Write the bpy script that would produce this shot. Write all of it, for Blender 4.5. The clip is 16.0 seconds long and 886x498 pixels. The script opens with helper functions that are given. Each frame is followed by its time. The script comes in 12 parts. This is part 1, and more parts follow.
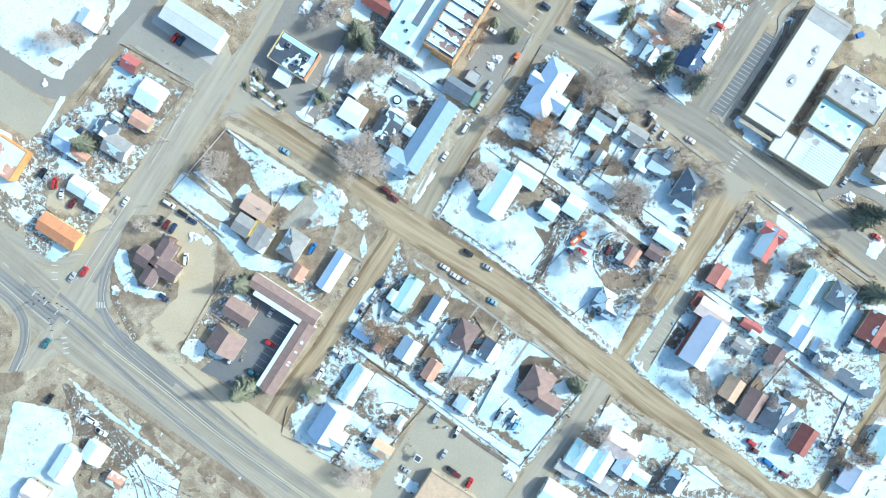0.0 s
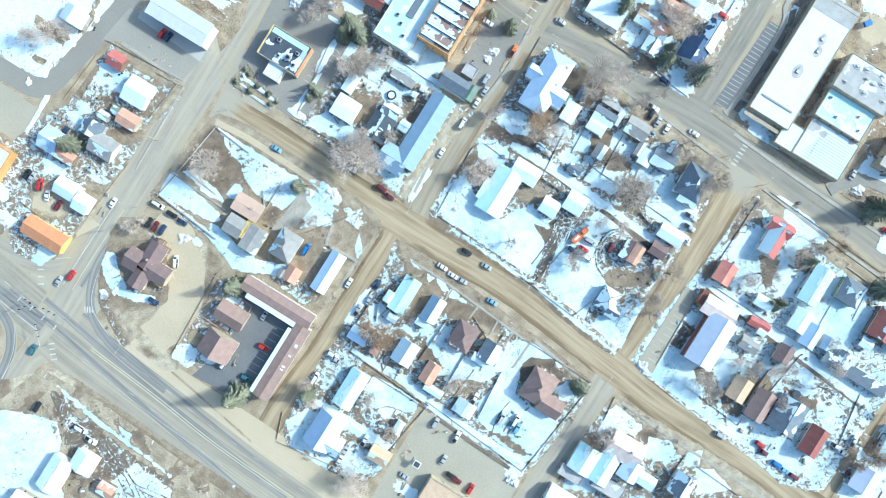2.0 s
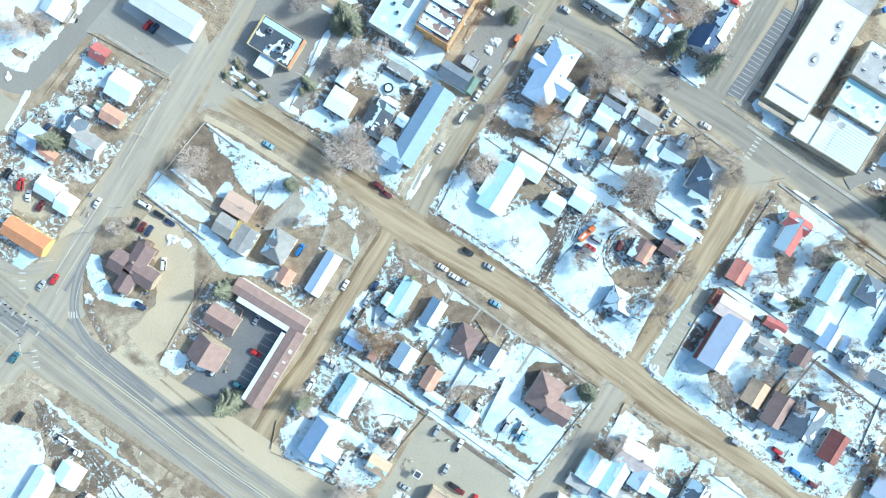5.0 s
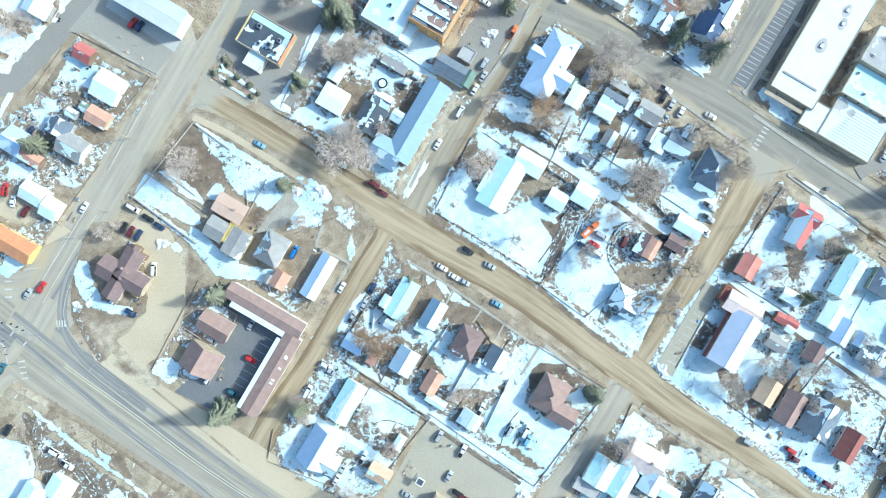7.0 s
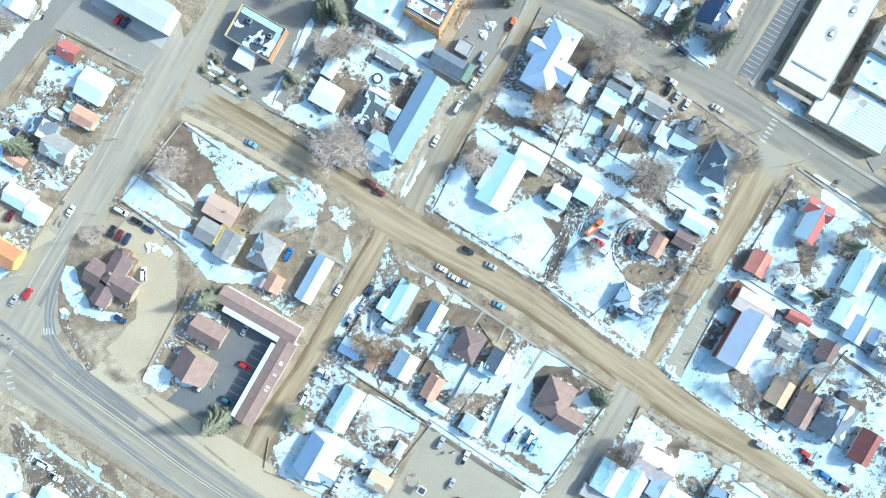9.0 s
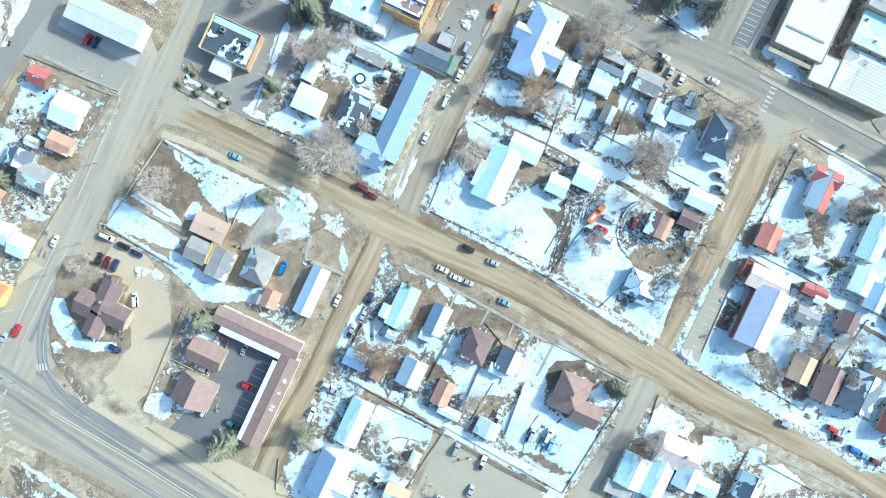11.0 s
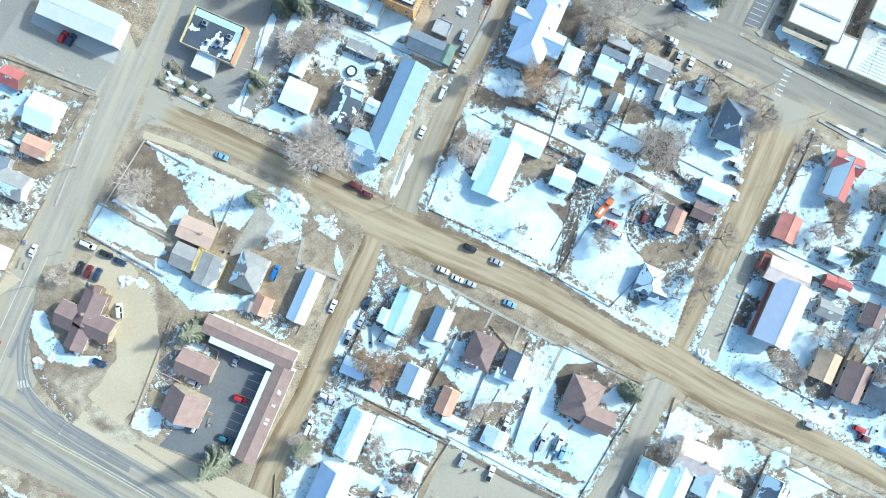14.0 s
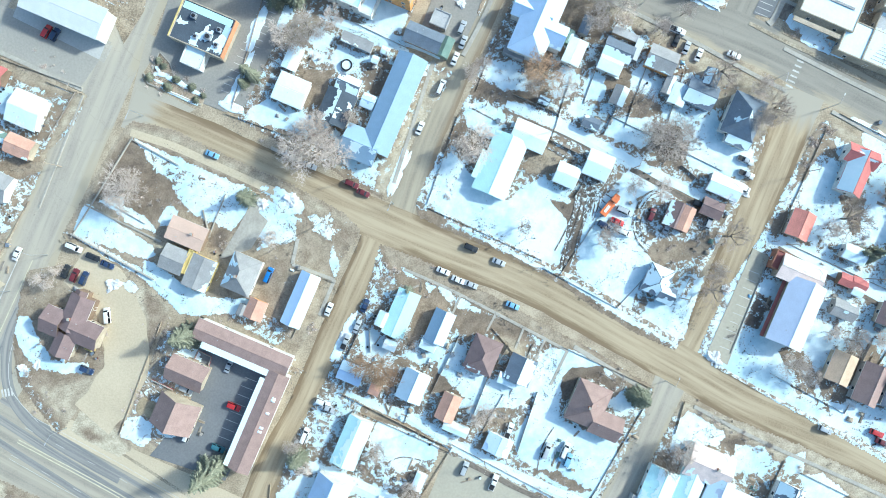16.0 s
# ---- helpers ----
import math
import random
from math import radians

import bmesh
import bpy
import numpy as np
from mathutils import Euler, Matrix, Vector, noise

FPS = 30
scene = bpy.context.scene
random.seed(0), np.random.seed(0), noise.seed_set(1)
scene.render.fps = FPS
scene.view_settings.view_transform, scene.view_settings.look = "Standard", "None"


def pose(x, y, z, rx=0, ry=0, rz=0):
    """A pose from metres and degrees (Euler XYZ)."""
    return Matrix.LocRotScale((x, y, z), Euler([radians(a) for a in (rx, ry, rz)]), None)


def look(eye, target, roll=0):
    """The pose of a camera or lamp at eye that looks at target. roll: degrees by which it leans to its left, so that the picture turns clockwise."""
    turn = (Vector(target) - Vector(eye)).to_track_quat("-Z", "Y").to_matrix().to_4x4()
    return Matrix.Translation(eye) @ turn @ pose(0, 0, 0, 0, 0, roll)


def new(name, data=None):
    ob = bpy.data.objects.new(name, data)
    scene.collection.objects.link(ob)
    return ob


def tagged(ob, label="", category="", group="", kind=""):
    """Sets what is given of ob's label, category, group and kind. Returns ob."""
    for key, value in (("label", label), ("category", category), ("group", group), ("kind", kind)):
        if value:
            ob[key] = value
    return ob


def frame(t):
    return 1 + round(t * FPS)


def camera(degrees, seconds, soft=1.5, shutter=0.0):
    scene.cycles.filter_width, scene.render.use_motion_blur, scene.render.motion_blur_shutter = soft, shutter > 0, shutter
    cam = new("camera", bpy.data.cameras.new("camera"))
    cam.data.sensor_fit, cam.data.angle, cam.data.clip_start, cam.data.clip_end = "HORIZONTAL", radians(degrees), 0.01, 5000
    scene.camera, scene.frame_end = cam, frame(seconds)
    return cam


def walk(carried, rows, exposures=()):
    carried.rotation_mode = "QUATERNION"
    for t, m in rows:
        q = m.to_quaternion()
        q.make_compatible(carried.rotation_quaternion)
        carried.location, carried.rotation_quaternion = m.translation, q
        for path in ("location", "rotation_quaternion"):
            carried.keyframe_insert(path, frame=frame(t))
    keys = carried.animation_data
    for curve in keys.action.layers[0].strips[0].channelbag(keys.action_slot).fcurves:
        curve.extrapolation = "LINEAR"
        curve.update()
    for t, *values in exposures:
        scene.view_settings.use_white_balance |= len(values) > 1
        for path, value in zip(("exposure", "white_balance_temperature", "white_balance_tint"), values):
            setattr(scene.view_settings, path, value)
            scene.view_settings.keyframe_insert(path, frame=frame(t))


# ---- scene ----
cam = camera(72.0, 16.0, soft=0.92)
# seconds, east, north, height, turn: a drone sinking straight down while it turns
ROWS = [
    (0, 0.00, 0.00, 269.90, 0.00),
    (0.5, 0.01, 0.08, 267.95, -0.14),
    (1, 0.52, -0.11, 265.99, -0.35),
    (1.5, 0.81, -0.18, 264.03, -0.42),
    (2, 1.05, -0.32, 262.07, -0.60),
    (2.5, 0.94, -0.51, 260.11, -0.67),
    (3, 0.97, -0.52, 258.14, -0.83),
    (3.5, 0.94, -0.53, 256.17, -0.92),
    (4, 0.93, -0.44, 254.19, -0.97),
    (6.5, 0.76, -0.53, 244.28, -1.33),
    (7, 1.27, -0.66, 242.29, -2.08),
    (7.5, 1.56, -0.76, 240.30, -2.31),
    (8, 1.49, -0.72, 238.30, -2.42),
    (8.5, 1.62, -0.65, 236.31, -2.63),
    (9, 1.56, -0.63, 234.31, -2.81),
    (11.5, 1.92, -0.64, 224.32, -8.20),
    (12, 1.88, -0.61, 222.32, -8.33),
    (12.5, 1.84, -0.62, 220.32, -8.45),
    (13, 1.81, -0.59, 218.32, -8.58),
    (13.5, 1.76, -0.62, 216.32, -8.73),
    (14, 1.76, -0.64, 214.32, -8.87),
    (14.5, 1.76, -0.65, 212.32, -8.97),
    (15, 1.86, -0.55, 210.32, -9.11),
    (15.5, 1.80, -0.57, 208.32, -9.17),
    (16, 1.83, -0.61, 206.32, -9.28),
]
walk(cam, [(t, pose(x, y, z, 0, 0, turn)) for t, x, y, z, turn in ROWS], exposures=[(0, 0.91, 5570, -6), (2, 0.98, 5570, -6), (16, 0.98, 5570, -6)])

# ---- world, sun and sky ----
SUN_HIGH, SUN_FROM = 32.0, (0.99, 0.14)
world = bpy.data.worlds.new("sky")
scene.world = world
world.use_nodes = True
sky = world.node_tree.nodes.new("ShaderNodeTexSky")
sky.sky_type, sky.sun_disc = "NISHITA", False
sky.sun_elevation, sky.sun_rotation = radians(SUN_HIGH), math.atan2(SUN_FROM[0], SUN_FROM[1])
sky.air_density, sky.dust_density, sky.ozone_density = 1.0, 2.0, 1.0
back = world.node_tree.nodes["Background"]
back.inputs["Strength"].default_value = 0.136
world.node_tree.links.new(sky.outputs[0], back.inputs["Color"])
sun_data = bpy.data.lights.new("sun", "SUN")
sun_data.energy, sun_data.angle, sun_data.color = 2.65, radians(4.0), (1.0, 0.95, 0.875)
sun = new("sun", sun_data)
sun.matrix_world = look((SUN_FROM[0] * 100, SUN_FROM[1] * 100, 100 * math.tan(radians(SUN_HIGH))), (0, 0, 0))


# ---- materials ----
def wire(tree, a, b):
    tree.links.new(a, b)


def rgb(c):
    return (c[0], c[1], c[2], 1.0)


def surface(name, light, dark, rough=0.85, coarse=0.15, fine=2.5, bump=0.15, metal=0.0, per_object=0.0, contrast=0.5, spec=0.3, coat=0.0):
    """A material of two colours mixed by coarse and fine noise, with a fine relief."""
    m = bpy.data.materials.new(name)
    m.use_nodes = True
    t = m.node_tree
    shade = t.nodes["Principled BSDF"]
    shade.inputs["Roughness"].default_value = rough
    shade.inputs["Metallic"].default_value = metal
    shade.inputs["Specular IOR Level"].default_value = spec
    shade.inputs["Coat Weight"].default_value = coat
    at = t.nodes.new("ShaderNodeTexCoord")
    big = t.nodes.new("ShaderNodeTexNoise")
    big.inputs["Scale"].default_value, big.inputs["Detail"].default_value = coarse, 5
    small = t.nodes.new("ShaderNodeTexNoise")
    small.inputs["Scale"].default_value, small.inputs["Detail"].default_value = fine, 4
    for n in (big, small):
        wire(t, at.outputs["Object"], n.inputs["Vector"])
    add = t.nodes.new("ShaderNodeMath")
    add.operation = "ADD"
    wire(t, big.outputs["Fac"], add.inputs[0])
    wire(t, small.outputs["Fac"], add.inputs[1])
    fit = t.nodes.new("ShaderNodeMapRange")
    fit.inputs["From Min"].default_value, fit.inputs["From Max"].default_value = 1 - contrast / 2, 1 + contrast / 2
    wire(t, add.outputs[0], fit.inputs["Value"])
    mix = t.nodes.new("ShaderNodeMix")
    mix.data_type = "RGBA"
    mix.inputs["A"].default_value, mix.inputs["B"].default_value = rgb(dark), rgb(light)
    wire(t, fit.outputs[0], mix.inputs["Factor"])
    colour = mix.outputs["Result"]
    if per_object:
        info = t.nodes.new("ShaderNodeObjectInfo")
        vary = t.nodes.new("ShaderNodeMapRange")
        vary.inputs["To Min"].default_value, vary.inputs["To Max"].default_value = 1 - per_object, 1 + per_object
        wire(t, info.outputs["Random"], vary.inputs["Value"])
        hsv = t.nodes.new("ShaderNodeHueSaturation")
        wire(t, vary.outputs[0], hsv.inputs["Value"])
        wire(t, colour, hsv.inputs["Color"])
        colour = hsv.outputs["Color"]
    wire(t, colour, shade.inputs["Base Color"])
    if bump:
        relief = t.nodes.new("ShaderNodeBump")
        relief.inputs["Strength"].default_value, relief.inputs["Distance"].default_value = bump, 0.08
        wire(t, small.outputs["Fac"], relief.inputs["Height"])
        wire(t, relief.outputs[0], shade.inputs["Normal"])
    return m


def patchy(name, soil_light, soil_dark, snow_share, scale=0.12, grain=1.6, detail=9):
    """Bare winter ground with melting snow: snow lies where a broken noise is high."""
    m = surface(name, soil_light, soil_dark, 0.95, 0.14, 2.0, 0.6, contrast=0.36)
    t = m.node_tree
    shade = t.nodes["Principled BSDF"]
    soil = shade.inputs["Base Color"].links[0].from_socket
    at = t.nodes.new("ShaderNodeTexCoord")
    cover = t.nodes.new("ShaderNodeTexNoise")
    cover.inputs["Scale"].default_value, cover.inputs["Detail"].default_value, cover.inputs["Roughness"].default_value = scale, detail, 0.72
    cover.inputs["Distortion"].default_value = 0.6
    wire(t, at.outputs["Object"], cover.inputs["Vector"])
    edge = t.nodes.new("ShaderNodeMapRange")
    edge.label = "edge"
    mid = 0.5 + (0.5 - snow_share) * 0.42
    edge.inputs["From Min"].default_value, edge.inputs["From Max"].default_value = mid - 0.012, mid + 0.03
    wire(t, cover.outputs["Fac"], edge.inputs["Value"])
    mix = t.nodes.new("ShaderNodeMix")
    mix.data_type = "RGBA"
    drift = t.nodes.new("ShaderNodeTexNoise")
    drift.inputs["Scale"].default_value, drift.inputs["Detail"].default_value, drift.inputs["Roughness"].default_value = 0.35, 8, 0.7
    wire(t, at.outputs["Object"], drift.inputs["Vector"])
    old = t.nodes.new("ShaderNodeMapRange")
    old.inputs["From Min"].default_value, old.inputs["From Max"].default_value = 0.36, 0.54
    wire(t, drift.outputs["Fac"], old.inputs["Value"])
    pale = t.nodes.new("ShaderNodeMix")
    pale.data_type = "RGBA"
    pale.inputs["A"].default_value, pale.inputs["B"].default_value = (0.63, 0.735, 0.78, 1), rgb(SNOW)
    wire(t, old.outputs[0], pale.inputs["Factor"])
    wire(t, pale.outputs["Result"], mix.inputs["B"])
    wire(t, soil, mix.inputs["A"])
    wire(t, edge.outputs[0], mix.inputs["Factor"])
    wire(t, mix.outputs["Result"], shade.inputs["Base Color"])
    return m


def lane(name, light, dark, dirt, along=0.025, across=0.45, share=0.5, brim=None, crack=0.0):
    """A road surface with streaks along its length, from the strip's own run (u) and breadth (v) in metres."""
    m = surface(name, light, dark, 0.9, 0.09, 1.8, 0.15, contrast=0.6)
    t = m.node_tree
    shade = t.nodes["Principled BSDF"]
    base = shade.inputs["Base Color"].links[0].from_socket
    uv = t.nodes.new("ShaderNodeUVMap")
    uv.uv_map = "run"
    place = t.nodes.new("ShaderNodeMapping")
    place.inputs["Scale"].default_value = (along, across, 1)
    wire(t, uv.outputs[0], place.inputs["Vector"])
    streak = t.nodes.new("ShaderNodeTexNoise")
    streak.inputs["Scale"].default_value, streak.inputs["Detail"].default_value, streak.inputs["Distortion"].default_value = 1.0, 8, 0.35
    wire(t, place.outputs[0], streak.inputs["Vector"])
    edge = t.nodes.new("ShaderNodeMapRange")
    mid = 0.5 + (0.5 - share) * 0.4
    edge.inputs["From Min"].default_value, edge.inputs["From Max"].default_value = mid - 0.12, mid + 0.12
    wire(t, streak.outputs["Fac"], edge.inputs["Value"])
    mix = t.nodes.new("ShaderNodeMix")
    mix.data_type = "RGBA"
    mix.inputs["B"].default_value = rgb(dirt)
    wire(t, base, mix.inputs["A"])
    wire(t, edge.outputs[0], mix.inputs["Factor"])
    colour = mix.outputs["Result"]
    if brim:
        far = t.nodes.new("ShaderNodeUVMap")
        far.uv_map = "breadth"
        part_of = t.nodes.new("ShaderNodeSeparateXYZ")
        wire(t, far.outputs[0], part_of.inputs[0])
        wander = t.nodes.new("ShaderNodeTexNoise")
        wander.inputs["Scale"].default_value, wander.inputs["Detail"].default_value, wander.inputs["Roughness"].default_value = 1.0, 9, 0.62
        drawn = t.nodes.new("ShaderNodeMapping")
        drawn.inputs["Scale"].default_value = (0.045, 0.5, 1)
        wire(t, uv.outputs[0], drawn.inputs["Vector"])
        wire(t, drawn.outputs[0], wander.inputs["Vector"])
        sum_of = t.nodes.new("ShaderNodeMath")
        sum_of.operation = "MULTIPLY_ADD"
        sum_of.inputs[1].default_value = 1.1
        wire(t, wander.outputs["Fac"], sum_of.inputs[0])
        wire(t, part_of.outputs[1], sum_of.inputs[2])
        ease = t.nodes.new("ShaderNodeMapRange")
        ease.inputs["From Min"].default_value, ease.inputs["From Max"].default_value = 1.1, 1.42
        wire(t, sum_of.outputs[0], ease.inputs["Value"])
        mud = t.nodes.new("ShaderNodeMix")
        mud.data_type = "RGBA"
        mud.inputs["B"].default_value = rgb(brim)
        wire(t, colour, mud.inputs["A"])
        wire(t, ease.outputs[0], mud.inputs["Factor"])
        colour = mud.outputs["Result"]
        scraped = t.nodes.new("ShaderNodeMath")
        scraped.operation = "ADD"
        wire(t, part_of.outputs[0], scraped.inputs[0])
        wire(t, wander.outputs["Fac"], scraped.inputs[1])
        bared = t.nodes.new("ShaderNodeMapRange")
        bared.inputs["From Min"].default_value, bared.inputs["From Max"].default_value = 0.8, 1.15
        wire(t, scraped.outputs[0], bared.inputs["Value"])
        tar = t.nodes.new("ShaderNodeMix")
        tar.data_type = "RGBA"
        tar.inputs["B"].default_value = (0.385, 0.345, 0.278, 1)
        wire(t, colour, tar.inputs["A"])
        wire(t, bared.outputs[0], tar.inputs["Factor"])
        colour = tar.outputs["Result"]
    if crack:
        at = t.nodes.new("ShaderNodeTexCoord")
        bent = t.nodes.new("ShaderNodeTexNoise")
        bent.inputs["Scale"].default_value, bent.inputs["Detail"].default_value = 0.25, 4
        wire(t, at.outputs["Object"], bent.inputs["Vector"])
        shift = t.nodes.new("ShaderNodeVectorMath")
        shift.operation = "MULTIPLY_ADD"
        shift.inputs[1].default_value = (7, 7, 0)
        wire(t, bent.outputs["Color"], shift.inputs[0])
        wire(t, at.outputs["Object"], shift.inputs[2])
        cells = t.nodes.new("ShaderNodeTexVoronoi")
        cells.feature = "DISTANCE_TO_EDGE"
        cells.inputs["Scale"].default_value = 0.085
        wire(t, shift.outputs[0], cells.inputs["Vector"])
        thin = t.nodes.new("ShaderNodeMapRange")
        thin.inputs["From Min"].default_value, thin.inputs["From Max"].default_value = 0.002, 0.009
        thin.inputs["To Min"].default_value, thin.inputs["To Max"].default_value = crack, 0.0
        wire(t, cells.outputs["Distance"], thin.inputs["Value"])
        line = t.nodes.new("ShaderNodeMix")
        line.data_type = "RGBA"
        line.inputs["B"].default_value = (0.08, 0.075, 0.07, 1)
        wire(t, colour, line.inputs["A"])
        wire(t, thin.outputs[0], line.inputs["Factor"])
        colour = line.outputs["Result"]
    wire(t, colour, shade.inputs["Base Color"])
    return m


def lacy(name, share, soil_light, soil_dark, scale):
    """Snow that frays towards its rim: a broken noise and the stored distance from the rim decide where soil shows."""
    m = patchy(name, soil_light, soil_dark, share, scale, detail=11)
    t = m.node_tree
    edge = [n for n in t.nodes if n.label == "edge"][0]
    cover = edge.inputs["Value"].links[0].from_socket
    rim = t.nodes.new("ShaderNodeAttribute")
    rim.attribute_name = "rim"
    lift = t.nodes.new("ShaderNodeMath")
    lift.operation = "MULTIPLY_ADD"
    lift.inputs[1].default_value = 0.42
    wire(t, rim.outputs["Fac"], lift.inputs[0])
    wire(t, cover, lift.inputs[2])
    wire(t, lift.outputs[0], edge.inputs["Value"])
    return m


def thawing(name, soil_light, soil_dark, scale):
    """Bare ground whose rim is still half covered with scraps of snow."""
    m = lacy(name, 0.5, soil_light, soil_dark, scale)
    lift = [n for n in m.node_tree.nodes if n.type == "MATH" and n.operation == "MULTIPLY_ADD"][-1]
    lift.inputs[1].default_value = -0.2
    return m


def trodden(name, share, soil_light, soil_dark, scale):
    """Lacy snow crossed by old, half-filled foot tracks."""
    m = lacy(name, share, soil_light, soil_dark, scale)
    t = m.node_tree
    shade = t.nodes["Principled BSDF"]
    colour = shade.inputs["Base Color"].links[0].from_socket
    lift = [n for n in t.nodes if n.type == "MATH" and n.operation == "MULTIPLY_ADD"][-1]
    lift.inputs[1].default_value = 0.3
    at = t.nodes.new("ShaderNodeTexCoord")
    bent = t.nodes.new("ShaderNodeTexNoise")
    bent.inputs["Scale"].default_value, bent.inputs["Detail"].default_value = 0.2, 3
    wire(t, at.outputs["Object"], bent.inputs["Vector"])
    shift = t.nodes.new("ShaderNodeVectorMath")
    shift.operation = "MULTIPLY_ADD"
    shift.inputs[1].default_value = (9, 9, 0)
    wire(t, bent.outputs["Color"], shift.inputs[0])
    wire(t, at.outputs["Object"], shift.inputs[2])
    cells = t.nodes.new("ShaderNodeTexVoronoi")
    cells.feature = "DISTANCE_TO_EDGE"
    cells.inputs["Scale"].default_value = 0.1
    wire(t, shift.outputs[0], cells.inputs["Vector"])
    thin = t.nodes.new("ShaderNodeMapRange")
    thin.inputs["From Min"].default_value, thin.inputs["From Max"].default_value = 0.012, 0.03
    thin.inputs["To Min"].default_value, thin.inputs["To Max"].default_value = 1.0, 0.0
    wire(t, cells.outputs["Distance"], thin.inputs["Value"])
    steps = t.nodes.new("ShaderNodeTexNoise")
    steps.inputs["Scale"].default_value, steps.inputs["Detail"].default_value, steps.inputs["Roughness"].default_value = 0.9, 6, 0.75
    wire(t, at.outputs["Object"], steps.inputs["Vector"])
    gate = t.nodes.new("ShaderNodeMapRange")
    gate.inputs["From Min"].default_value, gate.inputs["From Max"].default_value = 0.5, 0.58
    wire(t, steps.outputs["Fac"], gate.inputs["Value"])
    both = t.nodes.new("ShaderNodeMath")
    both.operation = "MULTIPLY"
    wire(t, thin.outputs[0], both.inputs[0])
    wire(t, gate.outputs[0], both.inputs[1])
    mix = t.nodes.new("ShaderNodeMix")
    mix.data_type = "RGBA"
    mix.inputs["B"].default_value = (0.33, 0.33, 0.32, 1)
    wire(t, colour, mix.inputs["A"])
    wire(t, both.outputs[0], mix.inputs["Factor"])
    wire(t, mix.outputs["Result"], shade.inputs["Base Color"])
    return m


def lots(name):
    """Yard ground: the stored share of snow and a broken noise decide where snow lies; soil runs from wet dark to pale dry."""
    m = surface(name, (1, 1, 1), (0.62, 0.6, 0.58), 0.92, 0.3, 2.2, 0.5, contrast=0.4)
    t = m.node_tree
    shade = t.nodes["Principled BSDF"]
    mottle = shade.inputs["Base Color"].links[0].from_socket
    at = t.nodes.new("ShaderNodeTexCoord")

    def noisy(scale, detail, rough, warp=0.0):
        n = t.nodes.new("ShaderNodeTexNoise")
        n.inputs["Scale"].default_value, n.inputs["Detail"].default_value = scale, detail
        n.inputs["Roughness"].default_value, n.inputs["Distortion"].default_value = rough, warp
        wire(t, at.outputs["Object"], n.inputs["Vector"])
        return n.outputs["Fac"]

    def sums(a, factor, b):
        n = t.nodes.new("ShaderNodeMath")
        n.operation = "MULTIPLY_ADD"
        wire(t, a, n.inputs[0])
        n.inputs[1].default_value = factor
        if isinstance(b, float):
            n.inputs[2].default_value = b
        else:
            wire(t, b, n.inputs[2])
        return n.outputs[0]

    def spread(value, low, high):
        n = t.nodes.new("ShaderNodeMapRange")
        n.inputs["From Min"].default_value, n.inputs["From Max"].default_value = low, high
        wire(t, value, n.inputs["Value"])
        return n.outputs[0]

    def blend(kind, factor, a, b):
        n = t.nodes.new("ShaderNodeMix")
        n.data_type, n.blend_type = "RGBA", kind
        for socket, v in ((n.inputs["A"], a), (n.inputs["B"], b), (n.inputs["Factor"], factor)):
            if isinstance(v, float):
                socket.default_value = v
            elif isinstance(v, tuple):
                socket.default_value = rgb(v)
            else:
                wire(t, v, socket)
        return n.outputs["Result"]

    stored = []
    for key in ("cover", "tone"):
        n = t.nodes.new("ShaderNodeAttribute")
        n.attribute_name = key
        stored.append(n.outputs["Fac"])
    broken = t.nodes.new("ShaderNodeMath")
    broken.operation = "MULTIPLY"
    wire(t, sums(noisy(0.22, 8, 0.7), 0.62, -0.31), broken.inputs[0])
    loose = t.nodes.new("ShaderNodeMapRange")
    loose.inputs["From Min"].default_value, loose.inputs["From Max"].default_value = 0.7, 0.98
    loose.inputs["To Min"].default_value, loose.inputs["To Max"].default_value = 1.0, 0.22
    wire(t, stored[1], loose.inputs["Value"])
    wire(t, loose.outputs[0], broken.inputs[1])
    tone = sums(broken.outputs[0], 1.0, stored[1])
    ramp = t.nodes.new("ShaderNodeValToRGB")
    wire(t, tone, ramp.inputs["Fac"])
    ramp.color_ramp.elements[0].color, ramp.color_ramp.elements[1].color = (0.15, 0.122, 0.102, 1), (0.60, 0.53, 0.40, 1)
    middle = ramp.color_ramp.elements.new(0.45)
    middle.color = (0.31, 0.243, 0.178, 1)
    soil = blend("MULTIPLY", 1.0, ramp.outputs["Color"], mottle)
    lying = sums(noisy(0.45, 12, 0.72, 0.5), 2.3, sums(noisy(1.9, 6, 0.7), 1.1, sums(stored[0], 1.0, -1.7)))
    snow_here = spread(lying, 0.47, 0.56)
    thin = spread(lying, 0.56, 0.95)
    # broad and fine noise moves the snow between blue-grey and SNOW
    whiteness = spread(sums(noisy(0.3, 9, 0.66), 0.55, sums(noisy(0.045, 4, 0.6), 1.0, -0.27)), 0.365, 0.615)
    snow_colour = blend("MIX", whiteness, (0.47, 0.615, 0.68), SNOW)
    snow_colour = blend("MIX", thin, blend("MULTIPLY", 0.5, snow_colour, (0.86, 0.84, 0.82)), snow_colour)
    wire(t, blend("MIX", snow_here, soil, snow_colour), shade.inputs["Base Color"])
    return m


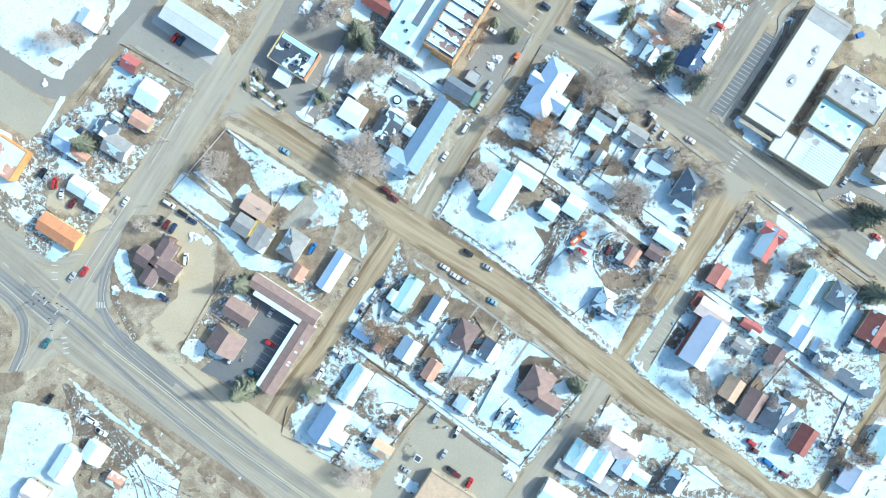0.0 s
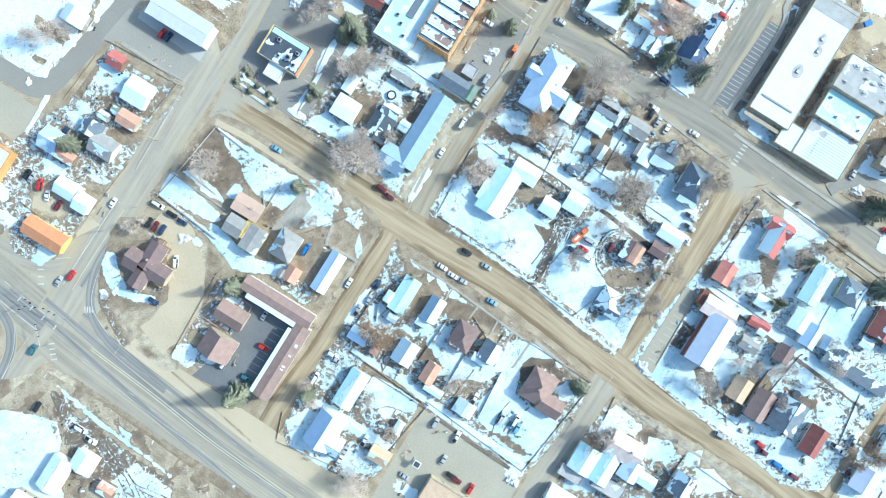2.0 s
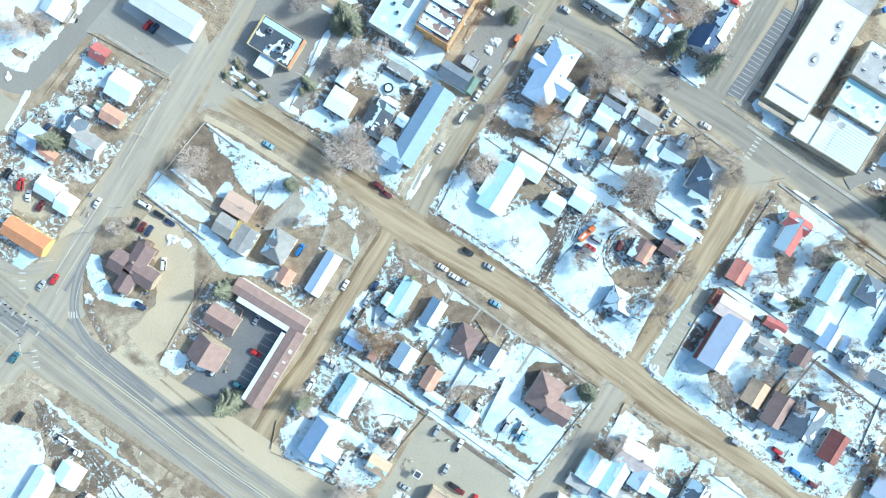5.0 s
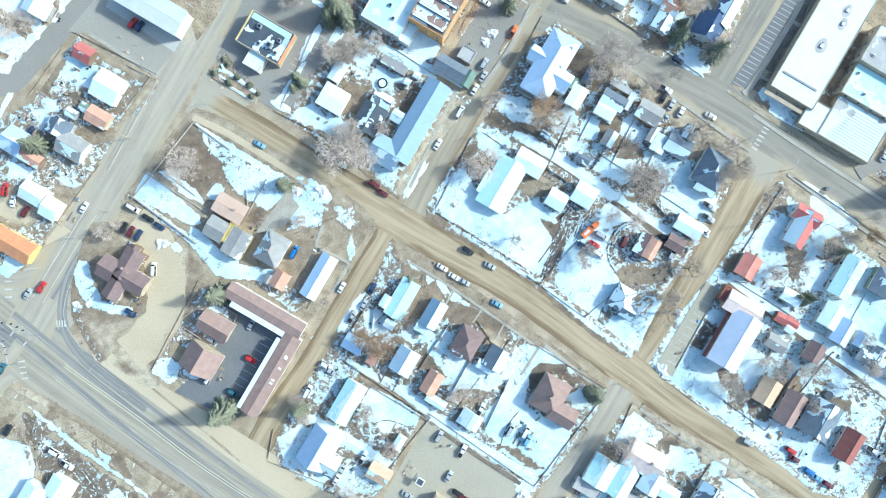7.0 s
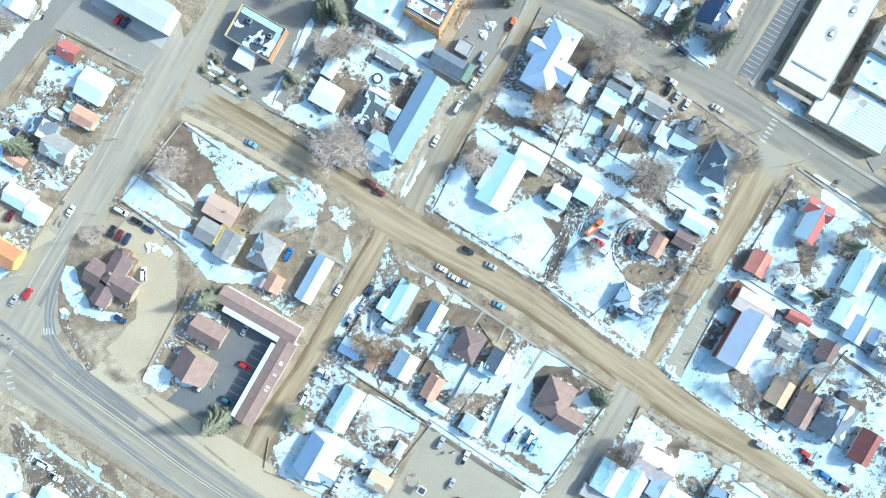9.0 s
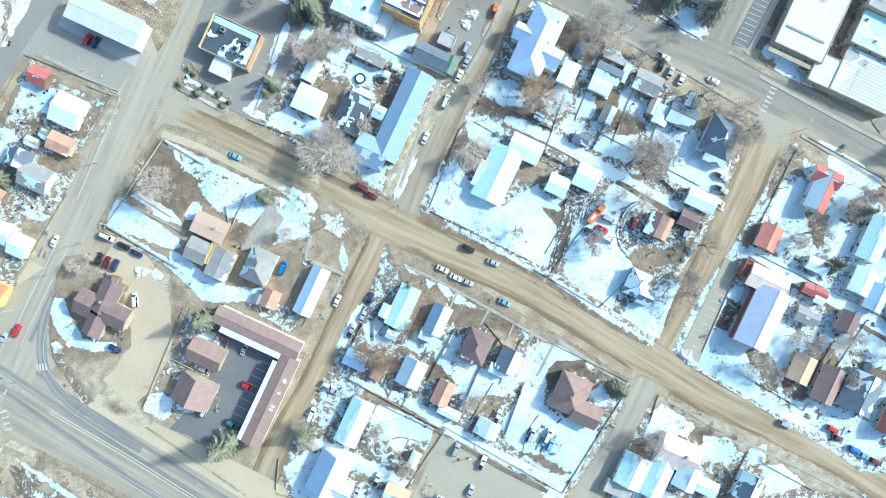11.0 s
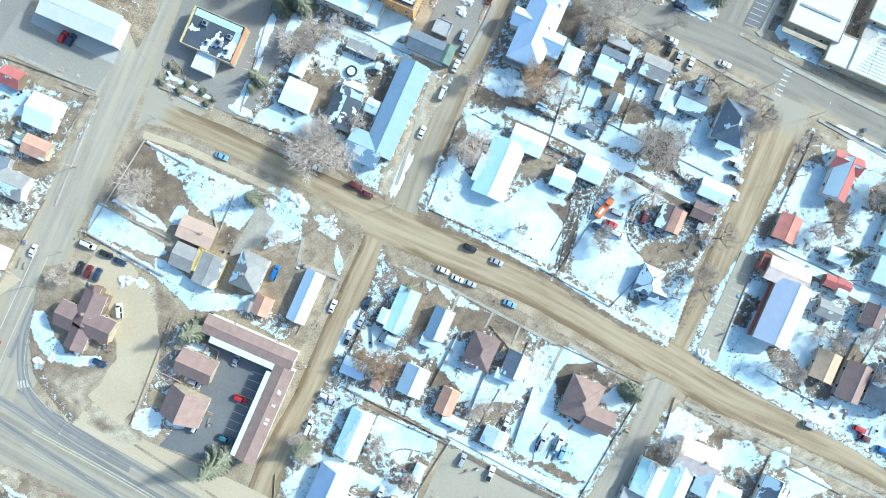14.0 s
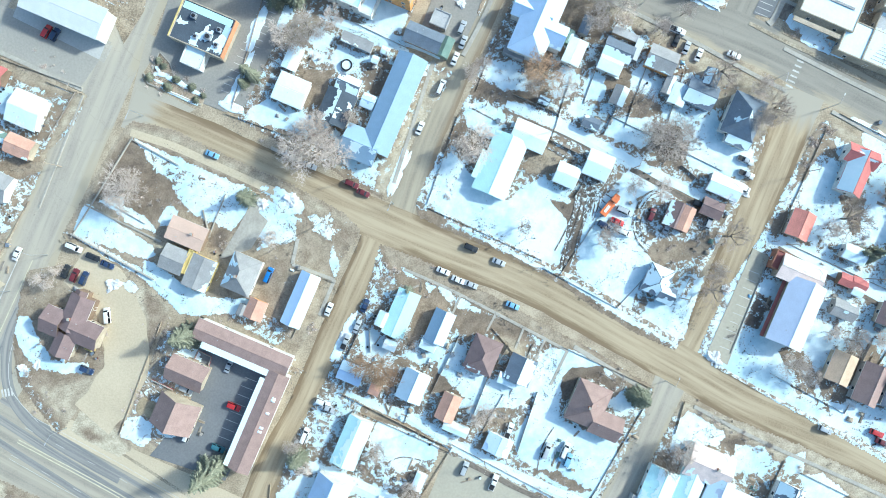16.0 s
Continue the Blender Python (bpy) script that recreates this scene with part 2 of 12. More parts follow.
SNOW = (0.72, 0.825, 0.865)
M = {}
M["snow"] = surface("snow", (0.72, 0.83, 0.87), (0.63, 0.77, 0.83), 0.75, 0.2, 1.2, 0.35, contrast=0.8)
M["old_snow"] = surface("old_snow", (0.84, 0.86, 0.88), (0.50, 0.48, 0.45), 0.8, 0.25, 1.5, 0.5, contrast=0.9)
M["mud"] = surface("wet_mud", (0.24, 0.20, 0.165), (0.12, 0.10, 0.082), 0.75, 0.25, 1.6, 0.6)
M["sand"] = surface("pale_dirt", (0.575, 0.485, 0.35), (0.43, 0.355, 0.25), 0.95, 0.05, 1.8, 0.05, contrast=0.8)
M["soil"] = patchy("bare_soil", (0.40, 0.315, 0.225), (0.17, 0.13, 0.095), 0.17, 0.4, detail=11)
M["dry_grass"] = surface("dry_grass", (0.44, 0.355, 0.235), (0.25, 0.195, 0.125), 0.95, 0.2, 2.2, 0.6)
M["yard"] = patchy("winter_yard", (0.42, 0.34, 0.25), (0.18, 0.14, 0.105), 0.38, 0.5, detail=13)
M["yard_white"] = patchy("snowy_yard", (0.36, 0.3, 0.232), (0.165, 0.129, 0.099), 0.64)
M["yard_bare"] = patchy("thawed_yard", (0.44, 0.36, 0.26), (0.22, 0.175, 0.125), 0.18, 0.4, detail=13)
M["thin_snow"] = lacy("thin_broken_snow", 0.52, (0.42, 0.33, 0.24), (0.18, 0.14, 0.10), 0.6)
M["deep_snow"] = trodden("smooth_snow", 0.74, (0.42, 0.33, 0.24), (0.18, 0.14, 0.10), 0.5)
M["lots"] = lots("melting_yard_ground")
M["dark_lane"] = lane("dark_worn_lane", (0.25, 0.243, 0.235), (0.175, 0.172, 0.17), (0.33, 0.31, 0.275), 0.012, 0.9, 0.42)
M["rut"] = patchy("muddy_rut", (0.22, 0.185, 0.155), (0.10, 0.085, 0.07), 0.42, 0.9)
M["thawed"] = thawing("thawed_brown_ground", (0.40, 0.315, 0.225), (0.17, 0.13, 0.095), 0.5)
M["thawed_bare"] = thawing("thawed_pale_ground", (0.44, 0.36, 0.26), (0.22, 0.175, 0.125), 0.5)
M["roadside"] = patchy("roadside_dirt", (0.46, 0.38, 0.275), (0.27, 0.215, 0.15), 0.06, 0.3, detail=13)
M["country"] = patchy("open_country", (0.378, 0.322, 0.238), (0.21, 0.168, 0.119), 0.45, 0.02, 1.0, 12)
M["field"] = patchy("rough_verge", (0.48, 0.41, 0.305), (0.26, 0.212, 0.152), 0.16, 0.4, detail=13)
M["street"] = lane("grey_street", (0.385, 0.347, 0.288), (0.287, 0.257, 0.217), (0.42, 0.375, 0.302), share=0.5, brim=(0.40, 0.345, 0.255), crack=0.12)
M["dirt_street"] = lane("dirt_covered_street", (0.36, 0.28, 0.182), (0.255, 0.194, 0.123), (0.435, 0.35, 0.235), 0.03, 0.55, 0.5, brim=(0.205, 0.148, 0.09))
M["avenue"] = lane("worn_grey_avenue", (0.285, 0.26, 0.222), (0.205, 0.19, 0.163), (0.32, 0.29, 0.242), share=0.45, brim=(0.40, 0.34, 0.25), crack=0.12)
M["worn_street"] = lane("dusty_worn_street", (0.35, 0.305, 0.235), (0.26, 0.22, 0.165), (0.39, 0.335, 0.245), 0.03, 0.5, 0.5, brim=(0.26, 0.20, 0.135))
M["bay"] = surface("dark_bay_asphalt", (0.215, 0.217, 0.222), (0.15, 0.153, 0.16), 0.9, 0.06, 1.6, 0.15, contrast=0.7)
M["lot"] = surface("dusty_lot", (0.44, 0.40, 0.315), (0.34, 0.31, 0.248), 0.92, 0.05, 1.2, 0.06, contrast=0.85)
M["highway"] = lane("worn_highway", (0.345, 0.31, 0.255), (0.25, 0.226, 0.19), (0.40, 0.352, 0.275), 0.012, 0.5, 0.5, crack=0.15)
M["paving"] = surface("worn_grey_paving", (0.38, 0.355, 0.31), (0.28, 0.262, 0.232), 0.92, 0.045, 1.4, 0.1, contrast=0.8)
M["apron"] = surface("pale_concrete", (0.50, 0.49, 0.465), (0.38, 0.375, 0.36), 0.9, 0.12, 1.4, 0.08, contrast=0.7)
M["corner"] = surface("dusty_corner", (0.41, 0.365, 0.292), (0.345, 0.307, 0.245), 0.95, 0.06, 1.6, 0.05, contrast=0.8)
M["asphalt"] = surface("dark_asphalt", (0.325, 0.305, 0.272), (0.228, 0.214, 0.195), 0.9, 0.035, 1.6, 0.15, contrast=0.75)
M["concrete"] = surface("concrete", (0.46, 0.425, 0.365), (0.31, 0.285, 0.245), 0.9, 0.15, 1.4, 0.1, contrast=0.7)
M["white_paint"] = surface("white_road_paint", (0.64, 0.63, 0.59), (0.38, 0.365, 0.33), 0.8, 0.4, 3.0, 0.0, contrast=0.7)
M["yellow_paint"] = surface("yellow_road_paint", (0.62, 0.57, 0.39), (0.42, 0.385, 0.29), 0.8, 0.4, 3.0, 0.0, contrast=0.7)
M["bark"] = surface("grey_bark", (0.299, 0.254, 0.208), (0.156, 0.13, 0.107), 0.95, 0.8, 6, 0.5, per_object=0.15)
M["twig"] = surface("bare_twigs", (0.70, 0.61, 0.54), (0.45, 0.375, 0.325), 0.95, 0.5, 5, 0.0, per_object=0.2)
M["rust_twig"] = surface("russet_twigs", (0.48, 0.33, 0.22), (0.29, 0.19, 0.12), 0.95, 0.5, 5, 0.0, per_object=0.2)
M["limb"] = surface("bare_dark_limbs", (0.42, 0.345, 0.29), (0.24, 0.19, 0.16), 0.95, 0.5, 5, 0.0, per_object=0.2)
M["needle"] = surface("conifer_needles", (0.34, 0.345, 0.255), (0.16, 0.165, 0.115), 0.9, 0.6, 4, 0.0, per_object=0.25)
M["glass"] = surface("window_glass", (0.06, 0.07, 0.085), (0.035, 0.04, 0.05), 0.06, 0.3, 1, 0.0, spec=0.8)
M["rubber"] = surface("tyre_rubber", (0.04, 0.04, 0.04), (0.02, 0.02, 0.02), 0.9, 1, 8, 0.0)
M["steel"] = surface("galvanised_steel", (0.5, 0.51, 0.53), (0.36, 0.37, 0.39), 0.45, 0.6, 4, 0.05, metal=0.7)
M["lens"] = surface("lamp_lens", (0.75, 0.74, 0.7), (0.6, 0.6, 0.58), 0.15, 1, 4, 0.0)
M["red_lens"] = surface("red_lamp_lens", (0.4, 0.02, 0.02), (0.3, 0.02, 0.02), 0.2, 1, 4, 0.0)
M["wood"] = surface("weathered_wood", (0.44, 0.36, 0.27), (0.26, 0.205, 0.15), 0.9, 0.6, 5, 0.4, per_object=0.2)
M["grey_wood"] = surface("grey_weathered_wood", (0.39, 0.358, 0.319), (0.234, 0.208, 0.182), 0.9, 0.6, 5, 0.4, per_object=0.2)
M["black"] = surface("black_plastic", (0.035, 0.035, 0.04), (0.02, 0.02, 0.022), 0.6, 1, 5, 0.05)
M["trim"] = surface("white_trim", (0.78, 0.77, 0.74), (0.66, 0.65, 0.62), 0.6, 0.5, 3, 0.05)


def tint(name, c, rough=0.75, spread=0.22, coarse=0.35, fine=3.0, metal=0.0, per_object=0.06, bump=0.25):
    lo = tuple(v * (1 - 1.2 * spread) for v in c)
    hi = tuple(min(1, v * (1 + 0.7 * spread)) for v in c)
    return surface(name, hi, lo, rough, coarse, fine, bump, metal, per_object)


for key, c in dict(r_brown=(0.175, 0.125, 0.12), r_mauve=(0.25, 0.175, 0.155), r_dark=(0.066, 0.08, 0.10), r_steel=(0.22, 0.305, 0.40), r_grey=(0.255, 0.25, 0.245), r_metal=(0.41, 0.43, 0.44), r_ice=(0.335, 0.44, 0.585), r_aqua=(0.38, 0.565, 0.60), r_lilac=(0.45, 0.49, 0.585), r_yellow=(0.5, 0.4, 0.2),
                   r_slate=(0.13, 0.155, 0.19), r_navy=(0.055, 0.085, 0.155), r_orange=(0.47, 0.22, 0.115), r_red=(0.37, 0.125, 0.115),
                   r_rose=(0.50, 0.20, 0.16), r_maroon=(0.22, 0.085, 0.075), r_tan=(0.46, 0.34, 0.24), r_salmon=(0.46, 0.27, 0.20),
                   r_white=(0.74, 0.76, 0.78), r_green=(0.14, 0.20, 0.17), r_gravel=(0.34, 0.335, 0.33), r_pink=(0.52, 0.43, 0.40), r_terra=(0.44, 0.315, 0.25)).items():
    sheet = key in ("r_metal", "r_steel", "r_lilac", "r_ice", "r_aqua", "r_white", "r_terra")
    M[key] = tint(key[2:] + "_roofing", tuple(min(0.76, v * 1.3) for v in c), 0.6 if sheet else 0.85, 0.07 if sheet else 0.15, bump=0.08 if sheet else 0.2)
for key, c in dict(w_white=(0.68, 0.67, 0.63), w_tan=(0.45, 0.38, 0.29), w_grey=(0.36, 0.36, 0.36), w_brown=(0.24, 0.17, 0.12), w_orange=(0.62, 0.33, 0.13),
                   w_brick=(0.36, 0.17, 0.11), w_green=(0.25, 0.30, 0.24), w_yellow=(0.62, 0.48, 0.19), w_blue=(0.28, 0.34, 0.42)).items():
    M[key] = tint(key[2:] + "_wall_paint", c, 0.8)
for key, c in dict(c_white=(0.74, 0.74, 0.73), c_silver=(0.42, 0.44, 0.46), c_black=(0.025, 0.027, 0.03), c_navy=(0.03, 0.05, 0.11), c_blue=(0.03, 0.17, 0.48),
                   c_red=(0.48, 0.03, 0.03), c_maroon=(0.14, 0.025, 0.03), c_teal=(0.06, 0.17, 0.21), c_sky=(0.22, 0.42, 0.62), c_orange=(0.75, 0.20, 0.06), c_tan=(0.38, 0.32, 0.24)).items():
    M[key] = surface(key[2:] + "_car_paint", tuple(v * 1.05 for v in c), tuple(v * 0.85 for v in c), 0.3, 0.6, 6, 0.0, coat=0.6, spec=0.5)


# ---- mesh helpers ----
def mesh_of(name, bm, material, smooth=False):
    me = bpy.data.meshes.new(name)
    bm.normal_update()
    bm.to_mesh(me)
    bm.free()
    for m in material if isinstance(material, (list, tuple)) else [material]:
        me.materials.append(m)
    if smooth:
        me.polygons.foreach_set("use_smooth", [True] * len(me.polygons))
    return me


def part(name, bm, material, parent, label="", smooth=False):
    ob = new(name, bm if isinstance(bm, bpy.types.Mesh) else mesh_of(name, bm, material, smooth))
    ob.parent = parent
    if label:
        ob["label"] = label
    return ob


def thing(name, x, y, z, turn, label, category, group="", kind=""):
    ob = new(name)
    ob.matrix_world = pose(x, y, z, 0, 0, turn)
    return tagged(ob, label, category, group, kind)


def box(bm, x0, x1, y0, y1, z0, z1, bevel=0.0):
    v = [bm.verts.new(c) for c in ((x0, y0, z0), (x1, y0, z0), (x1, y1, z0), (x0, y1, z0), (x0, y0, z1), (x1, y0, z1), (x1, y1, z1), (x0, y1, z1))]
    f = [bm.faces.new([v[i] for i in q]) for q in ((3, 2, 1, 0), (4, 5, 6, 7), (0, 1, 5, 4), (1, 2, 6, 5), (2, 3, 7, 6), (3, 0, 4, 7))]
    if bevel:
        bmesh.ops.bevel(bm, geom=list({e for q in f for e in q.edges}), offset=bevel, segments=1, affect="EDGES", profile=0.5)
    return bm


def boxed(x0, x1, y0, y1, z0, z1, bevel=0.0):
    return box(bmesh.new(), x0, x1, y0, y1, z0, z1, bevel)


def tube(bm, p, q, r0, r1, n=6, cap=True):
    p, q = Vector(p), Vector(q)
    turn = (q - p).to_track_quat("Z", "Y")
    rings = []
    for c, r in ((p, r0), (q, r1)):
        rings.append([bm.verts.new(c + turn @ Vector((r * math.cos(k * math.tau / n), r * math.sin(k * math.tau / n), 0))) for k in range(n)])
    for k in range(n):
        bm.faces.new((rings[0][k], rings[0][(k + 1) % n], rings[1][(k + 1) % n], rings[1][k]))
    if cap:
        bm.faces.new(rings[0][::-1])
        bm.faces.new(rings[1])
    return bm


def prism(bm, base, lift):
    """A solid from a flat outline (counter-clockwise seen from the side of lift) and the vector that it is pushed along."""
    lift = Vector(lift)
    low = [bm.verts.new(p) for p in base]
    top = [bm.verts.new(Vector(p) + lift) for p in base]
    n = len(low)
    bm.faces.new(low[::-1])
    bm.faces.new(top)
    for k in range(n):
        bm.faces.new((low[k], low[(k + 1) % n], top[(k + 1) % n], top[k]))
    return bm


def ragged(points, step, depth, seed, share=1.0):
    """An outline walked in short steps and eaten inwards unevenly."""
    rnd = random.Random(seed)
    pts = [Vector(p) for p in points]
    mid = sum(pts, Vector((0, 0, 0))) / len(pts)
    off = Vector((rnd.uniform(-99, 99), rnd.uniform(-99, 99), rnd.uniform(-99, 99)))
    out = []
    for k, p in enumerate(pts):
        q = pts[(k + 1) % len(pts)]
        n = max(1, round((q - p).length / step))
        for j in range(n):
            c = p.lerp(q, j / n)
            eat = depth * max(0, 0.35 + 1.3 * noise.noise(c * 0.22 + off) + 0.7 * noise.noise(c * 0.7 + off))
            way = mid - c
            if way.length > 1e-6:
                c = c + way.normalized() * min(eat, way.length * 0.7)
            out.append(c)
    return out, mid


def sheet(points, up, thick, step, depth, seed):
    """A thin uneven layer (snow on a slope) over a flat outline."""
    out, mid = ragged(points, step, depth, seed)
    up = Vector(up).normalized()
    bm = bmesh.new()
    low = [bm.verts.new(p + up * 0.015) for p in out]
    top = [bm.verts.new(p.lerp(mid, 0.05) + up * thick) for p in out]
    heart = bm.verts.new(sum(out, Vector((0, 0, 0))) / len(out) + up * thick * 1.25)
    n = len(out)
    for k in range(n):
        bm.faces.new((low[k], low[(k + 1) % n], top[(k + 1) % n], top[k]))
        bm.faces.new((top[k], top[(k + 1) % n], heart))
    return bm


# ---- ground, roads and snow ----
def slab(name, corners, z0, z1, material, label, category, kind="structure"):
    """A flat piece of ground with upright edges, from a few plan corners."""
    mid = [sum(c[k] for c in corners) / len(corners) for k in (0, 1)]
    area = sum(p[0] * q[1] - q[0] * p[1] for p, q in zip(corners, corners[1:] + corners[:1]))
    ring = corners if area > 0 else corners[::-1]
    bm = prism(bmesh.new(), [(x - mid[0], y - mid[1], z0) for x, y in ring], (0, 0, z1 - z0))
    ob = new(name, mesh_of(name, bm, M[material]))
    ob.location = (mid[0], mid[1], 0)
    return tagged(ob, label, category, kind=kind)


def smooth_line(points, n=8):
    out = []
    for k in range(len(points) - 1):
        p = [Vector(points[max(0, min(len(points) - 1, k + d))]) for d in (-1, 0, 1, 2)]
        for j in range(n):
            t = j / n
            out.append(0.5 * (2 * p[1] + (p[2] - p[0]) * t + (2 * p[0] - 5 * p[1] + 4 * p[2] - p[3]) * t * t + (3 * p[1] - p[0] - 3 * p[2] + p[3]) * t ** 3))
    return out + [Vector(points[-1])]


JUNCTIONS = [(-15.4, 12.4, 12), (75.7, -53.3, 13), (124.4, 28.5, 13), (114.6, 56.6, 13), (-92.7, 64.2, 13), (45.4, 91.5, 12)]


def strip(name, points, width, z, material, label, category, kind="structure", rough=0.0, shift=0.0, seed=0, deep=0.3, bleed=(0.0, 0.0)):
    """A road or path along a plan line; its UV map holds metres along and across."""
    line = smooth_line(points)
    bm = bmesh.new()
    uv, wide = bm.loops.layers.uv.new("run"), bm.loops.layers.uv.new("breadth")
    run, rows, cols = 0.0, [], 5
    for k, p in enumerate(line):
        d = (line[min(k + 1, len(line) - 1)] - line[max(k - 1, 0)]).normalized()
        side = Vector((-d.y, d.x))
        if k:
            run += (p - line[k - 1]).length
        row = []
        for c in range(cols):
            v = (c / (cols - 1) - 0.5) * width
            if rough and c in (0, cols - 1):
                v *= 1 + rough * noise.noise(Vector((run * 0.15, c * 7.0 + seed, 1.3)))
            q = p + side * (v + shift)
            row.append((bm.verts.new((q.x, q.y, z)), run, v))
        rows.append(row)
    for r, s in zip(rows, rows[1:]):
        for c in range(cols - 1):
            q = (r[c], s[c], s[c + 1], r[c + 1])
            f = bm.faces.new([v[0] for v in q][::-1])
            for loop, v in zip(f.loops, q[::-1]):
                loop[uv].uv = (v[1], v[2])
                worn = min([1.0] + [max(0.0, math.hypot(v[0].co.x - x, v[0].co.y - y) / reach - 0.35) / 0.65 for x, y, reach in JUNCTIONS])
                loop[wide].uv = (0, abs(v[2]) * 2 / width * worn)
    for f in bm.faces:
        for loop in f.loops:
            u = loop[uv].uv[0]
            thin = max(1 - u / bleed[0] if bleed[0] else 0, 1 - (run - u) / bleed[1] if bleed[1] else 0, 0)
            loop[wide].uv = (thin, loop[wide].uv[1])
    rim = [e for e in bm.edges if e.is_boundary]
    made = bmesh.ops.extrude_edge_only(bm, edges=rim)
    for v in made["geom"]:
        if isinstance(v, bmesh.types.BMVert):
            v.co.z -= deep
    bmesh.ops.recalc_face_normals(bm, faces=bm.faces)
    ob = new(name, mesh_of(name, bm, M[material]))
    return tagged(ob, label, category, kind=kind)


def dashes(name, points, length, gap, width, z, material, label, shift=0.0):
    """Painted line pieces along a plan line; no gap gives one unbroken line."""
    line = smooth_line(points, 12)
    runs = [0.0]
    for p, q in zip(line, line[1:]):
        runs.append(runs[-1] + (q - p).length)

    def spot(s):
        s = max(0, min(s, runs[-1]))
        k = max(i for i in range(len(runs)) if runs[i] <= s)
        k = min(k, len(line) - 2)
        d = (line[k + 1] - line[k]).normalized()
        return line[k] + d * (s - runs[k]) + Vector((-d.y, d.x)) * shift, Vector((-d.y, d.x))

    bm = bmesh.new()
    s = 0.0
    while s < runs[-1] - 0.2:
        ends = min(s + length, runs[-1])
        n = max(1, int((ends - s) / 4))
        last = None
        for j in range(n + 1):
            c, side = spot(s + (ends - s) * j / n)
            pair = [bm.verts.new((*(c + side * width / 2 * e), z)) for e in (-1, 1)]
            if last:
                bm.faces.new((last[0], pair[0], pair[1], last[1]))
            last = pair
        s = ends + gap
        if not gap:
            break
    ob = new(name, mesh_of(name, bm, M[material]))
    return tagged(ob, label, "road marking", kind="structure")


def bar_row(name, first, last, count, width, z, label):
    """Painted bars in an even row, each from (x, y) to (x, y)."""
    for k in range(count):
        v = [p + (q - p) * k / max(1, count - 1) for p, q in zip(first, last)]
        dashes(name, [(v[0], v[1]), (v[2], v[3])], 99, 0, width, z, "white_paint", label)


def lot_ground(name, outline, cover, tone, areas, seed, label, step=0.6):
    """The ground of a block of lots. Each area of the plan says how much snow still lies there (1 all, 0 none)
    and how pale its soil is; the sheet is thicker where snow lies, and its rim drops to the kerb."""
    ring = np.array(outline)
    low, high = ring.min(0), ring.max(0)
    nx, ny = (int(v) + 2 for v in (high - low) / step)
    gx, gy = np.meshgrid(low[0] + step * np.arange(nx), low[1] + step * np.arange(ny), indexing="ij")

    def depth(points):
        """Metres inside a plan outline, negative outside."""
        p = np.array(points)
        q = np.roll(p, -1, 0)
        best, odd = np.full(gx.shape, 1e9), np.zeros(gx.shape, bool)
        for (x0, y0), (x1, y1) in zip(p, q):
            dx, dy = x1 - x0, y1 - y0
            u = np.clip(((gx - x0) * dx + (gy - y0) * dy) / (dx * dx + dy * dy + 1e-9), 0, 1)
            best = np.minimum(best, np.hypot(gx - x0 - u * dx, gy - y0 - u * dy))
            if y0 != y1:
                odd ^= ((y0 > gy) != (y1 > gy)) & (gx < (x1 - x0) * (gy - y0) / (y1 - y0) + x0)
        return np.where(odd, best, -best)

    wave = np.array([noise.noise(Vector((x * 0.35, y * 0.35, seed))) + 0.6 * noise.noise(Vector((x * 1.1, y * 1.1, seed + 5))) for x, y in zip(gx.ravel(), gy.ravel())]).reshape(gx.shape)
    swell = np.array([noise.noise(Vector((x * 0.12, y * 0.12, seed + 9))) for x, y in zip(gx.ravel(), gy.ravel())]).reshape(gx.shape)
    white, pale = np.full(gx.shape, float(cover)), np.full(gx.shape, float(tone))
    for share, soil, points in areas:
        d = depth(points) + 0.5 * wave
        s = np.clip(d / 0.9 + 0.5, 0, 1)
        white = white + (share - white) * s
        t = np.clip(d / 2.5 + 0.5, 0, 1)
        pale = pale + (soil - pale) * t
    inner = depth(outline) + 0.35 * wave
    kept = inner > 0
    drop = np.clip(inner / 0.7, 0, 1)
    gz = 0.03 + drop * (0.09 + 0.09 * np.clip(white, 0, 1) + 0.03 * wave * np.clip(white, 0.3, 1) + 0.03 * swell)
    index = -np.ones(gx.shape, int)
    index[kept] = np.arange(kept.sum())
    verts = np.stack([gx[kept], gy[kept], gz[kept]], 1)
    a, b, c, d = index[:-1, :-1], index[1:, :-1], index[1:, 1:], index[:-1, 1:]
    full = (a >= 0) & (b >= 0) & (c >= 0) & (d >= 0)
    me = bpy.data.meshes.new(name)
    me.from_pydata(verts.tolist(), [], np.stack([a[full], b[full], c[full], d[full]], 1).tolist())
    for key, values in (("cover", white[kept]), ("tone", pale[kept])):
        me.attributes.new(key, "FLOAT", "POINT").data.foreach_set("value", values.astype(np.float32))
    me.polygons.foreach_set("use_smooth", [True] * len(me.polygons))
    me.materials.append(M["lots"])
    return tagged(new(name, me), label, "ground", kind="structure")


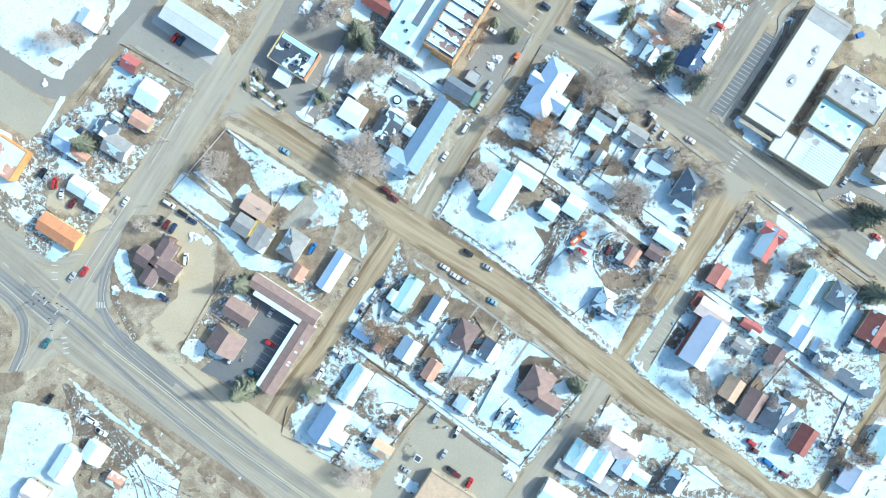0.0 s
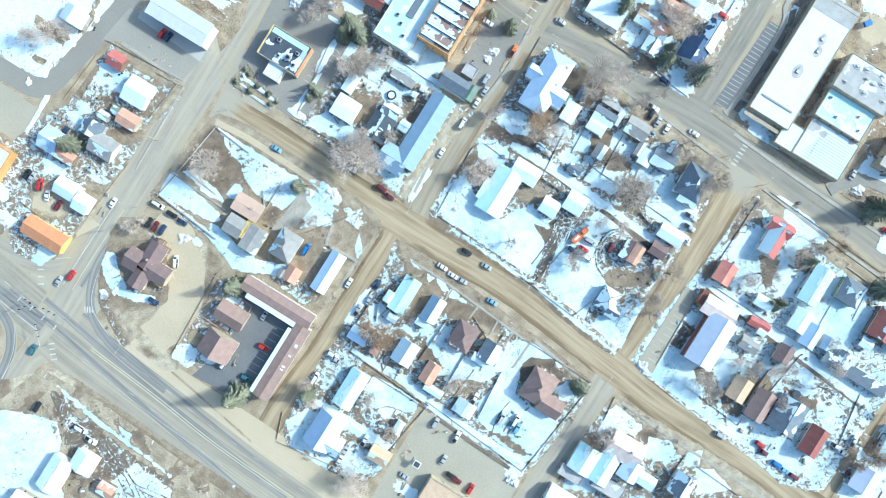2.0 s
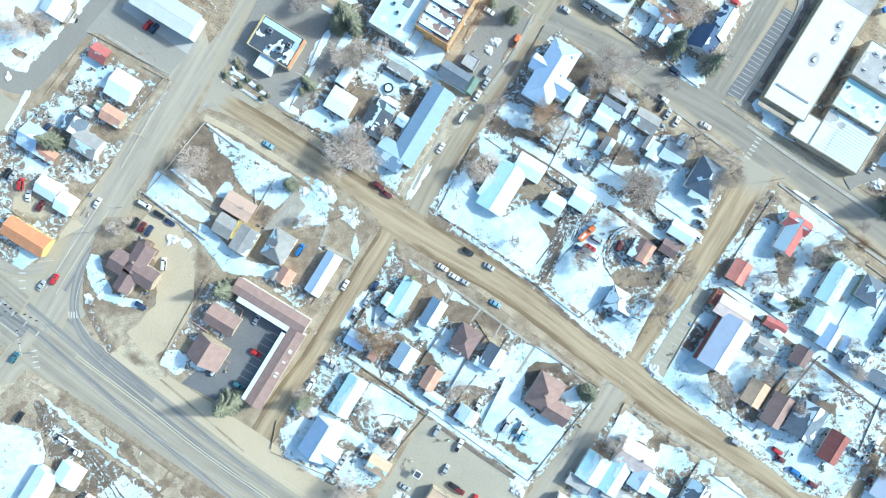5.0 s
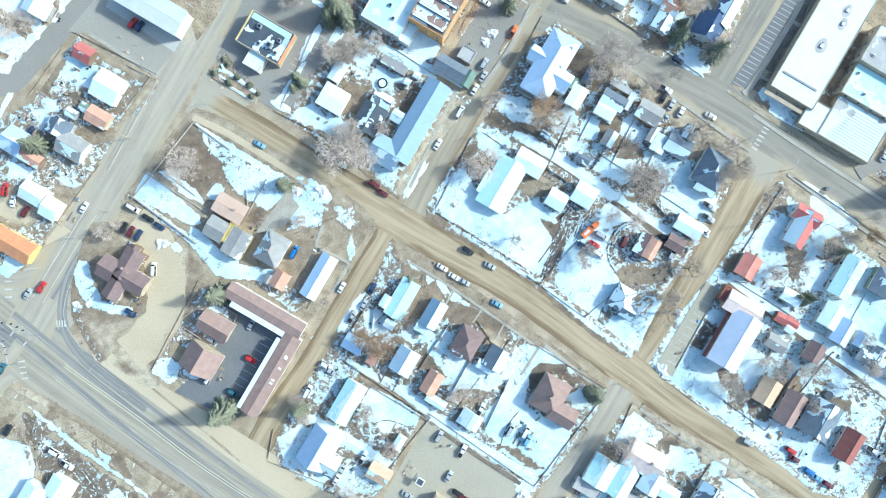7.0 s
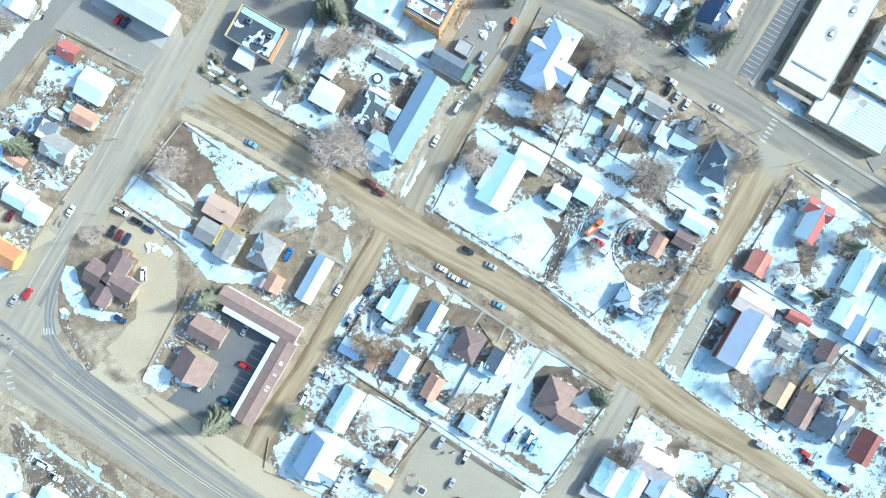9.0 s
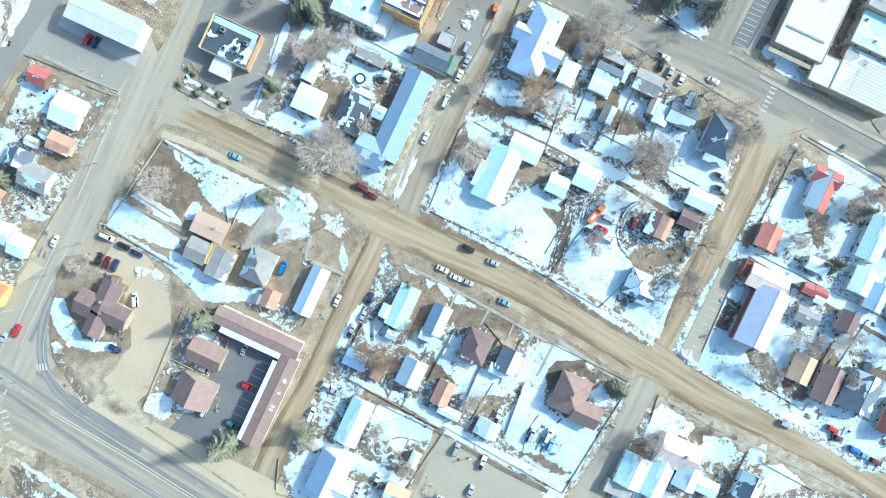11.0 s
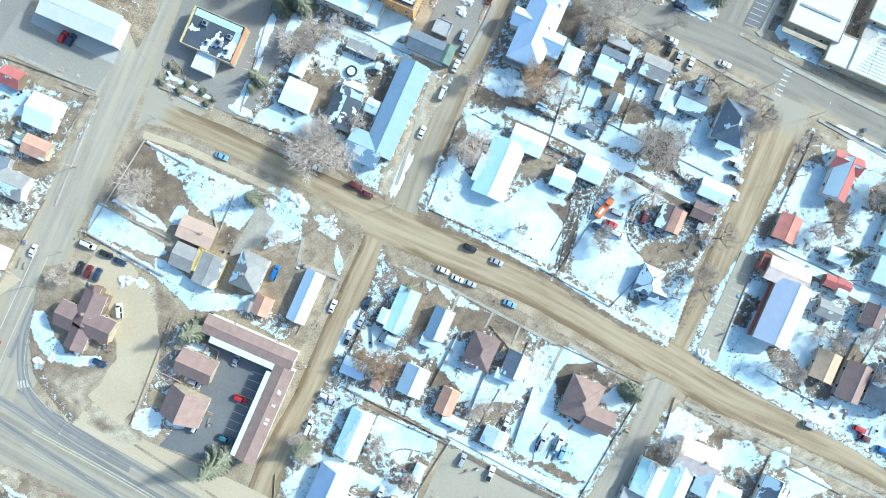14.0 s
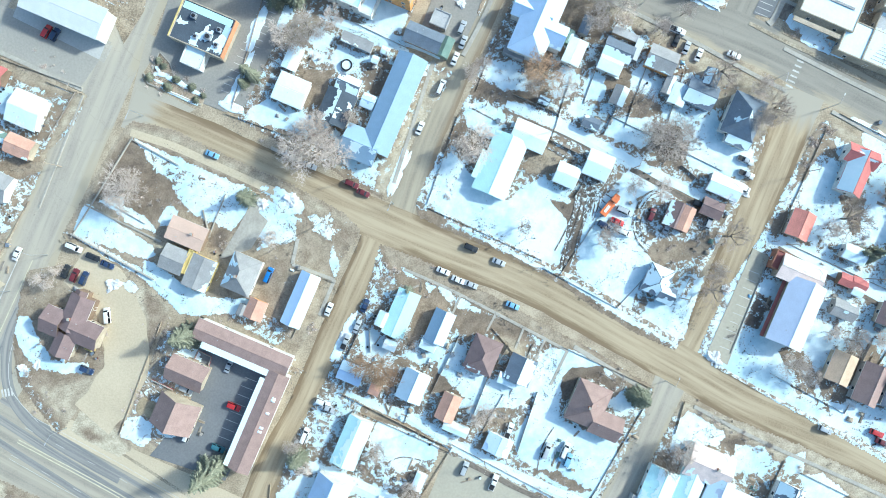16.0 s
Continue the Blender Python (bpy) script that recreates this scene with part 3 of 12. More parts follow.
def patch(name, x, y, a, b, turn, z, rise, material, rough, seed, label, category, power=3.2):
    """An uneven drift or bare spot with a ragged edge, domed a little."""
    rnd = random.Random(seed)
    off = Vector((rnd.uniform(-50, 50), rnd.uniform(-50, 50), 0))
    n = max(28, min(260, int((a + b) * 4)))
    bm = bmesh.new()
    rings = []
    rim = bm.verts.layers.float.new("rim")
    for share, height, inward in ((1.0, -0.08, 0.0), (0.93, 0.35, 0.15), (0.78, 0.8, 0.5), (0.5, 1.0, 1.0)):
        ring = []
        for k in range(n):
            w = k * math.tau / n
            c, s = math.cos(w), math.sin(w)
            r = (abs(c) ** power + abs(s) ** power) ** (-1 / power)
            p = Vector((c * r * a / 2, s * r * b / 2, 0))
            wave = noise.noise(p * 0.13 + off) * 1.0 + noise.noise(p * 0.4 + off) * 0.9 + noise.noise(p * 1.1 + off) * 0.6 + noise.noise(p * 2.7 + off) * 0.3
            p = p * share * (1 + rough * wave)
            ring.append(bm.verts.new((p.x, p.y, 0.1 if height < 0 else z + rise * (height + (0.5 * noise.noise(p * 0.4 + off) if height > 0.5 else 0)))))
            ring[-1][rim] = inward
        rings.append(ring)
    heart = bm.verts.new((0, 0, z + rise))
    heart[rim] = 1.0
    for r, q in zip(rings, rings[1:]):
        for k in range(n):
            bm.faces.new((r[k], r[(k + 1) % n], q[(k + 1) % n], q[k]))
    for k in range(n):
        bm.faces.new((rings[-1][k], rings[-1][(k + 1) % n], heart))
    ob = new(name, mesh_of(name, bm, M[material], True))
    ob.matrix_world = pose(x, y, 0, 0, 0, turn)
    return tagged(ob, label, category, kind="stuff")


def snow(x, y, a, b, turn=-32.5, rough=0.12, seed=0, z=0.16):
    thin = rough > 0.22
    return patch("snow_patch", x, y, a, b, turn, z, 0.05 if thin else 0.08, "thin_snow" if thin else "deep_snow", rough, seed, "thin broken snow melting on a yard" if thin else "smooth white snow lying on a yard", "snow")


def bare(x, y, a, b, turn=-32.5, rough=0.2, seed=0, z=0.27, material="soil"):
    words = dict(soil="thawed brown soil in a yard", mud="dark wet mud churned by wheels", sand="pale dry dirt of an open lot", dry_grass="dry yellowish winter grass", asphalt="dark asphalt yard", concrete="pale concrete slab in a yard", yard_bare="thawed ground with scraps of snow", yard="thawing ground with broken snow", field="rough brown weedy ground")[material]
    return patch("bare_ground", x, y, a, b, turn, z, 0.02, {"soil": "thawed", "yard_bare": "thawed_bare"}.get(material, material), rough, seed, words, "ground")


# ---- buildings ----
def opening(parent, name, x, y, z, w, h, face, material="glass"):
    """A window or door on a wall: a frame that stands proud and a pane or leaf in it. face: the wall's outward direction."""
    turn = {"+y": 180, "-y": 0, "+x": 90, "-x": -90}[face]
    bm = bmesh.new()
    t = 0.08
    for x0, x1, z0, z1 in ((-w / 2 - t, -w / 2, -t, h + t), (w / 2, w / 2 + t, -t, h + t), (-w / 2, w / 2, h, h + t), (-w / 2, w / 2, -t, 0)):
        box(bm, x0, x1, -0.06, 0.02, z0, z1)
    me = KEEP.setdefault((name, w, h), None) or mesh_of(name, bm, M["trim"])
    KEEP[(name, w, h)] = me
    ob = new(name, me)
    ob.parent, ob.matrix_local = parent, pose(x, y, z, 0, 0, turn)
    inner = "pane" if material == "glass" else "door_leaf"
    key = (inner, w, h, material)
    if key not in KEEP:
        KEEP[key] = mesh_of(inner, boxed(-w / 2, w / 2, -0.03, 0.02, 0, h), M[material])
    leaf = new(inner, KEEP[key])
    leaf.parent = ob
    return ob


KEEP = {}


def face_normal(poly):
    n = (poly[1] - poly[0]).cross(poly[2] - poly[0]).normalized()
    return n if n.z > 0 else -n


def frost(face, up, share, seed):
    """Melting snow on part of a roof face: the cells of a fine grid on which it still lies, with a smoothed, uneven rim."""
    rnd = random.Random(seed)
    off = Vector((rnd.uniform(-90, 90), rnd.uniform(-90, 90), rnd.uniform(-90, 90)))
    f = list(face) if len(face) == 4 else [face[0], face[1], face[2], face[2]]
    nu, nv = (max(4, min(64, int((q - p).length / 0.38))) for p, q in ((f[0], f[1]), (f[0], f[3])))
    lean, tilt = rnd.choice((-0.9, 0.9)), rnd.uniform(-0.5, 0.5)
    spot = lambda u, v: f[0].lerp(f[1], u).lerp(f[3].lerp(f[2], u), v)
    level = {}
    for i in range(nu):
        for j in range(nv):
            u, v = (i + 0.5) / nu, (j + 0.5) / nv
            p = spot(u, v) + off
            level[i, j] = noise.noise(p * 0.22) + 0.5 * noise.noise(p * 0.6) + 0.3 * noise.noise(p * 1.7) + lean * (v - 0.5) + tilt * (u - 0.5)
    cut = sorted(level.values())[min(len(level) - 1, int(len(level) * (1 - share)))]
    kept = {c for c, value in level.items() if value >= cut}
    fields = []
    while kept:
        field, todo = set(), [kept.pop()]
        while todo:
            i, j = todo.pop()
            field.add((i, j))
            for c in ((i + 1, j), (i - 1, j), (i, j + 1), (i, j - 1)):
                if c in kept:
                    kept.remove(c)
                    todo.append(c)
        fields.append(sorted(field))
    out = []
    for field in sorted(fields, key=len, reverse=True)[:3]:
        if len(field) < 9:
            continue
        bm, at = bmesh.new(), {}
        for i, j in field:
            ring = []
            for c in ((i, j), (i + 1, j), (i + 1, j + 1), (i, j + 1)):
                if c not in at:
                    at[c] = bm.verts.new(spot(0.006 + 0.988 * c[0] / nu, 0.006 + 0.988 * c[1] / nv) + up * 0.1)
                ring.append(at[c])
            bm.faces.new(ring)
        for k in range(2):
            bmesh.ops.smooth_vert(bm, verts=[v for v in bm.verts if v.is_boundary], factor=0.5, use_axis_x=True, use_axis_y=True, use_axis_z=True)
        made = bmesh.ops.extrude_edge_only(bm, edges=[e for e in bm.edges if e.is_boundary])
        for v in made["geom"]:
            if isinstance(v, bmesh.types.BMVert):
                v.co -= up * 0.09
        bmesh.ops.recalc_face_normals(bm, faces=bm.faces)
        out.append(bm)
    return out


def house(name, x, y, a, b, turn, eave, pitch, style, roof, walls, cover, label, category="house", seed=0, chimney=0, base=0.1, overhang=0.45):
    """A building whose ridge runs along its own x: a x b metres over the roof. cover: the snow on the slopes towards +y and -y (and on the hips), 0 to 1."""
    rnd = random.Random(seed * 7 + 3)
    top = thing(name, x, y, base, turn, label, category)
    wa, wb = a / 2 - overhang, b / 2 - overhang
    big = min(a, b) > 4.5
    if not big:
        overhang *= 0.5
        wa, wb = a / 2 - overhang, b / 2 - overhang
    rise = math.tan(radians(pitch))
    if style == "flat":
        bm = boxed(-a / 2, a / 2, -b / 2, b / 2, 0, eave - 0.45)
        part("wall", bm, M[walls], top)
        part("roof", boxed(-a / 2 + 0.25, a / 2 - 0.25, -b / 2 + 0.25, b / 2 - 0.25, eave - 0.45, eave - 0.3), M[roof], top)
        for x0, x1, y0, y1 in ((-a / 2, a / 2, -b / 2 - 0.05, -b / 2 + 0.3), (-a / 2, a / 2, b / 2 - 0.3, b / 2 + 0.05), (-a / 2 - 0.05, -a / 2 + 0.3, -b / 2 + 0.3, b / 2 - 0.3), (a / 2 - 0.3, a / 2 + 0.05, -b / 2 + 0.3, b / 2 - 0.3)):
            part("parapet", boxed(x0, x1, y0, y1, eave - 0.5, eave, 0.03), M[walls], top)
        if cover[0]:
            q = [Vector(p) for p in ((-a / 2 + .3, -b / 2 + .3, eave - .3), (a / 2 - .3, -b / 2 + .3, eave - .3), (a / 2 - .3, b / 2 - .3, eave - .3), (-a / 2 + .3, b / 2 - .3, eave - .3))]
            if cover[0] < 0.93:
                for bm in frost(q, Vector((0, 0, 1)), cover[0], seed):
                    part("roof_snow", bm, M["snow"], top, "melting white snow")
            for j, piece in enumerate([q] if cover[0] >= 0.93 else []):
                size = min((piece[1] - piece[0]).length, (piece[-1] - piece[0]).length)
                part("roof_snow", sheet(piece, (0, 0, 1), 0.12, 0.6, max(0.1, min(0.2 * size, 1.2) * (1.2 - cover[0])), seed + j * 31), M["snow"], top, "white snow layer")
        wall_top = eave - 0.6
    else:
        ridge = eave + rise * b / 2
        run = b / 2 if style == "hip" else 0.0
        run = min(run, a / 2 - 0.01)
        e = [Vector(p) for p in ((-a / 2, -b / 2, eave), (a / 2, -b / 2, eave), (a / 2, b / 2, eave), (-a / 2, b / 2, eave))]
        r0, r1 = Vector((-a / 2 + run, 0, ridge)), Vector((a / 2 - run, 0, ridge))
        if style == "shed":
            e[2].z = e[3].z = eave + rise * b * 0.5
            faces = [[e[0], e[1], e[2], e[3]]]
        elif style == "hip":
            faces = [[e[2], e[3], r0, r1], [e[0], e[1], r1, r0], [e[1], e[2], r1], [e[3], e[0], r0]]
        else:
            faces = [[e[2], e[3], r0, r1], [e[0], e[1], r1, r0]]
        bm = bmesh.new()
        drop = 0.02
        if style == "gable":
            yb = eave + rise * overhang - drop
            yt = ridge - 0.05
            low = [(-wa, -wb, 0), (-wa, wb, 0), (-wa, wb, yb), (-wa, 0, yt), (-wa, -wb, yb)]
            prism(bm, low[::-1], (2 * wa, 0, 0))
        elif style == "shed":
            low = [(-wa, -wb, 0), (-wa, wb, 0), (-wa, wb, e[2].z - 0.06 - rise * 0.5 * overhang), (-wa, -wb, eave - 0.03 + rise * 0.5 * overhang)]
            prism(bm, low[::-1], (2 * wa, 0, 0))
        else:
            box(bm, -wa, wa, -wb, wb, 0, eave + rise * overhang * 0.8)
        bmesh.ops.recalc_face_normals(bm, faces=bm.faces)
        part("wall", bm, M[walls], top)
        for k, f in enumerate(faces):
            up = face_normal(f)
            q = f if (f[1] - f[0]).cross(f[2] - f[0]).z > 0 else f[::-1]
            part("roof_slope", prism(bmesh.new(), q, up * 0.13), M[roof], top)
            part("fascia", boxed(min(f[0].x, f[1].x) - 0.02, max(f[0].x, f[1].x) + 0.02, min(f[0].y, f[1].y) - 0.04, max(f[0].y, f[1].y) + 0.04, f[0].z - 0.16, f[0].z + 0.06), M["trim"], top)
            c = cover[min(k, len(cover) - 1)] if k < 2 or min(cover) > 0.72 else 0
            if c > 0.07:
                full = [p + up * 0.13 for p in q]
                if c < 0.93:
                    for bm in frost(full, up, c, seed * 5 + k):
                        part("roof_snow", bm, M["snow"], top, "melting white snow")
                for j, piece in enumerate([full] if c >= 0.93 else []):
                    size = min((piece[1] - piece[0]).length, (piece[-1] - piece[0]).length)
                    part("roof_snow", sheet(piece, up, 0.1, 0.5, max(0.12, min(0.16 * size, 0.9) * (1.3 - c)), seed * 5 + k + j * 31), M["snow"], top, "white snow layer")
        if style != "shed" and big:
            bm = bmesh.new()
            tube(bm, r0 + Vector((0, 0, 0.14)), r1 + Vector((0, 0, 0.14)), 0.09, 0.09, 6)
            part("ridge_cap", bm, M[roof], top)
        wall_top = eave
    if big and eave > 2.4:
        for face, span, at in (("-y", wa, -wb), ("+y", wa, wb), ("-x", wb, -wa)):
            if style == "flat":
                span, at = (a / 2, -b / 2 if face[0] == "-" else b / 2) if face[1] == "y" else (b / 2, -a / 2 if face[0] == "-" else a / 2)
            n = min(7 if eave > 5.5 else 2, max(1, int(span * 2 / 5)))
            for j in range(n):
                s = -span + (j + 0.5) * 2 * span / n
                spot = (s, at) if face[1] == "y" else (at, s)
                if face == "-y" and j == n // 2:
                    opening(top, "door", *spot, 0.12, 0.95, 2.03, face, walls if walls != "w_white" else "wood")
                else:
                    opening(top, "window", *spot, 1.0, 1.1, 1.2, face)
                if eave > 5.5:
                    opening(top, "window", *spot, 4.0, 1.1, 1.3, face)
        for k in range(rnd.choice((1, 1, 2))):
            px, py = rnd.uniform(-0.35, 0.35) * a, rnd.uniform(-0.3, 0.3) * b
            pz = eave - 0.3 if style == "flat" else (eave + rise * (b / 2 - abs(py)) if style != "shed" else eave + rise * 0.5 * (py + b / 2))
            if style == "hip" and abs(px) > a / 2 - b / 2:
                px *= 0.3
            part("vent_pipe", tube(bmesh.new(), (px, py, pz - 0.3), (px, py, pz + 0.55), 0.11, 0.11, 8), M["steel"], top)
    if chimney and style != "flat":
        px = rnd.uniform(-0.2, 0.2) * a
        pz = eave + rise * b / 2
        ch = part("chimney", boxed(px - 0.4, px + 0.4, 0.2, 0.9, pz - 1.4, pz + 0.9, 0.03), M["w_brick"], top, "brick chimney")
        part("chimney_cap", boxed(px - 0.47, px + 0.47, 0.13, 0.97, pz + 0.9, pz + 1.0), M["concrete"], ch)
    return top


# ---- trees ----
def stick(verts, faces, p, q, r0, r1):
    d = (q - p)
    u = d.orthogonal().normalized()
    w = d.normalized().cross(u)
    k = len(verts)
    for c, r in ((p, r0), (q, r1)):
        for j in range(3):
            verts.append(c + r * (math.cos(j * 2.0944) * u + math.sin(j * 2.0944) * w))
    for j in range(3):
        faces.append((k + j, k + (j + 1) % 3, k + 3 + (j + 1) % 3, k + 3 + j))


def cone(verts, faces, p, q, r):
    d = (q - p)
    u = d.orthogonal().normalized()
    w = d.normalized().cross(u)
    k = len(verts)
    for j in range(3):
        verts.append(p + r * (math.cos(j * 2.0944) * u + math.sin(j * 2.0944) * w))
    verts.append(q)
    for j in range(3):
        faces.append((k + j, k + (j + 1) % 3, k + 3))


def bare_tree_meshes(seed, tall=9.0, wide=4.0, fan=(6, 6, 6, 7)):
    """Trunk with limbs, and a crown of fine twigs, as two meshes."""
    rnd = random.Random(seed)
    wood, twigs = ([], []), ([], [])

    def grow(p, d, length, r, level):
        bend = Vector((rnd.gauss(0, 0.16), rnd.gauss(0, 0.16), rnd.gauss(0.05, 0.1)))
        mid = p + d * length * 0.5
        d2 = (d + bend).normalized()
        q = mid + d2 * length * 0.5
        store = wood if level < 2 else twigs
        if level == 4:
            cone(*store, p, q, r * 1.15)
            return
        stick(*store, p, mid, r, r * 0.8)
        stick(*store, mid, q, r * 0.8, r * 0.55)
        n = fan[level] + rnd.choice((0, 0, 1))
        for k in range(n):
            f = rnd.uniform(0.35, 1.0) if level else rnd.uniform(0.55, 1.0)
            start = p.lerp(mid, f * 2) if f < 0.5 else mid.lerp(q, f * 2 - 1)
            turn = k * math.tau / n + rnd.uniform(-0.5, 0.5)
            spread = rnd.uniform(0.5, 1.05)
            side = d2.orthogonal().normalized()
            side = (side * math.cos(turn) + d2.cross(side) * math.sin(turn))
            nd = (d2 * math.cos(spread) + side * math.sin(spread) + Vector((0, 0, 0.12))).normalized()
            grow(start, nd, length * rnd.uniform(0.52, 0.78), max(r * 0.5, 0.019), level + 1)

    grow(Vector((0, 0, -0.3)), Vector((rnd.gauss(0, 0.06), rnd.gauss(0, 0.06), 1)).normalized(), tall * 0.46, tall * 0.024, 0)
    out = []
    for name, (v, f) in (("trunk", wood), ("crown", twigs)):
        reach = max(1e-3, np.percentile([math.hypot(p.x, p.y) for p in twigs[0]], 96))
        me = bpy.data.meshes.new(name)
        me.from_pydata([(p.x * wide / reach, p.y * wide / reach, p.z) for p in v], [], f)
        out.append(me)
    return out


def conifer_meshes(seed, tall=11.0, wide=3.2):
    rnd = random.Random(seed)
    v, f = [], []
    levels = 17
    for k in range(levels):
        s = k / (levels - 1)
        z = tall * (0.08 + 0.9 * s)
        reach = wide * (1 - s) ** 0.8 + 0.2
        n = max(5, round(11 * (1 - 0.5 * s)))
        start = rnd.uniform(0, 6)
        for j in range(n):
            w = start + j * math.tau / n + rnd.uniform(-0.2, 0.2)
            r = reach * rnd.uniform(0.72, 1.12)
            out = Vector((math.cos(w), math.sin(w), rnd.uniform(-0.32, -0.1)))
            side = Vector((-math.sin(w), math.cos(w), 0))
            for m in range(7):
                c = Vector((0, 0, z)) + out * r * (0.2 + 0.8 * m / 6)
                for e in (-1, 1):
                    tip = c + (out * 0.55 + side * e * rnd.uniform(0.45, 0.9) + Vector((0, 0, rnd.uniform(-0.3, 0.12)))) * r * 0.34 * (1.15 - m / 9)
                    cone(v, f, c, tip, 0.15 * (0.6 + reach / wide))
    crown = bpy.data.meshes.new("crown")
    crown.from_pydata([tuple(p) for p in v], [], f)
    bm = tube(bmesh.new(), (0, 0, -0.3), (0, 0, tall * 0.96), tall * 0.022, 0.03, 7)
    trunk = bpy.data.meshes.new("trunk")
    bm.to_mesh(trunk)
    bm.free()
    return [trunk, crown]


def bush_meshes(seed):
    rnd = random.Random(seed)
    v, f = [], []
    for k in range(26):
        w, lift = rnd.uniform(0, math.tau), rnd.uniform(0.25, 1.4)
        d = Vector((math.cos(w) * math.cos(lift), math.sin(w) * math.cos(lift), math.sin(lift)))
        p = Vector((rnd.gauss(0, 0.15), rnd.gauss(0, 0.15), -0.1))
        q = p + d * rnd.uniform(0.5, 1.0)
        cone(v, f, p, q, 0.04)
        for j in range(6):
            s = p.lerp(q, rnd.uniform(0.4, 1))
            e = s + (d + Vector((rnd.gauss(0, 0.6), rnd.gauss(0, 0.6), rnd.gauss(0, 0.4)))) * rnd.uniform(0.2, 0.45)
            cone(v, f, s, e, 0.024)
    me = bpy.data.meshes.new("twigs")
    me.from_pydata([tuple(p) for p in v], [], f)
    return [me]


PLANTS = {}


def plant(kind, x, y, r, seed=0, z=0.1, tone="twig"):
    """A tree or bush of the wanted spread; its meshes are shared between alike ones."""
    which = seed % {"tree": 5, "conifer": 3, "bush": 4}[kind]
    key = (kind, which, tone)
    if key not in PLANTS:
        meshes = {"tree": lambda: bare_tree_meshes(11 + which, fan=(6, 5, 5, 4) if tone == "limb" else (6, 6, 6, 7)), "conifer": lambda: conifer_meshes(5 + which), "bush": lambda: bush_meshes(2 + which)}[kind]()
        for me in meshes:
            me.materials.append(M["bark"] if me.name.startswith("trunk") else M["needle" if kind == "conifer" else tone])
        PLANTS[key] = meshes
    name = {"tree": "bare_tree", "conifer": "conifer_tree", "bush": "bare_bush"}[kind]
    colour = "russet" if tone == "rust_twig" else "grey-brown"
    label = {"tree": "leafless %s deciduous tree standing in winter" % colour, "conifer": "dark green conifer with drooping needle branches", "bush": "leafless %s shrub on thawed ground" % colour}[kind]
    scale = r / {"tree": 4.0, "conifer": 3.2, "bush": 1.0}[kind]
    rnd = random.Random(seed * 13 + 1)
    tall = scale * rnd.uniform(0.85, 1.1) if kind != "tree" else (0.45 + 0.55 * scale) * rnd.uniform(0.85, 1.1)
    top = new(name)
    top.matrix_world = pose(x, y, z, 0, 0, rnd.uniform(0, 360)) @ Matrix.Diagonal((scale, scale, tall, 1))
    tagged(top, label, "bush" if kind == "bush" else "tree")
    for me in PLANTS[key]:
        ob = new(me.name.split(".")[0], me)
        ob.parent = top
    return top


# ---- vehicles ----
CARS = {}
FORMS = dict(
    sedan=(4.7, 1.82, [(-2.35, .55), (-2.3, .88), (-1.55, .98), (-0.95, 1.42), (0.45, 1.45), (1.15, 1.0), (2.15, .86), (2.35, .6)], (2, 5)),
    suv=(4.8, 1.92, [(-2.4, .6), (-2.38, 1.1), (-2.1, 1.68), (-0.9, 1.76), (0.55, 1.74), (1.15, 1.12), (2.2, 1.0), (2.4, .65)], (1, 5)),
    pickup=(5.6, 1.96, [(-2.8, .65), (-2.78, 1.08), (-0.75, 1.1), (-0.6, 1.78), (0.75, 1.8), (1.3, 1.16), (2.6, 1.05), (2.8, .7)], (2, 5)),
    van=(5.4, 1.98, [(-2.7, .55), (-2.68, 1.15), (-2.55, 2.0), (-1.0, 2.1), (1.1, 2.06), (1.85, 1.22), (2.55, 1.0), (2.7, .6)], (1, 5)),
)


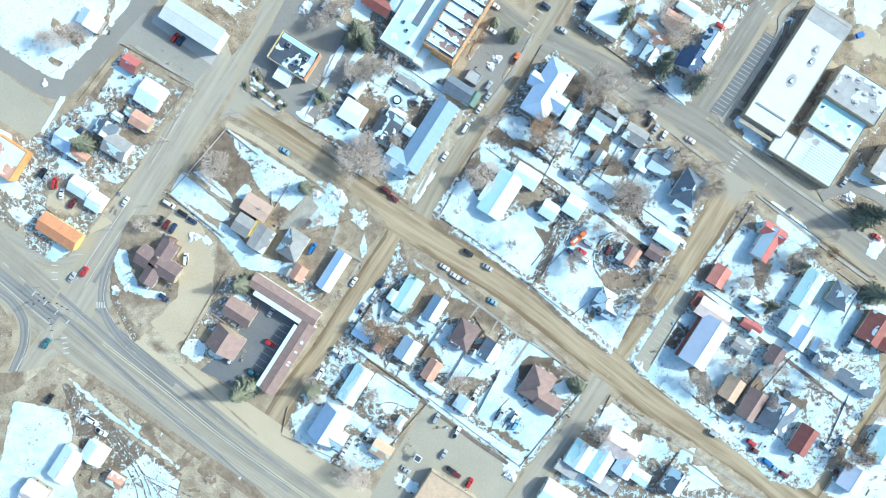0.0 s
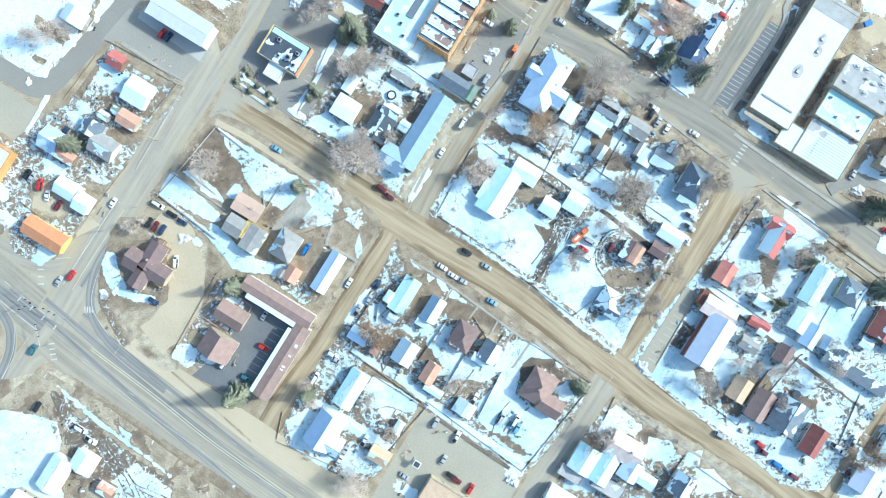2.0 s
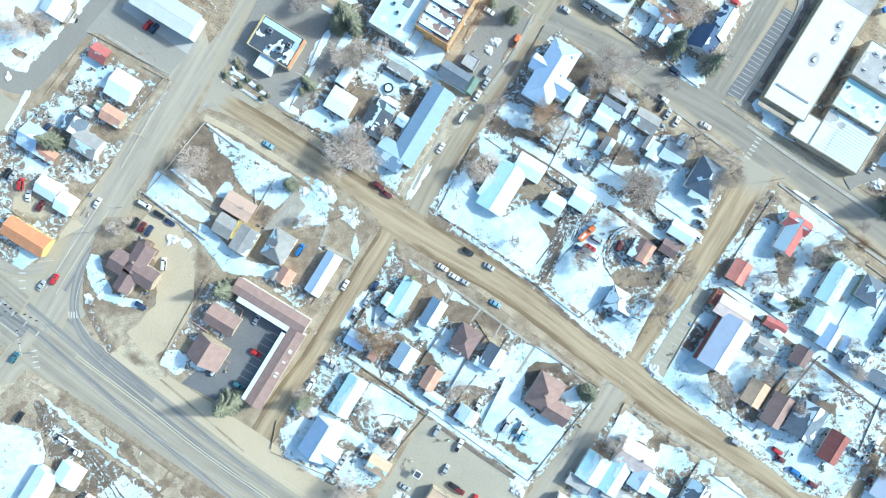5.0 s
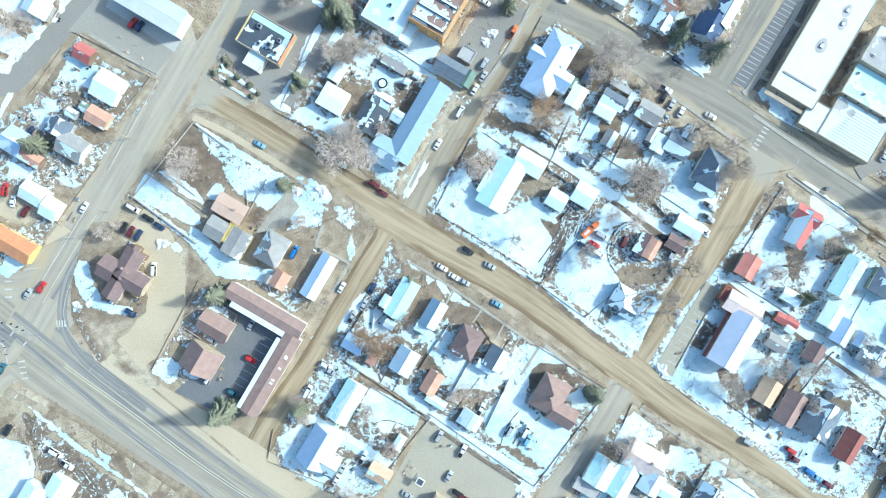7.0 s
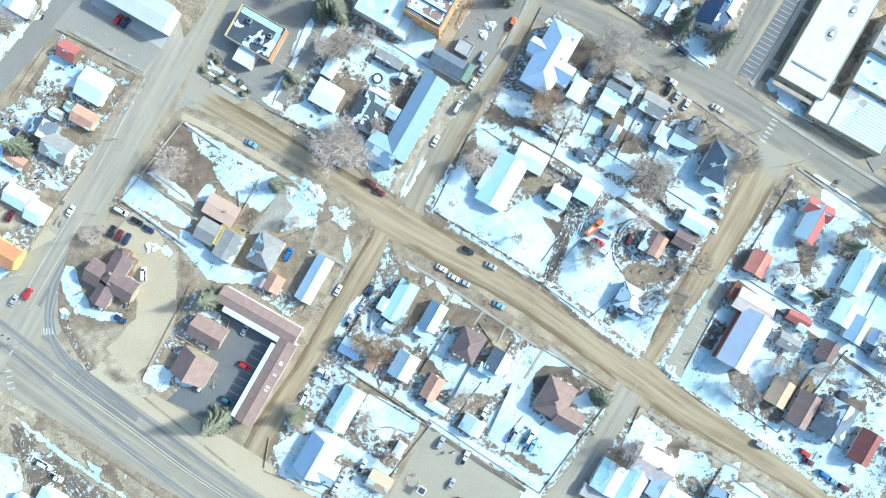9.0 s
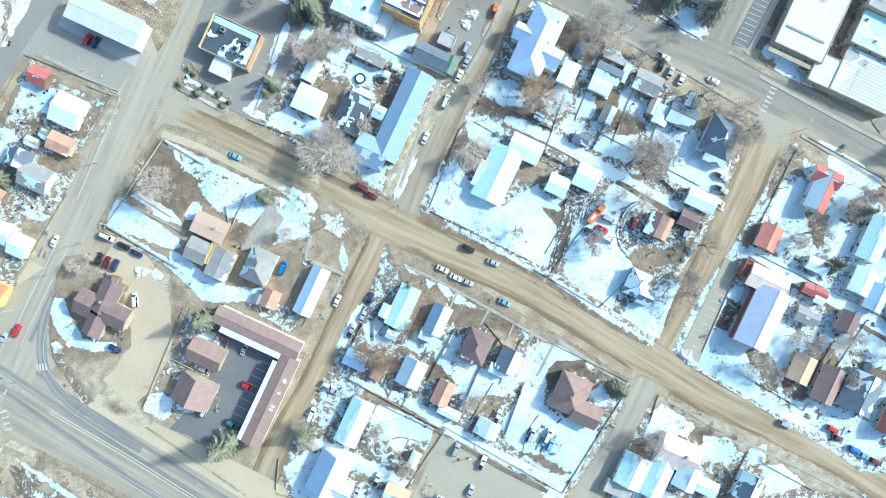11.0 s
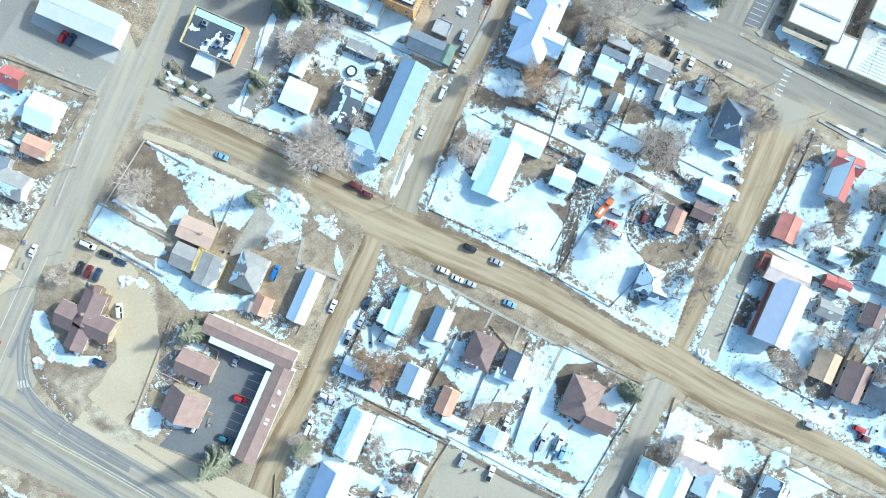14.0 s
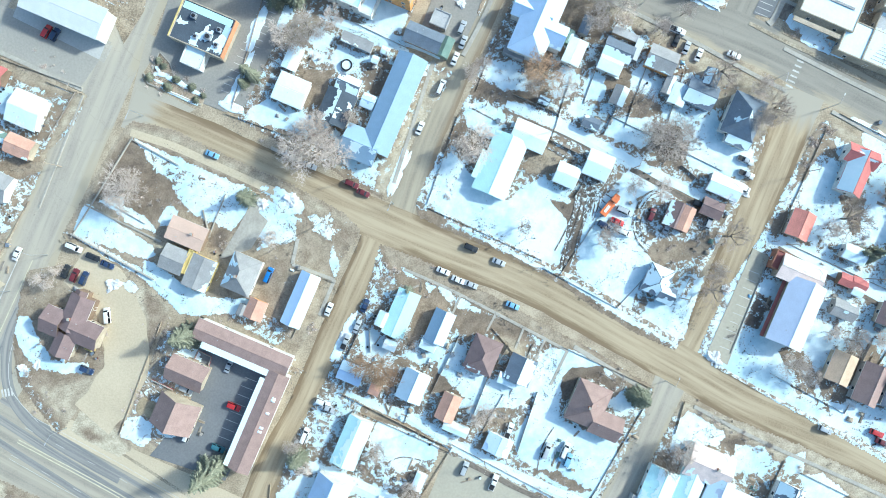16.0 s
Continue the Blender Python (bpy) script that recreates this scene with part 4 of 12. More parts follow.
def vehicle_meshes(form, paint):
    length, width, line, glass = FORMS[form]
    h = width / 2

    def half(z):
        return h if z < 1.15 else h - (z - 1.15) * 0.33

    bm = bmesh.new()
    lower = [(line[0][0], 0.32)] + line + [(line[-1][0], 0.32)]
    left = [bm.verts.new((x, half(z), z)) for x, z in lower]
    right = [bm.verts.new((x, -half(z), z)) for x, z in lower]
    n = len(lower)
    for k in range(n):
        bm.faces.new((left[k], left[(k + 1) % n], right[(k + 1) % n], right[k]))
    bm.faces.new(left[::-1])
    bm.faces.new(right)
    bmesh.ops.triangulate(bm, faces=[f for f in bm.faces if len(f.verts) > 4])
    bmesh.ops.recalc_face_normals(bm, faces=bm.faces)
    long_edges = [e for e in bm.edges if abs(e.calc_face_angle(0)) > 0.45]
    bmesh.ops.bevel(bm, geom=long_edges, offset=0.09, segments=2, affect="EDGES", profile=0.6)
    if form == "pickup":
        for f in bm.faces:
            f.material_index = 0
    body = mesh_of("body", bm, M[paint], True)
    out = dict(body=body)
    panes = []
    a, b = glass
    for k, tilt in ((a, 1), (b - 1, -1)):
        p, q = Vector((lower[k + 1][0], 0, lower[k + 1][1])), Vector((lower[k + 2][0], 0, lower[k + 2][1]))
        up = Vector((-(q - p).z, 0, (q - p).x)).normalized()
        bm = bmesh.new()
        s, e = p.lerp(q, 0.12), p.lerp(q, 0.88)
        vs = [bm.verts.new(c + up * 0.02 + Vector((0, y, 0))) for c, y in ((s, -half(s.z) * 0.84), (s, half(s.z) * 0.84), (e, half(e.z) * 0.86), (e, -half(e.z) * 0.86))]
        f = bm.faces.new(vs)
        bmesh.ops.solidify(bm, geom=[f], thickness=0.03)
        panes.append(mesh_of("windscreen" if tilt < 0 else "rear_window", bm, M["glass"]))
    out["panes"] = panes
    x0, x1 = lower[a + 2][0] - 0.1, lower[b][0] + 0.2
    z0, z1 = 1.0 if form in ("sedan",) else 1.18, max(z for _, z in line) - 0.13
    sides = []
    for e in (-1, 1):
        bm = bmesh.new()
        for u0, u1 in ((x0, (x0 + x1) / 2 - 0.05), ((x0 + x1) / 2 + 0.05, x1)):
            y0, y1 = half(z0) * e, half(z1) * e
            vs = [bm.verts.new(c) for c in ((u0, y0 + 0.015 * e, z0), (u1, y0 + 0.015 * e, z0), (u1 - 0.12, y1 + 0.015 * e, z1), (u0 + 0.1, y1 + 0.015 * e, z1))]
            bm.faces.new(vs)
        bmesh.ops.solidify(bm, geom=list(bm.faces), thickness=0.02)
        sides.append(mesh_of("side_window", bm, M["glass"]))
    out["sides"] = sides
    if form == "pickup":
        out["bed"] = mesh_of("load_bed", boxed(-2.62, -0.85, -h + 0.14, h - 0.14, 0.95, 1.16, 0.02), M["black"])
    bm = bmesh.new()
    tube(bm, (0, -0.11, 0), (0, 0.11, 0), 0.34, 0.34, 14)
    out["tyre"] = mesh_of("tyre", bm, M["rubber"])
    bm = bmesh.new()
    tube(bm, (0, -0.125, 0), (0, 0.125, 0), 0.2, 0.2, 10)
    out["rim"] = mesh_of("rim", bm, M["steel"])
    out["lamps"] = []
    for x, name, m in ((length / 2 - 0.12, "headlight", "lens"), (-length / 2 + 0.02, "tail_light", "red_lens")):
        out["lamps"].append((name, mesh_of(name, boxed(x - 0.02, x + 0.14 if x > 0 else x + 0.06, -0.18, 0.18, 0.66, 0.82, 0.02), M[m])))
    return out


def car(form, paint, x, y, turn, z=0.05, label=""):
    key = (form, paint)
    if key not in CARS:
        CARS[key] = vehicle_meshes(form, paint)
    got = CARS[key]
    name = dict(sedan="sedan_car", suv="suv_car", pickup="pickup_truck", van="van")[form]
    top = thing(name, x, y, z, turn, label, "truck" if form == "pickup" else "van" if form == "van" else "car")
    body = part("body", got["body"], None, top)
    for me in got["panes"] + got["sides"]:
        part(me.name.split(".")[0], me, None, body)
    if "bed" in got:
        part("load_bed", got["bed"], None, body)
    length, width = FORMS[form][:2]
    for ex in (-1, 1):
        for ey in (-1, 1):
            w = part("wheel", got["tyre"], None, top)
            w.matrix_local = pose(ex * length * 0.31, ey * (width / 2 - 0.13), 0.34)
    for nm, me in got["lamps"]:
        for ey in (-1, 1):
            lamp = part(nm, me, None, body)
            lamp.location.y = ey * width * 0.35
    return top


# ---- fences, poles and yard clutter ----
def fence(x0, y0, x1, y1, tall=1.2, tone="wood", label="weathered board fence with square posts", z=0.12):
    p, q = Vector((x0, y0)), Vector((x1, y1))
    length = (q - p).length
    n = max(1, round(length / 3.6))
    step = length / n
    top = thing("fence", x0, y0, z, math.degrees(math.atan2(y1 - y0, x1 - x0)), label, "fence")
    post = KEEP.get(("post", tall, tone))
    if not post:
        post = KEEP[("post", tall, tone)] = mesh_of("post", boxed(-0.07, 0.07, -0.07, 0.07, -0.25, tall + 0.12, 0.015), M[tone])
    bay_key = ("bay", round(step, 1), tall, tone)
    if bay_key not in KEEP:
        line, k = [], 0.07
        while k < step - 0.2:
            line += [(k, -0.03), (k + 0.15, -0.03), (k + 0.15, 0.0), (k + 0.2, 0.0)]
            k += 0.2
        line += [(step - 0.07, 0.0), (step - 0.07, 0.03), (0.07, 0.03)]
        bm = prism(bmesh.new(), [(u, v, 0.05) for u, v in line], (0, 0, tall - 0.1))
        KEEP[bay_key] = mesh_of("panel", bm, M[tone])
    for k in range(n + 1):
        part("post", post, None, top).location = (k * step, 0, 0)
        if k < n:
            part("panel", KEEP[bay_key], None, top).location = (k * step, 0, 0)
    return top


def wall_line(x0, y0, x1, y1, tall=0.8, thick=0.35, material="concrete", label="low concrete garden wall along a lot", z=0.1):
    length = math.hypot(x1 - x0, y1 - y0)
    top = thing("garden_wall", x0, y0, z, math.degrees(math.atan2(y1 - y0, x1 - x0)), label, "wall")
    part("wall", boxed(0, length, -thick / 2, thick / 2, -0.3, tall, 0.03), M[material], top)
    part("coping", boxed(-0.05, length + 0.05, -thick / 2 - 0.06, thick / 2 + 0.06, tall, tall + 0.08, 0.02), M["concrete"], top)
    return top


def pole(x, y, turn, tall=9.5):
    top = thing("utility_pole", x, y, 0.05, turn, "brown wooden utility pole with a crossarm", "utility pole", "poles of the overhead line")
    part("pole", tube(bmesh.new(), (0, 0, -0.4), (0, 0, tall), 0.17, 0.11, 10), M["wood"], top)
    arm = part("crossarm", boxed(-0.06, 0.06, -1.3, 1.3, tall - 0.75, tall - 0.6), M["wood"], top)
    for e in (-1.15, -0.45, 0.45, 1.15):
        part("insulator", tube(bmesh.new(), (0, e, tall - 0.6), (0, e, tall - 0.38), 0.06, 0.04, 8), M["lens"], arm)
    return top


def street_lamp(x, y, turn, tall=9.0, reach=2.6):
    top = thing("street_lamp", x, y, 0.03, turn, "grey steel street lamp with a curved arm", "street lamp")
    part("pole", tube(bmesh.new(), (0, 0, -0.4), (0, 0, tall), 0.12, 0.07, 10), M["steel"], top)
    part("arm", tube(bmesh.new(), (0, 0, tall - 0.1), (reach, 0, tall + 0.35), 0.05, 0.04, 8), M["steel"], top)
    part("lamp_head", boxed(reach - 0.1, reach + 0.65, -0.16, 0.16, tall + 0.27, tall + 0.43, 0.04), M["steel"], top)
    part("base", tube(bmesh.new(), (0, 0, -0.2), (0, 0, 0.25), 0.25, 0.2, 10), M["concrete"], top)
    return top


def signal(x, y, turn, reach=10.0):
    top = thing("traffic_signal", x, y, 0.03, turn, "grey traffic signal mast reaching over the junction", "traffic light")
    part("pole", tube(bmesh.new(), (0, 0, -0.4), (0, 0, 7), 0.16, 0.12, 10), M["steel"], top)
    part("mast_arm", tube(bmesh.new(), (0, 0, 6), (reach, 0, 6.4), 0.12, 0.06, 10), M["steel"], top)
    for k in (0.45, 0.72, 0.98):
        head = part("signal_head", boxed(reach * k - 0.17, reach * k + 0.17, -0.2, 0.2, 5.5, 6.6, 0.03), M["black"], top, "yellow signal head")
        for j in range(3):
            part("lamp", tube(bmesh.new(), (reach * k, -0.2, 5.7 + 0.35 * j), (reach * k, -0.27, 5.7 + 0.35 * j), 0.12, 0.12, 10), M["black"], head)
    return top


def clutter(x, y, reach, count, seed, z=0.14):
    """Loose things lying about in a yard: crates, planks, barrels, tyres, tarps."""
    rnd = random.Random(seed)
    for k in range(max(2, round(count * 0.8))):
        px, py, turn = x + rnd.gauss(0, reach / 2), y + rnd.gauss(0, reach / 2), rnd.choice((-32.5, 57.5, rnd.uniform(0, 180)))
        kind = rnd.choice(("crate", "planks", "barrel", "tyre", "tarp", "crate", "planks"))
        if kind == "crate":
            s, w, h = rnd.uniform(0.5, 1.3), rnd.uniform(0.5, 1.6), rnd.uniform(0.4, 1.1)
            top = thing("wooden_crate", px, py, z, turn, "weathered wooden crate standing in a yard", "crate")
            part("box", boxed(-s / 2, s / 2, -w / 2, w / 2, -0.17, h, 0.02), M[rnd.choice(("wood", "grey_wood", "r_grey", "black"))], top)
            part("lid", boxed(-s / 2 - 0.04, s / 2 + 0.04, -w / 2 - 0.04, w / 2 + 0.04, h, h + 0.06), M[rnd.choice(("wood", "grey_wood", "snow", "r_slate"))], top)
        elif kind == "planks":
            top = thing("lumber_pile", px, py, z, turn, "stack of weathered planks on the ground", "lumber")
            n, l = rnd.randint(2, 4), rnd.uniform(2, 3.8)
            for j in range(n):
                part("plank", boxed(-l / 2, l / 2, j * 0.24 - 0.5, j * 0.24 - 0.29, -0.03, rnd.choice((0.12, 0.2, 0.3))), M[rnd.choice(("wood", "grey_wood"))], top)
        elif kind == "barrel":
            top = thing("barrel", px, py, z, turn, "upright steel barrel standing in a yard", "barrel")
            part("drum", tube(bmesh.new(), (0, 0, -0.03), (0, 0, 0.88), 0.29, 0.29, 14), M[rnd.choice(("c_navy", "c_maroon", "black", "r_grey"))], top)
            part("rim", tube(bmesh.new(), (0, 0, 0.86), (0, 0, 0.91), 0.31, 0.31, 14), M["steel"], top)
        elif kind == "tyre":
            bm = bmesh.new()
            for j in range(2):
                tube(bm, (0, 0, -0.03 + 0.22 * j), (0.03 * j, 0, 0.18 + 0.22 * j), 0.36, 0.36, 14)
            top = thing("tyre_stack", px, py, z, turn, "two old black tyres lying stacked", "tyre")
            part("tyre", bm, M["rubber"], top)
        else:
            s, w = rnd.uniform(1.2, 2.6), rnd.uniform(1.0, 1.8)
            top = thing("tarp_bundle", px, py, z, turn, "heap of yard goods under a tarpaulin", "tarp")
            q = [Vector(p) for p in ((-s / 2, -w / 2, 0), (s / 2, -w / 2, 0), (s / 2, w / 2, 0), (-s / 2, w / 2, 0))]
            part("tarp", sheet(q, (0, 0, 1), rnd.uniform(0.3, 0.8), 0.4, 0.3, seed + k), M[rnd.choice(("c_sky", "r_slate", "r_grey", "wood", "r_green", "c_tan"))], top, "", True)


def fitting(parent, name, x0, x1, y0, y1, z0, z1, material, label="", bevel=0.03):
    return part(name, boxed(x0, x1, y0, y1, z0, z1, bevel), M[material], parent, label)


def roof_unit(parent, x, y, z, s=1.8):
    u = part("roof_unit", boxed(x - s / 2, x + s / 2, y - s / 2, y + s / 2, z - 0.1, z + s * 0.55, 0.05), M["steel"], parent, "grey metal rooftop unit")
    part("fan_cowl", tube(bmesh.new(), (x, y, z + s * 0.5), (x, y, z + s * 0.75), s * 0.33, s * 0.3, 14), M["black"], u)
    return u


def low_unit(parent, x, y, z, s, seed):
    """A small machine on a thawed patch of a flat roof, with a duct."""
    ring = [Vector((x + 1.2 * s * math.cos(k * math.tau / 14), y + 0.8 * s * math.sin(k * math.tau / 14), z - 0.1)) for k in range(14)]
    part("thawed_patch", sheet(ring, (0, 0, 1), 0.14, 0.5, 0.5, seed), M["r_gravel"], parent, "thawed grey roof patch")
    unit = part("roof_machine", boxed(x - 0.3 * s, x + 0.25 * s, y - 0.22 * s, y + 0.22 * s, z - 0.15, z + 0.6, 0.05), M["steel"], parent, "grey metal roof machine")
    part("duct", boxed(x + 0.25 * s, x + 0.6 * s, y - 0.09 * s, y + 0.09 * s, z - 0.1, z + 0.3, 0.03), M["r_grey"], unit)


def shrub(x, y, r, seed):
    """A small evergreen shrub in a planting bed."""
    if "shrub" not in PLANTS:
        me = conifer_meshes(41, 2.0, 1.0)[1]
        me.materials.append(M["needle"])
        PLANTS["shrub"] = me
    ob = new("shrub", PLANTS["shrub"])
    ob.matrix_world = pose(x, y, 0.2, 0, 0, 50 * seed) @ Matrix.Diagonal((r, r, 0.7 * r, 1))
    return tagged(ob, "low olive-green shrub in a planting bed", "shrub")


def drift(x, y, a, b, turn, seed):
    return patch("snow_patch", x, y, a, b, turn, 0.25, 0.12, "deep_snow", 0.3, seed + 700, "narrow strip of old snow in a planting bed", "snow")


def thicket(x, y, reach, count, seed):
    """Low leafless brush round a spot, joined, since nobody could count it."""
    rnd = random.Random(seed)
    if "brush" not in PLANTS:
        PLANTS["brush"] = [bush_meshes(2 + k)[0] for k in range(4)]
    verts, faces, base = [], [], 0
    for k in range(int(count * 1.6)):
        me = rnd.choice(PLANTS["brush"])
        co = np.empty(len(me.vertices) * 3)
        me.vertices.foreach_get("co", co)
        size, turn = rnd.uniform(0.4, 1.25), rnd.uniform(0, math.tau)
        co = co.reshape(-1, 3) @ np.array(((math.cos(turn), math.sin(turn), 0), (-math.sin(turn), math.cos(turn), 0), (0, 0, 1))) * (size, size, size * 0.8)
        verts.append(co + (rnd.gauss(0, reach / 2), rnd.gauss(0, reach / 2), 0))
        faces += [tuple(v + base for v in p.vertices) for p in me.polygons]
        base += len(co)
    me = bpy.data.meshes.new("brush")
    me.from_pydata(np.concatenate(verts), [], faces)
    me.materials.append(M["twig"])
    ob = new("brush", me)
    ob.location = (x, y, 0.12)
    return tagged(ob, "low leafless grey-brown brush on thawed ground", "brush", kind="stuff")


def heavy_truck(x, y, turn, paint):
    top = thing("flatbed_truck", x, y, 0.2, turn, "orange work truck with an orange load bed in snow", "truck")
    cab = part("cab", boxed(1.6, 3.6, -1.15, 1.15, 0.75, 2.7, 0.15), M[paint], top)
    part("windscreen", boxed(3.55, 3.63, -1.0, 1.0, 1.75, 2.5), M["glass"], cab)
    part("bonnet", boxed(3.6, 4.6, -1.0, 1.0, 0.75, 1.7, 0.12), M[paint], top)
    part("chassis", boxed(-3.8, 4.4, -0.5, 0.5, 0.55, 0.8), M["black"], top)
    bed = part("load_bed", boxed(-3.9, 1.4, -1.25, 1.25, 0.85, 1.7, 0.06), M[paint], top)
    part("load", boxed(-2.8, -0.2, -0.35, 0.55, 1.65, 1.85, 0.05), M["snow"], bed, "snow in the load bed")
    for ex in (3.0, -1.9, -3.1):
        for ey in (-1, 1):
            w = part("wheel", tube(bmesh.new(), (ex, ey * 1.0 - 0.15, 0.5), (ex, ey * 1.0 + 0.15, 0.5), 0.5, 0.5, 16), M["rubber"], top)
    return top


def trampoline(x, y):
    top = thing("trampoline", x, y, 0.2, 0, "round black trampoline with a snowy mat", "trampoline")
    bm = bmesh.new()
    for k in range(24):
        w0, w1 = k * math.tau / 24, (k + 1) * math.tau / 24
        tube(bm, (1.75 * math.cos(w0), 1.75 * math.sin(w0), 0.85), (1.75 * math.cos(w1), 1.75 * math.sin(w1), 0.85), 0.28, 0.28, 6, False)
    part("rim_pad", bm, M["black"], top)
    part("mat", tube(bmesh.new(), (0, 0, 0.8), (0, 0, 0.86), 1.5, 1.5, 28), M["snow"], top)
    for k in range(6):
        w = k * math.tau / 6
        part("leg", tube(bmesh.new(), (1.75 * math.cos(w), 1.75 * math.sin(w), -0.1), (1.75 * math.cos(w), 1.75 * math.sin(w), 0.8), 0.04, 0.04, 6), M["steel"], top)


def round_tank(x, y, r=1.7):
    top = thing("water_tank", x, y, 0.15, 0, "dark round stock tank standing in the yard", "tank")
    part("shell", tube(bmesh.new(), (0, 0, -0.05), (0, 0, 1.2), r, r, 28), M["r_slate"], top)
    part("lid", tube(bmesh.new(), (0, 0, 1.2), (0, 0, 1.3), r * 1.03, r * 0.9, 28), M["r_dark"], top)


def fuel_pump(x, y, turn):
    top = thing("fuel_pump", x, y, 0.15, turn, "fuel pump on a concrete island under a small canopy", "fuel pump")
    part("island", boxed(-2.2, 2.2, -1.4, 1.4, -0.1, 0.15, 0.04), M["concrete"], top)
    part("pump", boxed(-0.5, 0.5, -0.3, 0.3, 0.15, 1.7, 0.05), M["w_white"], top)
    part("canopy", boxed(-1.6, 1.6, -1.5, 1.5, 3.2, 3.5, 0.05), M["trim"], top)
    part("canopy_roof", boxed(-1.2, 1.2, -1.1, 1.1, 3.5, 3.58), M["r_dark"], top)
    for e in (-1, 1):
        part("post", tube(bmesh.new(), (1.3 * e, 0, 0.1), (1.3 * e, 0, 3.2), 0.09, 0.09, 8), M["steel"], top)


def playground(x, y, turn):
    top = thing("play_structure", x, y, 0.28, turn, "blue and grey playground climbing frame with a slide", "playground")
    part("deck", boxed(-1.4, 1.4, -1.2, 1.2, 1.4, 1.55), M["c_blue"], top)
    for ex in (-1.3, 1.3):
        for ey in (-1.1, 1.1):
            part("post", tube(bmesh.new(), (ex, ey, -0.15), (ex, ey, 2.6), 0.07, 0.07, 8), M["steel"], top)
    part("slide", prism(bmesh.new(), [(1.4, -0.4, 1.5), (1.4, 0.4, 1.5), (4.2, 0.4, 0.1), (4.2, -0.4, 0.1)][::-1], (0, 0, 0.08)), M["c_blue"], top)
    part("roof", boxed(-1.5, 1.5, -1.3, 1.3, 2.6, 2.7), M["c_blue"], top)


def heap(x, y, r, tall, seed, material="old_snow", label="dirty mound of ploughed snow", z=0.1):
    """A lumpy pile."""
    rnd = random.Random(seed)
    off = Vector((rnd.uniform(-9, 9), rnd.uniform(-9, 9), 0))
    bm = bmesh.new()
    bmesh.ops.create_icosphere(bm, subdivisions=4, radius=1.0)
    for v in bm.verts:
        k = 0.9 + 0.7 * noise.noise(v.co * 1.5 + off) + 0.4 * noise.noise(v.co * 3.7 + off) + 0.2 * noise.noise(v.co * 8 + off)
        v.co = Vector((v.co.x * r * k, v.co.y * r * 0.8 * k, max(-0.1, v.co.z * tall * k)))
    ob = new("snow_mound", mesh_of("snow_mound", bm, M[material]))
    ob.matrix_world = pose(x, y, z, 0, 0, rnd.uniform(0, 180))
    return tagged(ob, label, "snow mound")


def litter(name, corners, count, seed, material, size, label, shape="tuft", z=0.14, patch_scale=0.08):
    """Dead grass tufts or small lumps strewn over a piece of ground in clusters, joined, since nobody could count them."""
    rnd = random.Random(seed)
    xs, ys = [c[0] for c in corners], [c[1] for c in corners]
    off = Vector((seed * 3.7, seed * 1.3, 0))
    verts, faces, made, tries = [], [], 0, 0
    while made < count and tries < count * 25:
        tries += 1
        x, y = rnd.uniform(min(xs), max(xs)), rnd.uniform(min(ys), max(ys))
        odd = False
        for (x0, y0), (x1, y1) in zip(corners, corners[1:] + corners[:1]):
            if (y0 > y) != (y1 > y) and x < (x1 - x0) * (y - y0) / (y1 - y0) + x0:
                odd = not odd
        if not odd or noise.noise(Vector((x, y, 0)) * patch_scale + off) + 0.6 * noise.noise(Vector((x, y, 0)) * patch_scale * 4 + off) < rnd.uniform(0.02, 0.5):
            continue
        made += 1
        s = size * rnd.uniform(0.5, 1.5)
        if shape == "tuft":
            for k in range(4):
                w = rnd.uniform(0, math.tau)
                d = Vector((math.cos(w), math.sin(w), rnd.uniform(0.5, 1.6))).normalized()
                cone(verts, faces, Vector((x, y, z)), Vector((x, y, z)) + d * s, s * 0.16)
        else:
            k, t = len(verts), rnd.uniform(0, math.tau)
            a, b, h = s, s * rnd.uniform(0.3, 1.0), s * rnd.uniform(0.2, 0.6)
            for ux, uy, uz in ((-1, -1, 0), (1, -1, 0), (1, 1, 0), (-1, 1, 0), (-0.8, -0.8, 1), (0.8, -0.7, 1), (0.8, 0.8, 0.9), (-0.7, 0.8, 1)):
                px, py = ux * a / 2, uy * b / 2
                verts.append(Vector((x + px * math.cos(t) - py * math.sin(t), y + px * math.sin(t) + py * math.cos(t), z - 0.03 + uz * h)))
            faces += [tuple(k + v for v in q) for q in ((4, 5, 6, 7), (0, 1, 5, 4), (1, 2, 6, 5), (2, 3, 7, 6), (3, 0, 4, 7))]
    me = bpy.data.meshes.new(name)
    me.from_pydata([tuple(v) for v in verts], [], faces)
    me.materials.append(M[material])
    return tagged(new(name, me), label, "litter", kind="stuff")


# ---- the ground and the blocks ----
slab("ground", [(-2400, -2400), (2400, -2400), (2400, 2400), (-2400, 2400)], -1.0, 0.0, "country", "wintry open ground with broken snow", "ground")
slab("ground", [(-233.7, 140.37), (234.2, 140.37), (234.2, -142.37), (-233.7, -142.37)], -0.5, 0.012, "roadside", "tan roadside dirt of the town", "ground")
slab("ground", [(-211.18, 125.36), (-130.61, 125.36), (-139.87, 106.59), (-153.63, 92.33), (-164.89, 79.82), (-171.15, 76.31), (-176.65, 77.32), (-186.16, 83.32), (-211.18, 99.08)], -0.3, 0.14, "yard_white", "snow-covered block of town lots", "ground")
slab("ground", [(-211.18, 40.28), (-188.66, 50.29), (-177.4, 44.79), (-184.91, 31.53), (-181.15, 17.77), (-188.66, 7.76), (-211.18, 24.02)], -0.3, 0.14, "yard", "block of town lots with thawing snow", "ground")
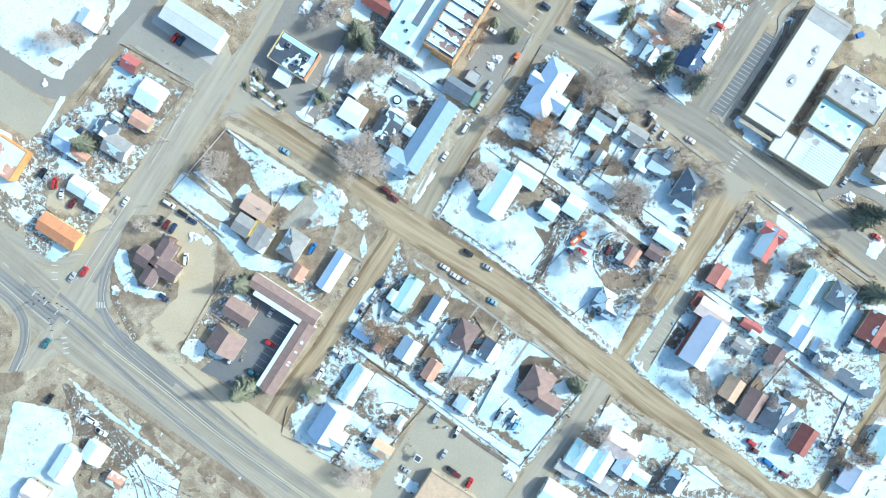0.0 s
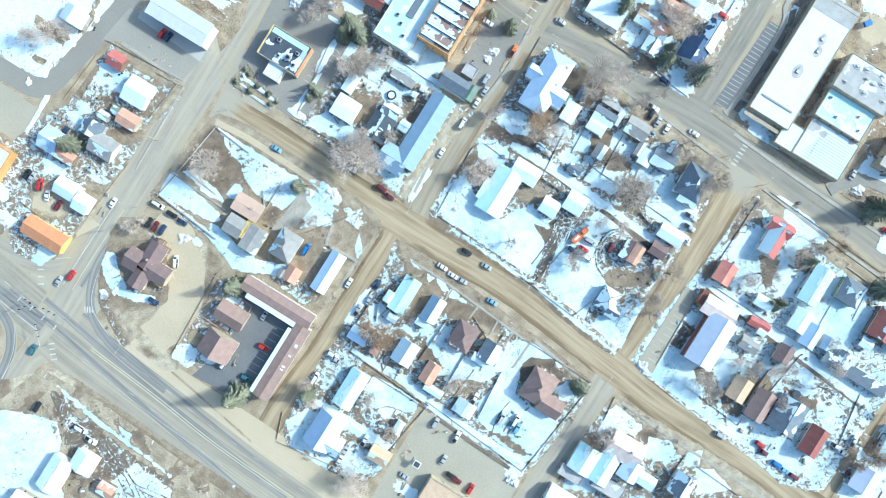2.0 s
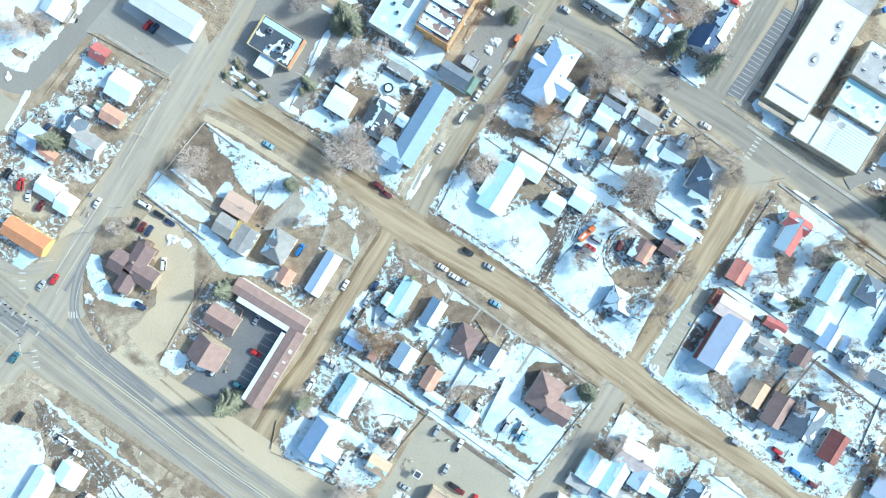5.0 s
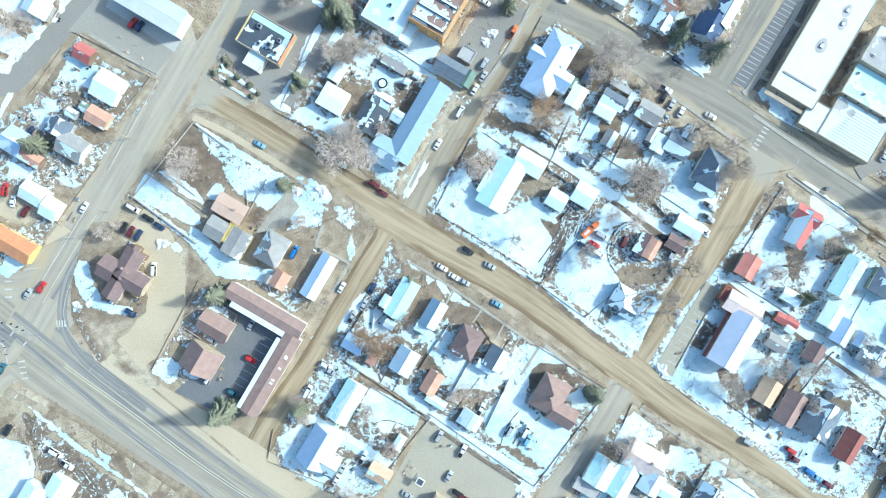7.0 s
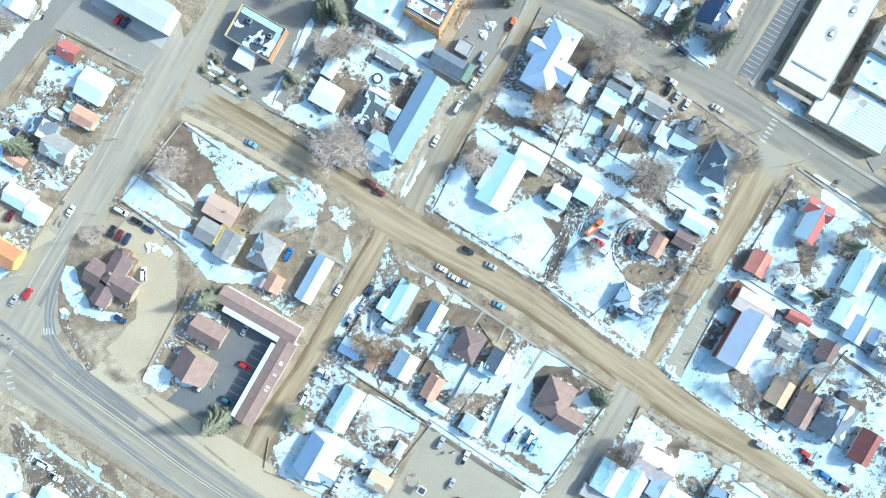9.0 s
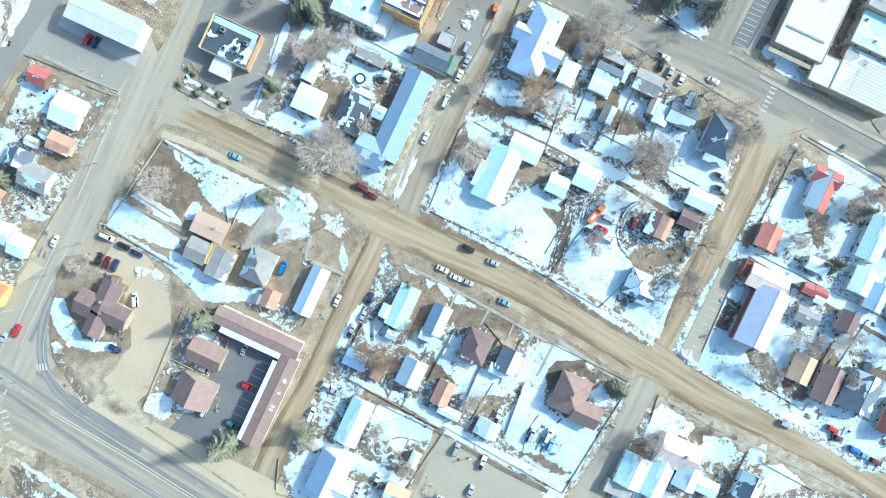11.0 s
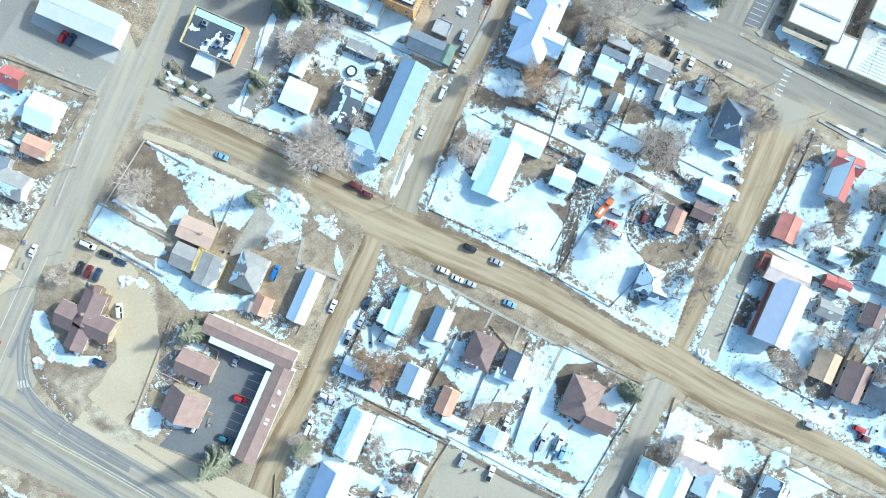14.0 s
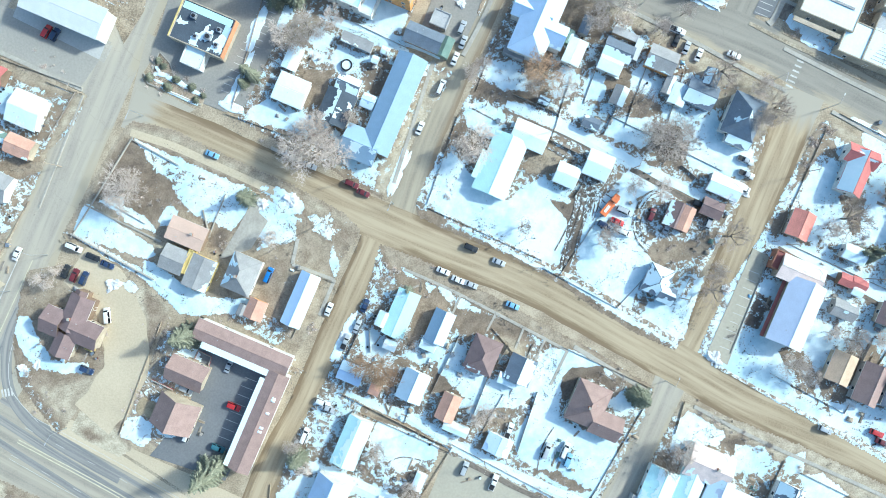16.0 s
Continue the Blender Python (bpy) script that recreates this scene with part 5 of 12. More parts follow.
slab("ground", [(-181.15, 17.77), (-173.65, 19.02), (-156.13, 7.26), (-166.14, -3.5), (-181.15, 2.75), (-184.91, 9.01)], -0.3, 0.14, "yard_bare", "block of town lots, mostly thawed", "ground")
slab("ground", [(-113.6, -42.29), (-96.08, -12.26), (-78.57, -12.26), (-86.07, -29.78), (-101.09, -54.8)], -0.3, 0.14, "yard", "block of town lots with thawing snow", "ground")
slab("ground", [(56.55, 101.59), (61.55, 125.36), (154.13, 125.36), (136.62, 109.09), (109.09, 64.05), (101.59, 66.56)], -0.3, 0.14, "yard", "block of town lots with thawing snow", "ground")
slab("ground", [(126.11, 53.3), (129.11, 59.05), (151.63, 91.58), (154.63, 102.84), (164.14, 125.36), (244.21, 125.36), (244.21, -29.78), (196.17, 5.25), (154.13, 34.03)], -0.3, 0.14, "yard_bare", "block of town lots, mostly thawed", "ground")
slab("ground", [(169.14, -112.35), (201.67, -62.3), (244.21, -29.78), (244.21, -139.87), (179.15, -129.86)], -0.3, 0.14, "yard", "block of town lots with thawing snow", "ground")
slab("ground", [(-211.18, -69.81), (-188.66, -62.3), (-172.4, -49.79), (-146.12, -64.8), (-96.08, -102.34), (-66.06, -124.86), (-211.18, -124.86)], -0.3, 0.14, "field", "rough brown verge with weeds and snow", "ground")
slab("ground", [(-101.09, 125.36), (-76.06, 125.36), (-84.82, 95.33), (-93.58, 85.32), (-96.08, 95.33), (-113.6, 110.34)], -0.3, 0.14, "yard_bare", "block of town lots, mostly thawed", "ground")
slab("ground", [(-211.18, -14.76), (-196.17, -24.27), (-190.66, -32.28), (-190.66, -42.79), (-196.17, -53.55), (-211.18, -62.3)], -0.3, 0.14, "yard_bare", "block of town lots, mostly thawed", "ground")

# snow left on each block: share of snow, paleness of the soil, plan outline
lot_ground("ground", [(-5.3, 15.7), (-1.8, 21.7), (6.4, 32.9), (17, 47.9), (22.4, 55.6), (27.7, 64.6), (40.5, 81.8), (49.6, 88.5), (61.9, 80.9), (73.5, 72.7), (87.3, 60.6), (101.2, 49), (114.1, 40.5), (125.8, 31.1), (119.2, 25.4), (113.9, 14.6), (104.4, -0.4), (96.1, -13.3), (88, -24), (82, -34.8), (77.6, -43.9), (73.7, -47.7), (60.8, -39.2), (48, -28.1), (37.4, -17.9), (20.3, -4.8), (5.2, 4.2), (-5.1, 11.3)], 0.46, 0.35, [
    (0.6, 0.3, [(-3.5, 17.4), (-0.6, 22.8), (6.4, 32.4), (9.6, 30.1), (3.7, 20.4), (-2.1, 14)]),
    (1, 0.4, [(-0.8, 17.9), (10.4, 31.8), (16.9, 18.7), (25.4, 11.7), (32.2, 15.9), (38.9, 17.8), (46.4, 10.9), (45.8, -2.4), (39.9, -12.5), (33.3, -10), (22.6, -2.9), (14, 3.4), (3.3, 11.1)]),
    (0.2, 0.4, [(-5.4, 14.8), (3.3, 10.5), (16.2, 2.2), (26.9, -4.9), (39.1, -14.7), (37.4, -17.9), (20.3, -5.7), (5.2, 2.7), (-5.5, 10.4)]),
    (0.85, 0.4, [(5.4, 9.3), (18.4, 1.4), (33.3, -10.2), (38.7, -14.2), (36.4, -15), (31.5, -11.7), (16.1, -0.2), (4.3, 7.6)]),
    (-0.2, 0.12, [(39.7, 10.3), (46.2, 7.5), (50.3, 9.6), (52.2, 7.3), (50.3, -0.4), (45.6, -7.9), (41.5, -15.4), (39.1, -13.8), (43.5, -4.5), (44.9, 2.1)]),
    (0.52, 0.08, [(49.6, 9.6), (56.7, 20.4), (62.1, 17.9), (51.9, 0.7)]),
    (1, 0.4, [(49.6, -1.4), (54.3, 6.1), (60.7, 9.1), (67.5, 15.5), (78.3, 8.4), (82.6, 4.9), (73.7, 4.8), (68, 0.7), (66.7, -5.5), (69.7, -11.1), (72.9, -14.6), (68, -25.4), (61.1, -32.8), (50.5, -21.8), (45.2, -16)]),
    (0.1, 0.5, [(68.6, -12.2), (75.3, -10.2), (81.9, -11.6), (92.9, -11), (96.1, -13.3), (90.5, -16.4), (81.6, -17.1), (72.8, -17.9)]),
    (1, 0.4, [(76.8, -26.9), (82.4, -23.8), (85.7, -26.1), (80.9, -33.7), (76.1, -42.3), (73.8, -45.1), (65.3, -38.1), (62.7, -35.6), (67.8, -29.8)]),
    (0.45, 0.2, [(58.9, -32.7), (67.1, -20.9), (70.6, -17.8), (71.5, -21.1), (66.8, -28.7), (62.1, -35.1)]),
    (0.12, 0.4, [(38.6, -16.4), (50.4, -24.7), (60.9, -36.1), (69.4, -44.2), (73.7, -47.7), (69.3, -47.5), (58.6, -39.4), (45.8, -27.8), (37.4, -18.6)]),
    (0.85, 0.4, [(40.8, -16.5), (48.3, -21.7), (58.9, -31.6), (64.2, -37.2), (61.4, -37), (50.3, -26.9), (40.7, -18.1)]),
    (0.75, 0.5, [(77.2, -43.5), (84.3, -31.6), (91.5, -18.7), (88.9, -18.1), (81.1, -30.4), (75.3, -42.3)]),
    (0.1, 0.7, [(88, -24), (96.1, -13.3), (106.6, -1.6), (103.3, -1.5), (92.8, -13.2), (85.8, -23.9)]),
    (1, 0.4, [(17, 46.3), (24.7, 46), (29.9, 40.3), (26.3, 32.7), (22, 34.4), (16.6, 38.2)]),
    (0.3, 0.3, [(5.4, 33.6), (14.6, 42), (19.8, 36.3), (25.2, 31.6), (19.3, 23), (14, 29.9), (9.7, 32.3)]),
    (0.12, 0.6, [(34.9, 26.8), (41.6, 28.7), (47, 25.2), (44.5, 19.8), (37.9, 18.9), (33.6, 21.3)]),
    (0.8, 0.2, [(23.1, 60.4), (36.2, 57.7), (40.4, 53.1), (38, 47.6), (27.1, 50.3)]),
    (0.15, 0.4, [(18.2, 49.6), (23.9, 53.8), (31.4, 47.9), (40.2, 47.6), (42.2, 43.1), (30.1, 44.7)]),
    (0.2, 0.3, [(38.8, 66.4), (46.3, 61.7), (48.1, 52.7), (43.6, 49.6), (39.3, 53.1)]),
    (1, 0.4, [(45.8, 50.6), (51.5, 53.7), (56.9, 50.2), (54.4, 44.7), (47.8, 43.9)]),
    (1, 0.4, [(57.8, 46.6), (62, 50.8), (66.6, 45.8), (62.4, 40.4), (57.6, 41.7)]),
    (0.95, 0.4, [(50.9, 40.5), (55.4, 41.4), (59.7, 37.9), (57.3, 34.7), (51.9, 36.7)]),
    (0.6, 0.2, [(58.5, 35.7), (64.6, 39.2), (67.3, 36), (62, 29.6)]),
    (0.15, 0.35, [(52.3, 72.4), (62.7, 78.6), (71.9, 67.2), (65, 60.9), (56.4, 64.5)]),
    (0.1, 0.3, [(64.4, 46.5), (70.2, 51.8), (74.4, 47.9), (72.7, 42.4), (66.3, 39.2)]),
    (1, 0.4, [(74.7, 47.9), (78.7, 50.6), (84.2, 43.5), (81.1, 37.7), (73.3, 43.1)]),
    (1, 0.4, [(66.1, 33.9), (78.8, 31.8), (77.7, 25), (74.5, 22.3), (61.9, 28.7)]),
    (0.2, 0.2, [(67.4, 38.7), (73.1, 41.7), (79.5, 37.7), (81.6, 33.7), (74.9, 31.7)]),
    (0.75, 0.2, [(81.6, 34.8), (89.4, 35.1), (96.9, 30.8), (89.9, 22.3), (83.6, 29.2)]),
    (0.22, 0.08, [(79.8, 28.9), (87.5, 27.7), (89.1, 17.7), (84.9, 13), (78.3, 18.1), (76.5, 23.1)]),
    (1, 0.4, [(88.2, 17.3), (94.6, 27.6), (100.4, 31.1), (101.3, 24), (105.8, 17), (111.2, 14.7), (107.4, 6.5), (95.6, 10.1), (88.9, 13.7)]),
    (-0.15, 0.72, [(96, 34.8), (106, 37), (116.9, 34.8), (122.3, 29.7), (116.4, 21.1), (112.3, 18), (110.7, 34.2), (101.4, 31.7)]),
    (-0.1, 0.78, [(49.6, 88.5), (62.8, 81.9), (74.4, 74.2), (88.3, 62.1), (102.2, 50.5), (115, 42), (126.8, 32.2), (121.1, 28.9), (108.3, 38.1), (100.6, 39.5), (91.1, 49.8), (80.5, 61.3), (71.9, 67.2), (61.3, 77.6)]),
    (0.4, 0.6, [(111.7, 15.8), (118.7, 14.4), (104.3, -2.6), (98.8, -2.4)]),
    (1, 0.4, [(30.1, 43.8), (33.5, 45), (50.7, 33.9), (63.5, 24.9), (78.5, 13.5), (97.2, 0.3), (95.1, -1.8), (77.2, 9.6), (61.2, 21.3), (48.3, 31.3)]),
    (0, 0.5, [(69.8, 15.6), (72.6, 15), (84.8, 5.7), (95.5, -1.8), (93.2, -3.5), (82.5, 4.5)]),
], 3, "block of town lots with snow melting off brown soil")
lot_ground("ground", [(-35, 96.5), (-39.8, 87.4), (-44.6, 78.7), (-54.1, 63.7), (-60, 54), (-54.7, 49.4), (-46.1, 43), (-33.3, 33.4), (-23.7, 25.3), (-15.8, 18.8), (-4.6, 32.9), (4.8, 45.3), (10.5, 51), (15.3, 58.5), (7.7, 63.3), (1.3, 66.9), (0.5, 74.6), (4, 78.9), (15.7, 96.1), (18.5, 109.2), (-25.6, 111.1)], 0.42, 0.4, [
    (0.25, 0.85, [(-18.2, 23.5), (7.6, 60), (13, 56.9), (-2.4, 32.8), (-14, 20)]),
    (1, 0.4, [(-54.4, 57.1), (-48.8, 58.6), (-36.9, 51.3), (-28.3, 47.6), (-32.8, 44), (-39.4, 45), (-50.2, 50.7), (-57.8, 53.9)]),
    (0.1, 0.4, [(-36.3, 67.4), (-27.5, 64.8), (-26.8, 55.9), (-31.3, 53.9), (-36.7, 56.3)]),
    (1, 0.4, [(-25.6, 69.1), (-21.7, 72.7), (-9.4, 66.2), (-13.3, 62.6), (-23.2, 63.5)]),
    (0.88, 0.3, [(-33, 81.6), (-26.9, 79.5), (-22.7, 74.5), (-27.2, 72), (-31.5, 74.9)]),
    (0.8, 0.3, [(-32.7, 73.4), (-27.3, 71.4), (-25.2, 67.5), (-30.7, 68.2)]),
    (0.25, 0.7, [(-42.4, 79.8), (-35.5, 86.1), (-26.8, 82.9), (-33.3, 74.3), (-38.3, 71.9)]),
    (0.3, 0.2, [(-16.4, 66.5), (-9.4, 65.8), (-5.1, 63.8), (-7, 55.1), (-12.6, 52), (-14.6, 57.6)]),
    (0.75, 0.2, [(-28.4, 45.4), (-23, 41.4), (-15.7, 31.1), (-18.2, 23.5), (-25.6, 31.6), (-28.7, 38.3)]),
    (0.3, 0.7, [(-45.9, 47.4), (-35, 44.1), (-27.6, 38.3), (-26.8, 29.4), (-37.6, 35.4), (-45, 43)]),
    (0.95, 0.4, [(-16.9, 54.4), (-9.3, 53), (-10.5, 49.7), (-15, 47.7)]),
    (0.12, 0.35, [(-54.7, 50), (-46.1, 44.6), (-33.2, 34.8), (-23.6, 26.6), (-15.7, 20.1), (-15.9, 17.5), (-25.9, 25), (-35.5, 32.9), (-46.2, 41.7), (-54.8, 47.4)]),
    (0.97, 0.4, [(-11, 79.1), (-3.4, 88), (3.7, 82.9), (1.2, 75), (-6.2, 74.5)]),
    (0.97, 0.4, [(-25.6, 83.5), (-21.3, 82.2), (-5.1, 74.2), (11.1, 65.8), (12.5, 61.8), (-0.9, 67.6), (-13.9, 73)]),
    (0.8, 0.4, [(-44.2, 87.6), (-35.2, 91.6), (-34.4, 86), (-41.3, 79.7)]),
], 4, "block of town lots with snow melting off brown soil")
lot_ground("ground", [(-125.1, 24.9), (-112, 41.4), (-99, 56.8), (-95.1, 59.7), (-81, 54.2), (-66, 43.4), (-46.7, 30.7), (-29.5, 17.8), (-24.1, 10.3), (-30.2, 3), (-39.5, -10.2), (-48.5, -23.8), (-53.6, -29.1), (-57.8, -24.9), (-83.7, -10.1), (-89.8, -8.1), (-97.5, 2.1), (-115.7, 17.3)], 0.12, 0.62, [
    (0.12, 0.25, [(-101, 51.3), (-95.4, 53.7), (-83.7, 42.9), (-73, 33.6), (-62.3, 25.4), (-64.9, 17.8), (-73.6, 20.3), (-82.1, 27.3), (-86.4, 29.7), (-88.8, 25.4), (-94.4, 24.5), (-104.1, 30.5), (-112.3, 35.2)]),
    (0.62, 0.15, [(-94.8, 52.6), (-81.4, 44.3), (-57.3, 28.5), (-62.5, 21.6), (-71.3, 23.1), (-81.9, 33.5), (-89.9, 40.9)]),
    (0.95, 0.4, [(-95.4, 53.1), (-81.4, 43.6), (-57.4, 28), (-59, 26.3), (-82.6, 41.7), (-93.3, 50.3)]),
    (0.9, 0.4, [(-104.3, 35.3), (-97.4, 32.4), (-93.9, 25.2), (-98.9, 23.6), (-110.6, 34.1)]),
    (1, 0.4, [(-116.1, 33.2), (-112.7, 34.6), (-94.7, 17.5), (-94.5, 12.4), (-98.2, 12.1), (-120.9, 24.5)]),
    (-0.3, 0.8, [(-115.2, 34.9), (-113.6, 35.5), (-91.9, 16), (-92.8, 14.5)]),
    (0.6, 0.4, [(-124.1, 26), (-118.7, 24.5), (-94.8, 5.3), (-96.9, 3)]),
    (1, 0.4, [(-98.7, 12.1), (-95, 10.2), (-85.5, 0.5), (-79, -3.7), (-65.9, -6.9), (-57, -15.7), (-58.5, -23.8), (-66.4, -17.9), (-74.9, -9.9), (-88.1, -9.3), (-94.4, -2.4), (-99.4, 5.5)]),
    (1, 0.4, [(-91.8, 24), (-88, 28.7), (-84.2, 26.3), (-86.7, 22.7)]),
    (0.8, 0.5, [(-57.6, 23.4), (-53.5, 25.5), (-43.5, 16.9), (-45.3, 9.9), (-54.1, 10.2), (-60.6, 13.8)]),
    (1, 0.4, [(-56.6, 30.2), (-53.3, 31), (-42.1, 22.3), (-43.4, 18.6), (-48.2, 19.9)]),
    (-0.1, 0.5, [(-46.3, 13), (-38.4, 16.6), (-25.4, 9.9), (-30.1, 4.1), (-36.7, 4.4), (-44.4, 5.9)]),
    (0.55, 0.5, [(-42.7, 18.6), (-38.4, 17.7), (-30.9, 11.5), (-33.2, 9.4), (-38.6, 11.1)]),
    (0.85, 0.5, [(-37.1, 6.7), (-34.4, 6.5), (-33.2, -1.2), (-35.6, -5.1), (-36.9, 0)]),
    (-0.3, 0.5, [(-59.8, 6.9), (-47.8, 4.2), (-52.5, -2.6), (-59.2, -14.5), (-63.9, -11)]),
    (-0.3, 0.8, [(-98.5, 58.9), (-81, 52.9), (-66, 42.1), (-46.7, 29.4), (-29.6, 15.8), (-31.9, 14.2), (-47.9, 27), (-67.2, 39.9), (-82.3, 50.5), (-96.4, 55.5)]),
    (0.05, 0.55, [(-100.2, 59), (-95.1, 60.1), (-81, 54.7), (-66, 43.9), (-46.6, 31.1), (-28.4, 17.3), (-29.6, 15.8), (-47.6, 29), (-66.9, 41.7), (-82, 52.1), (-96.3, 57.5)]),
    (0.45, 0.4, [(-74.9, -10.5), (-57.8, -23.4), (-54.4, -21.3), (-57, -15.7), (-66.1, -10.9)]),
    (0.78, 0.3, [(-85.9, 35.4), (-65.3, 32.1), (-60.3, 26.7), (-61.6, 22.3), (-67.8, 16.7), (-71.9, 20), (-75.6, 21.3), (-80.8, 26.1), (-83.5, 29.8)]),
    (0.97, 0.4, [(-66, 28.3), (-61.4, 23.6), (-67.7, 17.4), (-72, 19.4), (-67.9, 24.6)]),
    (0.97, 0.4, [(-54.5, 27.8), (-50, 29.7), (-42.4, 23.2), (-43.8, 18.8), (-46.8, 20.6), (-52, 25.4)]),
    (0.82, 0.4, [(-56.7, 24.8), (-45.2, 18.4), (-46.9, 12.1), (-52.9, 11.1), (-60.5, 9), (-54.5, 17.9), (-57.5, 21.6)]),
    (0.92, 0.4, [(-91.5, 25.1), (-86.2, 28.9), (-84.3, 26.6), (-88.1, 21.6), (-91.2, 22.5)]),
    (0, 0.15, [(-75.1, 16.6), (-71.5, 18.3), (-68.6, 16.2), (-72.6, 11.3), (-75.9, 13.4)]),
    (0.95, 0.4, [(-102.3, 31.5), (-98.8, 28.3), (-93.6, 24.1), (-93.4, 20.8), (-99.6, 23.5), (-103.2, 25.7)]),
    (0.62, 0.5, [(-41.5, 12.5), (-39.1, 15.4), (-34.1, 17.9), (-32.6, 15), (-36.8, 13.1), (-34, 8), (-36.4, 7.7)]),
    (0.1, 0.3, [(-101.2, 37.9), (-85.9, 35.4), (-81.4, 26.1), (-86.1, 29.5), (-90.3, 32.2), (-93.6, 24.1), (-98.8, 28.3), (-102.3, 31.5)]),
    (-0.2, 0.6, [(-45.4, 17.1), (-42.1, 13.3), (-35.1, 7.5), (-37.6, 0.1), (-46.2, 4.1), (-46.6, 9.4)]),
], 5, "block of town lots with snow melting off brown soil")
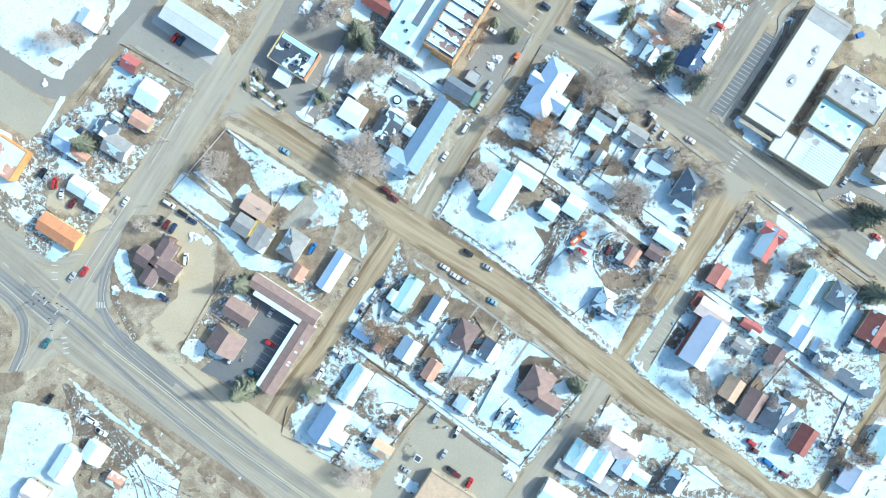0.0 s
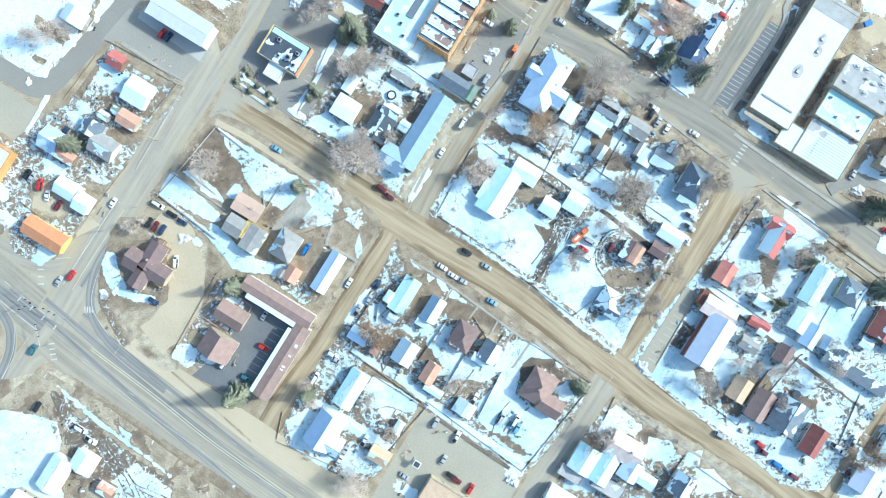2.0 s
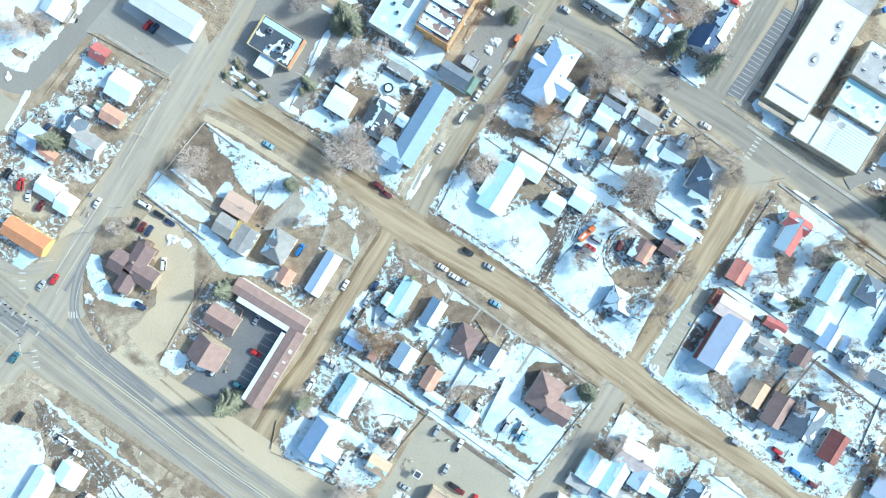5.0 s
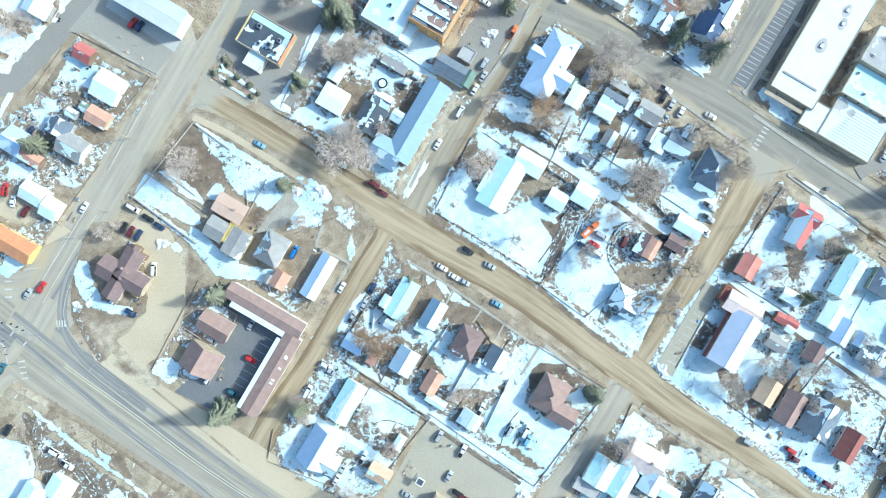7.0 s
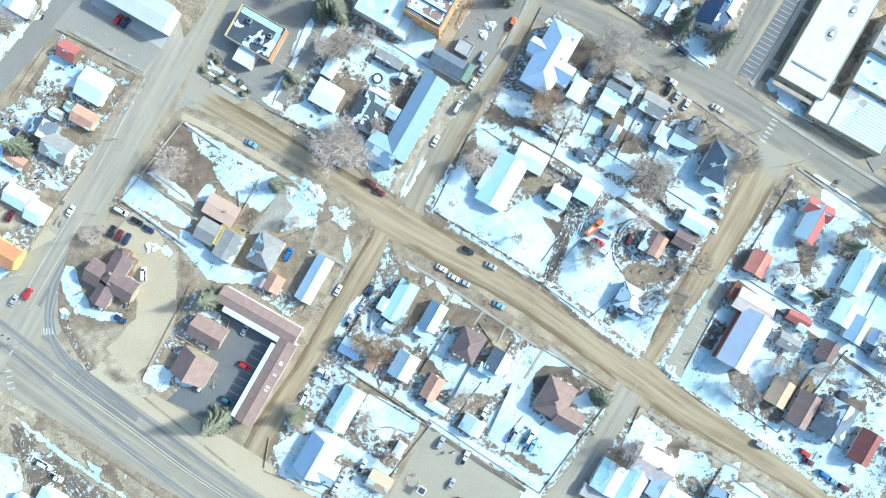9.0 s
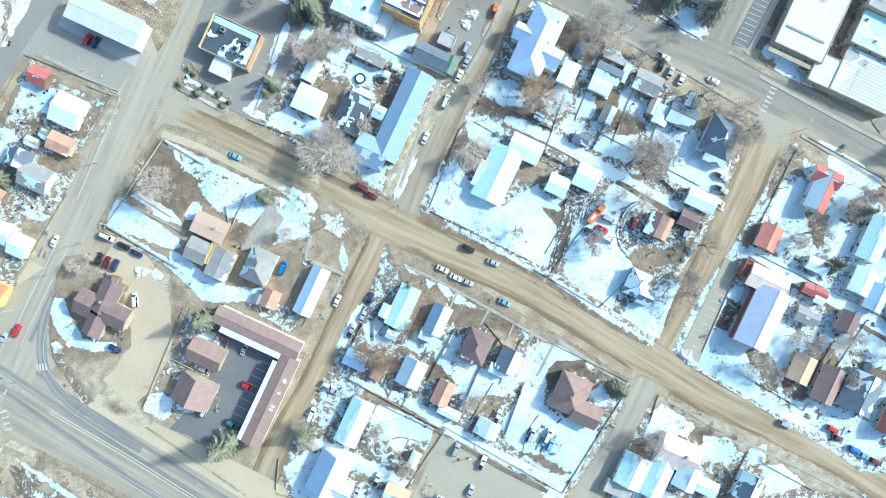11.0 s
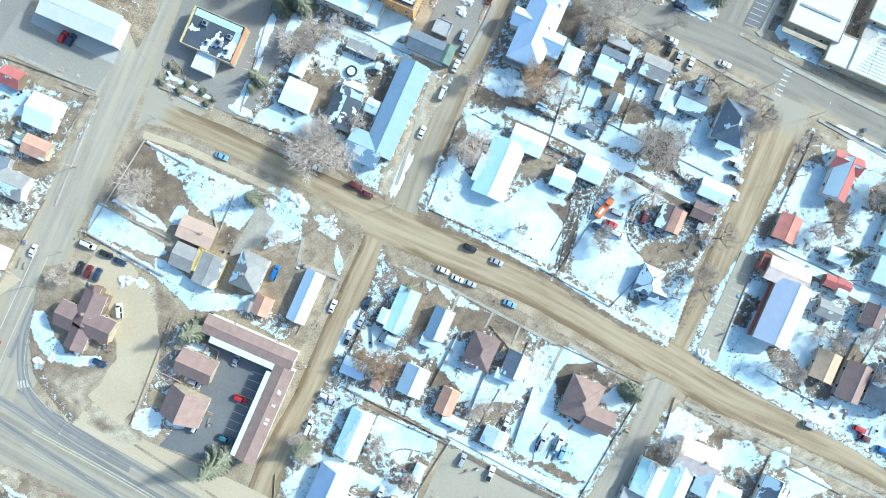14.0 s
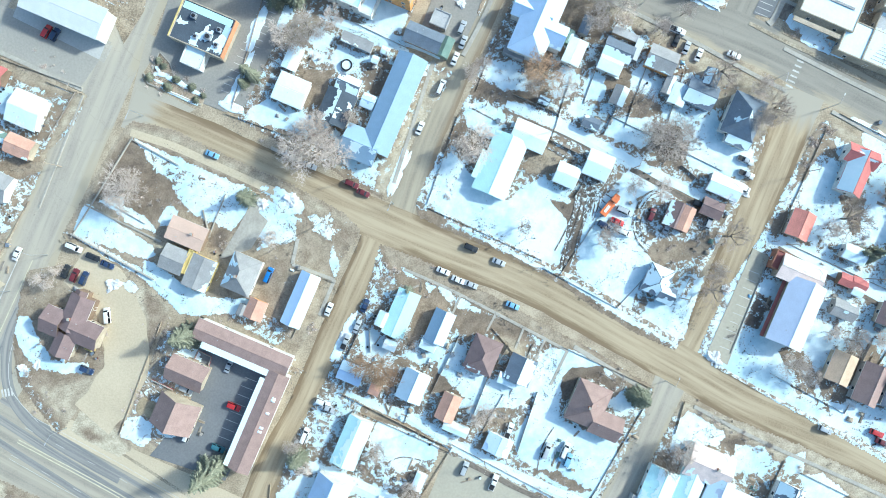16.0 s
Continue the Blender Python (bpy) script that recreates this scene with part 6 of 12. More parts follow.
lot_ground("ground", [(-19, 5.2), (-5, -2.9), (15.3, -17.9), (33.5, -32.3), (47.4, -42.6), (64.9, -57.9), (59.5, -69.2), (54.9, -74.5), (42, -91.7), (35.8, -97.4), (33, -95.5), (19, -87.8), (1.9, -74.9), (-10, -68.5), (-15.9, -77.1), (-20.7, -85.7), (-27.3, -96.9), (-34.5, -100.6), (-43.3, -98.4), (-51.9, -94.1), (-67, -84.2), (-69.3, -77), (-64.4, -66.2), (-56.8, -53.2), (-45.2, -38.3), (-34.6, -23.3), (-26.3, -10.4)], 0.44, 0.3, [
    (-0.05, 0.6, [(-19, 5.2), (-5, -2.9), (15.3, -17.9), (33.5, -32.3), (64.9, -57.9), (60, -59.1), (32.2, -37.6), (12.9, -23.5), (-6.4, -9.4), (-17.2, -4.6)]),
    (0.9, 0.4, [(-6.4, -10.8), (2.2, -14.4), (2.5, -18.2), (-3.5, -18.4)]),
    (0.85, 0.4, [(3.9, -16.7), (10.7, -23), (11.6, -27.9), (7.2, -26.6), (3.3, -21.6)]),
    (0.75, 0.4, [(12.4, -24.2), (17.6, -26.6), (15.2, -31.3)]),
    (0.85, 0.5, [(-13.9, -3.2), (-9.6, -6.7), (-8.6, -9.3), (-11.8, -7.7)]),
    (0.1, 0.45, [(-17.2, -4.1), (-6, -11.2), (-5.7, -19), (-8.3, -27.7), (-15, -29.6), (-10, -17.7), (-14.2, -10.9)]),
    (0.12, 0.3, [(2, -20.4), (19.3, -27.8), (25.8, -32.4), (21.1, -38.9), (14.8, -30.9), (6, -30.5), (0.6, -27)]),
    (-0.2, 0.75, [(16.5, -32.1), (24.5, -36.4), (22, -42.2), (18.4, -39.2), (12.4, -36.3)]),
    (0.55, 0.25, [(-34.6, -23.3), (-26.3, -10.4), (-21.8, -8.3), (-25.5, -17), (-29.2, -25.7)]),
    (1, 0.4, [(-31.4, -25.6), (-25.7, -22.5), (-21.7, -32.6), (-28.4, -34.6)]),
    (0.82, 0.15, [(-6, -37.7), (1.4, -33.2), (8, -44.9), (10, -49.9), (2.7, -56.2), (-1.6, -53.8), (0.3, -44.6)]),
    (1, 0.4, [(10.8, -47.3), (16.4, -45.3), (25, -51.2), (20.3, -56.5), (13.6, -58.9), (5.3, -55.9), (2.6, -59.1), (0.5, -55.7)]),
    (0.3, 0.5, [(2.6, -58.4), (11.5, -56.1), (18.5, -58.6), (13.4, -63.9), (6.8, -63)]),
    (1, 0.4, [(22.9, -47.8), (31, -39.7), (38.7, -40.7), (50.9, -49), (52.5, -52.8), (47.1, -49.2), (39.4, -48.9), (32.5, -57), (31.1, -63.6), (40.7, -70), (49.8, -75.4), (45.8, -81.9), (40.5, -92.3), (34.3, -90.7), (23.6, -83.6), (20.5, -78.6), (15.2, -74), (15.9, -66.3), (24.7, -57.1)]),
    (0, 0.08, [(33.3, -52.2), (38, -47.1), (49.8, -48.5), (47.9, -51.5), (40.4, -51.8), (34.2, -58.2)]),
    (0.2, 0.25, [(19.4, -78.6), (28.1, -81.1), (38.4, -89.3), (33.3, -89.7)]),
    (0.5, 0.7, [(58.8, -61.4), (64.4, -58.4), (65.4, -60.6), (42, -93.2), (36.3, -96.5), (45.8, -81.9), (52.7, -73.3)]),
    (1, 0.4, [(48.4, -60.3), (54.5, -58), (56.9, -63.6), (50.9, -66)]),
    (-0.2, 0.55, [(-41.4, -44.6), (-36.6, -45.9), (-19.4, -56.6), (-6.6, -67.1), (-8.9, -69.4), (-21.8, -59.6), (-32.5, -51.4)]),
    (1, 0.4, [(-40.9, -42), (-32.2, -45.9), (-14.9, -55), (-4.3, -65), (12.8, -77.8), (34.3, -90.9), (35.3, -94.2), (29.8, -92.7), (10.5, -80.4), (-6.7, -68), (-19.4, -57), (-36.7, -46.4)]),
    (0.2, 0.25, [(-2.4, -72.1), (10.4, -81.5), (29.8, -94), (28.6, -96.2), (12.5, -86), (-3.6, -74.3)]),
    (0.97, 0.4, [(-29.3, -54.4), (-21.7, -58), (-9.5, -66.3), (-12.3, -69.9), (-20, -70.7), (-24.5, -72.7), (-30.9, -65.8), (-33.2, -59.8)]),
    (0.55, 0.15, [(-35.3, -66.3), (-28.8, -69.9), (-24.2, -76.7), (-29.2, -79.1), (-36.6, -71.8)]),
    (0.2, 0.3, [(-41.9, -66), (-35.4, -69.6), (-31.3, -77.5), (-20.5, -82.4), (-15.8, -74.9), (-20.1, -72.5), (-22.6, -79), (-29.2, -78.7)]),
    (0.97, 0.4, [(-56.6, -63.9), (-50.7, -65.7), (-31.3, -77.5), (-22.4, -84.5), (-24.1, -87.8), (-38, -78.8), (-50.9, -70.5)]),
    (0.9, 0.3, [(-66.9, -73.1), (-57.5, -68.2), (-51, -71.2), (-42.3, -87), (-51.9, -93.6), (-64.8, -84.3)]),
    (0.72, 0.3, [(-44.9, -84.7), (-33.9, -85.1), (-25, -94.8), (-43.2, -97.5)]),
    (0.6, 0.3, [(-47.6, -44.8), (-40.9, -42.9), (-32.3, -47.7), (-41.5, -56.1), (-50.5, -60.6), (-54.8, -57.7)]),
    (-0.05, 0.45, [(-7, -16), (-2.2, -12.8), (0.7, -19.2), (-0.3, -21.1), (-9.9, -28), (-11.4, -25.2)]),
    (0.95, 0.4, [(-17.2, -32.8), (-10.5, -31.9), (-1.7, -34.3), (-6.1, -37.2), (-11.4, -37.7), (-16.3, -34.9)]),
    (0.95, 0.4, [(-1.4, -32), (4.2, -34.2), (3.7, -37.5), (0.3, -38.2), (-2, -35.9)]),
    (0.88, 0.3, [(-5.7, -38.6), (-2.2, -37.2), (1.2, -41), (6, -43.7), (9.5, -46.3), (7.6, -49.9), (0.8, -51.5), (-6.9, -42.3)]),
    (0.05, 0.15, [(-7.8, -39.5), (-5.7, -42.5), (0.8, -51.5), (-2, -52.6), (-9, -47.2)]),
    (0.9, 0.3, [(-27.6, -23.9), (-23.7, -27.8), (-17.8, -28.1), (-21.1, -32.2), (-27.4, -30.5)]),
    (-0.1, 0.12, [(35.7, -49.2), (40.8, -48), (49.3, -52), (52.8, -55.2), (50.5, -57.4), (46.7, -52.2), (40.3, -50.9), (36.8, -52.6)]),
], 6, "block of town lots with snow melting off brown soil")
lot_ground("ground", [(80.7, -49.1), (87.3, -39), (95.5, -27.7), (106, -16), (113, -7.4), (122.3, 5.4), (131.7, 18.3), (136.7, 22.5), (144.9, 16.6), (159.8, 3.9), (174.3, -8.2), (191.8, -22.9), (194.2, -62.3), (164.1, -105.3), (160.4, -106.8), (144.3, -102.8), (133.6, -93.1), (118.7, -81.2), (103.7, -69.5), (92, -59.5)], 0.6, 0.32, [
    (1, 0.4, [(92.4, -48.5), (100.4, -42.2), (103.5, -49), (110.9, -55.9), (112.9, -60.4), (108.2, -66.8), (118.9, -76.1), (127.9, -81.4), (120.8, -82.4), (103.8, -68.4), (93.1, -58.7), (82.4, -50.3), (85.8, -48.9)]),
    (0.3, 0.3, [(80.2, -49.8), (93, -60.9), (105.8, -72), (120.8, -83.9), (118.5, -84.9), (103.5, -73.7), (90.7, -63.5)]),
    (0.4, 0.4, [(108.9, -51.4), (115.4, -53.9), (120.5, -63), (116.9, -70.5), (111.5, -68.1), (112.9, -60.4)]),
    (0.87, 0.4, [(117.8, -49.6), (126.6, -51.1), (127.3, -61), (119.5, -61.8)]),
    (0.3, 0.2, [(119.4, -62.9), (135.2, -54.7), (141.5, -63.8), (132.3, -72.3), (121.1, -76.2)]),
    (0.15, 0.45, [(129.6, -58.9), (135, -61.4), (138.6, -54.9), (141.9, -53.9), (140.4, -63.8), (133.6, -67.9)]),
    (1, 0.4, [(151.9, -53.2), (158.5, -52.4), (161, -62.5), (156.9, -64.9), (152.2, -62.1)]),
    (0.85, 0.3, [(121.3, -72.3), (134.3, -76.8), (151.6, -86.3), (153.3, -97.5), (142.5, -92.6), (125.2, -83)]),
    (1, 0.4, [(142.8, -86), (155.9, -89.8), (163.2, -99), (159.7, -102.2), (146.9, -92.8)]),
    (0.2, 0.2, [(147.1, -60.8), (152.5, -64.3), (163.4, -68.1), (162.1, -72.4), (152.3, -69.8)]),
    (1, 0.4, [(161.3, -65.8), (170, -69.5), (171.4, -78.3), (165.1, -80.3), (161, -73.5)]),
    (0.9, 0.4, [(126.4, -3.6), (137.5, -1.4), (144.2, -10.9), (141.1, -20.1), (132.3, -19.7), (125.9, -15)]),
    (0.25, 0.45, [(136.3, -4), (145.1, -4.4), (145.7, -17.6), (139, -18.5)]),
    (1, 0.4, [(123, -3.9), (128.9, 5.2), (137.2, 7.5), (137.9, -1.8), (130.7, -5.3), (125.2, -6.2)]),
    (0.3, 0.5, [(129.9, 17.3), (135.2, 21.5), (139.4, 16.9), (137.9, 8.1), (132.5, 10.5), (126.6, 3), (122.1, 1)]),
    (1, 0.4, [(142.4, -15.3), (149.8, 1.6), (157.6, 4.4), (166.6, -3.5), (161.4, -1.1), (155.1, -13.6), (150.3, -22.7), (141.1, -20.1)]),
    (0.3, 0.4, [(152.9, -2.5), (159.6, -1), (161.5, -7.3), (156.9, -12.6), (152.1, -10.2)]),
    (0.12, 0.75, [(136.7, 22.5), (144.9, 16.6), (159.8, 3.9), (174.3, -8.2), (191.8, -22.9), (191.7, -26.2), (174.1, -12.7), (158.6, 0.6), (139.3, 15.8)]),
    (1, 0.4, [(158.9, -18.2), (174.1, -14.4), (184.9, -30.3), (172.7, -47.5), (164.6, -40.5), (157.2, -31.4)]),
    (0.3, 0.3, [(112.9, -8.5), (119.7, -5.5), (117.1, -13.1), (124.6, -19), (121.3, -19.9), (111.6, -12.9)]),
    (0.97, 0.4, [(114.5, -13.7), (119.2, -16.5), (140.6, -32.4), (157.7, -46.4), (172.2, -58.1), (183.4, -65.6), (183.2, -70.5), (172, -63.4), (155.3, -51.6), (136, -36.4), (114.7, -19)]),
    (0.15, 0.2, [(114.7, -18.1), (136.1, -35.3), (155.3, -50.3), (172, -62), (172, -63.4), (154.8, -51.8), (135.6, -37.1), (113.8, -19.6)]),
    (0.3, 0.05, [(104.4, -32.6), (109.2, -35.3), (103, -45.2), (98.3, -42.1)]),
    (1, 0.4, [(107.7, -28.5), (113, -32), (108.7, -38.5), (103.7, -44.9), (101.7, -45.3), (109.8, -36.1), (104.5, -31.9)]),
    (1, 0.4, [(96.8, -43.2), (103, -45.5), (105.2, -47.8), (110, -51.2), (107.1, -52.7), (100.1, -55.5), (96, -56.2), (92, -52.3), (93.2, -49.2)]),
    (0.97, 0.4, [(118.9, -44.7), (126.4, -47.3), (126.1, -53.1), (120.7, -58.2), (117.2, -55), (116.4, -52.2)]),
    (0.3, 0.25, [(107.7, -52.8), (114.8, -54), (116.5, -59.5), (113.3, -62.9), (109, -57)]),
    (0.98, 0.4, [(141.2, -45.1), (145.3, -48.3), (147.1, -53.2), (140.7, -56.1), (136.4, -54.1), (136.2, -51.5)]),
], 7, "block of town lots with snow melting off brown soil")
lot_ground("ground", [(72.6, -63.6), (90.3, -73.2), (111.8, -86), (133.3, -100.6), (144, -109.2), (169.1, -129.9), (36.5, -129.9), (44, -109.8), (56.6, -85.6), (64.8, -75)], 0.44, 0.35, [
    (-0.1, 0.8, [(72.6, -63.6), (90.3, -73.2), (111.8, -86), (133.3, -100.6), (144, -109.2), (141.6, -112.4), (119.9, -104.4), (102.8, -89.8), (85.7, -78), (70.2, -68.6)]),
    (1, 0.4, [(68.8, -74.5), (74.6, -67.6), (85.7, -76.9), (84.9, -80.7), (74.5, -80.2), (66.8, -79.9)]),
    (0, 0.15, [(83, -79.5), (92.7, -79), (88.8, -87)]),
    (0.8, 0.3, [(88.4, -81.5), (98.7, -84.1), (101, -90.8), (96.1, -93.3), (86.9, -90.7)]),
    (1, 0.4, [(104.7, -88.8), (112.2, -87.6), (109.7, -95), (103.3, -94.7)]),
    (1, 0.4, [(109.2, -95.6), (116.3, -95.9), (124.3, -105.1), (108.8, -106.6)]),
    (0.95, 0.4, [(55.6, -88.9), (67.5, -89), (65.8, -104.8), (51.4, -104.2)]),
    (0.2, 0.4, [(58.9, -83.5), (66.8, -81.7), (67.5, -89), (55.6, -88.5)]),
], 8, "block of town lots with snow melting off brown soil")
lot_ground("ground", [(-139.5, 91.1), (-124, 82.1), (-110.7, 72.7), (-107.9, 69.9), (-116.1, 58.6), (-124.1, 53.8), (-127.7, 46.9), (-134.8, 36.2), (-144.2, 22.2), (-152.4, 11.5), (-162.8, -0.2), (-171.9, -6.4), (-184.8, 0.8), (-187.9, 31.8), (-182.8, 49.3), (-169.1, 59.7), (-159, 64.1), (-155.4, 70.2), (-147.2, 80.9)], 0.47, 0.4, [
    (0.9, 0.3, [(-145, 80.8), (-137.3, 81.6), (-132.1, 73.6), (-135.6, 68.2), (-142.2, 69.6), (-147.6, 72.1)]),
    (0.6, 0.5, [(-153, 74.5), (-147.4, 76.5), (-146.6, 69.8), (-150, 66.6), (-154.4, 67.9)]),
    (-0.1, 0.5, [(-156.6, 66.9), (-147.2, 80.9), (-146, 79.1), (-154.5, 65.3)]),
    (-0.2, 0.68, [(-139.5, 91.1), (-110.7, 72.7), (-113.5, 69.5), (-128.6, 77.9), (-138.2, 84.9)]),
    (-0.2, 0.8, [(-110.7, 72.7), (-107.9, 69.9), (-124.1, 53.8), (-127.7, 46.9), (-130.3, 48.1), (-114.6, 68.5)]),
    (0.35, 0.3, [(-125.6, 68.9), (-116.9, 67.4), (-123.9, 57.8), (-128.3, 58)]),
    (0.95, 0.3, [(-156.7, 65.4), (-150.2, 63.8), (-148.8, 60), (-153.7, 59.1)]),
    (0.95, 0.3, [(-160.7, 60.2), (-155.8, 60.3), (-151.7, 54.6), (-156.1, 54.3)]),
    (0.35, 0.45, [(-163.9, 52.4), (-156.2, 52.1), (-151, 43.5), (-161, 42.8)]),
    (-0.1, 0.5, [(-145.1, 52.1), (-130.7, 53.7), (-126.5, 48), (-136.5, 46.2)]),
    (0.7, 0.3, [(-149.1, 35.7), (-141.6, 30.3), (-145.8, 25.2), (-150.5, 29.1)]),
    (0.1, 0.6, [(-151.6, 30.3), (-141.7, 28.7), (-147.7, 16.8), (-152.2, 14.8)]),
    (-0.3, 0.9, [(-174.8, 30.1), (-160.4, 29.5), (-157.2, 18.4), (-163.3, 14.2), (-175.3, 16.9)]),
    (0.9, 0.4, [(-171.5, 2.8), (-162.9, -1.9), (-167.5, -7), (-176.2, -4.5)]),
    (-0.2, 0.9, [(-137, 35.2), (-158.1, 6.2), (-154.9, 4.6), (-133.1, 33.9)]),
    (0.95, 0.4, [(-169.9, 41), (-161.2, 37.3), (-160.3, 32.8), (-170.2, 34.4)]),
    (0.1, 0.3, [(-144.5, 66.4), (-139, 67.3), (-138.1, 61.7), (-142.6, 60.8)]),
], 9, "block of town lots with snow melting off brown soil")
lot_ground("ground", [(-137.8, 15.3), (-123.5, 15.4), (-118.1, 12.3), (-116.2, 4.5), (-116.9, -22), (-123.1, -28.4), (-131.7, -37.9), (-137, -42.1), (-143.1, -30.8), (-147.8, -21.1), (-147.3, -8.6), (-142.2, 7.3)], 0.1, 0.5, [
    (1, 0.4, [(-146, -4.6), (-143.1, 0.3), (-140.1, -0.5), (-138, -8.7), (-134.6, -16.4), (-128.2, -18.6), (-122.5, -19.6), (-124, -22.6), (-130.8, -21.6), (-138.4, -18.9), (-143.7, -13.6)]),
    (-0.2, 0.75, [(-139.5, -24.4), (-130.7, -24.7), (-120.7, -24), (-117.3, -22), (-123.1, -28.4), (-131.7, -37.9), (-137, -42.1), (-142.1, -32)]),
    (0.9, 0.4, [(-134.7, 10.8), (-129.9, 11), (-131.2, 4.7), (-135, 5.3)]),
    (0.85, 0.4, [(-146.3, -16.3), (-142.6, -18.3), (-143.8, -21.3), (-146.4, -19.9)]),
    (0.3, 0.3, [(-147.8, -21.1), (-143.1, -30.8), (-137, -42.1), (-134.6, -38.9), (-139.8, -29.9), (-144.3, -21.3)]),
    (0.2, 0.6, [(-139, 14.3), (-123.5, 14.5), (-121.7, 4.7), (-136.2, 3.1)]),
], 10, "block of town lots with snow melting off brown soil")
lot_ground("ground", [(-123.2, 22), (-115.7, 16.4), (-97.6, 1.5), (-91.9, -6.3), (-98.3, -15.1), (-102.3, -20.8), (-106.6, -28), (-110.4, -39.9), (-113, -50.9), (-117.5, -52.9), (-128.3, -45.4), (-133.2, -40.7), (-127.8, -33.7), (-122, -28), (-116.5, -22), (-115.8, 4.5), (-118.1, 12.5)], -0.6, 0.93, [
    (-0.4, 0.45, [(-118.5, -39.6), (-106.2, -19.1), (-99, -6.9), (-92.4, -6.2), (-98.3, -16.2), (-106.6, -29.1), (-111.1, -42.1), (-113.7, -50.8)]),
    (-0.5, 0.75, [(-115.5, -40.8), (-103.5, -19.2), (-101.4, -20), (-112.9, -42)]),
    (-0.5, 0.35, [(-129.2, -41.4), (-125.9, -41.1), (-122.3, -45.6), (-126.1, -45.5)]),
    (-0.4, 0.5, [(-99.8, 1.6), (-95.5, -1.9), (-94.2, -7.5), (-100.2, -9.5), (-101.5, -2.8)]),
    (0.8, 0.4, [(-107.3, 5.9), (-104, 6.6), (-101.3, 2.7), (-103.5, 1.3), (-106.4, 2.3)]),
    (-0.5, 0.6, [(-116.2, 4.5), (-108.6, 1.9), (-105.5, -2.6), (-112.4, -8.9), (-116.3, -8.8)]),
], 11, "block of town lots with snow melting off brown soil")
lot_ground("ground", [(-185.7, -53.6), (-172.4, -50.7), (-166.9, -49.4), (-160, -52.4), (-155.9, -54.7), (-138.1, -66.7), (-118, -81.7), (-101.6, -92.3), (-82.9, -105), (-70.3, -116.5), (-199.2, -110.6), (-196.7, -54.8)], 0.16, 0.45, [
    (-0.3, 0.97, [(-185.1, -53.4), (-172.4, -50.1), (-165.3, -49), (-157, -55.9), (-161.9, -65.4), (-167.2, -59.8), (-172.8, -59), (-184.1, -61.9)]),
    (0.32, 0.22, [(-168.6, -59.1), (-164.4, -58.9), (-147, -75.5), (-128.2, -91.1), (-116, -99.9), (-162, -97.8), (-165.1, -73.9)]),
    (1, 0.4, [(-189.9, -67.2), (-173.3, -70.2), (-165.7, -72.8), (-163.7, -81.2), (-165.7, -93.5), (-161.2, -111.8), (-198.9, -110.1)]),
    (0.85, 0.4, [(-166.4, -57.1), (-164.9, -56.9), (-154.9, -65.2), (-145.5, -73.4), (-134.7, -81.7), (-125.3, -89), (-115.9, -97.1), (-117.3, -97.4), (-127, -89.3), (-136.7, -82.2), (-147, -75), (-157, -66.3)]),
    (0.95, 0.4, [(-146.7, -62.2), (-139.8, -64.7), (-140.8, -67.5), (-145.2, -65.6)]),
    (0.85, 0.4, [(-139.9, -74), (-133.2, -78.5), (-134.4, -81.2), (-137.9, -78)]),
    (0.6, 0.3, [(-160.7, -69.9), (-155.2, -71.6), (-156.8, -76.4), (-162.3, -74.1)]),
    (0.75, 0.4, [(-132.3, -90.9), (-116.1, -102.7), (-119.4, -113.7), (-147.3, -112.5), (-142.5, -98.7)]),
    (-0.1, 0.2, [(-145.9, -67.1), (-143.2, -68.2), (-144, -71.4), (-146.8, -69.9)]),
    (-0.1, 0.6, [(-155.8, -54.8), (-138.2, -66.8), (-117.9, -81.7), (-99, -95.1), (-101.9, -96.4), (-119.4, -83.7), (-139.7, -68.8), (-157.3, -56.8)]),
    (0.1, 0.3, [(-138.4, -71), (-127.5, -77.7), (-115.5, -88.8), (-118.3, -90), (-130.5, -81.1), (-138.6, -74.4)]),
], 12, "block of town lots with snow melting off brown soil")

# ---- roads, lots and paths ----
strip("road", [(-95.5, 63.4), (-84.07, 56.05), (-71.06, 48.04), (-46.04, 31.28), (-21.02, 14.26), (4, -1.75), (29.02, -17.01), (54.05, -36.53), (74.06, -52.29), (96.08, -69.81), (129.11, -91.33), (154.13, -109.84), (194.16, -137.37), (229.19, -161.14)], 13.5, 0.04, "dirt_street", "wide street covered with pale dirt and wheel tracks", "road", rough=0.07, seed=111, bleed=(16, 0))
strip("road", [(-166.14, -29.78), (-158.63, -17.26), (-142.37, 10.26), (-121.1, 44.79), (-104.84, 70.31), (-88.58, 95.83), (-66.06, 130.36)], 18.5, 0.03, "street", "broad worn grey asphalt street", "road")
strip("road", [(-11.01, 10.26), (1.5, 35.28), (19.02, 62.8), (35.28, 87.82), (45.29, 101.59), (64.05, 132.86)], 10.5, 0.036, "worn_street", "narrow street with pale dirt over asphalt", "road", rough=0.07, seed=46, bleed=(0, 30))
strip("road", [(-19.77, 6.51), (-36.03, -18.52), (-51.04, -42.29), (-66.06, -62.3), (-78.57, -82.32)], 10.5, 0.036, "dirt_street", "narrow street with pale dirt over asphalt", "road", rough=0.07, seed=39)
strip("road", [(-1, 125.36), (16.51, 111.59), (36.53, 95.83), (69.06, 80.82), (94.08, 65.31), (119.1, 50.29), (154.13, 24.02), (196.17, -6.76), (244.21, -42.29)], 15, 0.033, "avenue", "broad worn grey asphalt avenue", "road")
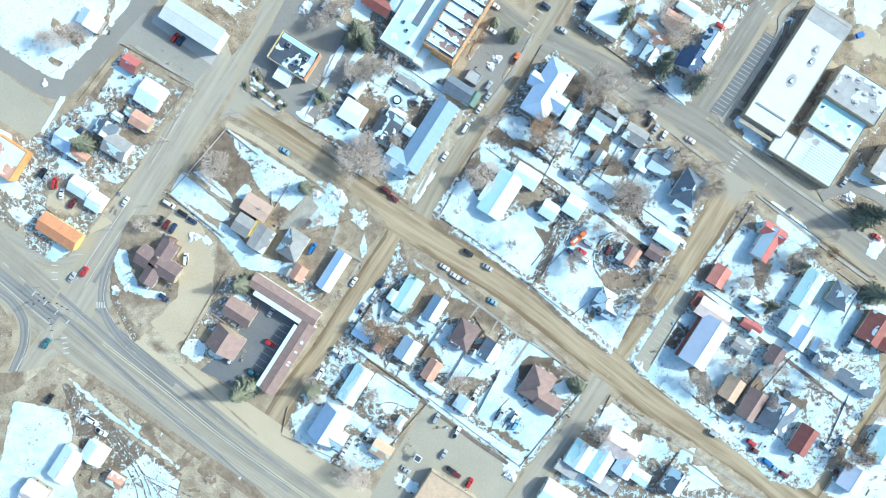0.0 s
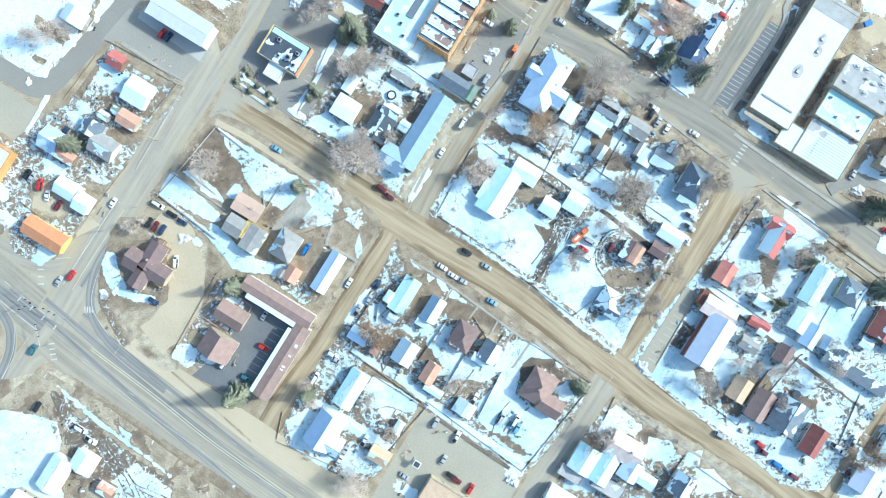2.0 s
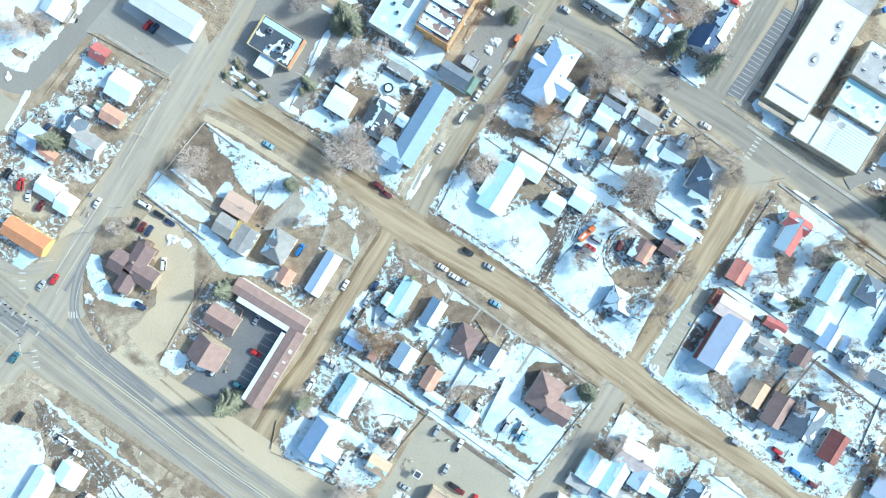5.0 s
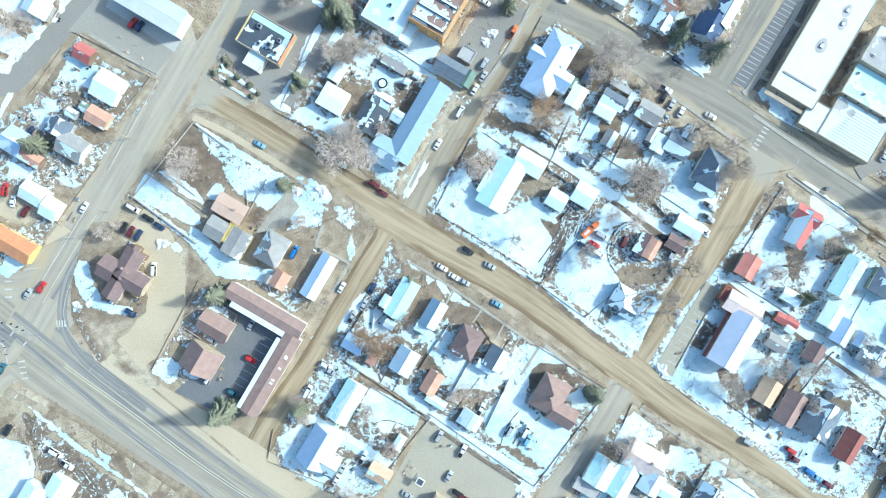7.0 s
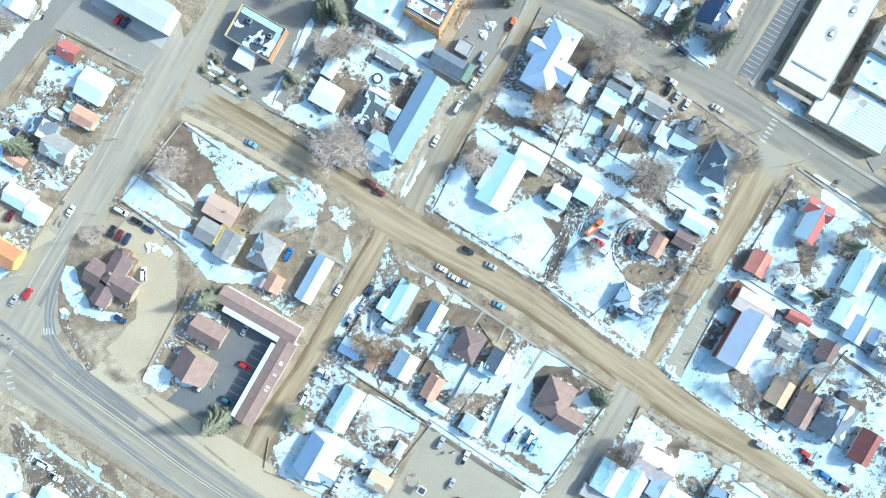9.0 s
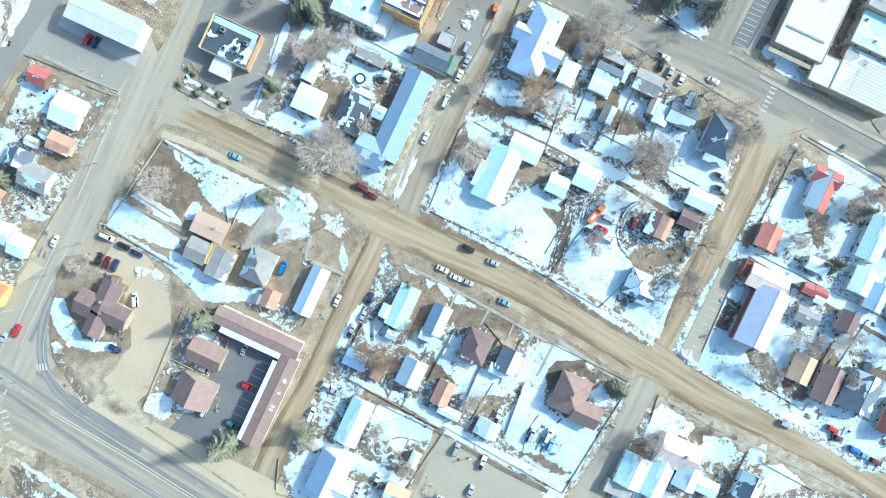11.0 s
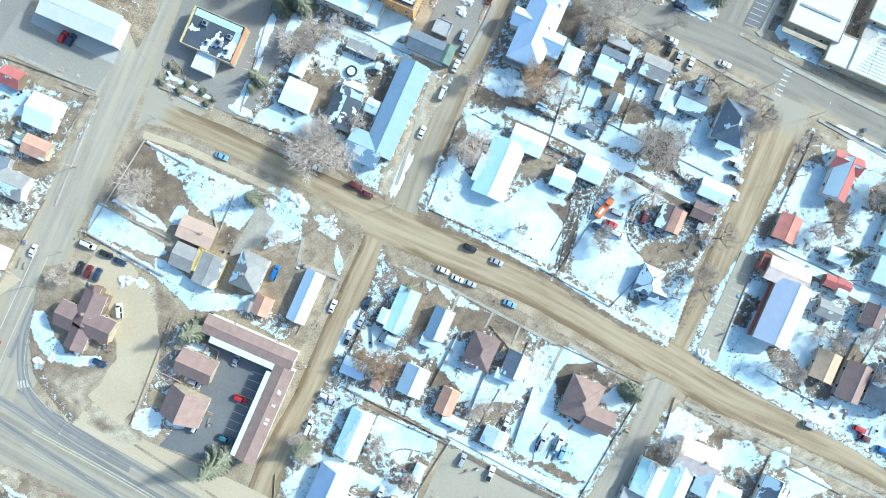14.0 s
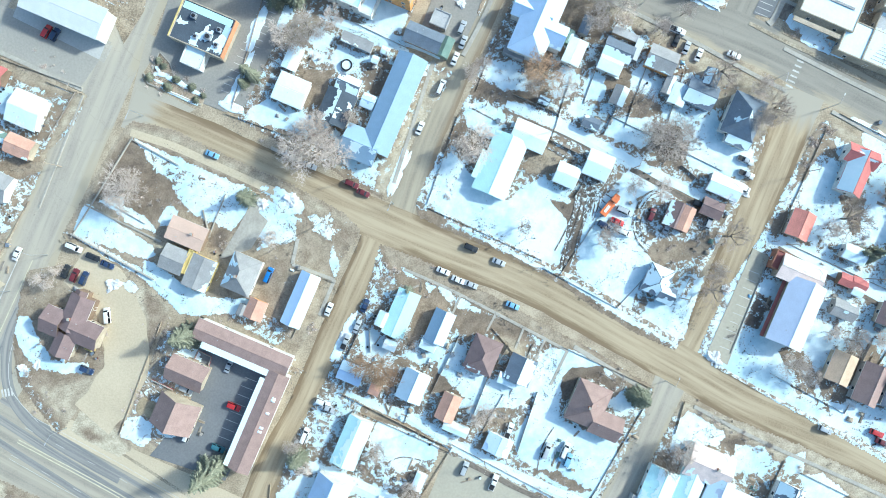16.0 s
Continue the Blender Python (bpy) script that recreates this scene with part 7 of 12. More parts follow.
strip("road", [(78.32, -50.04), (92.58, -30.53), (107.84, -5.5), (121.6, 17.01), (131.11, 32.03)], 14, 0.038, "dirt_street", "narrow street with pale dirt over asphalt", "road", rough=0.07, seed=44, bleed=(0, 20))
strip("road", [(107.84, 55.3), (116.6, 69.06), (126.61, 84.57), (139.12, 104.84), (154.13, 130.36)], 13.5, 0.031, "avenue", "grey asphalt street beside the school", "road")
strip("road", [(72.81, -53.55), (56.55, -79.32), (36.53, -107.84), (19.02, -134.86)], 11, 0.037, "street", "grey asphalt side street", "road")
strip("road", [(161.64, -109.84), (179.15, -82.82), (196.17, -57.8), (224.19, -17.26)], 8, 0.037, "dirt_street", "narrow dirt street along back yards", "road", rough=0.07, seed=35)
strip("highway", [(-236.2, 22.77), (-206.17, 0.25), (-181.15, -21.02), (-154.88, -42.79), (-126.11, -64.8), (-96.08, -87.32), (-56.05, -116.1), (-6.01, -152.38)], 24, 0.028, "highway", "worn grey highway with several lanes", "road")
strip("road", [(-211.18, 95.33), (-194.92, 84.82), (-183.66, 77.32), (-174.9, 72.06), (-168.14, 72.06), (-159.89, 79.82), (-148.63, 91.58), (-141.12, 98.58), (-133.61, 107.84), (-124.86, 119.1)], 10, 0.03, "asphalt", "curving grey asphalt street", "road")
strip("road", [(-211.18, -7.26), (-201.17, -16.01), (-191.16, -23.52), (-185.66, -32.28), (-185.66, -42.79), (-190.66, -54.8), (-198.67, -69.81)], 5.5, 0.034, "street", "curved grey slip road", "road")
strip("road", [(-206.17, -79.82), (-186.16, -54.8), (-177.4, -42.29), (-168.64, -32.28)], 6, 0.033, "street", "curved grey slip road", "road")
strip("road", [(-206.17, 12.76), (-188.66, 2.25), (-173.65, -4.25), (-161.14, -3.5), (-148.63, 5.25)], 10, 0.026, "street", "curved grey turning lane", "road")
strip("road", [(-146.12, 0.25), (-153.13, -12.26), (-154.88, -24.77), (-146.12, -39.78), (-128.61, -52.29)], 8.5, 0.027, "street", "curved grey turning lane", "road")
strip("road", [(-181.15, -52.29), (-173.65, -44.29), (-158.63, -42.79), (-138.62, -56.8)], 8.5, 0.026, "street", "curved grey turning lane", "road")
slab("shoulder", [(-142.37, -29.78), (-113.6, -49.79), (-76.56, -74.31), (-78.57, -87.32), (-121.1, -53.55), (-138.62, -39.78)], -0.3, 0.055, "sand", "dusty dirt shoulder beside the highway", "ground")
slab("shoulder", [(-76.56, -74.31), (-21.02, -114.85), (-33.53, -119.85), (-78.57, -87.32)], -0.3, 0.053, "sand", "dusty dirt shoulder beside the highway", "ground")
slab("pavement", [(-206.17, 80.32), (-196.17, 79.07), (-168.64, 59.05), (-176.65, 44.79), (-188.66, 52.29), (-206.17, 62.8)], -0.3, 0.06, "lot", "old grey asphalt parking yard", "parking lot")
slab("pavement", [(-144.87, 90.83), (-132.36, 104.84), (-97.5, 86.5), (-110.5, 73.0), (-136.12, 90.33)], -0.3, 0.05, "paving", "grey asphalt yard round a metal shed", "parking lot")
slab("pavement", [(-86.07, 78.32), (-67.31, 115.35), (-56.05, 110.34), (-36.03, 95.33), (-37.28, 85.32), (-56.05, 58.3), (-63.05, 56.8), (-71.06, 61.55), (-81.07, 72.81)], -0.3, 0.17, "asphalt", "dark asphalt restaurant parking lot", "parking lot")
slab("pavement", [(20.77, 99.08), (38.03, 93.33), (19.52, 66.06), (7.01, 75.31)], -0.3, 0.17, "asphalt", "worn asphalt parking lot", "parking lot")
slab("pavement", [(-86.07, -19.77), (-59.8, -34.78), (-83.57, -66.06), (-107.34, -53.55), (-91.08, -39.78)], -0.3, 0.16, "bay", "dark asphalt motel courtyard", "parking lot")
slab("pavement", [(-6.01, -66.06), (35.28, -97.33), (21.52, -119.85), (-36.03, -119.85), (-31.03, -107.34), (-21.02, -89.83)], -0.3, 0.09, "lot", "worn grey filling station forecourt", "parking lot")
slab("dirt_lot", [(-186.16, 27.77), (-173.65, 35.28), (-146.12, 11.51), (-158.63, 5.25), (-178.65, 19.02)], -0.3, 0.12, "sand", "pale dirt parking lot", "parking lot")
slab("dirt_lot", [(84.07, -49.79), (105.34, -17.26), (110.34, -21.02), (90.33, -54.8)], -0.3, 0.28, "lot", "narrow paved yard beside a warehouse", "parking lot")
slab("pavement", [(118.1, 61.05), (142.62, 96.08), (146.87, 93.58), (123.86, 58.55)], -0.3, 0.12, "bay", "asphalt parking bay strip in front of the school", "parking lot")
slab("planter", [(151.13, 100.34), (154.13, 101.34), (153.13, 97.33), (146.62, 83.82), (144.37, 85.32), (150.13, 95.83)], -0.3, 0.26, "mud", "dark planting bed beside the school walk", "planting bed")
slab("planter", [(143.62, 83.57), (145.87, 82.07), (134.11, 64.8), (131.36, 66.31)], -0.3, 0.26, "mud", "dark planting bed beside the school walk", "planting bed")
slab("planter", [(152.13, 103.34), (157.13, 107.84), (162.14, 107.34), (155.13, 101.84)], -0.3, 0.26, "mud", "dark planting bed beside the school walk", "planting bed")
slab("planter", [(128.36, 61.3), (130.11, 62.8), (132.11, 61.05), (128.61, 56.8), (126.61, 58.3)], -0.3, 0.26, "mud", "dark planting bed beside the school walk", "planting bed")
slab("pavement", [(-171.15, -2.75), (-148.63, 10.76), (-135.62, 0.25), (-142.12, -19.77), (-150.63, -29.78), (-138.12, -42.79), (-146.12, -50.29), (-171.15, -37.78), (-187.16, -29.78), (-181.15, -14.76)], -0.3, 0.021, "lot", "dusty grey asphalt of a crossing", "road")
strip("alley", [(-211.18, 0.25), (-188.66, -17.77), (-171.15, -31.78)], 5.5, 0.0486, "dark_lane", "dark worn traffic lane", "path", rough=0.06, seed=33)
strip("alley", [(-138.62, 10.26), (-154.88, -14.76)], 2, 0.0498, "dark_lane", "dark worn traffic lane", "path", rough=0.06, seed=44)
strip("alley", [(-142.37, 2.25), (-148.13, -7.26), (-150.88, -19.77), (-149.13, -29.78), (-142.37, -39.78), (-131.11, -49.79), (-118.6, -59.8)], 3.75, 0.051, "dark_lane", "dark worn traffic lane", "path", rough=0.06, seed=55)
strip("alley", [(-211.18, -6.76), (-201.17, -15.51), (-191.16, -23.02), (-185.66, -32.28), (-185.66, -42.79), (-190.66, -54.8)], 4, 0.0522, "dark_lane", "dark worn traffic lane", "path", rough=0.06, seed=66)
strip("pavement", [(209.18, 117.85), (194.16, 102.84)], 2.5, 0.2952, "concrete", "narrow concrete pavement", "path", rough=0.06, seed=165)
strip("pavement", [(-12.26, -5.25), (4, -16.01), (37.78, -41.29)], 1, 0.2964, "concrete", "narrow concrete pavement", "path", rough=0.06, seed=176)
strip("pavement", [(5.25, -17.01), (1, -23.52)], 0.75, 0.2976, "concrete", "narrow concrete pavement", "path", rough=0.06, seed=187)
strip("pavement", [(16.01, -25.02), (12.01, -30.28)], 0.75, 0.288, "concrete", "narrow concrete pavement", "path", rough=0.06, seed=198)
strip("pavement", [(24.52, -31.28), (20.52, -37.78)], 0.75, 0.2892, "concrete", "narrow concrete pavement", "path", rough=0.06, seed=209)
strip("pavement", [(31.03, -36.28), (26.52, -42.79)], 0.75, 0.2904, "concrete", "narrow concrete pavement", "path", rough=0.06, seed=220)
strip("pavement", [(37.78, -41.29), (30.28, -51.79)], 1, 0.2916, "concrete", "narrow concrete pavement", "path", rough=0.06, seed=231)
strip("pavement", [(77.07, -66.81), (96.08, -81.07), (129.11, -102.84), (154.13, -120.35)], 1.25, 0.2928, "concrete", "narrow concrete pavement", "path", rough=0.06, seed=242)
strip("pavement", [(40.28, -40.28), (63.55, -60.3)], 1.5, 0.294, "concrete", "narrow concrete pavement", "path", rough=0.06, seed=253)
strip("pavement", [(-130.61, 35.28), (-109.84, 70.31)], 0.63, 0.2952, "concrete", "narrow concrete pavement", "path", rough=0.06, seed=264)
strip("pavement", [(-136.12, 89.83), (-109.84, 72.31)], 1.5, 0.2964, "concrete", "narrow concrete pavement", "path", rough=0.06, seed=275)
strip("pavement", [(139.12, 24.02), (169.14, 0.25), (196.17, -19.77)], 1.2, 0.2976, "concrete", "narrow concrete pavement", "path", rough=0.06, seed=286)
strip("pavement", [(126.61, 47.79), (154.13, 27.77), (194.16, 0.25)], 1.4, 0.19, "concrete", "narrow concrete pavement", "path", rough=0.06, seed=297)
strip("pavement", [(61.0, 80.6), (80.9, 66.2), (97.8, 54.2), (113.6, 41.8), (125.1, 33.4)], 1.4, 0.235, "concrete", "narrow concrete pavement", "path", rough=0.06, seed=308)
strip("pavement", [(122.6, 56.8), (126.61, 60.55), (142.87, 85.07), (148.88, 96.33), (149.63, 102.84), (156.13, 109.84), (161.64, 115.35)], 2, 0.2904, "concrete", "narrow concrete pavement", "path", rough=0.06, seed=319)
strip("pavement", [(142.62, 85.07), (146.12, 82.57)], 1.25, 0.2916, "concrete", "narrow concrete pavement", "path", rough=0.06, seed=330)
strip("pavement", [(129.11, 63.8), (133.11, 61.3)], 1.25, 0.2928, "concrete", "narrow concrete pavement", "path", rough=0.06, seed=341)
strip("pavement", [(166.64, 24.02), (176.65, 29.02), (189.16, 26.52), (196.17, 19.02), (199.17, 5.25)], 4, 0.186, "street", "curving asphalt drive", "path", rough=0.06, seed=352)
strip("pavement", [(40.28, 95.33), (30.28, 77.82), (19.02, 62.8)], 1.5, 0.2952, "concrete", "narrow concrete pavement", "path", rough=0.06, seed=363)
strip("pavement", [(9.01, 62.8), (-11.01, 24.02)], 1.25, 0.2964, "concrete", "narrow concrete pavement", "path", rough=0.06, seed=374)
strip("snow_ridge", [(85.32, -53.55), (129.11, -87.32), (156.63, -106.09)], 1.25, 0.25, "thin_snow", "ridge of dirty ploughed snow", "snow", rough=0.5, seed=396)
strip("snow_ridge", [(4, 10.26), (41.54, -16.01), (74.06, -43.54)], 1.75, 0.2512, "thin_snow", "ridge of dirty ploughed snow", "snow", rough=0.5, seed=407)
strip("snow_ridge", [(79.07, -29.78), (100.34, -4.75)], 2, 0.2524, "thin_snow", "ridge of dirty ploughed snow", "snow", rough=0.5, seed=418)
slab("pavement", [(-84.84, 87.73), (-80.42, 83.91), (-89.47, 73.57), (-88.43, 70.5), (-73.18, 59.49), (-81.34, 56.95), (-84.98, 53.67), (-97, 60.67)], -0.3, 0.034, "corner", "dusty pale pavement at a street corner", "pavement")
slab("planter", [(-82.01, 80.1), (-79.36, 76.18), (-78.72, 71.82), (-81.83, 72.91), (-84.05, 77.14)], -0.3, 0.215, "soil", "brown planting bed with shrubs at a parking lot", "planting bed")
slab("planter", [(-88, 74.3), (-85.58, 73.71), (-75.15, 66.39), (-69.64, 62.2), (-70.96, 61.25), (-80.93, 66.56), (-87.55, 71.13)], -0.3, 0.215, "soil", "brown planting bed with shrubs at a parking lot", "planting bed")
slab("pavement", [(-85.55, 76.23), (-83.92, 76.73), (-81.9, 72.53), (-78.62, 71.22), (-68.67, 63.4), (-69.58, 62.58), (-75.09, 66.77), (-85.14, 74.03)], -0.3, 0.2, "concrete", "concrete walk between two planting beds", "path")
slab("pavement", [(-128.88, 102.67), (-125.55, 104.07), (-97.27, 85.11), (-101.21, 79.95)], -0.3, 0.065, "concrete", "pale concrete apron along a metal shed", "apron")
slab("driveway", [(-57.47, 27.9), (-54.81, 24.84), (-57.68, 21.68), (-54.95, 18.22), (-62.35, 9.81), (-73.82, 7.97), (-69.44, 12.72), (-64.96, 18.12), (-60.76, 23.82)], -0.3, 0.3, "concrete", "grey concrete drive between snowy yards", "driveway")
strip("wheel_track", [(56.64, 17.16), (53.08, 9.61), (50.31, 2.12)], 0.4, 0.315, "rut", "dark muddy wheel track in the snow", "track", rough=0.6, seed=60)
strip("wheel_track", [(57.87, 16.38), (54.21, 9.42), (51.25, 1.97)], 0.4, 0.3162, "rut", "dark muddy wheel track in the snow", "track", rough=0.6, seed=61)
strip("wheel_track", [(59.1, 15.6), (55.35, 9.24), (52.19, 1.81)], 0.4, 0.3174, "rut", "dark muddy wheel track in the snow", "track", rough=0.6, seed=62)
strip("wheel_track", [(60.32, 14.82), (56.48, 9.05), (53.14, 1.66)], 0.4, 0.3186, "rut", "dark muddy wheel track in the snow", "track", rough=0.6, seed=63)
strip("wheel_track", [(61.55, 14.04), (57.61, 8.87), (54.08, 1.5)], 0.4, 0.3198, "rut", "dark muddy wheel track in the snow", "track", rough=0.6, seed=64)
strip("wheel_track", [(55.23, 15.65), (51.11, 7.03), (45.49, -3.68), (41.68, -12.74)], 0.9, 0.3234, "rut", "dark muddy wheel track in the snow", "track", rough=0.6, seed=67)
strip("wheel_track", [(54.16, 16.21), (49.54, 6.9), (43.98, -3.43), (39.87, -14.38)], 0.8, 0.3246, "rut", "dark muddy wheel track in the snow", "track", rough=0.6, seed=68)
strip("wheel_track", [(56.49, 13.89), (52.84, 5.77), (47.75, -4.05), (44.07, -12.35)], 0.7, 0.315, "rut", "dark muddy wheel track in the snow", "track", rough=0.6, seed=69)
strip("wheel_track", [(51.66, 12.75), (48.1, 5.19), (43.53, -1.42)], 0.6, 0.3162, "rut", "dark muddy wheel track in the snow", "track", rough=0.6, seed=70)
strip("wheel_track", [(78.7, 6.39), (74.18, 5.97), (69.79, 1.65), (67.61, -3.42), (68.63, -9.01)], 0.5, 0.3174, "rut", "dark muddy wheel track in the snow", "track", rough=0.6, seed=71)
strip("wheel_track", [(77.98, 5.54), (73.52, 4.33), (70.55, 0.36), (68.68, -3.98), (69.64, -9.95)], 0.4, 0.3186, "rut", "dark muddy wheel track in the snow", "track", rough=0.6, seed=72)
strip("wheel_track", [(76.88, 7.08), (72.29, 6.28), (68.47, 1.86), (66.42, -3.61), (67.44, -9.2), (69.96, -12.71)], 0.45, 0.3198, "rut", "dark muddy wheel track in the snow", "track", rough=0.6, seed=73)
strip("wheel_track", [(75.62, 7.67), (71.04, 5.71), (67.53, 0.86), (65.79, -3.89)], 0.4, 0.321, "rut", "dark muddy wheel track in the snow", "track", rough=0.6, seed=74)
strip("wheel_track", [(55.05, 14.52), (58.14, 9.75), (61.54, 6.87)], 0.4, 0.3222, "rut", "dark muddy wheel track in the snow", "track", rough=0.6, seed=75)
strip("wheel_track", [(55.18, 12.95), (57.08, 7.99), (59.6, 4.48)], 0.4, 0.3234, "rut", "dark muddy wheel track in the snow", "track", rough=0.6, seed=76)
strip("wheel_track", [(54.11, 11.18), (55.64, 6.29), (57.35, 2.52)], 0.4, 0.3246, "rut", "dark muddy wheel track in the snow", "track", rough=0.6, seed=77)
strip("wheel_track", [(18.24, 45.32), (30.37, 36.56), (45.02, 25.45), (57.93, 15.59)], 0.5, 0.315, "rut", "dark muddy wheel track in the snow", "track", rough=0.6, seed=78)
strip("path", [(-36.08, 32.89), (-50, 42.53)], 1.2, 0.2912, "concrete", "narrow concrete walk", "track", rough=0.05, seed=79)
strip("driveway", [(167.14, 22.77), (172.9, 25.77), (181.65, 27.02), (190.41, 24.02), (197.17, 19.02), (201.67, 10.26)], 4.5, 0.3312, "asphalt", "curved dark asphalt drive", "driveway", rough=0, seed=91)
strip("path", [(-49.29, 2.5), (-36.03, -5)], 1.2, 0.2924, "concrete", "narrow concrete walk in a yard", "path", rough=0.05, seed=92)
strip("path", [(-46.04, 10.76), (-49.29, 2.5)], 1.2, 0.2936, "concrete", "narrow concrete walk in a yard", "path", rough=0.05, seed=93)
strip("path", [(-36.03, -5), (-43.04, -16.01)], 1.2, 0.2948, "concrete", "narrow concrete walk in a yard", "path", rough=0.05, seed=94)
strip("wheel_track", [(-146.12, -82.32), (-139.12, -92.83), (-133.61, -102.34), (-130.61, -112.35)], 0.6, 0.326, "rut", "dark muddy wheel track in the snow", "track", rough=0.6, seed=95)
strip("wheel_track", [(-144.62, -81.82), (-137.62, -91.33), (-131.61, -101.84), (-128.11, -112.35)], 0.6, 0.3272, "rut", "dark muddy wheel track in the snow", "track", rough=0.6, seed=96)
strip("wheel_track", [(-142.62, -84.32), (-136.12, -94.33), (-130.11, -102.34), (-123.6, -111.34)], 0.5, 0.3284, "rut", "dark muddy wheel track in the snow", "track", rough=0.6, seed=97)
strip("wheel_track", [(-148.63, -83.57), (-141.12, -94.83), (-136.12, -104.84), (-134.61, -112.35)], 0.5, 0.3296, "rut", "dark muddy wheel track in the snow", "track", rough=0.6, seed=98)
strip("wheel_track", [(-130.61, -102.34), (-121.1, -107.34), (-111.09, -112.85)], 0.5, 0.32, "rut", "dark muddy wheel track in the snow", "track", rough=0.6, seed=99)
strip("wheel_track", [(-132.11, -100.34), (-122.1, -104.34), (-111.09, -109.84)], 0.5, 0.3212, "rut", "dark muddy wheel track in the snow", "track", rough=0.6, seed=100)
strip("wheel_track", [(-163.64, -69.81), (-156.13, -75.31), (-146.12, -82.32)], 0.6, 0.3224, "rut", "dark muddy wheel track in the snow", "track", rough=0.6, seed=101)
strip("wheel_track", [(29.02, -66.06), (24.02, -72.31), (21.02, -79.82)], 0.4, 0.3236, "rut", "dark muddy wheel track in the snow", "track", rough=0.6, seed=102)
strip("wheel_track", [(39.03, -7.26), (47.79, 5.25), (50.29, 17.77)], 0.5, 0.3248, "rut", "dark muddy wheel track in the snow", "track", rough=0.6, seed=103)
strip("wheel_track", [(41.03, -8.76), (50.04, 4.25), (52.54, 17.26)], 0.5, 0.326, "rut", "dark muddy wheel track in the snow", "track", rough=0.6, seed=104)
strip("wheel_track", [(-31.03, -69.81), (-23.52, -67.81), (-16.01, -70.31)], 0.4, 0.3272, "rut", "dark muddy wheel track in the snow", "track", rough=0.6, seed=105)

strip("alley", [(30.8, 44.4), (50.6, 32.5), (63.5, 23.4), (78.4, 11.5), (96, -1)], 2.6, 0.27, "snow", "straight back alley under packed snow", "path", rough=0.25, seed=3)
strip("alley", [(114.8, -16.3), (136.1, -33.8), (155.4, -48.5), (181.1, -68.2)], 3.2, 0.27, "snow", "straight back alley under packed snow", "path", rough=0.25, seed=10)
strip("alley", [(-19.3, -53.9), (-5.5, -66), (12.8, -78.9), (34.7, -92.5)], 2.4, 0.27, "snow", "straight back alley under packed snow", "path", rough=0.25, seed=17)
strip("alley", [(-24.6, 82.8), (-5.1, 73.5), (11.7, 64)], 2.4, 0.27, "snow", "straight back alley under packed snow", "path", rough=0.25, seed=24)
strip("alley", [(-54, -65.5), (-37.9, -75), (-23.3, -86)], 2.4, 0.27, "snow", "straight back alley under packed snow", "path", rough=0.25, seed=31)
strip("wheel_track", [(68.7, 15.7), (82.6, 5.3), (94.4, -3.1)], 1.4, 0.262, "mud", "dark wet track beside a snowy alley", "track", rough=0.45, seed=38)
strip("wheel_track", [(114.3, -18.5), (135.6, -36.4), (154.8, -51.4), (178.8, -69.8)], 0.9, 0.262, "mud", "dark wet track beside a snowy alley", "track", rough=0.45, seed=45)
strip("wheel_track", [(30, 42.2), (48.3, 30.6), (61.1, 20.8)], 0.7, 0.262, "mud", "dark wet track beside a snowy alley", "track", rough=0.45, seed=52)
strip("wheel_track", [(-2.4, -72.8), (12.6, -83.8), (28.7, -94.8)], 1.6, 0.262, "mud", "dark wet track beside a snowy alley", "track", rough=0.45, seed=59)
strip("path", [(-96, 55.3), (-81.3, 47.6), (-66.2, 37.5), (-46.9, 25)], 2.6, 0.2, "sand", "pale sandy walk beside a verge", "path", rough=0.12, seed=90)

strip("alley", [(-185.5, -15.8), (-172.7, -26.5), (-149.3, -47.6), (-125.9, -68.7), (-102.5, -89.3), (-83.4, -106.2)], 2.3, 0.045, "dark_lane", "dark worn traffic lane", "path", rough=0.12, seed=0)
strip("alley", [(-170.3, -20.2), (-160.7, -28.5), (-138.3, -48.7), (-116.8, -66.8), (-87.1, -91.3), (-67.9, -106.9)], 2.8, 0.0462, "dark_lane", "dark worn traffic lane", "path", rough=0.12, seed=11)
strip("alley", [(-154, -26.6), (-140.1, -38.7), (-119.9, -56.8), (-98.6, -74.7), (-71.9, -96.8)], 1.7, 0.0474, "dark_lane", "dark worn traffic lane", "path", rough=0.12, seed=22)
strip("alley", [(-156.4, -31.8), (-142.6, -44.1), (-119.1, -64.3), (-95.7, -84.3), (-78.6, -98.7)], 0.9, 0.0486, "dark_lane", "dark worn traffic lane", "path", rough=0.12, seed=33)
strip("verge", [(-117.4, -50.7), (-107.9, -59), (-98.3, -67.8), (-82.3, -82.2)], 0.9, 0.075, "field", "weedy brown strip beside the highway", "ground", rough=0.6, seed=31)
strip("verge", [(116.4, 58.1), (125.5, 51.3), (139.1, 41.8), (152.3, 32.2)], 1.3, 0.16, "field", "brown planting strip beside a pavement", "ground", rough=0.3, seed=33)

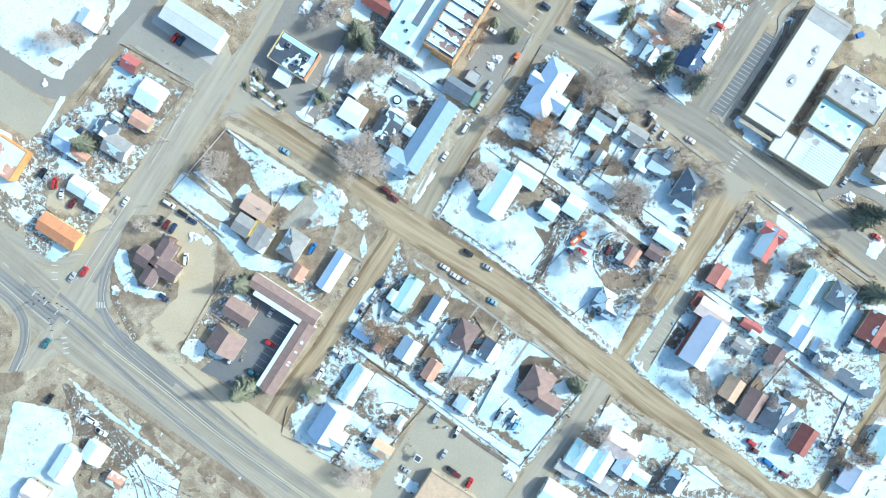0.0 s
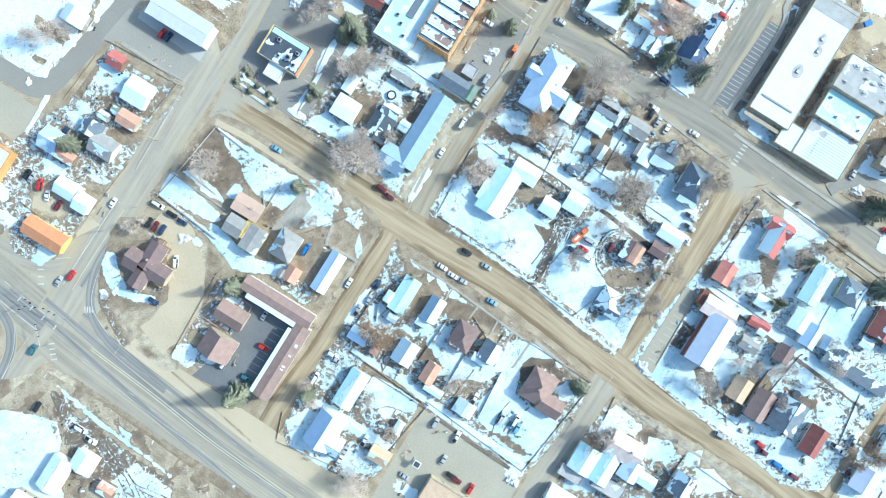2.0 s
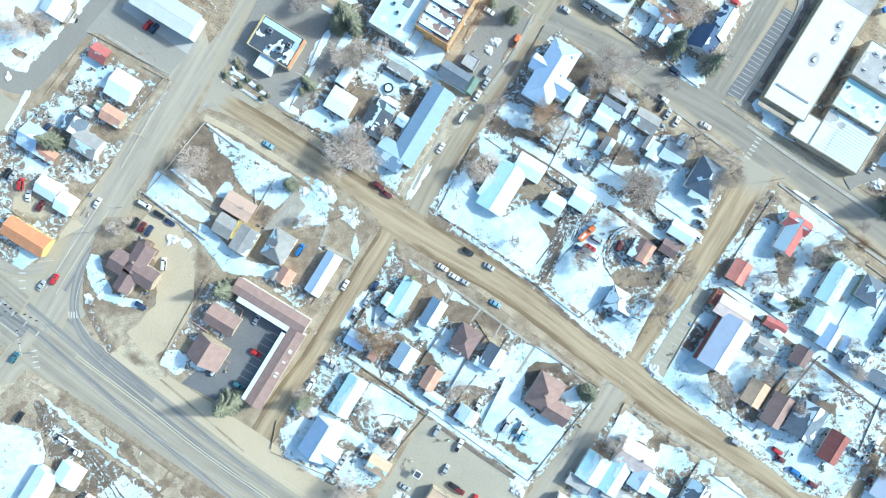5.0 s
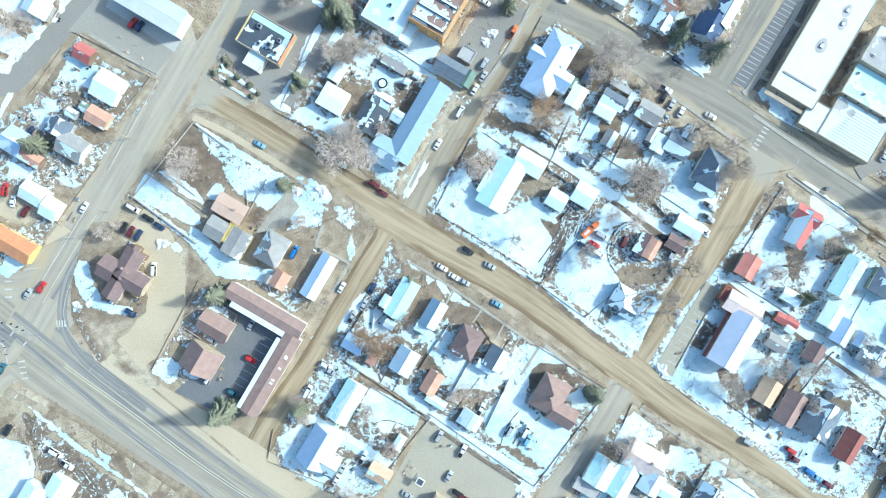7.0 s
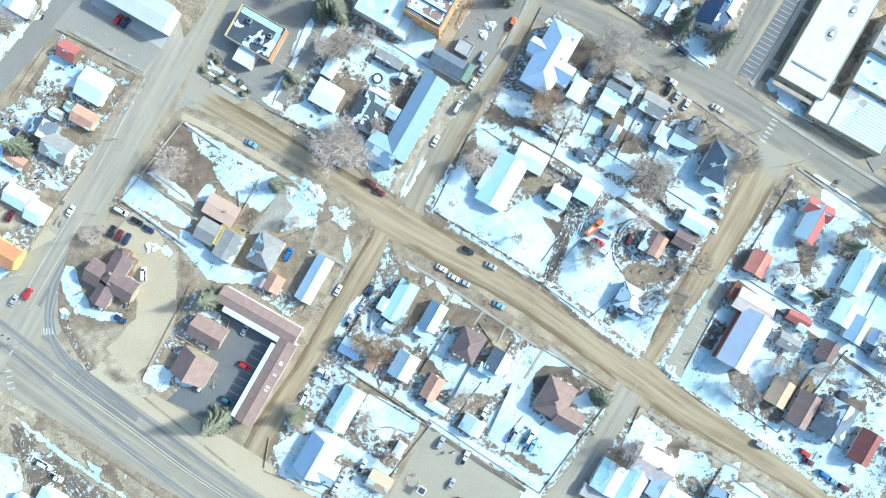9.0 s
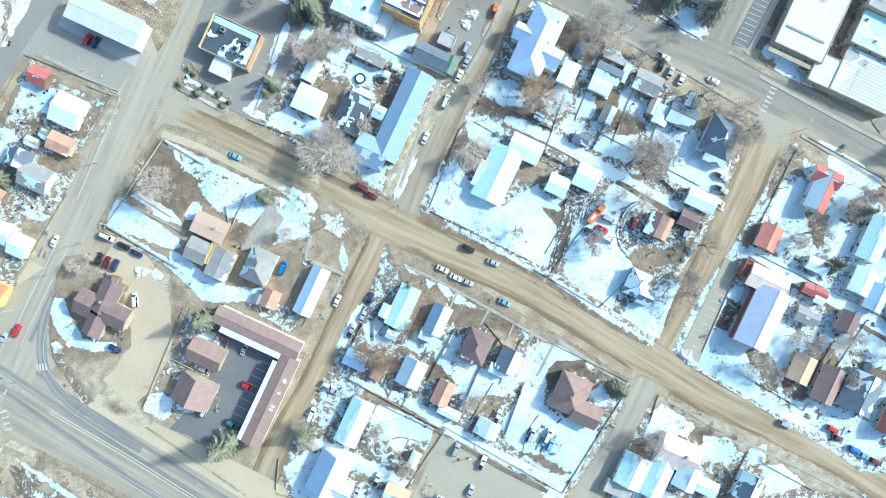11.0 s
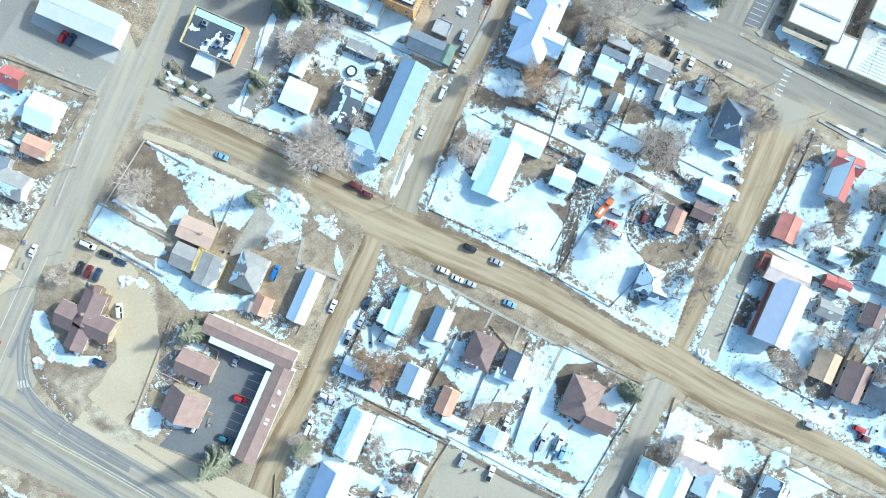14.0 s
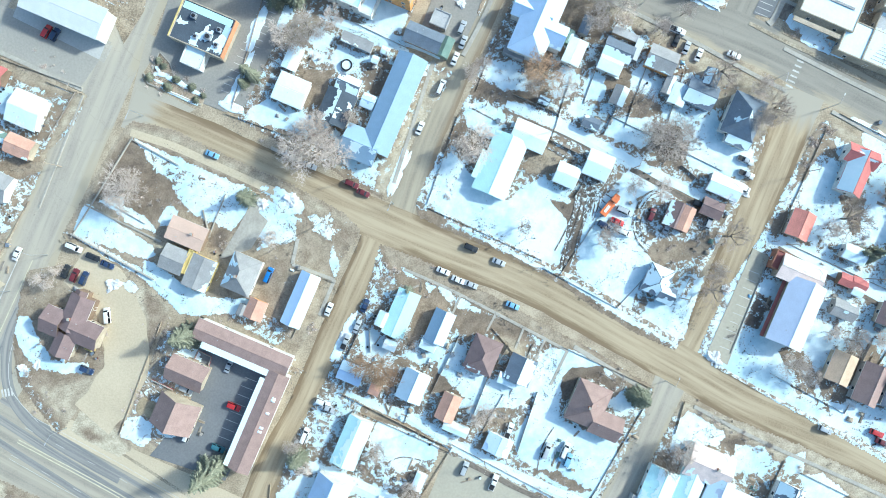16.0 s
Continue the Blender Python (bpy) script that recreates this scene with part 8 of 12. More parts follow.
slab("pavement", [(-126.0, 105.5), (-129.2, 100.4), (-102.6, 81.4), (-99.0, 87.5)], -0.3, 0.075, "apron", "pale concrete apron beside a metal shed", "pavement")
slab("planting_bed", [(-85.6, 74.5), (-81.9, 79.6), (-80.1, 77.2), (-78.6, 71.2)], -0.3, 0.2, "field", "brown planting bed at a street corner", "ground")
slab("planting_bed", [(-88.2, 71.8), (-85.7, 73.2), (-69.6, 62.2), (-71.2, 59.6)], -0.3, 0.2, "field", "brown planting bed at a street corner", "ground")
strip("snow_bank", [(-85.2, 73.6), (-81.3, 72.4), (-74.8, 67.6), (-70.1, 63.6)], 1.1, 0.26, "snow", "thin bank of old snow along a bed", "snow", rough=0.5, seed=41)
strip("snow_bank", [(-83.9, 68.9), (-78.6, 65.1), (-72.1, 60.8)], 0.9, 0.26, "snow", "thin bank of old snow along a bed", "snow", rough=0.6, seed=43)

strip("dirt_lot", [(-121.7, 14.4), (-112.5, 4.8), (-108.9, -8.5), (-110.4, -21.6), (-116.3, -31.2), (-124.7, -38.4)], 15, 0.162, "sand", "packed pale gravel lot", "parking lot", rough=0.16, seed=61)

# ---- road markings ----
dashes("road_marking", [(-150.63, -41.54), (-123.6, -62.3), (-96.08, -84.57), (-56.05, -112.85)], 999, 0, 0.35, 0.06, "yellow_paint", "worn yellow road line", 0.5)
dashes("road_marking", [(-150.63, -41.54), (-123.6, -62.3), (-96.08, -84.57), (-56.05, -112.85)], 999, 0, 0.35, 0.06, "yellow_paint", "worn yellow road line", -0.5)
dashes("road_marking", [(-150.63, -41.54), (-123.6, -62.3), (-96.08, -84.57), (-56.05, -112.85)], 3, 9, 0.13, 0.06, "white_paint", "worn white road line", 5.2)
dashes("road_marking", [(-150.63, -41.54), (-123.6, -62.3), (-96.08, -84.57), (-56.05, -112.85)], 3, 9, 0.13, 0.06, "white_paint", "worn white road line", -5.2)
dashes("road_marking", [(-150.63, -41.54), (-123.6, -62.3), (-96.08, -84.57), (-56.05, -112.85)], 999, 0, 0.13, 0.06, "white_paint", "worn white road line", 9.6)
dashes("road_marking", [(-148.63, -39.78), (-126.11, -57.8), (-96.08, -80.32), (-56.05, -109.84)], 999, 0, 0.13, 0.06, "white_paint", "worn white road line", -9.2)
dashes("road_marking", [(-211.18, 4), (-196.17, -9.26), (-181.15, -22.27), (-171.15, -30.28)], 3.5, 6, 0.3, 0.06, "white_paint", "worn white road line", 3.5)
dashes("road_marking", [(-211.18, 4), (-196.17, -9.26), (-181.15, -22.27), (-171.15, -30.28)], 999, 0, 0.3, 0.06, "white_paint", "worn white road line", -4)
dashes("road_marking", [(-136.12, 18.27), (-152.38, -6.01), (-158.63, -16.01)], 999, 0, 0.35, 0.06, "yellow_paint", "worn yellow road line", 0.4)
dashes("road_marking", [(-136.12, 18.27), (-152.38, -6.01), (-158.63, -16.01)], 999, 0, 0.35, 0.06, "white_paint", "worn white road line", -4.2)
dashes("road_marking", [(129.11, 87.32), (139.12, 104.84), (151.63, 125.36)], 3, 5, 0.15, 0.06, "yellow_paint", "worn yellow road line", 0)
dashes("road_marking", [(-186.16, 0.25), (-173.65, -5.5), (-158.63, -5.25)], 999, 0, 0.2, 0.06, "white_paint", "worn white road line", 3)
dashes("road_marking", [(-144.87, 0.25), (-151.13, -12.26), (-152.38, -24.77), (-144.87, -37.78)], 999, 0, 0.2, 0.06, "white_paint", "worn white road line", 2.5)
dashes("road_marking", [(-191.16, -62.3), (-184.91, -49.79), (-176.15, -37.28)], 999, 0, 0.2, 0.06, "white_paint", "worn white road line", 1.5)
dashes("road_marking", [(-185.16, -29.78), (-186.16, -42.29), (-191.16, -53.55)], 999, 0, 0.2, 0.06, "white_paint", "worn white road line", 2)
for first, last, count in (((43.74, 108.77, 46.34, 106.91), (35.73, 97.51, 38.33, 95.65), 5), ((-173.3, -7.26, -170.5, -7.26), (-173.3, -13.51, -170.5, -13.51), 3), ((-153.13, -26.07, -153.13, -23.47), (-149.88, -26.07, -149.88, -23.47), 4), ((-168.93, -39.47, -166.35, -39.09), (-167.93, -46.23, -165.35, -45.85), 4), ((-181.92, -20.69, -180.38, -18.85), (-166.91, -33.2, -165.37, -31.36), 4), ((127.37, 34.13, 125.35, 35.43), (132.37, 41.89, 130.35, 43.19), 6), ((139.5, 109.67, 141.24, 111.01), (145.25, 102.17, 146.99, 103.51), 5),):
    bar_row("crosswalk_bar", first, last, count, 0.6, 0.07, "worn white crosswalk bar")
for first, last, count, up in (((118.85, 61.55, 122.85, 59.05), (142.37, 95.33, 146.37, 92.83), 21, 0.135), ((-39.78, 89.08, -44.79, 92.08), (-58.55, 61.55, -63.55, 64.55), 14, 0.185), ((-67.56, -34.78, -71.31, -32.53), (-81.32, -55.55, -85.07, -53.3), 9, 0.175), ((88.9, -48.1, 92.1, -50.1), (102.7, -24.3, 105.9, -26.3), 10, 0.295)):
    bar_row("parking_line", first, last, count, 0.22, up, "worn white parking bay line")

# ---- snow and bare ground in the yards ----
snow(-181.15, 95.33, 37.5, 22.5, rough=.15, seed=7, z=0.159)
snow(-182.4, 105.34, 45, 20, rough=.12, seed=8, z=0.163)
snow(-173.65, 81.57, 15, 10, rough=.15, seed=9, z=0.167)
snow(-158.63, 90.33, 6.3, 3, rough=.2, seed=10, z=0.171)
snow(-158.63, 102.84, 22.5, 12.5, rough=.2, seed=11, z=0.175)
snow(-168.64, 87.82, 15, 10, rough=.2, seed=12, z=0.155)
snow(-109.84, -44.29, 10, 10, rough=.2, seed=40, z=0.171)
snow(-99.83, -46.04, 7.5, 5, rough=.3, seed=41, z=0.175)
snow(-88.58, -23.52, 10, 7.5, rough=.4, seed=42, z=0.155)
snow(-78.57, -14.76, 7.5, 2.5, rough=.2, seed=43, z=0.159)
snow(-8.51, 27.77, 3.5, 15, rough=.4, seed=62, z=0.163)
snow(-48.54, 82.82, 4, 15, rough=.35, seed=63, z=0.167)
snow(-56.05, 67.81, 2.5, 17.5, rough=.35, seed=64, z=0.171)
snow(-78.57, 70.31, 7.5, 2, rough=.35, seed=65, z=0.175)
snow(-73.56, 64.05, 7.5, 2, rough=.3, seed=66, z=0.155)
snow(-36.03, -24.77, 3.5, 17.5, rough=.35, seed=113, z=0.175)
snow(-16.01, -103.59, 12.5, 5, rough=.35, seed=163, z=0.159)
snow(31.53, -94.83, 7.5, 10, rough=.3, seed=164, z=0.163)
snow(154.13, 10.26, 15, 7.5, rough=.15, seed=194, z=0.163)
snow(159.14, 5.25, 15, 7.5, rough=.2, seed=196, z=0.171)
snow(149.13, 17.77, 10, 2.5, rough=.3, seed=199, z=0.159)
snow(192.91, -29.78, 10, 10, rough=.3, seed=207, z=0.167)
snow(66.56, 112.85, 15, 10, rough=.2, seed=224, z=0.163)
snow(91.58, 102.84, 15, 12.5, rough=.3, seed=225, z=0.167)
snow(99.08, 87.82, 15, 12.5, rough=.3, seed=226, z=0.171)
snow(84.07, 90.33, 10, 7.5, rough=.3, seed=227, z=0.175)
snow(91.58, 80.32, 12.5, 7.5, rough=.3, seed=228, z=0.155)
snow(104.09, 72.81, 15, 7.5, rough=.3, seed=229, z=0.159)
snow(101.59, 69.06, 15, 5, rough=.3, seed=230, z=0.163)
snow(99.08, 95.33, 10, 10, rough=.3, seed=231, z=0.167)
snow(111.59, 102.84, 15, 7.5, rough=.3, seed=232, z=0.171)
snow(86.57, 95.33, 10, 10, rough=.3, seed=233, z=0.175)
snow(94.08, 107.84, 10, 7.5, rough=.3, seed=234, z=0.155)
snow(126.61, 102.84, 7.5, 10, rough=.3, seed=235, z=0.159)
snow(120.35, 99.08, 10, 7.5, rough=.3, seed=236, z=0.163)
snow(136.62, 52.79, 15, 6, rough=.2, seed=237, z=0.167)
snow(140.37, 46.54, 17.5, 5, rough=.2, seed=238, z=0.171)
snow(171.65, 110.34, 15, 10, rough=.2, seed=239, z=0.175)
snow(189.16, 105.34, 15, 15, rough=.25, seed=240, z=0.155)
snow(186.66, 32.78, 12.5, 12.5, rough=.25, seed=241, z=0.159)
snow(179.15, 24.02, 7.5, 4, rough=.35, seed=242, z=0.163)
snow(191.66, 27.77, 10, 12.5, rough=.25, seed=243, z=0.167)
snow(159.14, 72.81, 6, 17.5, rough=.4, seed=244, z=0.171)
snow(152.88, 100.34, 3, 15, rough=.4, seed=245, z=0.175)
snow(131.61, 56.55, 6, 4, rough=.35, seed=246, z=0.155)
snow(191.66, 0.25, 6, 10, rough=.4, seed=247, z=0.159)
snow(181.65, -89.83, 10, 12.5, rough=.35, seed=248, z=0.163)
snow(176.65, -107.34, 15, 10, rough=.3, seed=249, z=0.167)
snow(189.16, -97.33, 15, 12.5, rough=.25, seed=250, z=0.171)
snow(194.16, -79.82, 10, 10, rough=.25, seed=251, z=0.175)
snow(190.41, -107.34, 15, 12.5, rough=.25, seed=252, z=0.155)
snow(-187.41, 15.26, 10, 6, rough=.35, seed=273, z=0.167)
snow(-191.16, 27.77, 15, 7.5, rough=.3, seed=277, z=0.159)
snow(-193.66, 50.29, 7.5, 3.5, rough=.3, seed=278, z=0.163)
snow(-173.65, 57.8, 2, 15, rough=.35, seed=280, z=0.171)
snow(-169.89, 64.05, 2.5, 7.5, rough=.35, seed=283, z=0.159)
snow(-36.03, 105.34, 10, 10, rough=.3, seed=284, z=0.163)
snow(-43.54, 97.83, 10, 2, rough=.2, seed=286, z=0.171)
snow(-96.08, 107.84, 15, 6, rough=.35, seed=287, z=0.175)
snow(-88.58, 109.09, 7.5, 5, rough=.35, seed=288, z=0.155)
snow(-61.05, 106.59, 3.5, 7.5, rough=.4, seed=289, z=0.159)
bare(-61.05, -28.52, 20, 2.5, rough=.3, seed=306, z=0.27, material="soil")
bare(15.51, 91.33, 2.5, 20, rough=.2, seed=312, z=0.262, material="soil")
bare(29.53, 80.82, 1.5, 12.5, rough=.2, seed=313, z=0.266, material="soil")
bare(174.15, -92.33, 5, 15, rough=.3, seed=344, z=0.262, material="soil")
bare(89.08, 77.82, 10, 10, rough=.3, seed=361, z=0.266, material="soil")
bare(104.09, 95.33, 15, 15, rough=.35, seed=370, z=0.27, material="soil")
bare(86.57, 100.34, 6, 10, rough=.3, seed=371, z=0.274, material="soil")
bare(111.59, 77.82, 15, 6, rough=.3, seed=372, z=0.262, material="soil")
bare(186.66, 92.33, 12.5, 12.5, rough=.2, seed=373, z=0.266, material="sand")
bare(194.67, 89.33, 7.5, 10, rough=.2, seed=374, z=0.27, material="sand")
bare(176.65, 100.34, 7.5, 15, rough=.35, seed=375, z=0.274, material="yard_bare")
bare(190.41, 77.82, 15, 10, rough=.35, seed=376, z=0.262, material="soil")
bare(194.16, 77.82, 15, 7.5, rough=.2, seed=377, z=0.266, material="dry_grass")
bare(161.64, 65.31, 6, 22.5, rough=.2, seed=378, z=0.27, material="soil")
bare(189.16, 45.29, 10, 15, rough=.3, seed=379, z=0.274, material="soil")
bare(182.15, 19.77, 15, 4.5, rough=.25, seed=380, z=0.262, material="soil")
bare(169.14, 82.82, 12.5, 5, rough=.2, seed=381, z=0.266, material="sand")
bare(194.16, 50.29, 6, 20, rough=.3, seed=382, z=0.27, material="soil")
bare(-106.09, -37.28, 6, 6, rough=.2, seed=393, z=0.266, material="dry_grass")
bare(184.16, -87.32, 12.5, 7.5, rough=.3, seed=395, z=0.274, material="soil")
bare(176.65, -99.83, 12.5, 6, rough=.3, seed=396, z=0.262, material="soil")
bare(-88.58, 112.85, 15, 7.5, rough=.3, seed=397, z=0.266, material="soil")
bare(-98.58, 104.09, 17.5, 5, rough=.3, seed=398, z=0.27, material="soil")
bare(-166.14, 95.33, 17.5, 6, rough=.3, seed=399, z=0.274, material="soil")
bare(-151.13, 97.83, 3.5, 12.5, rough=.3, seed=400, z=0.262, material="soil")
bare(-171.15, 82.82, 6, 3, rough=.4, seed=401, z=0.266, material="soil")

# ---- dead grass and scraps on the ground ----
litter("dead_grass", [(-171.15, 66.56), (-163.64, 62.8), (-141.62, 90.83), (-109.84, 72.31), (-130.61, 35.28), (-147.38, 9.01), (-171.15, 24.02), (-186.16, 32.78), (-177.4, 44.79)], 1117, 1, "mud", 0.38, "dark dead grass tufts poking through thin snow", z=0.2)
litter("dead_grass", [(-211.18, 125.36), (-130.61, 125.36), (-139.87, 106.59), (-153.63, 92.33), (-164.89, 79.82), (-171.15, 76.31), (-176.65, 77.32), (-186.16, 83.32), (-211.18, 99.08)], 500, 2, "mud", 0.38, "dark dead grass tufts poking through thin snow", z=0.2)
litter("dead_grass", [(-211.18, 40.28), (-188.66, 50.29), (-177.4, 44.79), (-184.91, 31.53), (-181.15, 17.77), (-188.66, 7.76), (-211.18, 24.02)], 322, 3, "mud", 0.38, "dark dead grass tufts poking through thin snow", z=0.2)
litter("dead_grass", [(-181.15, 17.77), (-173.65, 19.02), (-156.13, 7.26), (-166.14, -3.5), (-181.15, 2.75), (-184.91, 9.01)], 136, 4, "mud", 0.38, "dark dead grass tufts poking through thin snow", z=0.2)
litter("dead_grass", [(-94.83, 56.3), (-71.06, 41.03), (-46.04, 24.52), (-23.52, 8.26), (-41.54, -21.02), (-56.05, -42.29), (-76.06, -73.56), (-83.57, -69.81), (-57.3, -29.78), (-83.57, -12.26), (-106.09, 0.25), (-126.11, 22.77), (-113.6, 35.28)], 1770, 5, "mud", 0.38, "dark dead grass tufts poking through thin snow", z=0.2)
litter("dead_grass", [(-144.87, 6.51), (-133.61, 16.51), (-123.6, 11.51), (-114.85, 2.75), (-118.6, -19.77), (-131.11, -29.78), (-146.12, -26.02), (-149.88, -14.76)], 407, 6, "mud", 0.38, "dark dead grass tufts poking through thin snow", z=0.2)
litter("dead_grass", [(-113.6, -42.29), (-96.08, -12.26), (-78.57, -12.26), (-86.07, -29.78), (-101.09, -54.8)], 251, 7, "mud", 0.38, "dark dead grass tufts poking through thin snow", z=0.2)
litter("dead_grass", [(-59.8, 57.3), (-36.03, 94.83), (-46.04, 105.34), (-61.05, 110.34), (-56.05, 125.36), (-6.01, 125.36), (19.02, 112.85), (34.03, 97.33), (9.01, 62.8), (-14.76, 19.02), (-56.05, 42.79), (-64.05, 53.8)], 2202, 8, "mud", 0.38, "dark dead grass tufts poking through thin snow", z=0.2)
litter("dead_grass", [(-4.75, 14.01), (50.29, 90.33), (64.05, 86.57), (125.36, 30.28), (99.08, -9.76), (79.07, -45.29), (74.06, -46.04), (29.02, -14.76)], 3394, 9, "mud", 0.38, "dark dead grass tufts poking through thin snow", z=0.2)
litter("dead_grass", [(-18.02, 0.25), (4, -13.01), (29.02, -29.02), (54.05, -47.79), (66.56, -59.3), (54.05, -78.57), (34.03, -99.83), (-6.01, -64.8), (-23.52, -89.83), (-33.53, -107.34), (-46.04, -102.34), (-72.31, -79.82), (-67.31, -68.56), (-46.04, -39.78)], 2702, 10, "mud", 0.38, "dark dead grass tufts poking through thin snow", z=0.2)
litter("dead_grass", [(86.07, -53.55), (96.08, -62.3), (129.11, -83.57), (154.13, -102.84), (160.39, -106.84), (164.14, -105.34), (194.16, -62.3), (219.19, -39.78), (196.17, -19.77), (137.87, 24.02)], 1900, 11, "mud", 0.38, "dark dead grass tufts poking through thin snow", z=0.2)
litter("dead_grass", [(74.81, -62.8), (96.08, -77.82), (129.11, -99.33), (154.13, -117.35), (169.14, -129.86), (36.53, -129.86), (44.04, -109.84), (61.55, -84.82)], 1650, 12, "mud", 0.38, "dark dead grass tufts poking through thin snow", z=0.2)
litter("dead_grass", [(56.55, 101.59), (61.55, 125.36), (154.13, 125.36), (136.62, 109.09), (109.09, 64.05), (101.59, 66.56)], 1228, 13, "mud", 0.38, "dark dead grass tufts poking through thin snow", z=0.2)
litter("dead_grass", [(126.11, 53.3), (129.11, 59.05), (151.63, 91.58), (154.63, 102.84), (164.14, 125.36), (244.21, 125.36), (244.21, -29.78), (196.17, 5.25), (154.13, 34.03)], 4194, 14, "mud", 0.38, "dark dead grass tufts poking through thin snow", z=0.2)
litter("dead_grass", [(169.14, -112.35), (201.67, -62.3), (244.21, -29.78), (244.21, -139.87), (179.15, -129.86)], 1841, 15, "mud", 0.38, "dark dead grass tufts poking through thin snow", z=0.2)
litter("dead_grass", [(-211.18, -69.81), (-188.66, -62.3), (-172.4, -49.79), (-146.12, -64.8), (-96.08, -102.34), (-66.06, -124.86), (-211.18, -124.86)], 2000, 16, "mud", 0.38, "dark dead grass tufts poking through thin snow", z=0.2)
litter("dead_grass", [(-101.09, 125.36), (-76.06, 125.36), (-84.82, 95.33), (-93.58, 85.32), (-96.08, 95.33), (-113.6, 110.34)], 293, 17, "mud", 0.38, "dark dead grass tufts poking through thin snow", z=0.2)
litter("dead_grass", [(-211.18, -14.76), (-196.17, -24.27), (-190.66, -32.28), (-190.66, -42.79), (-196.17, -53.55), (-211.18, -62.3)], 243, 18, "mud", 0.38, "dark dead grass tufts poking through thin snow", z=0.2)

# ---- buildings ----
metal_shed_1 = house("metal_shed", -108.3, 97.4, 28, 10.8, -32.5, 6.6, 4, "gable", "r_metal", "w_white", (.0, .0,), "white-walled metal shed, grey metal gabled roof free of snow", "shed", seed=1, chimney=0)
shed_1 = house("shed", -136.79, 81.28, 7.7, 6.7, -32.5, 2.6, 28.6, "gable", "r_red", "w_brown", (.0, .1,), "brown-walled shed, red gabled roof free of snow", "shed", seed=2, chimney=0)
house_1 = house("house", -127.92, 67.55, 11.4, 11.6, -32.5, 3, 15.6, "gable", "r_white", "w_white", (.95, .9,), "white-walled house, pale metal gabled roof deep in snow", "house", seed=3, chimney=0)
shed_2 = house("shed", -137.68, 60.04, 4.0, 3.7, -32.5, 2.3, 23.4, "gable", "r_green", "w_green", (.3, .9,), "green-walled shed, green gabled roof deep in snow", "shed", seed=4, chimney=0)
shed_3 = house("shed", -142.89, 58.05, 5.0, 3.7, -32.5, 2.3, 19.5, "gable", "r_grey", "w_grey", (.9, .9,), "grey-walled shed, grey gabled roof deep in snow", "shed", seed=5, chimney=0)
house_2 = house("house", -132.18, 55.94, 9.4, 6.9, -32.5, 2.9, 18.2, "gable", "r_salmon", "w_tan", (0, .1,), "tan-walled house, salmon-brown gabled roof free of snow", "house", seed=6, chimney=0)
house_3 = house("house", -147.47, 52.7, 7.4, 9.9, 57.5, 3, 28.6, "gable", "r_slate", "w_grey", (.3, .3,), "grey-walled house, slate-blue gabled roof partly snow-covered", "house", seed=7, chimney=0)
house_4 = house("house", -142.77, 44.79, 11.4, 9.4, -32.5, 3, 23.4, "gable", "r_grey", "w_white", (.05, .4,), "white-walled house, grey gabled roof partly snow-covered", "house", seed=8, chimney=0)
house_5 = house("house", -164.91, 47.72, 8.9, 10.4, -32.5, 3.2, 26, "gable", "r_ice", "w_grey", (.3, .5,), "grey-walled house, pale blue metal gabled roof partly snow-covered", "house", seed=9, chimney=0)
house_6 = house("house", -159.47, 41.1, 9.9, 5.4, -32.5, 2.8, 19.5, "gable", "r_salmon", "w_brown", (.1, .5,), "brown-walled house, salmon-brown gabled roof partly snow-covered", "house", seed=10, chimney=0)
motel_1 = house("motel", -191.59, 40.09, 15.7, 14.8, -32.5, 4.6, 0, "flat", "r_salmon", "w_orange", (.7,), "orange-walled motel, salmon-brown flat roof partly snow-covered", "motel", seed=11, chimney=0)
house_7 = house("house", -154.4, 100.21, 7.4, 10.9, 57.5, 3, 26, "gable", "r_white", "w_grey", (.8, .9,), "grey-walled house, pale metal gabled roof deep in snow", "house", seed=12, chimney=0)
house_8 = house("house", -158.6, 26.97, 9.9, 7.9, -32.5, 3, 23.4, "gable", "r_white", "w_white", (.7, .9,), "white-walled house, pale metal gabled roof deep in snow", "house", seed=13, chimney=0)
house_9 = house("house", -151.92, 20.78, 7.4, 8.4, -32.5, 3, 19.5, "gable", "r_white", "w_white", (.9, .9,), "white-walled house, pale metal gabled roof deep in snow", "house", seed=14, chimney=0)
house_10 = house("house", -167.63, 7.65, 19.3, 8.9, -32.5, 3.6, 20.8, "gable", "r_orange", "w_yellow", (0, 0,), "yellow-walled house, orange gabled roof free of snow", "house", seed=15, chimney=0)
house_11 = house("house", -121.58, -2.26, 12.7, 8.2, 57.5, 4.2, 20.8, "gable", "r_brown", "w_brown", (0, 0,), "brown-walled house, dark brown gabled roof free of snow", "house", seed=16, chimney=1)
house_12 = house("house", -130.03, -3.22, 6.8, 9.4, -32.5, 3.7, 26, "gable", "r_brown", "w_brown", (0, 0,), "brown-walled house, dark brown gabled roof free of snow", "house", seed=17, chimney=0)
house_13 = house("house", -120.01, -9.01, 10.5, 8.6, -32.5, 3.9, 23.4, "gable", "r_brown", "w_tan", (0, 0,), "tan-walled house, dark brown gabled roof free of snow", "house", seed=18, chimney=0)
house_14 = house("house", -127.94, -11.77, 7.9, 7.1, 57.5, 3.5, 26, "gable", "r_brown", "w_tan", (0, 0,), "tan-walled house, dark brown gabled roof free of snow", "house", seed=19, chimney=0)
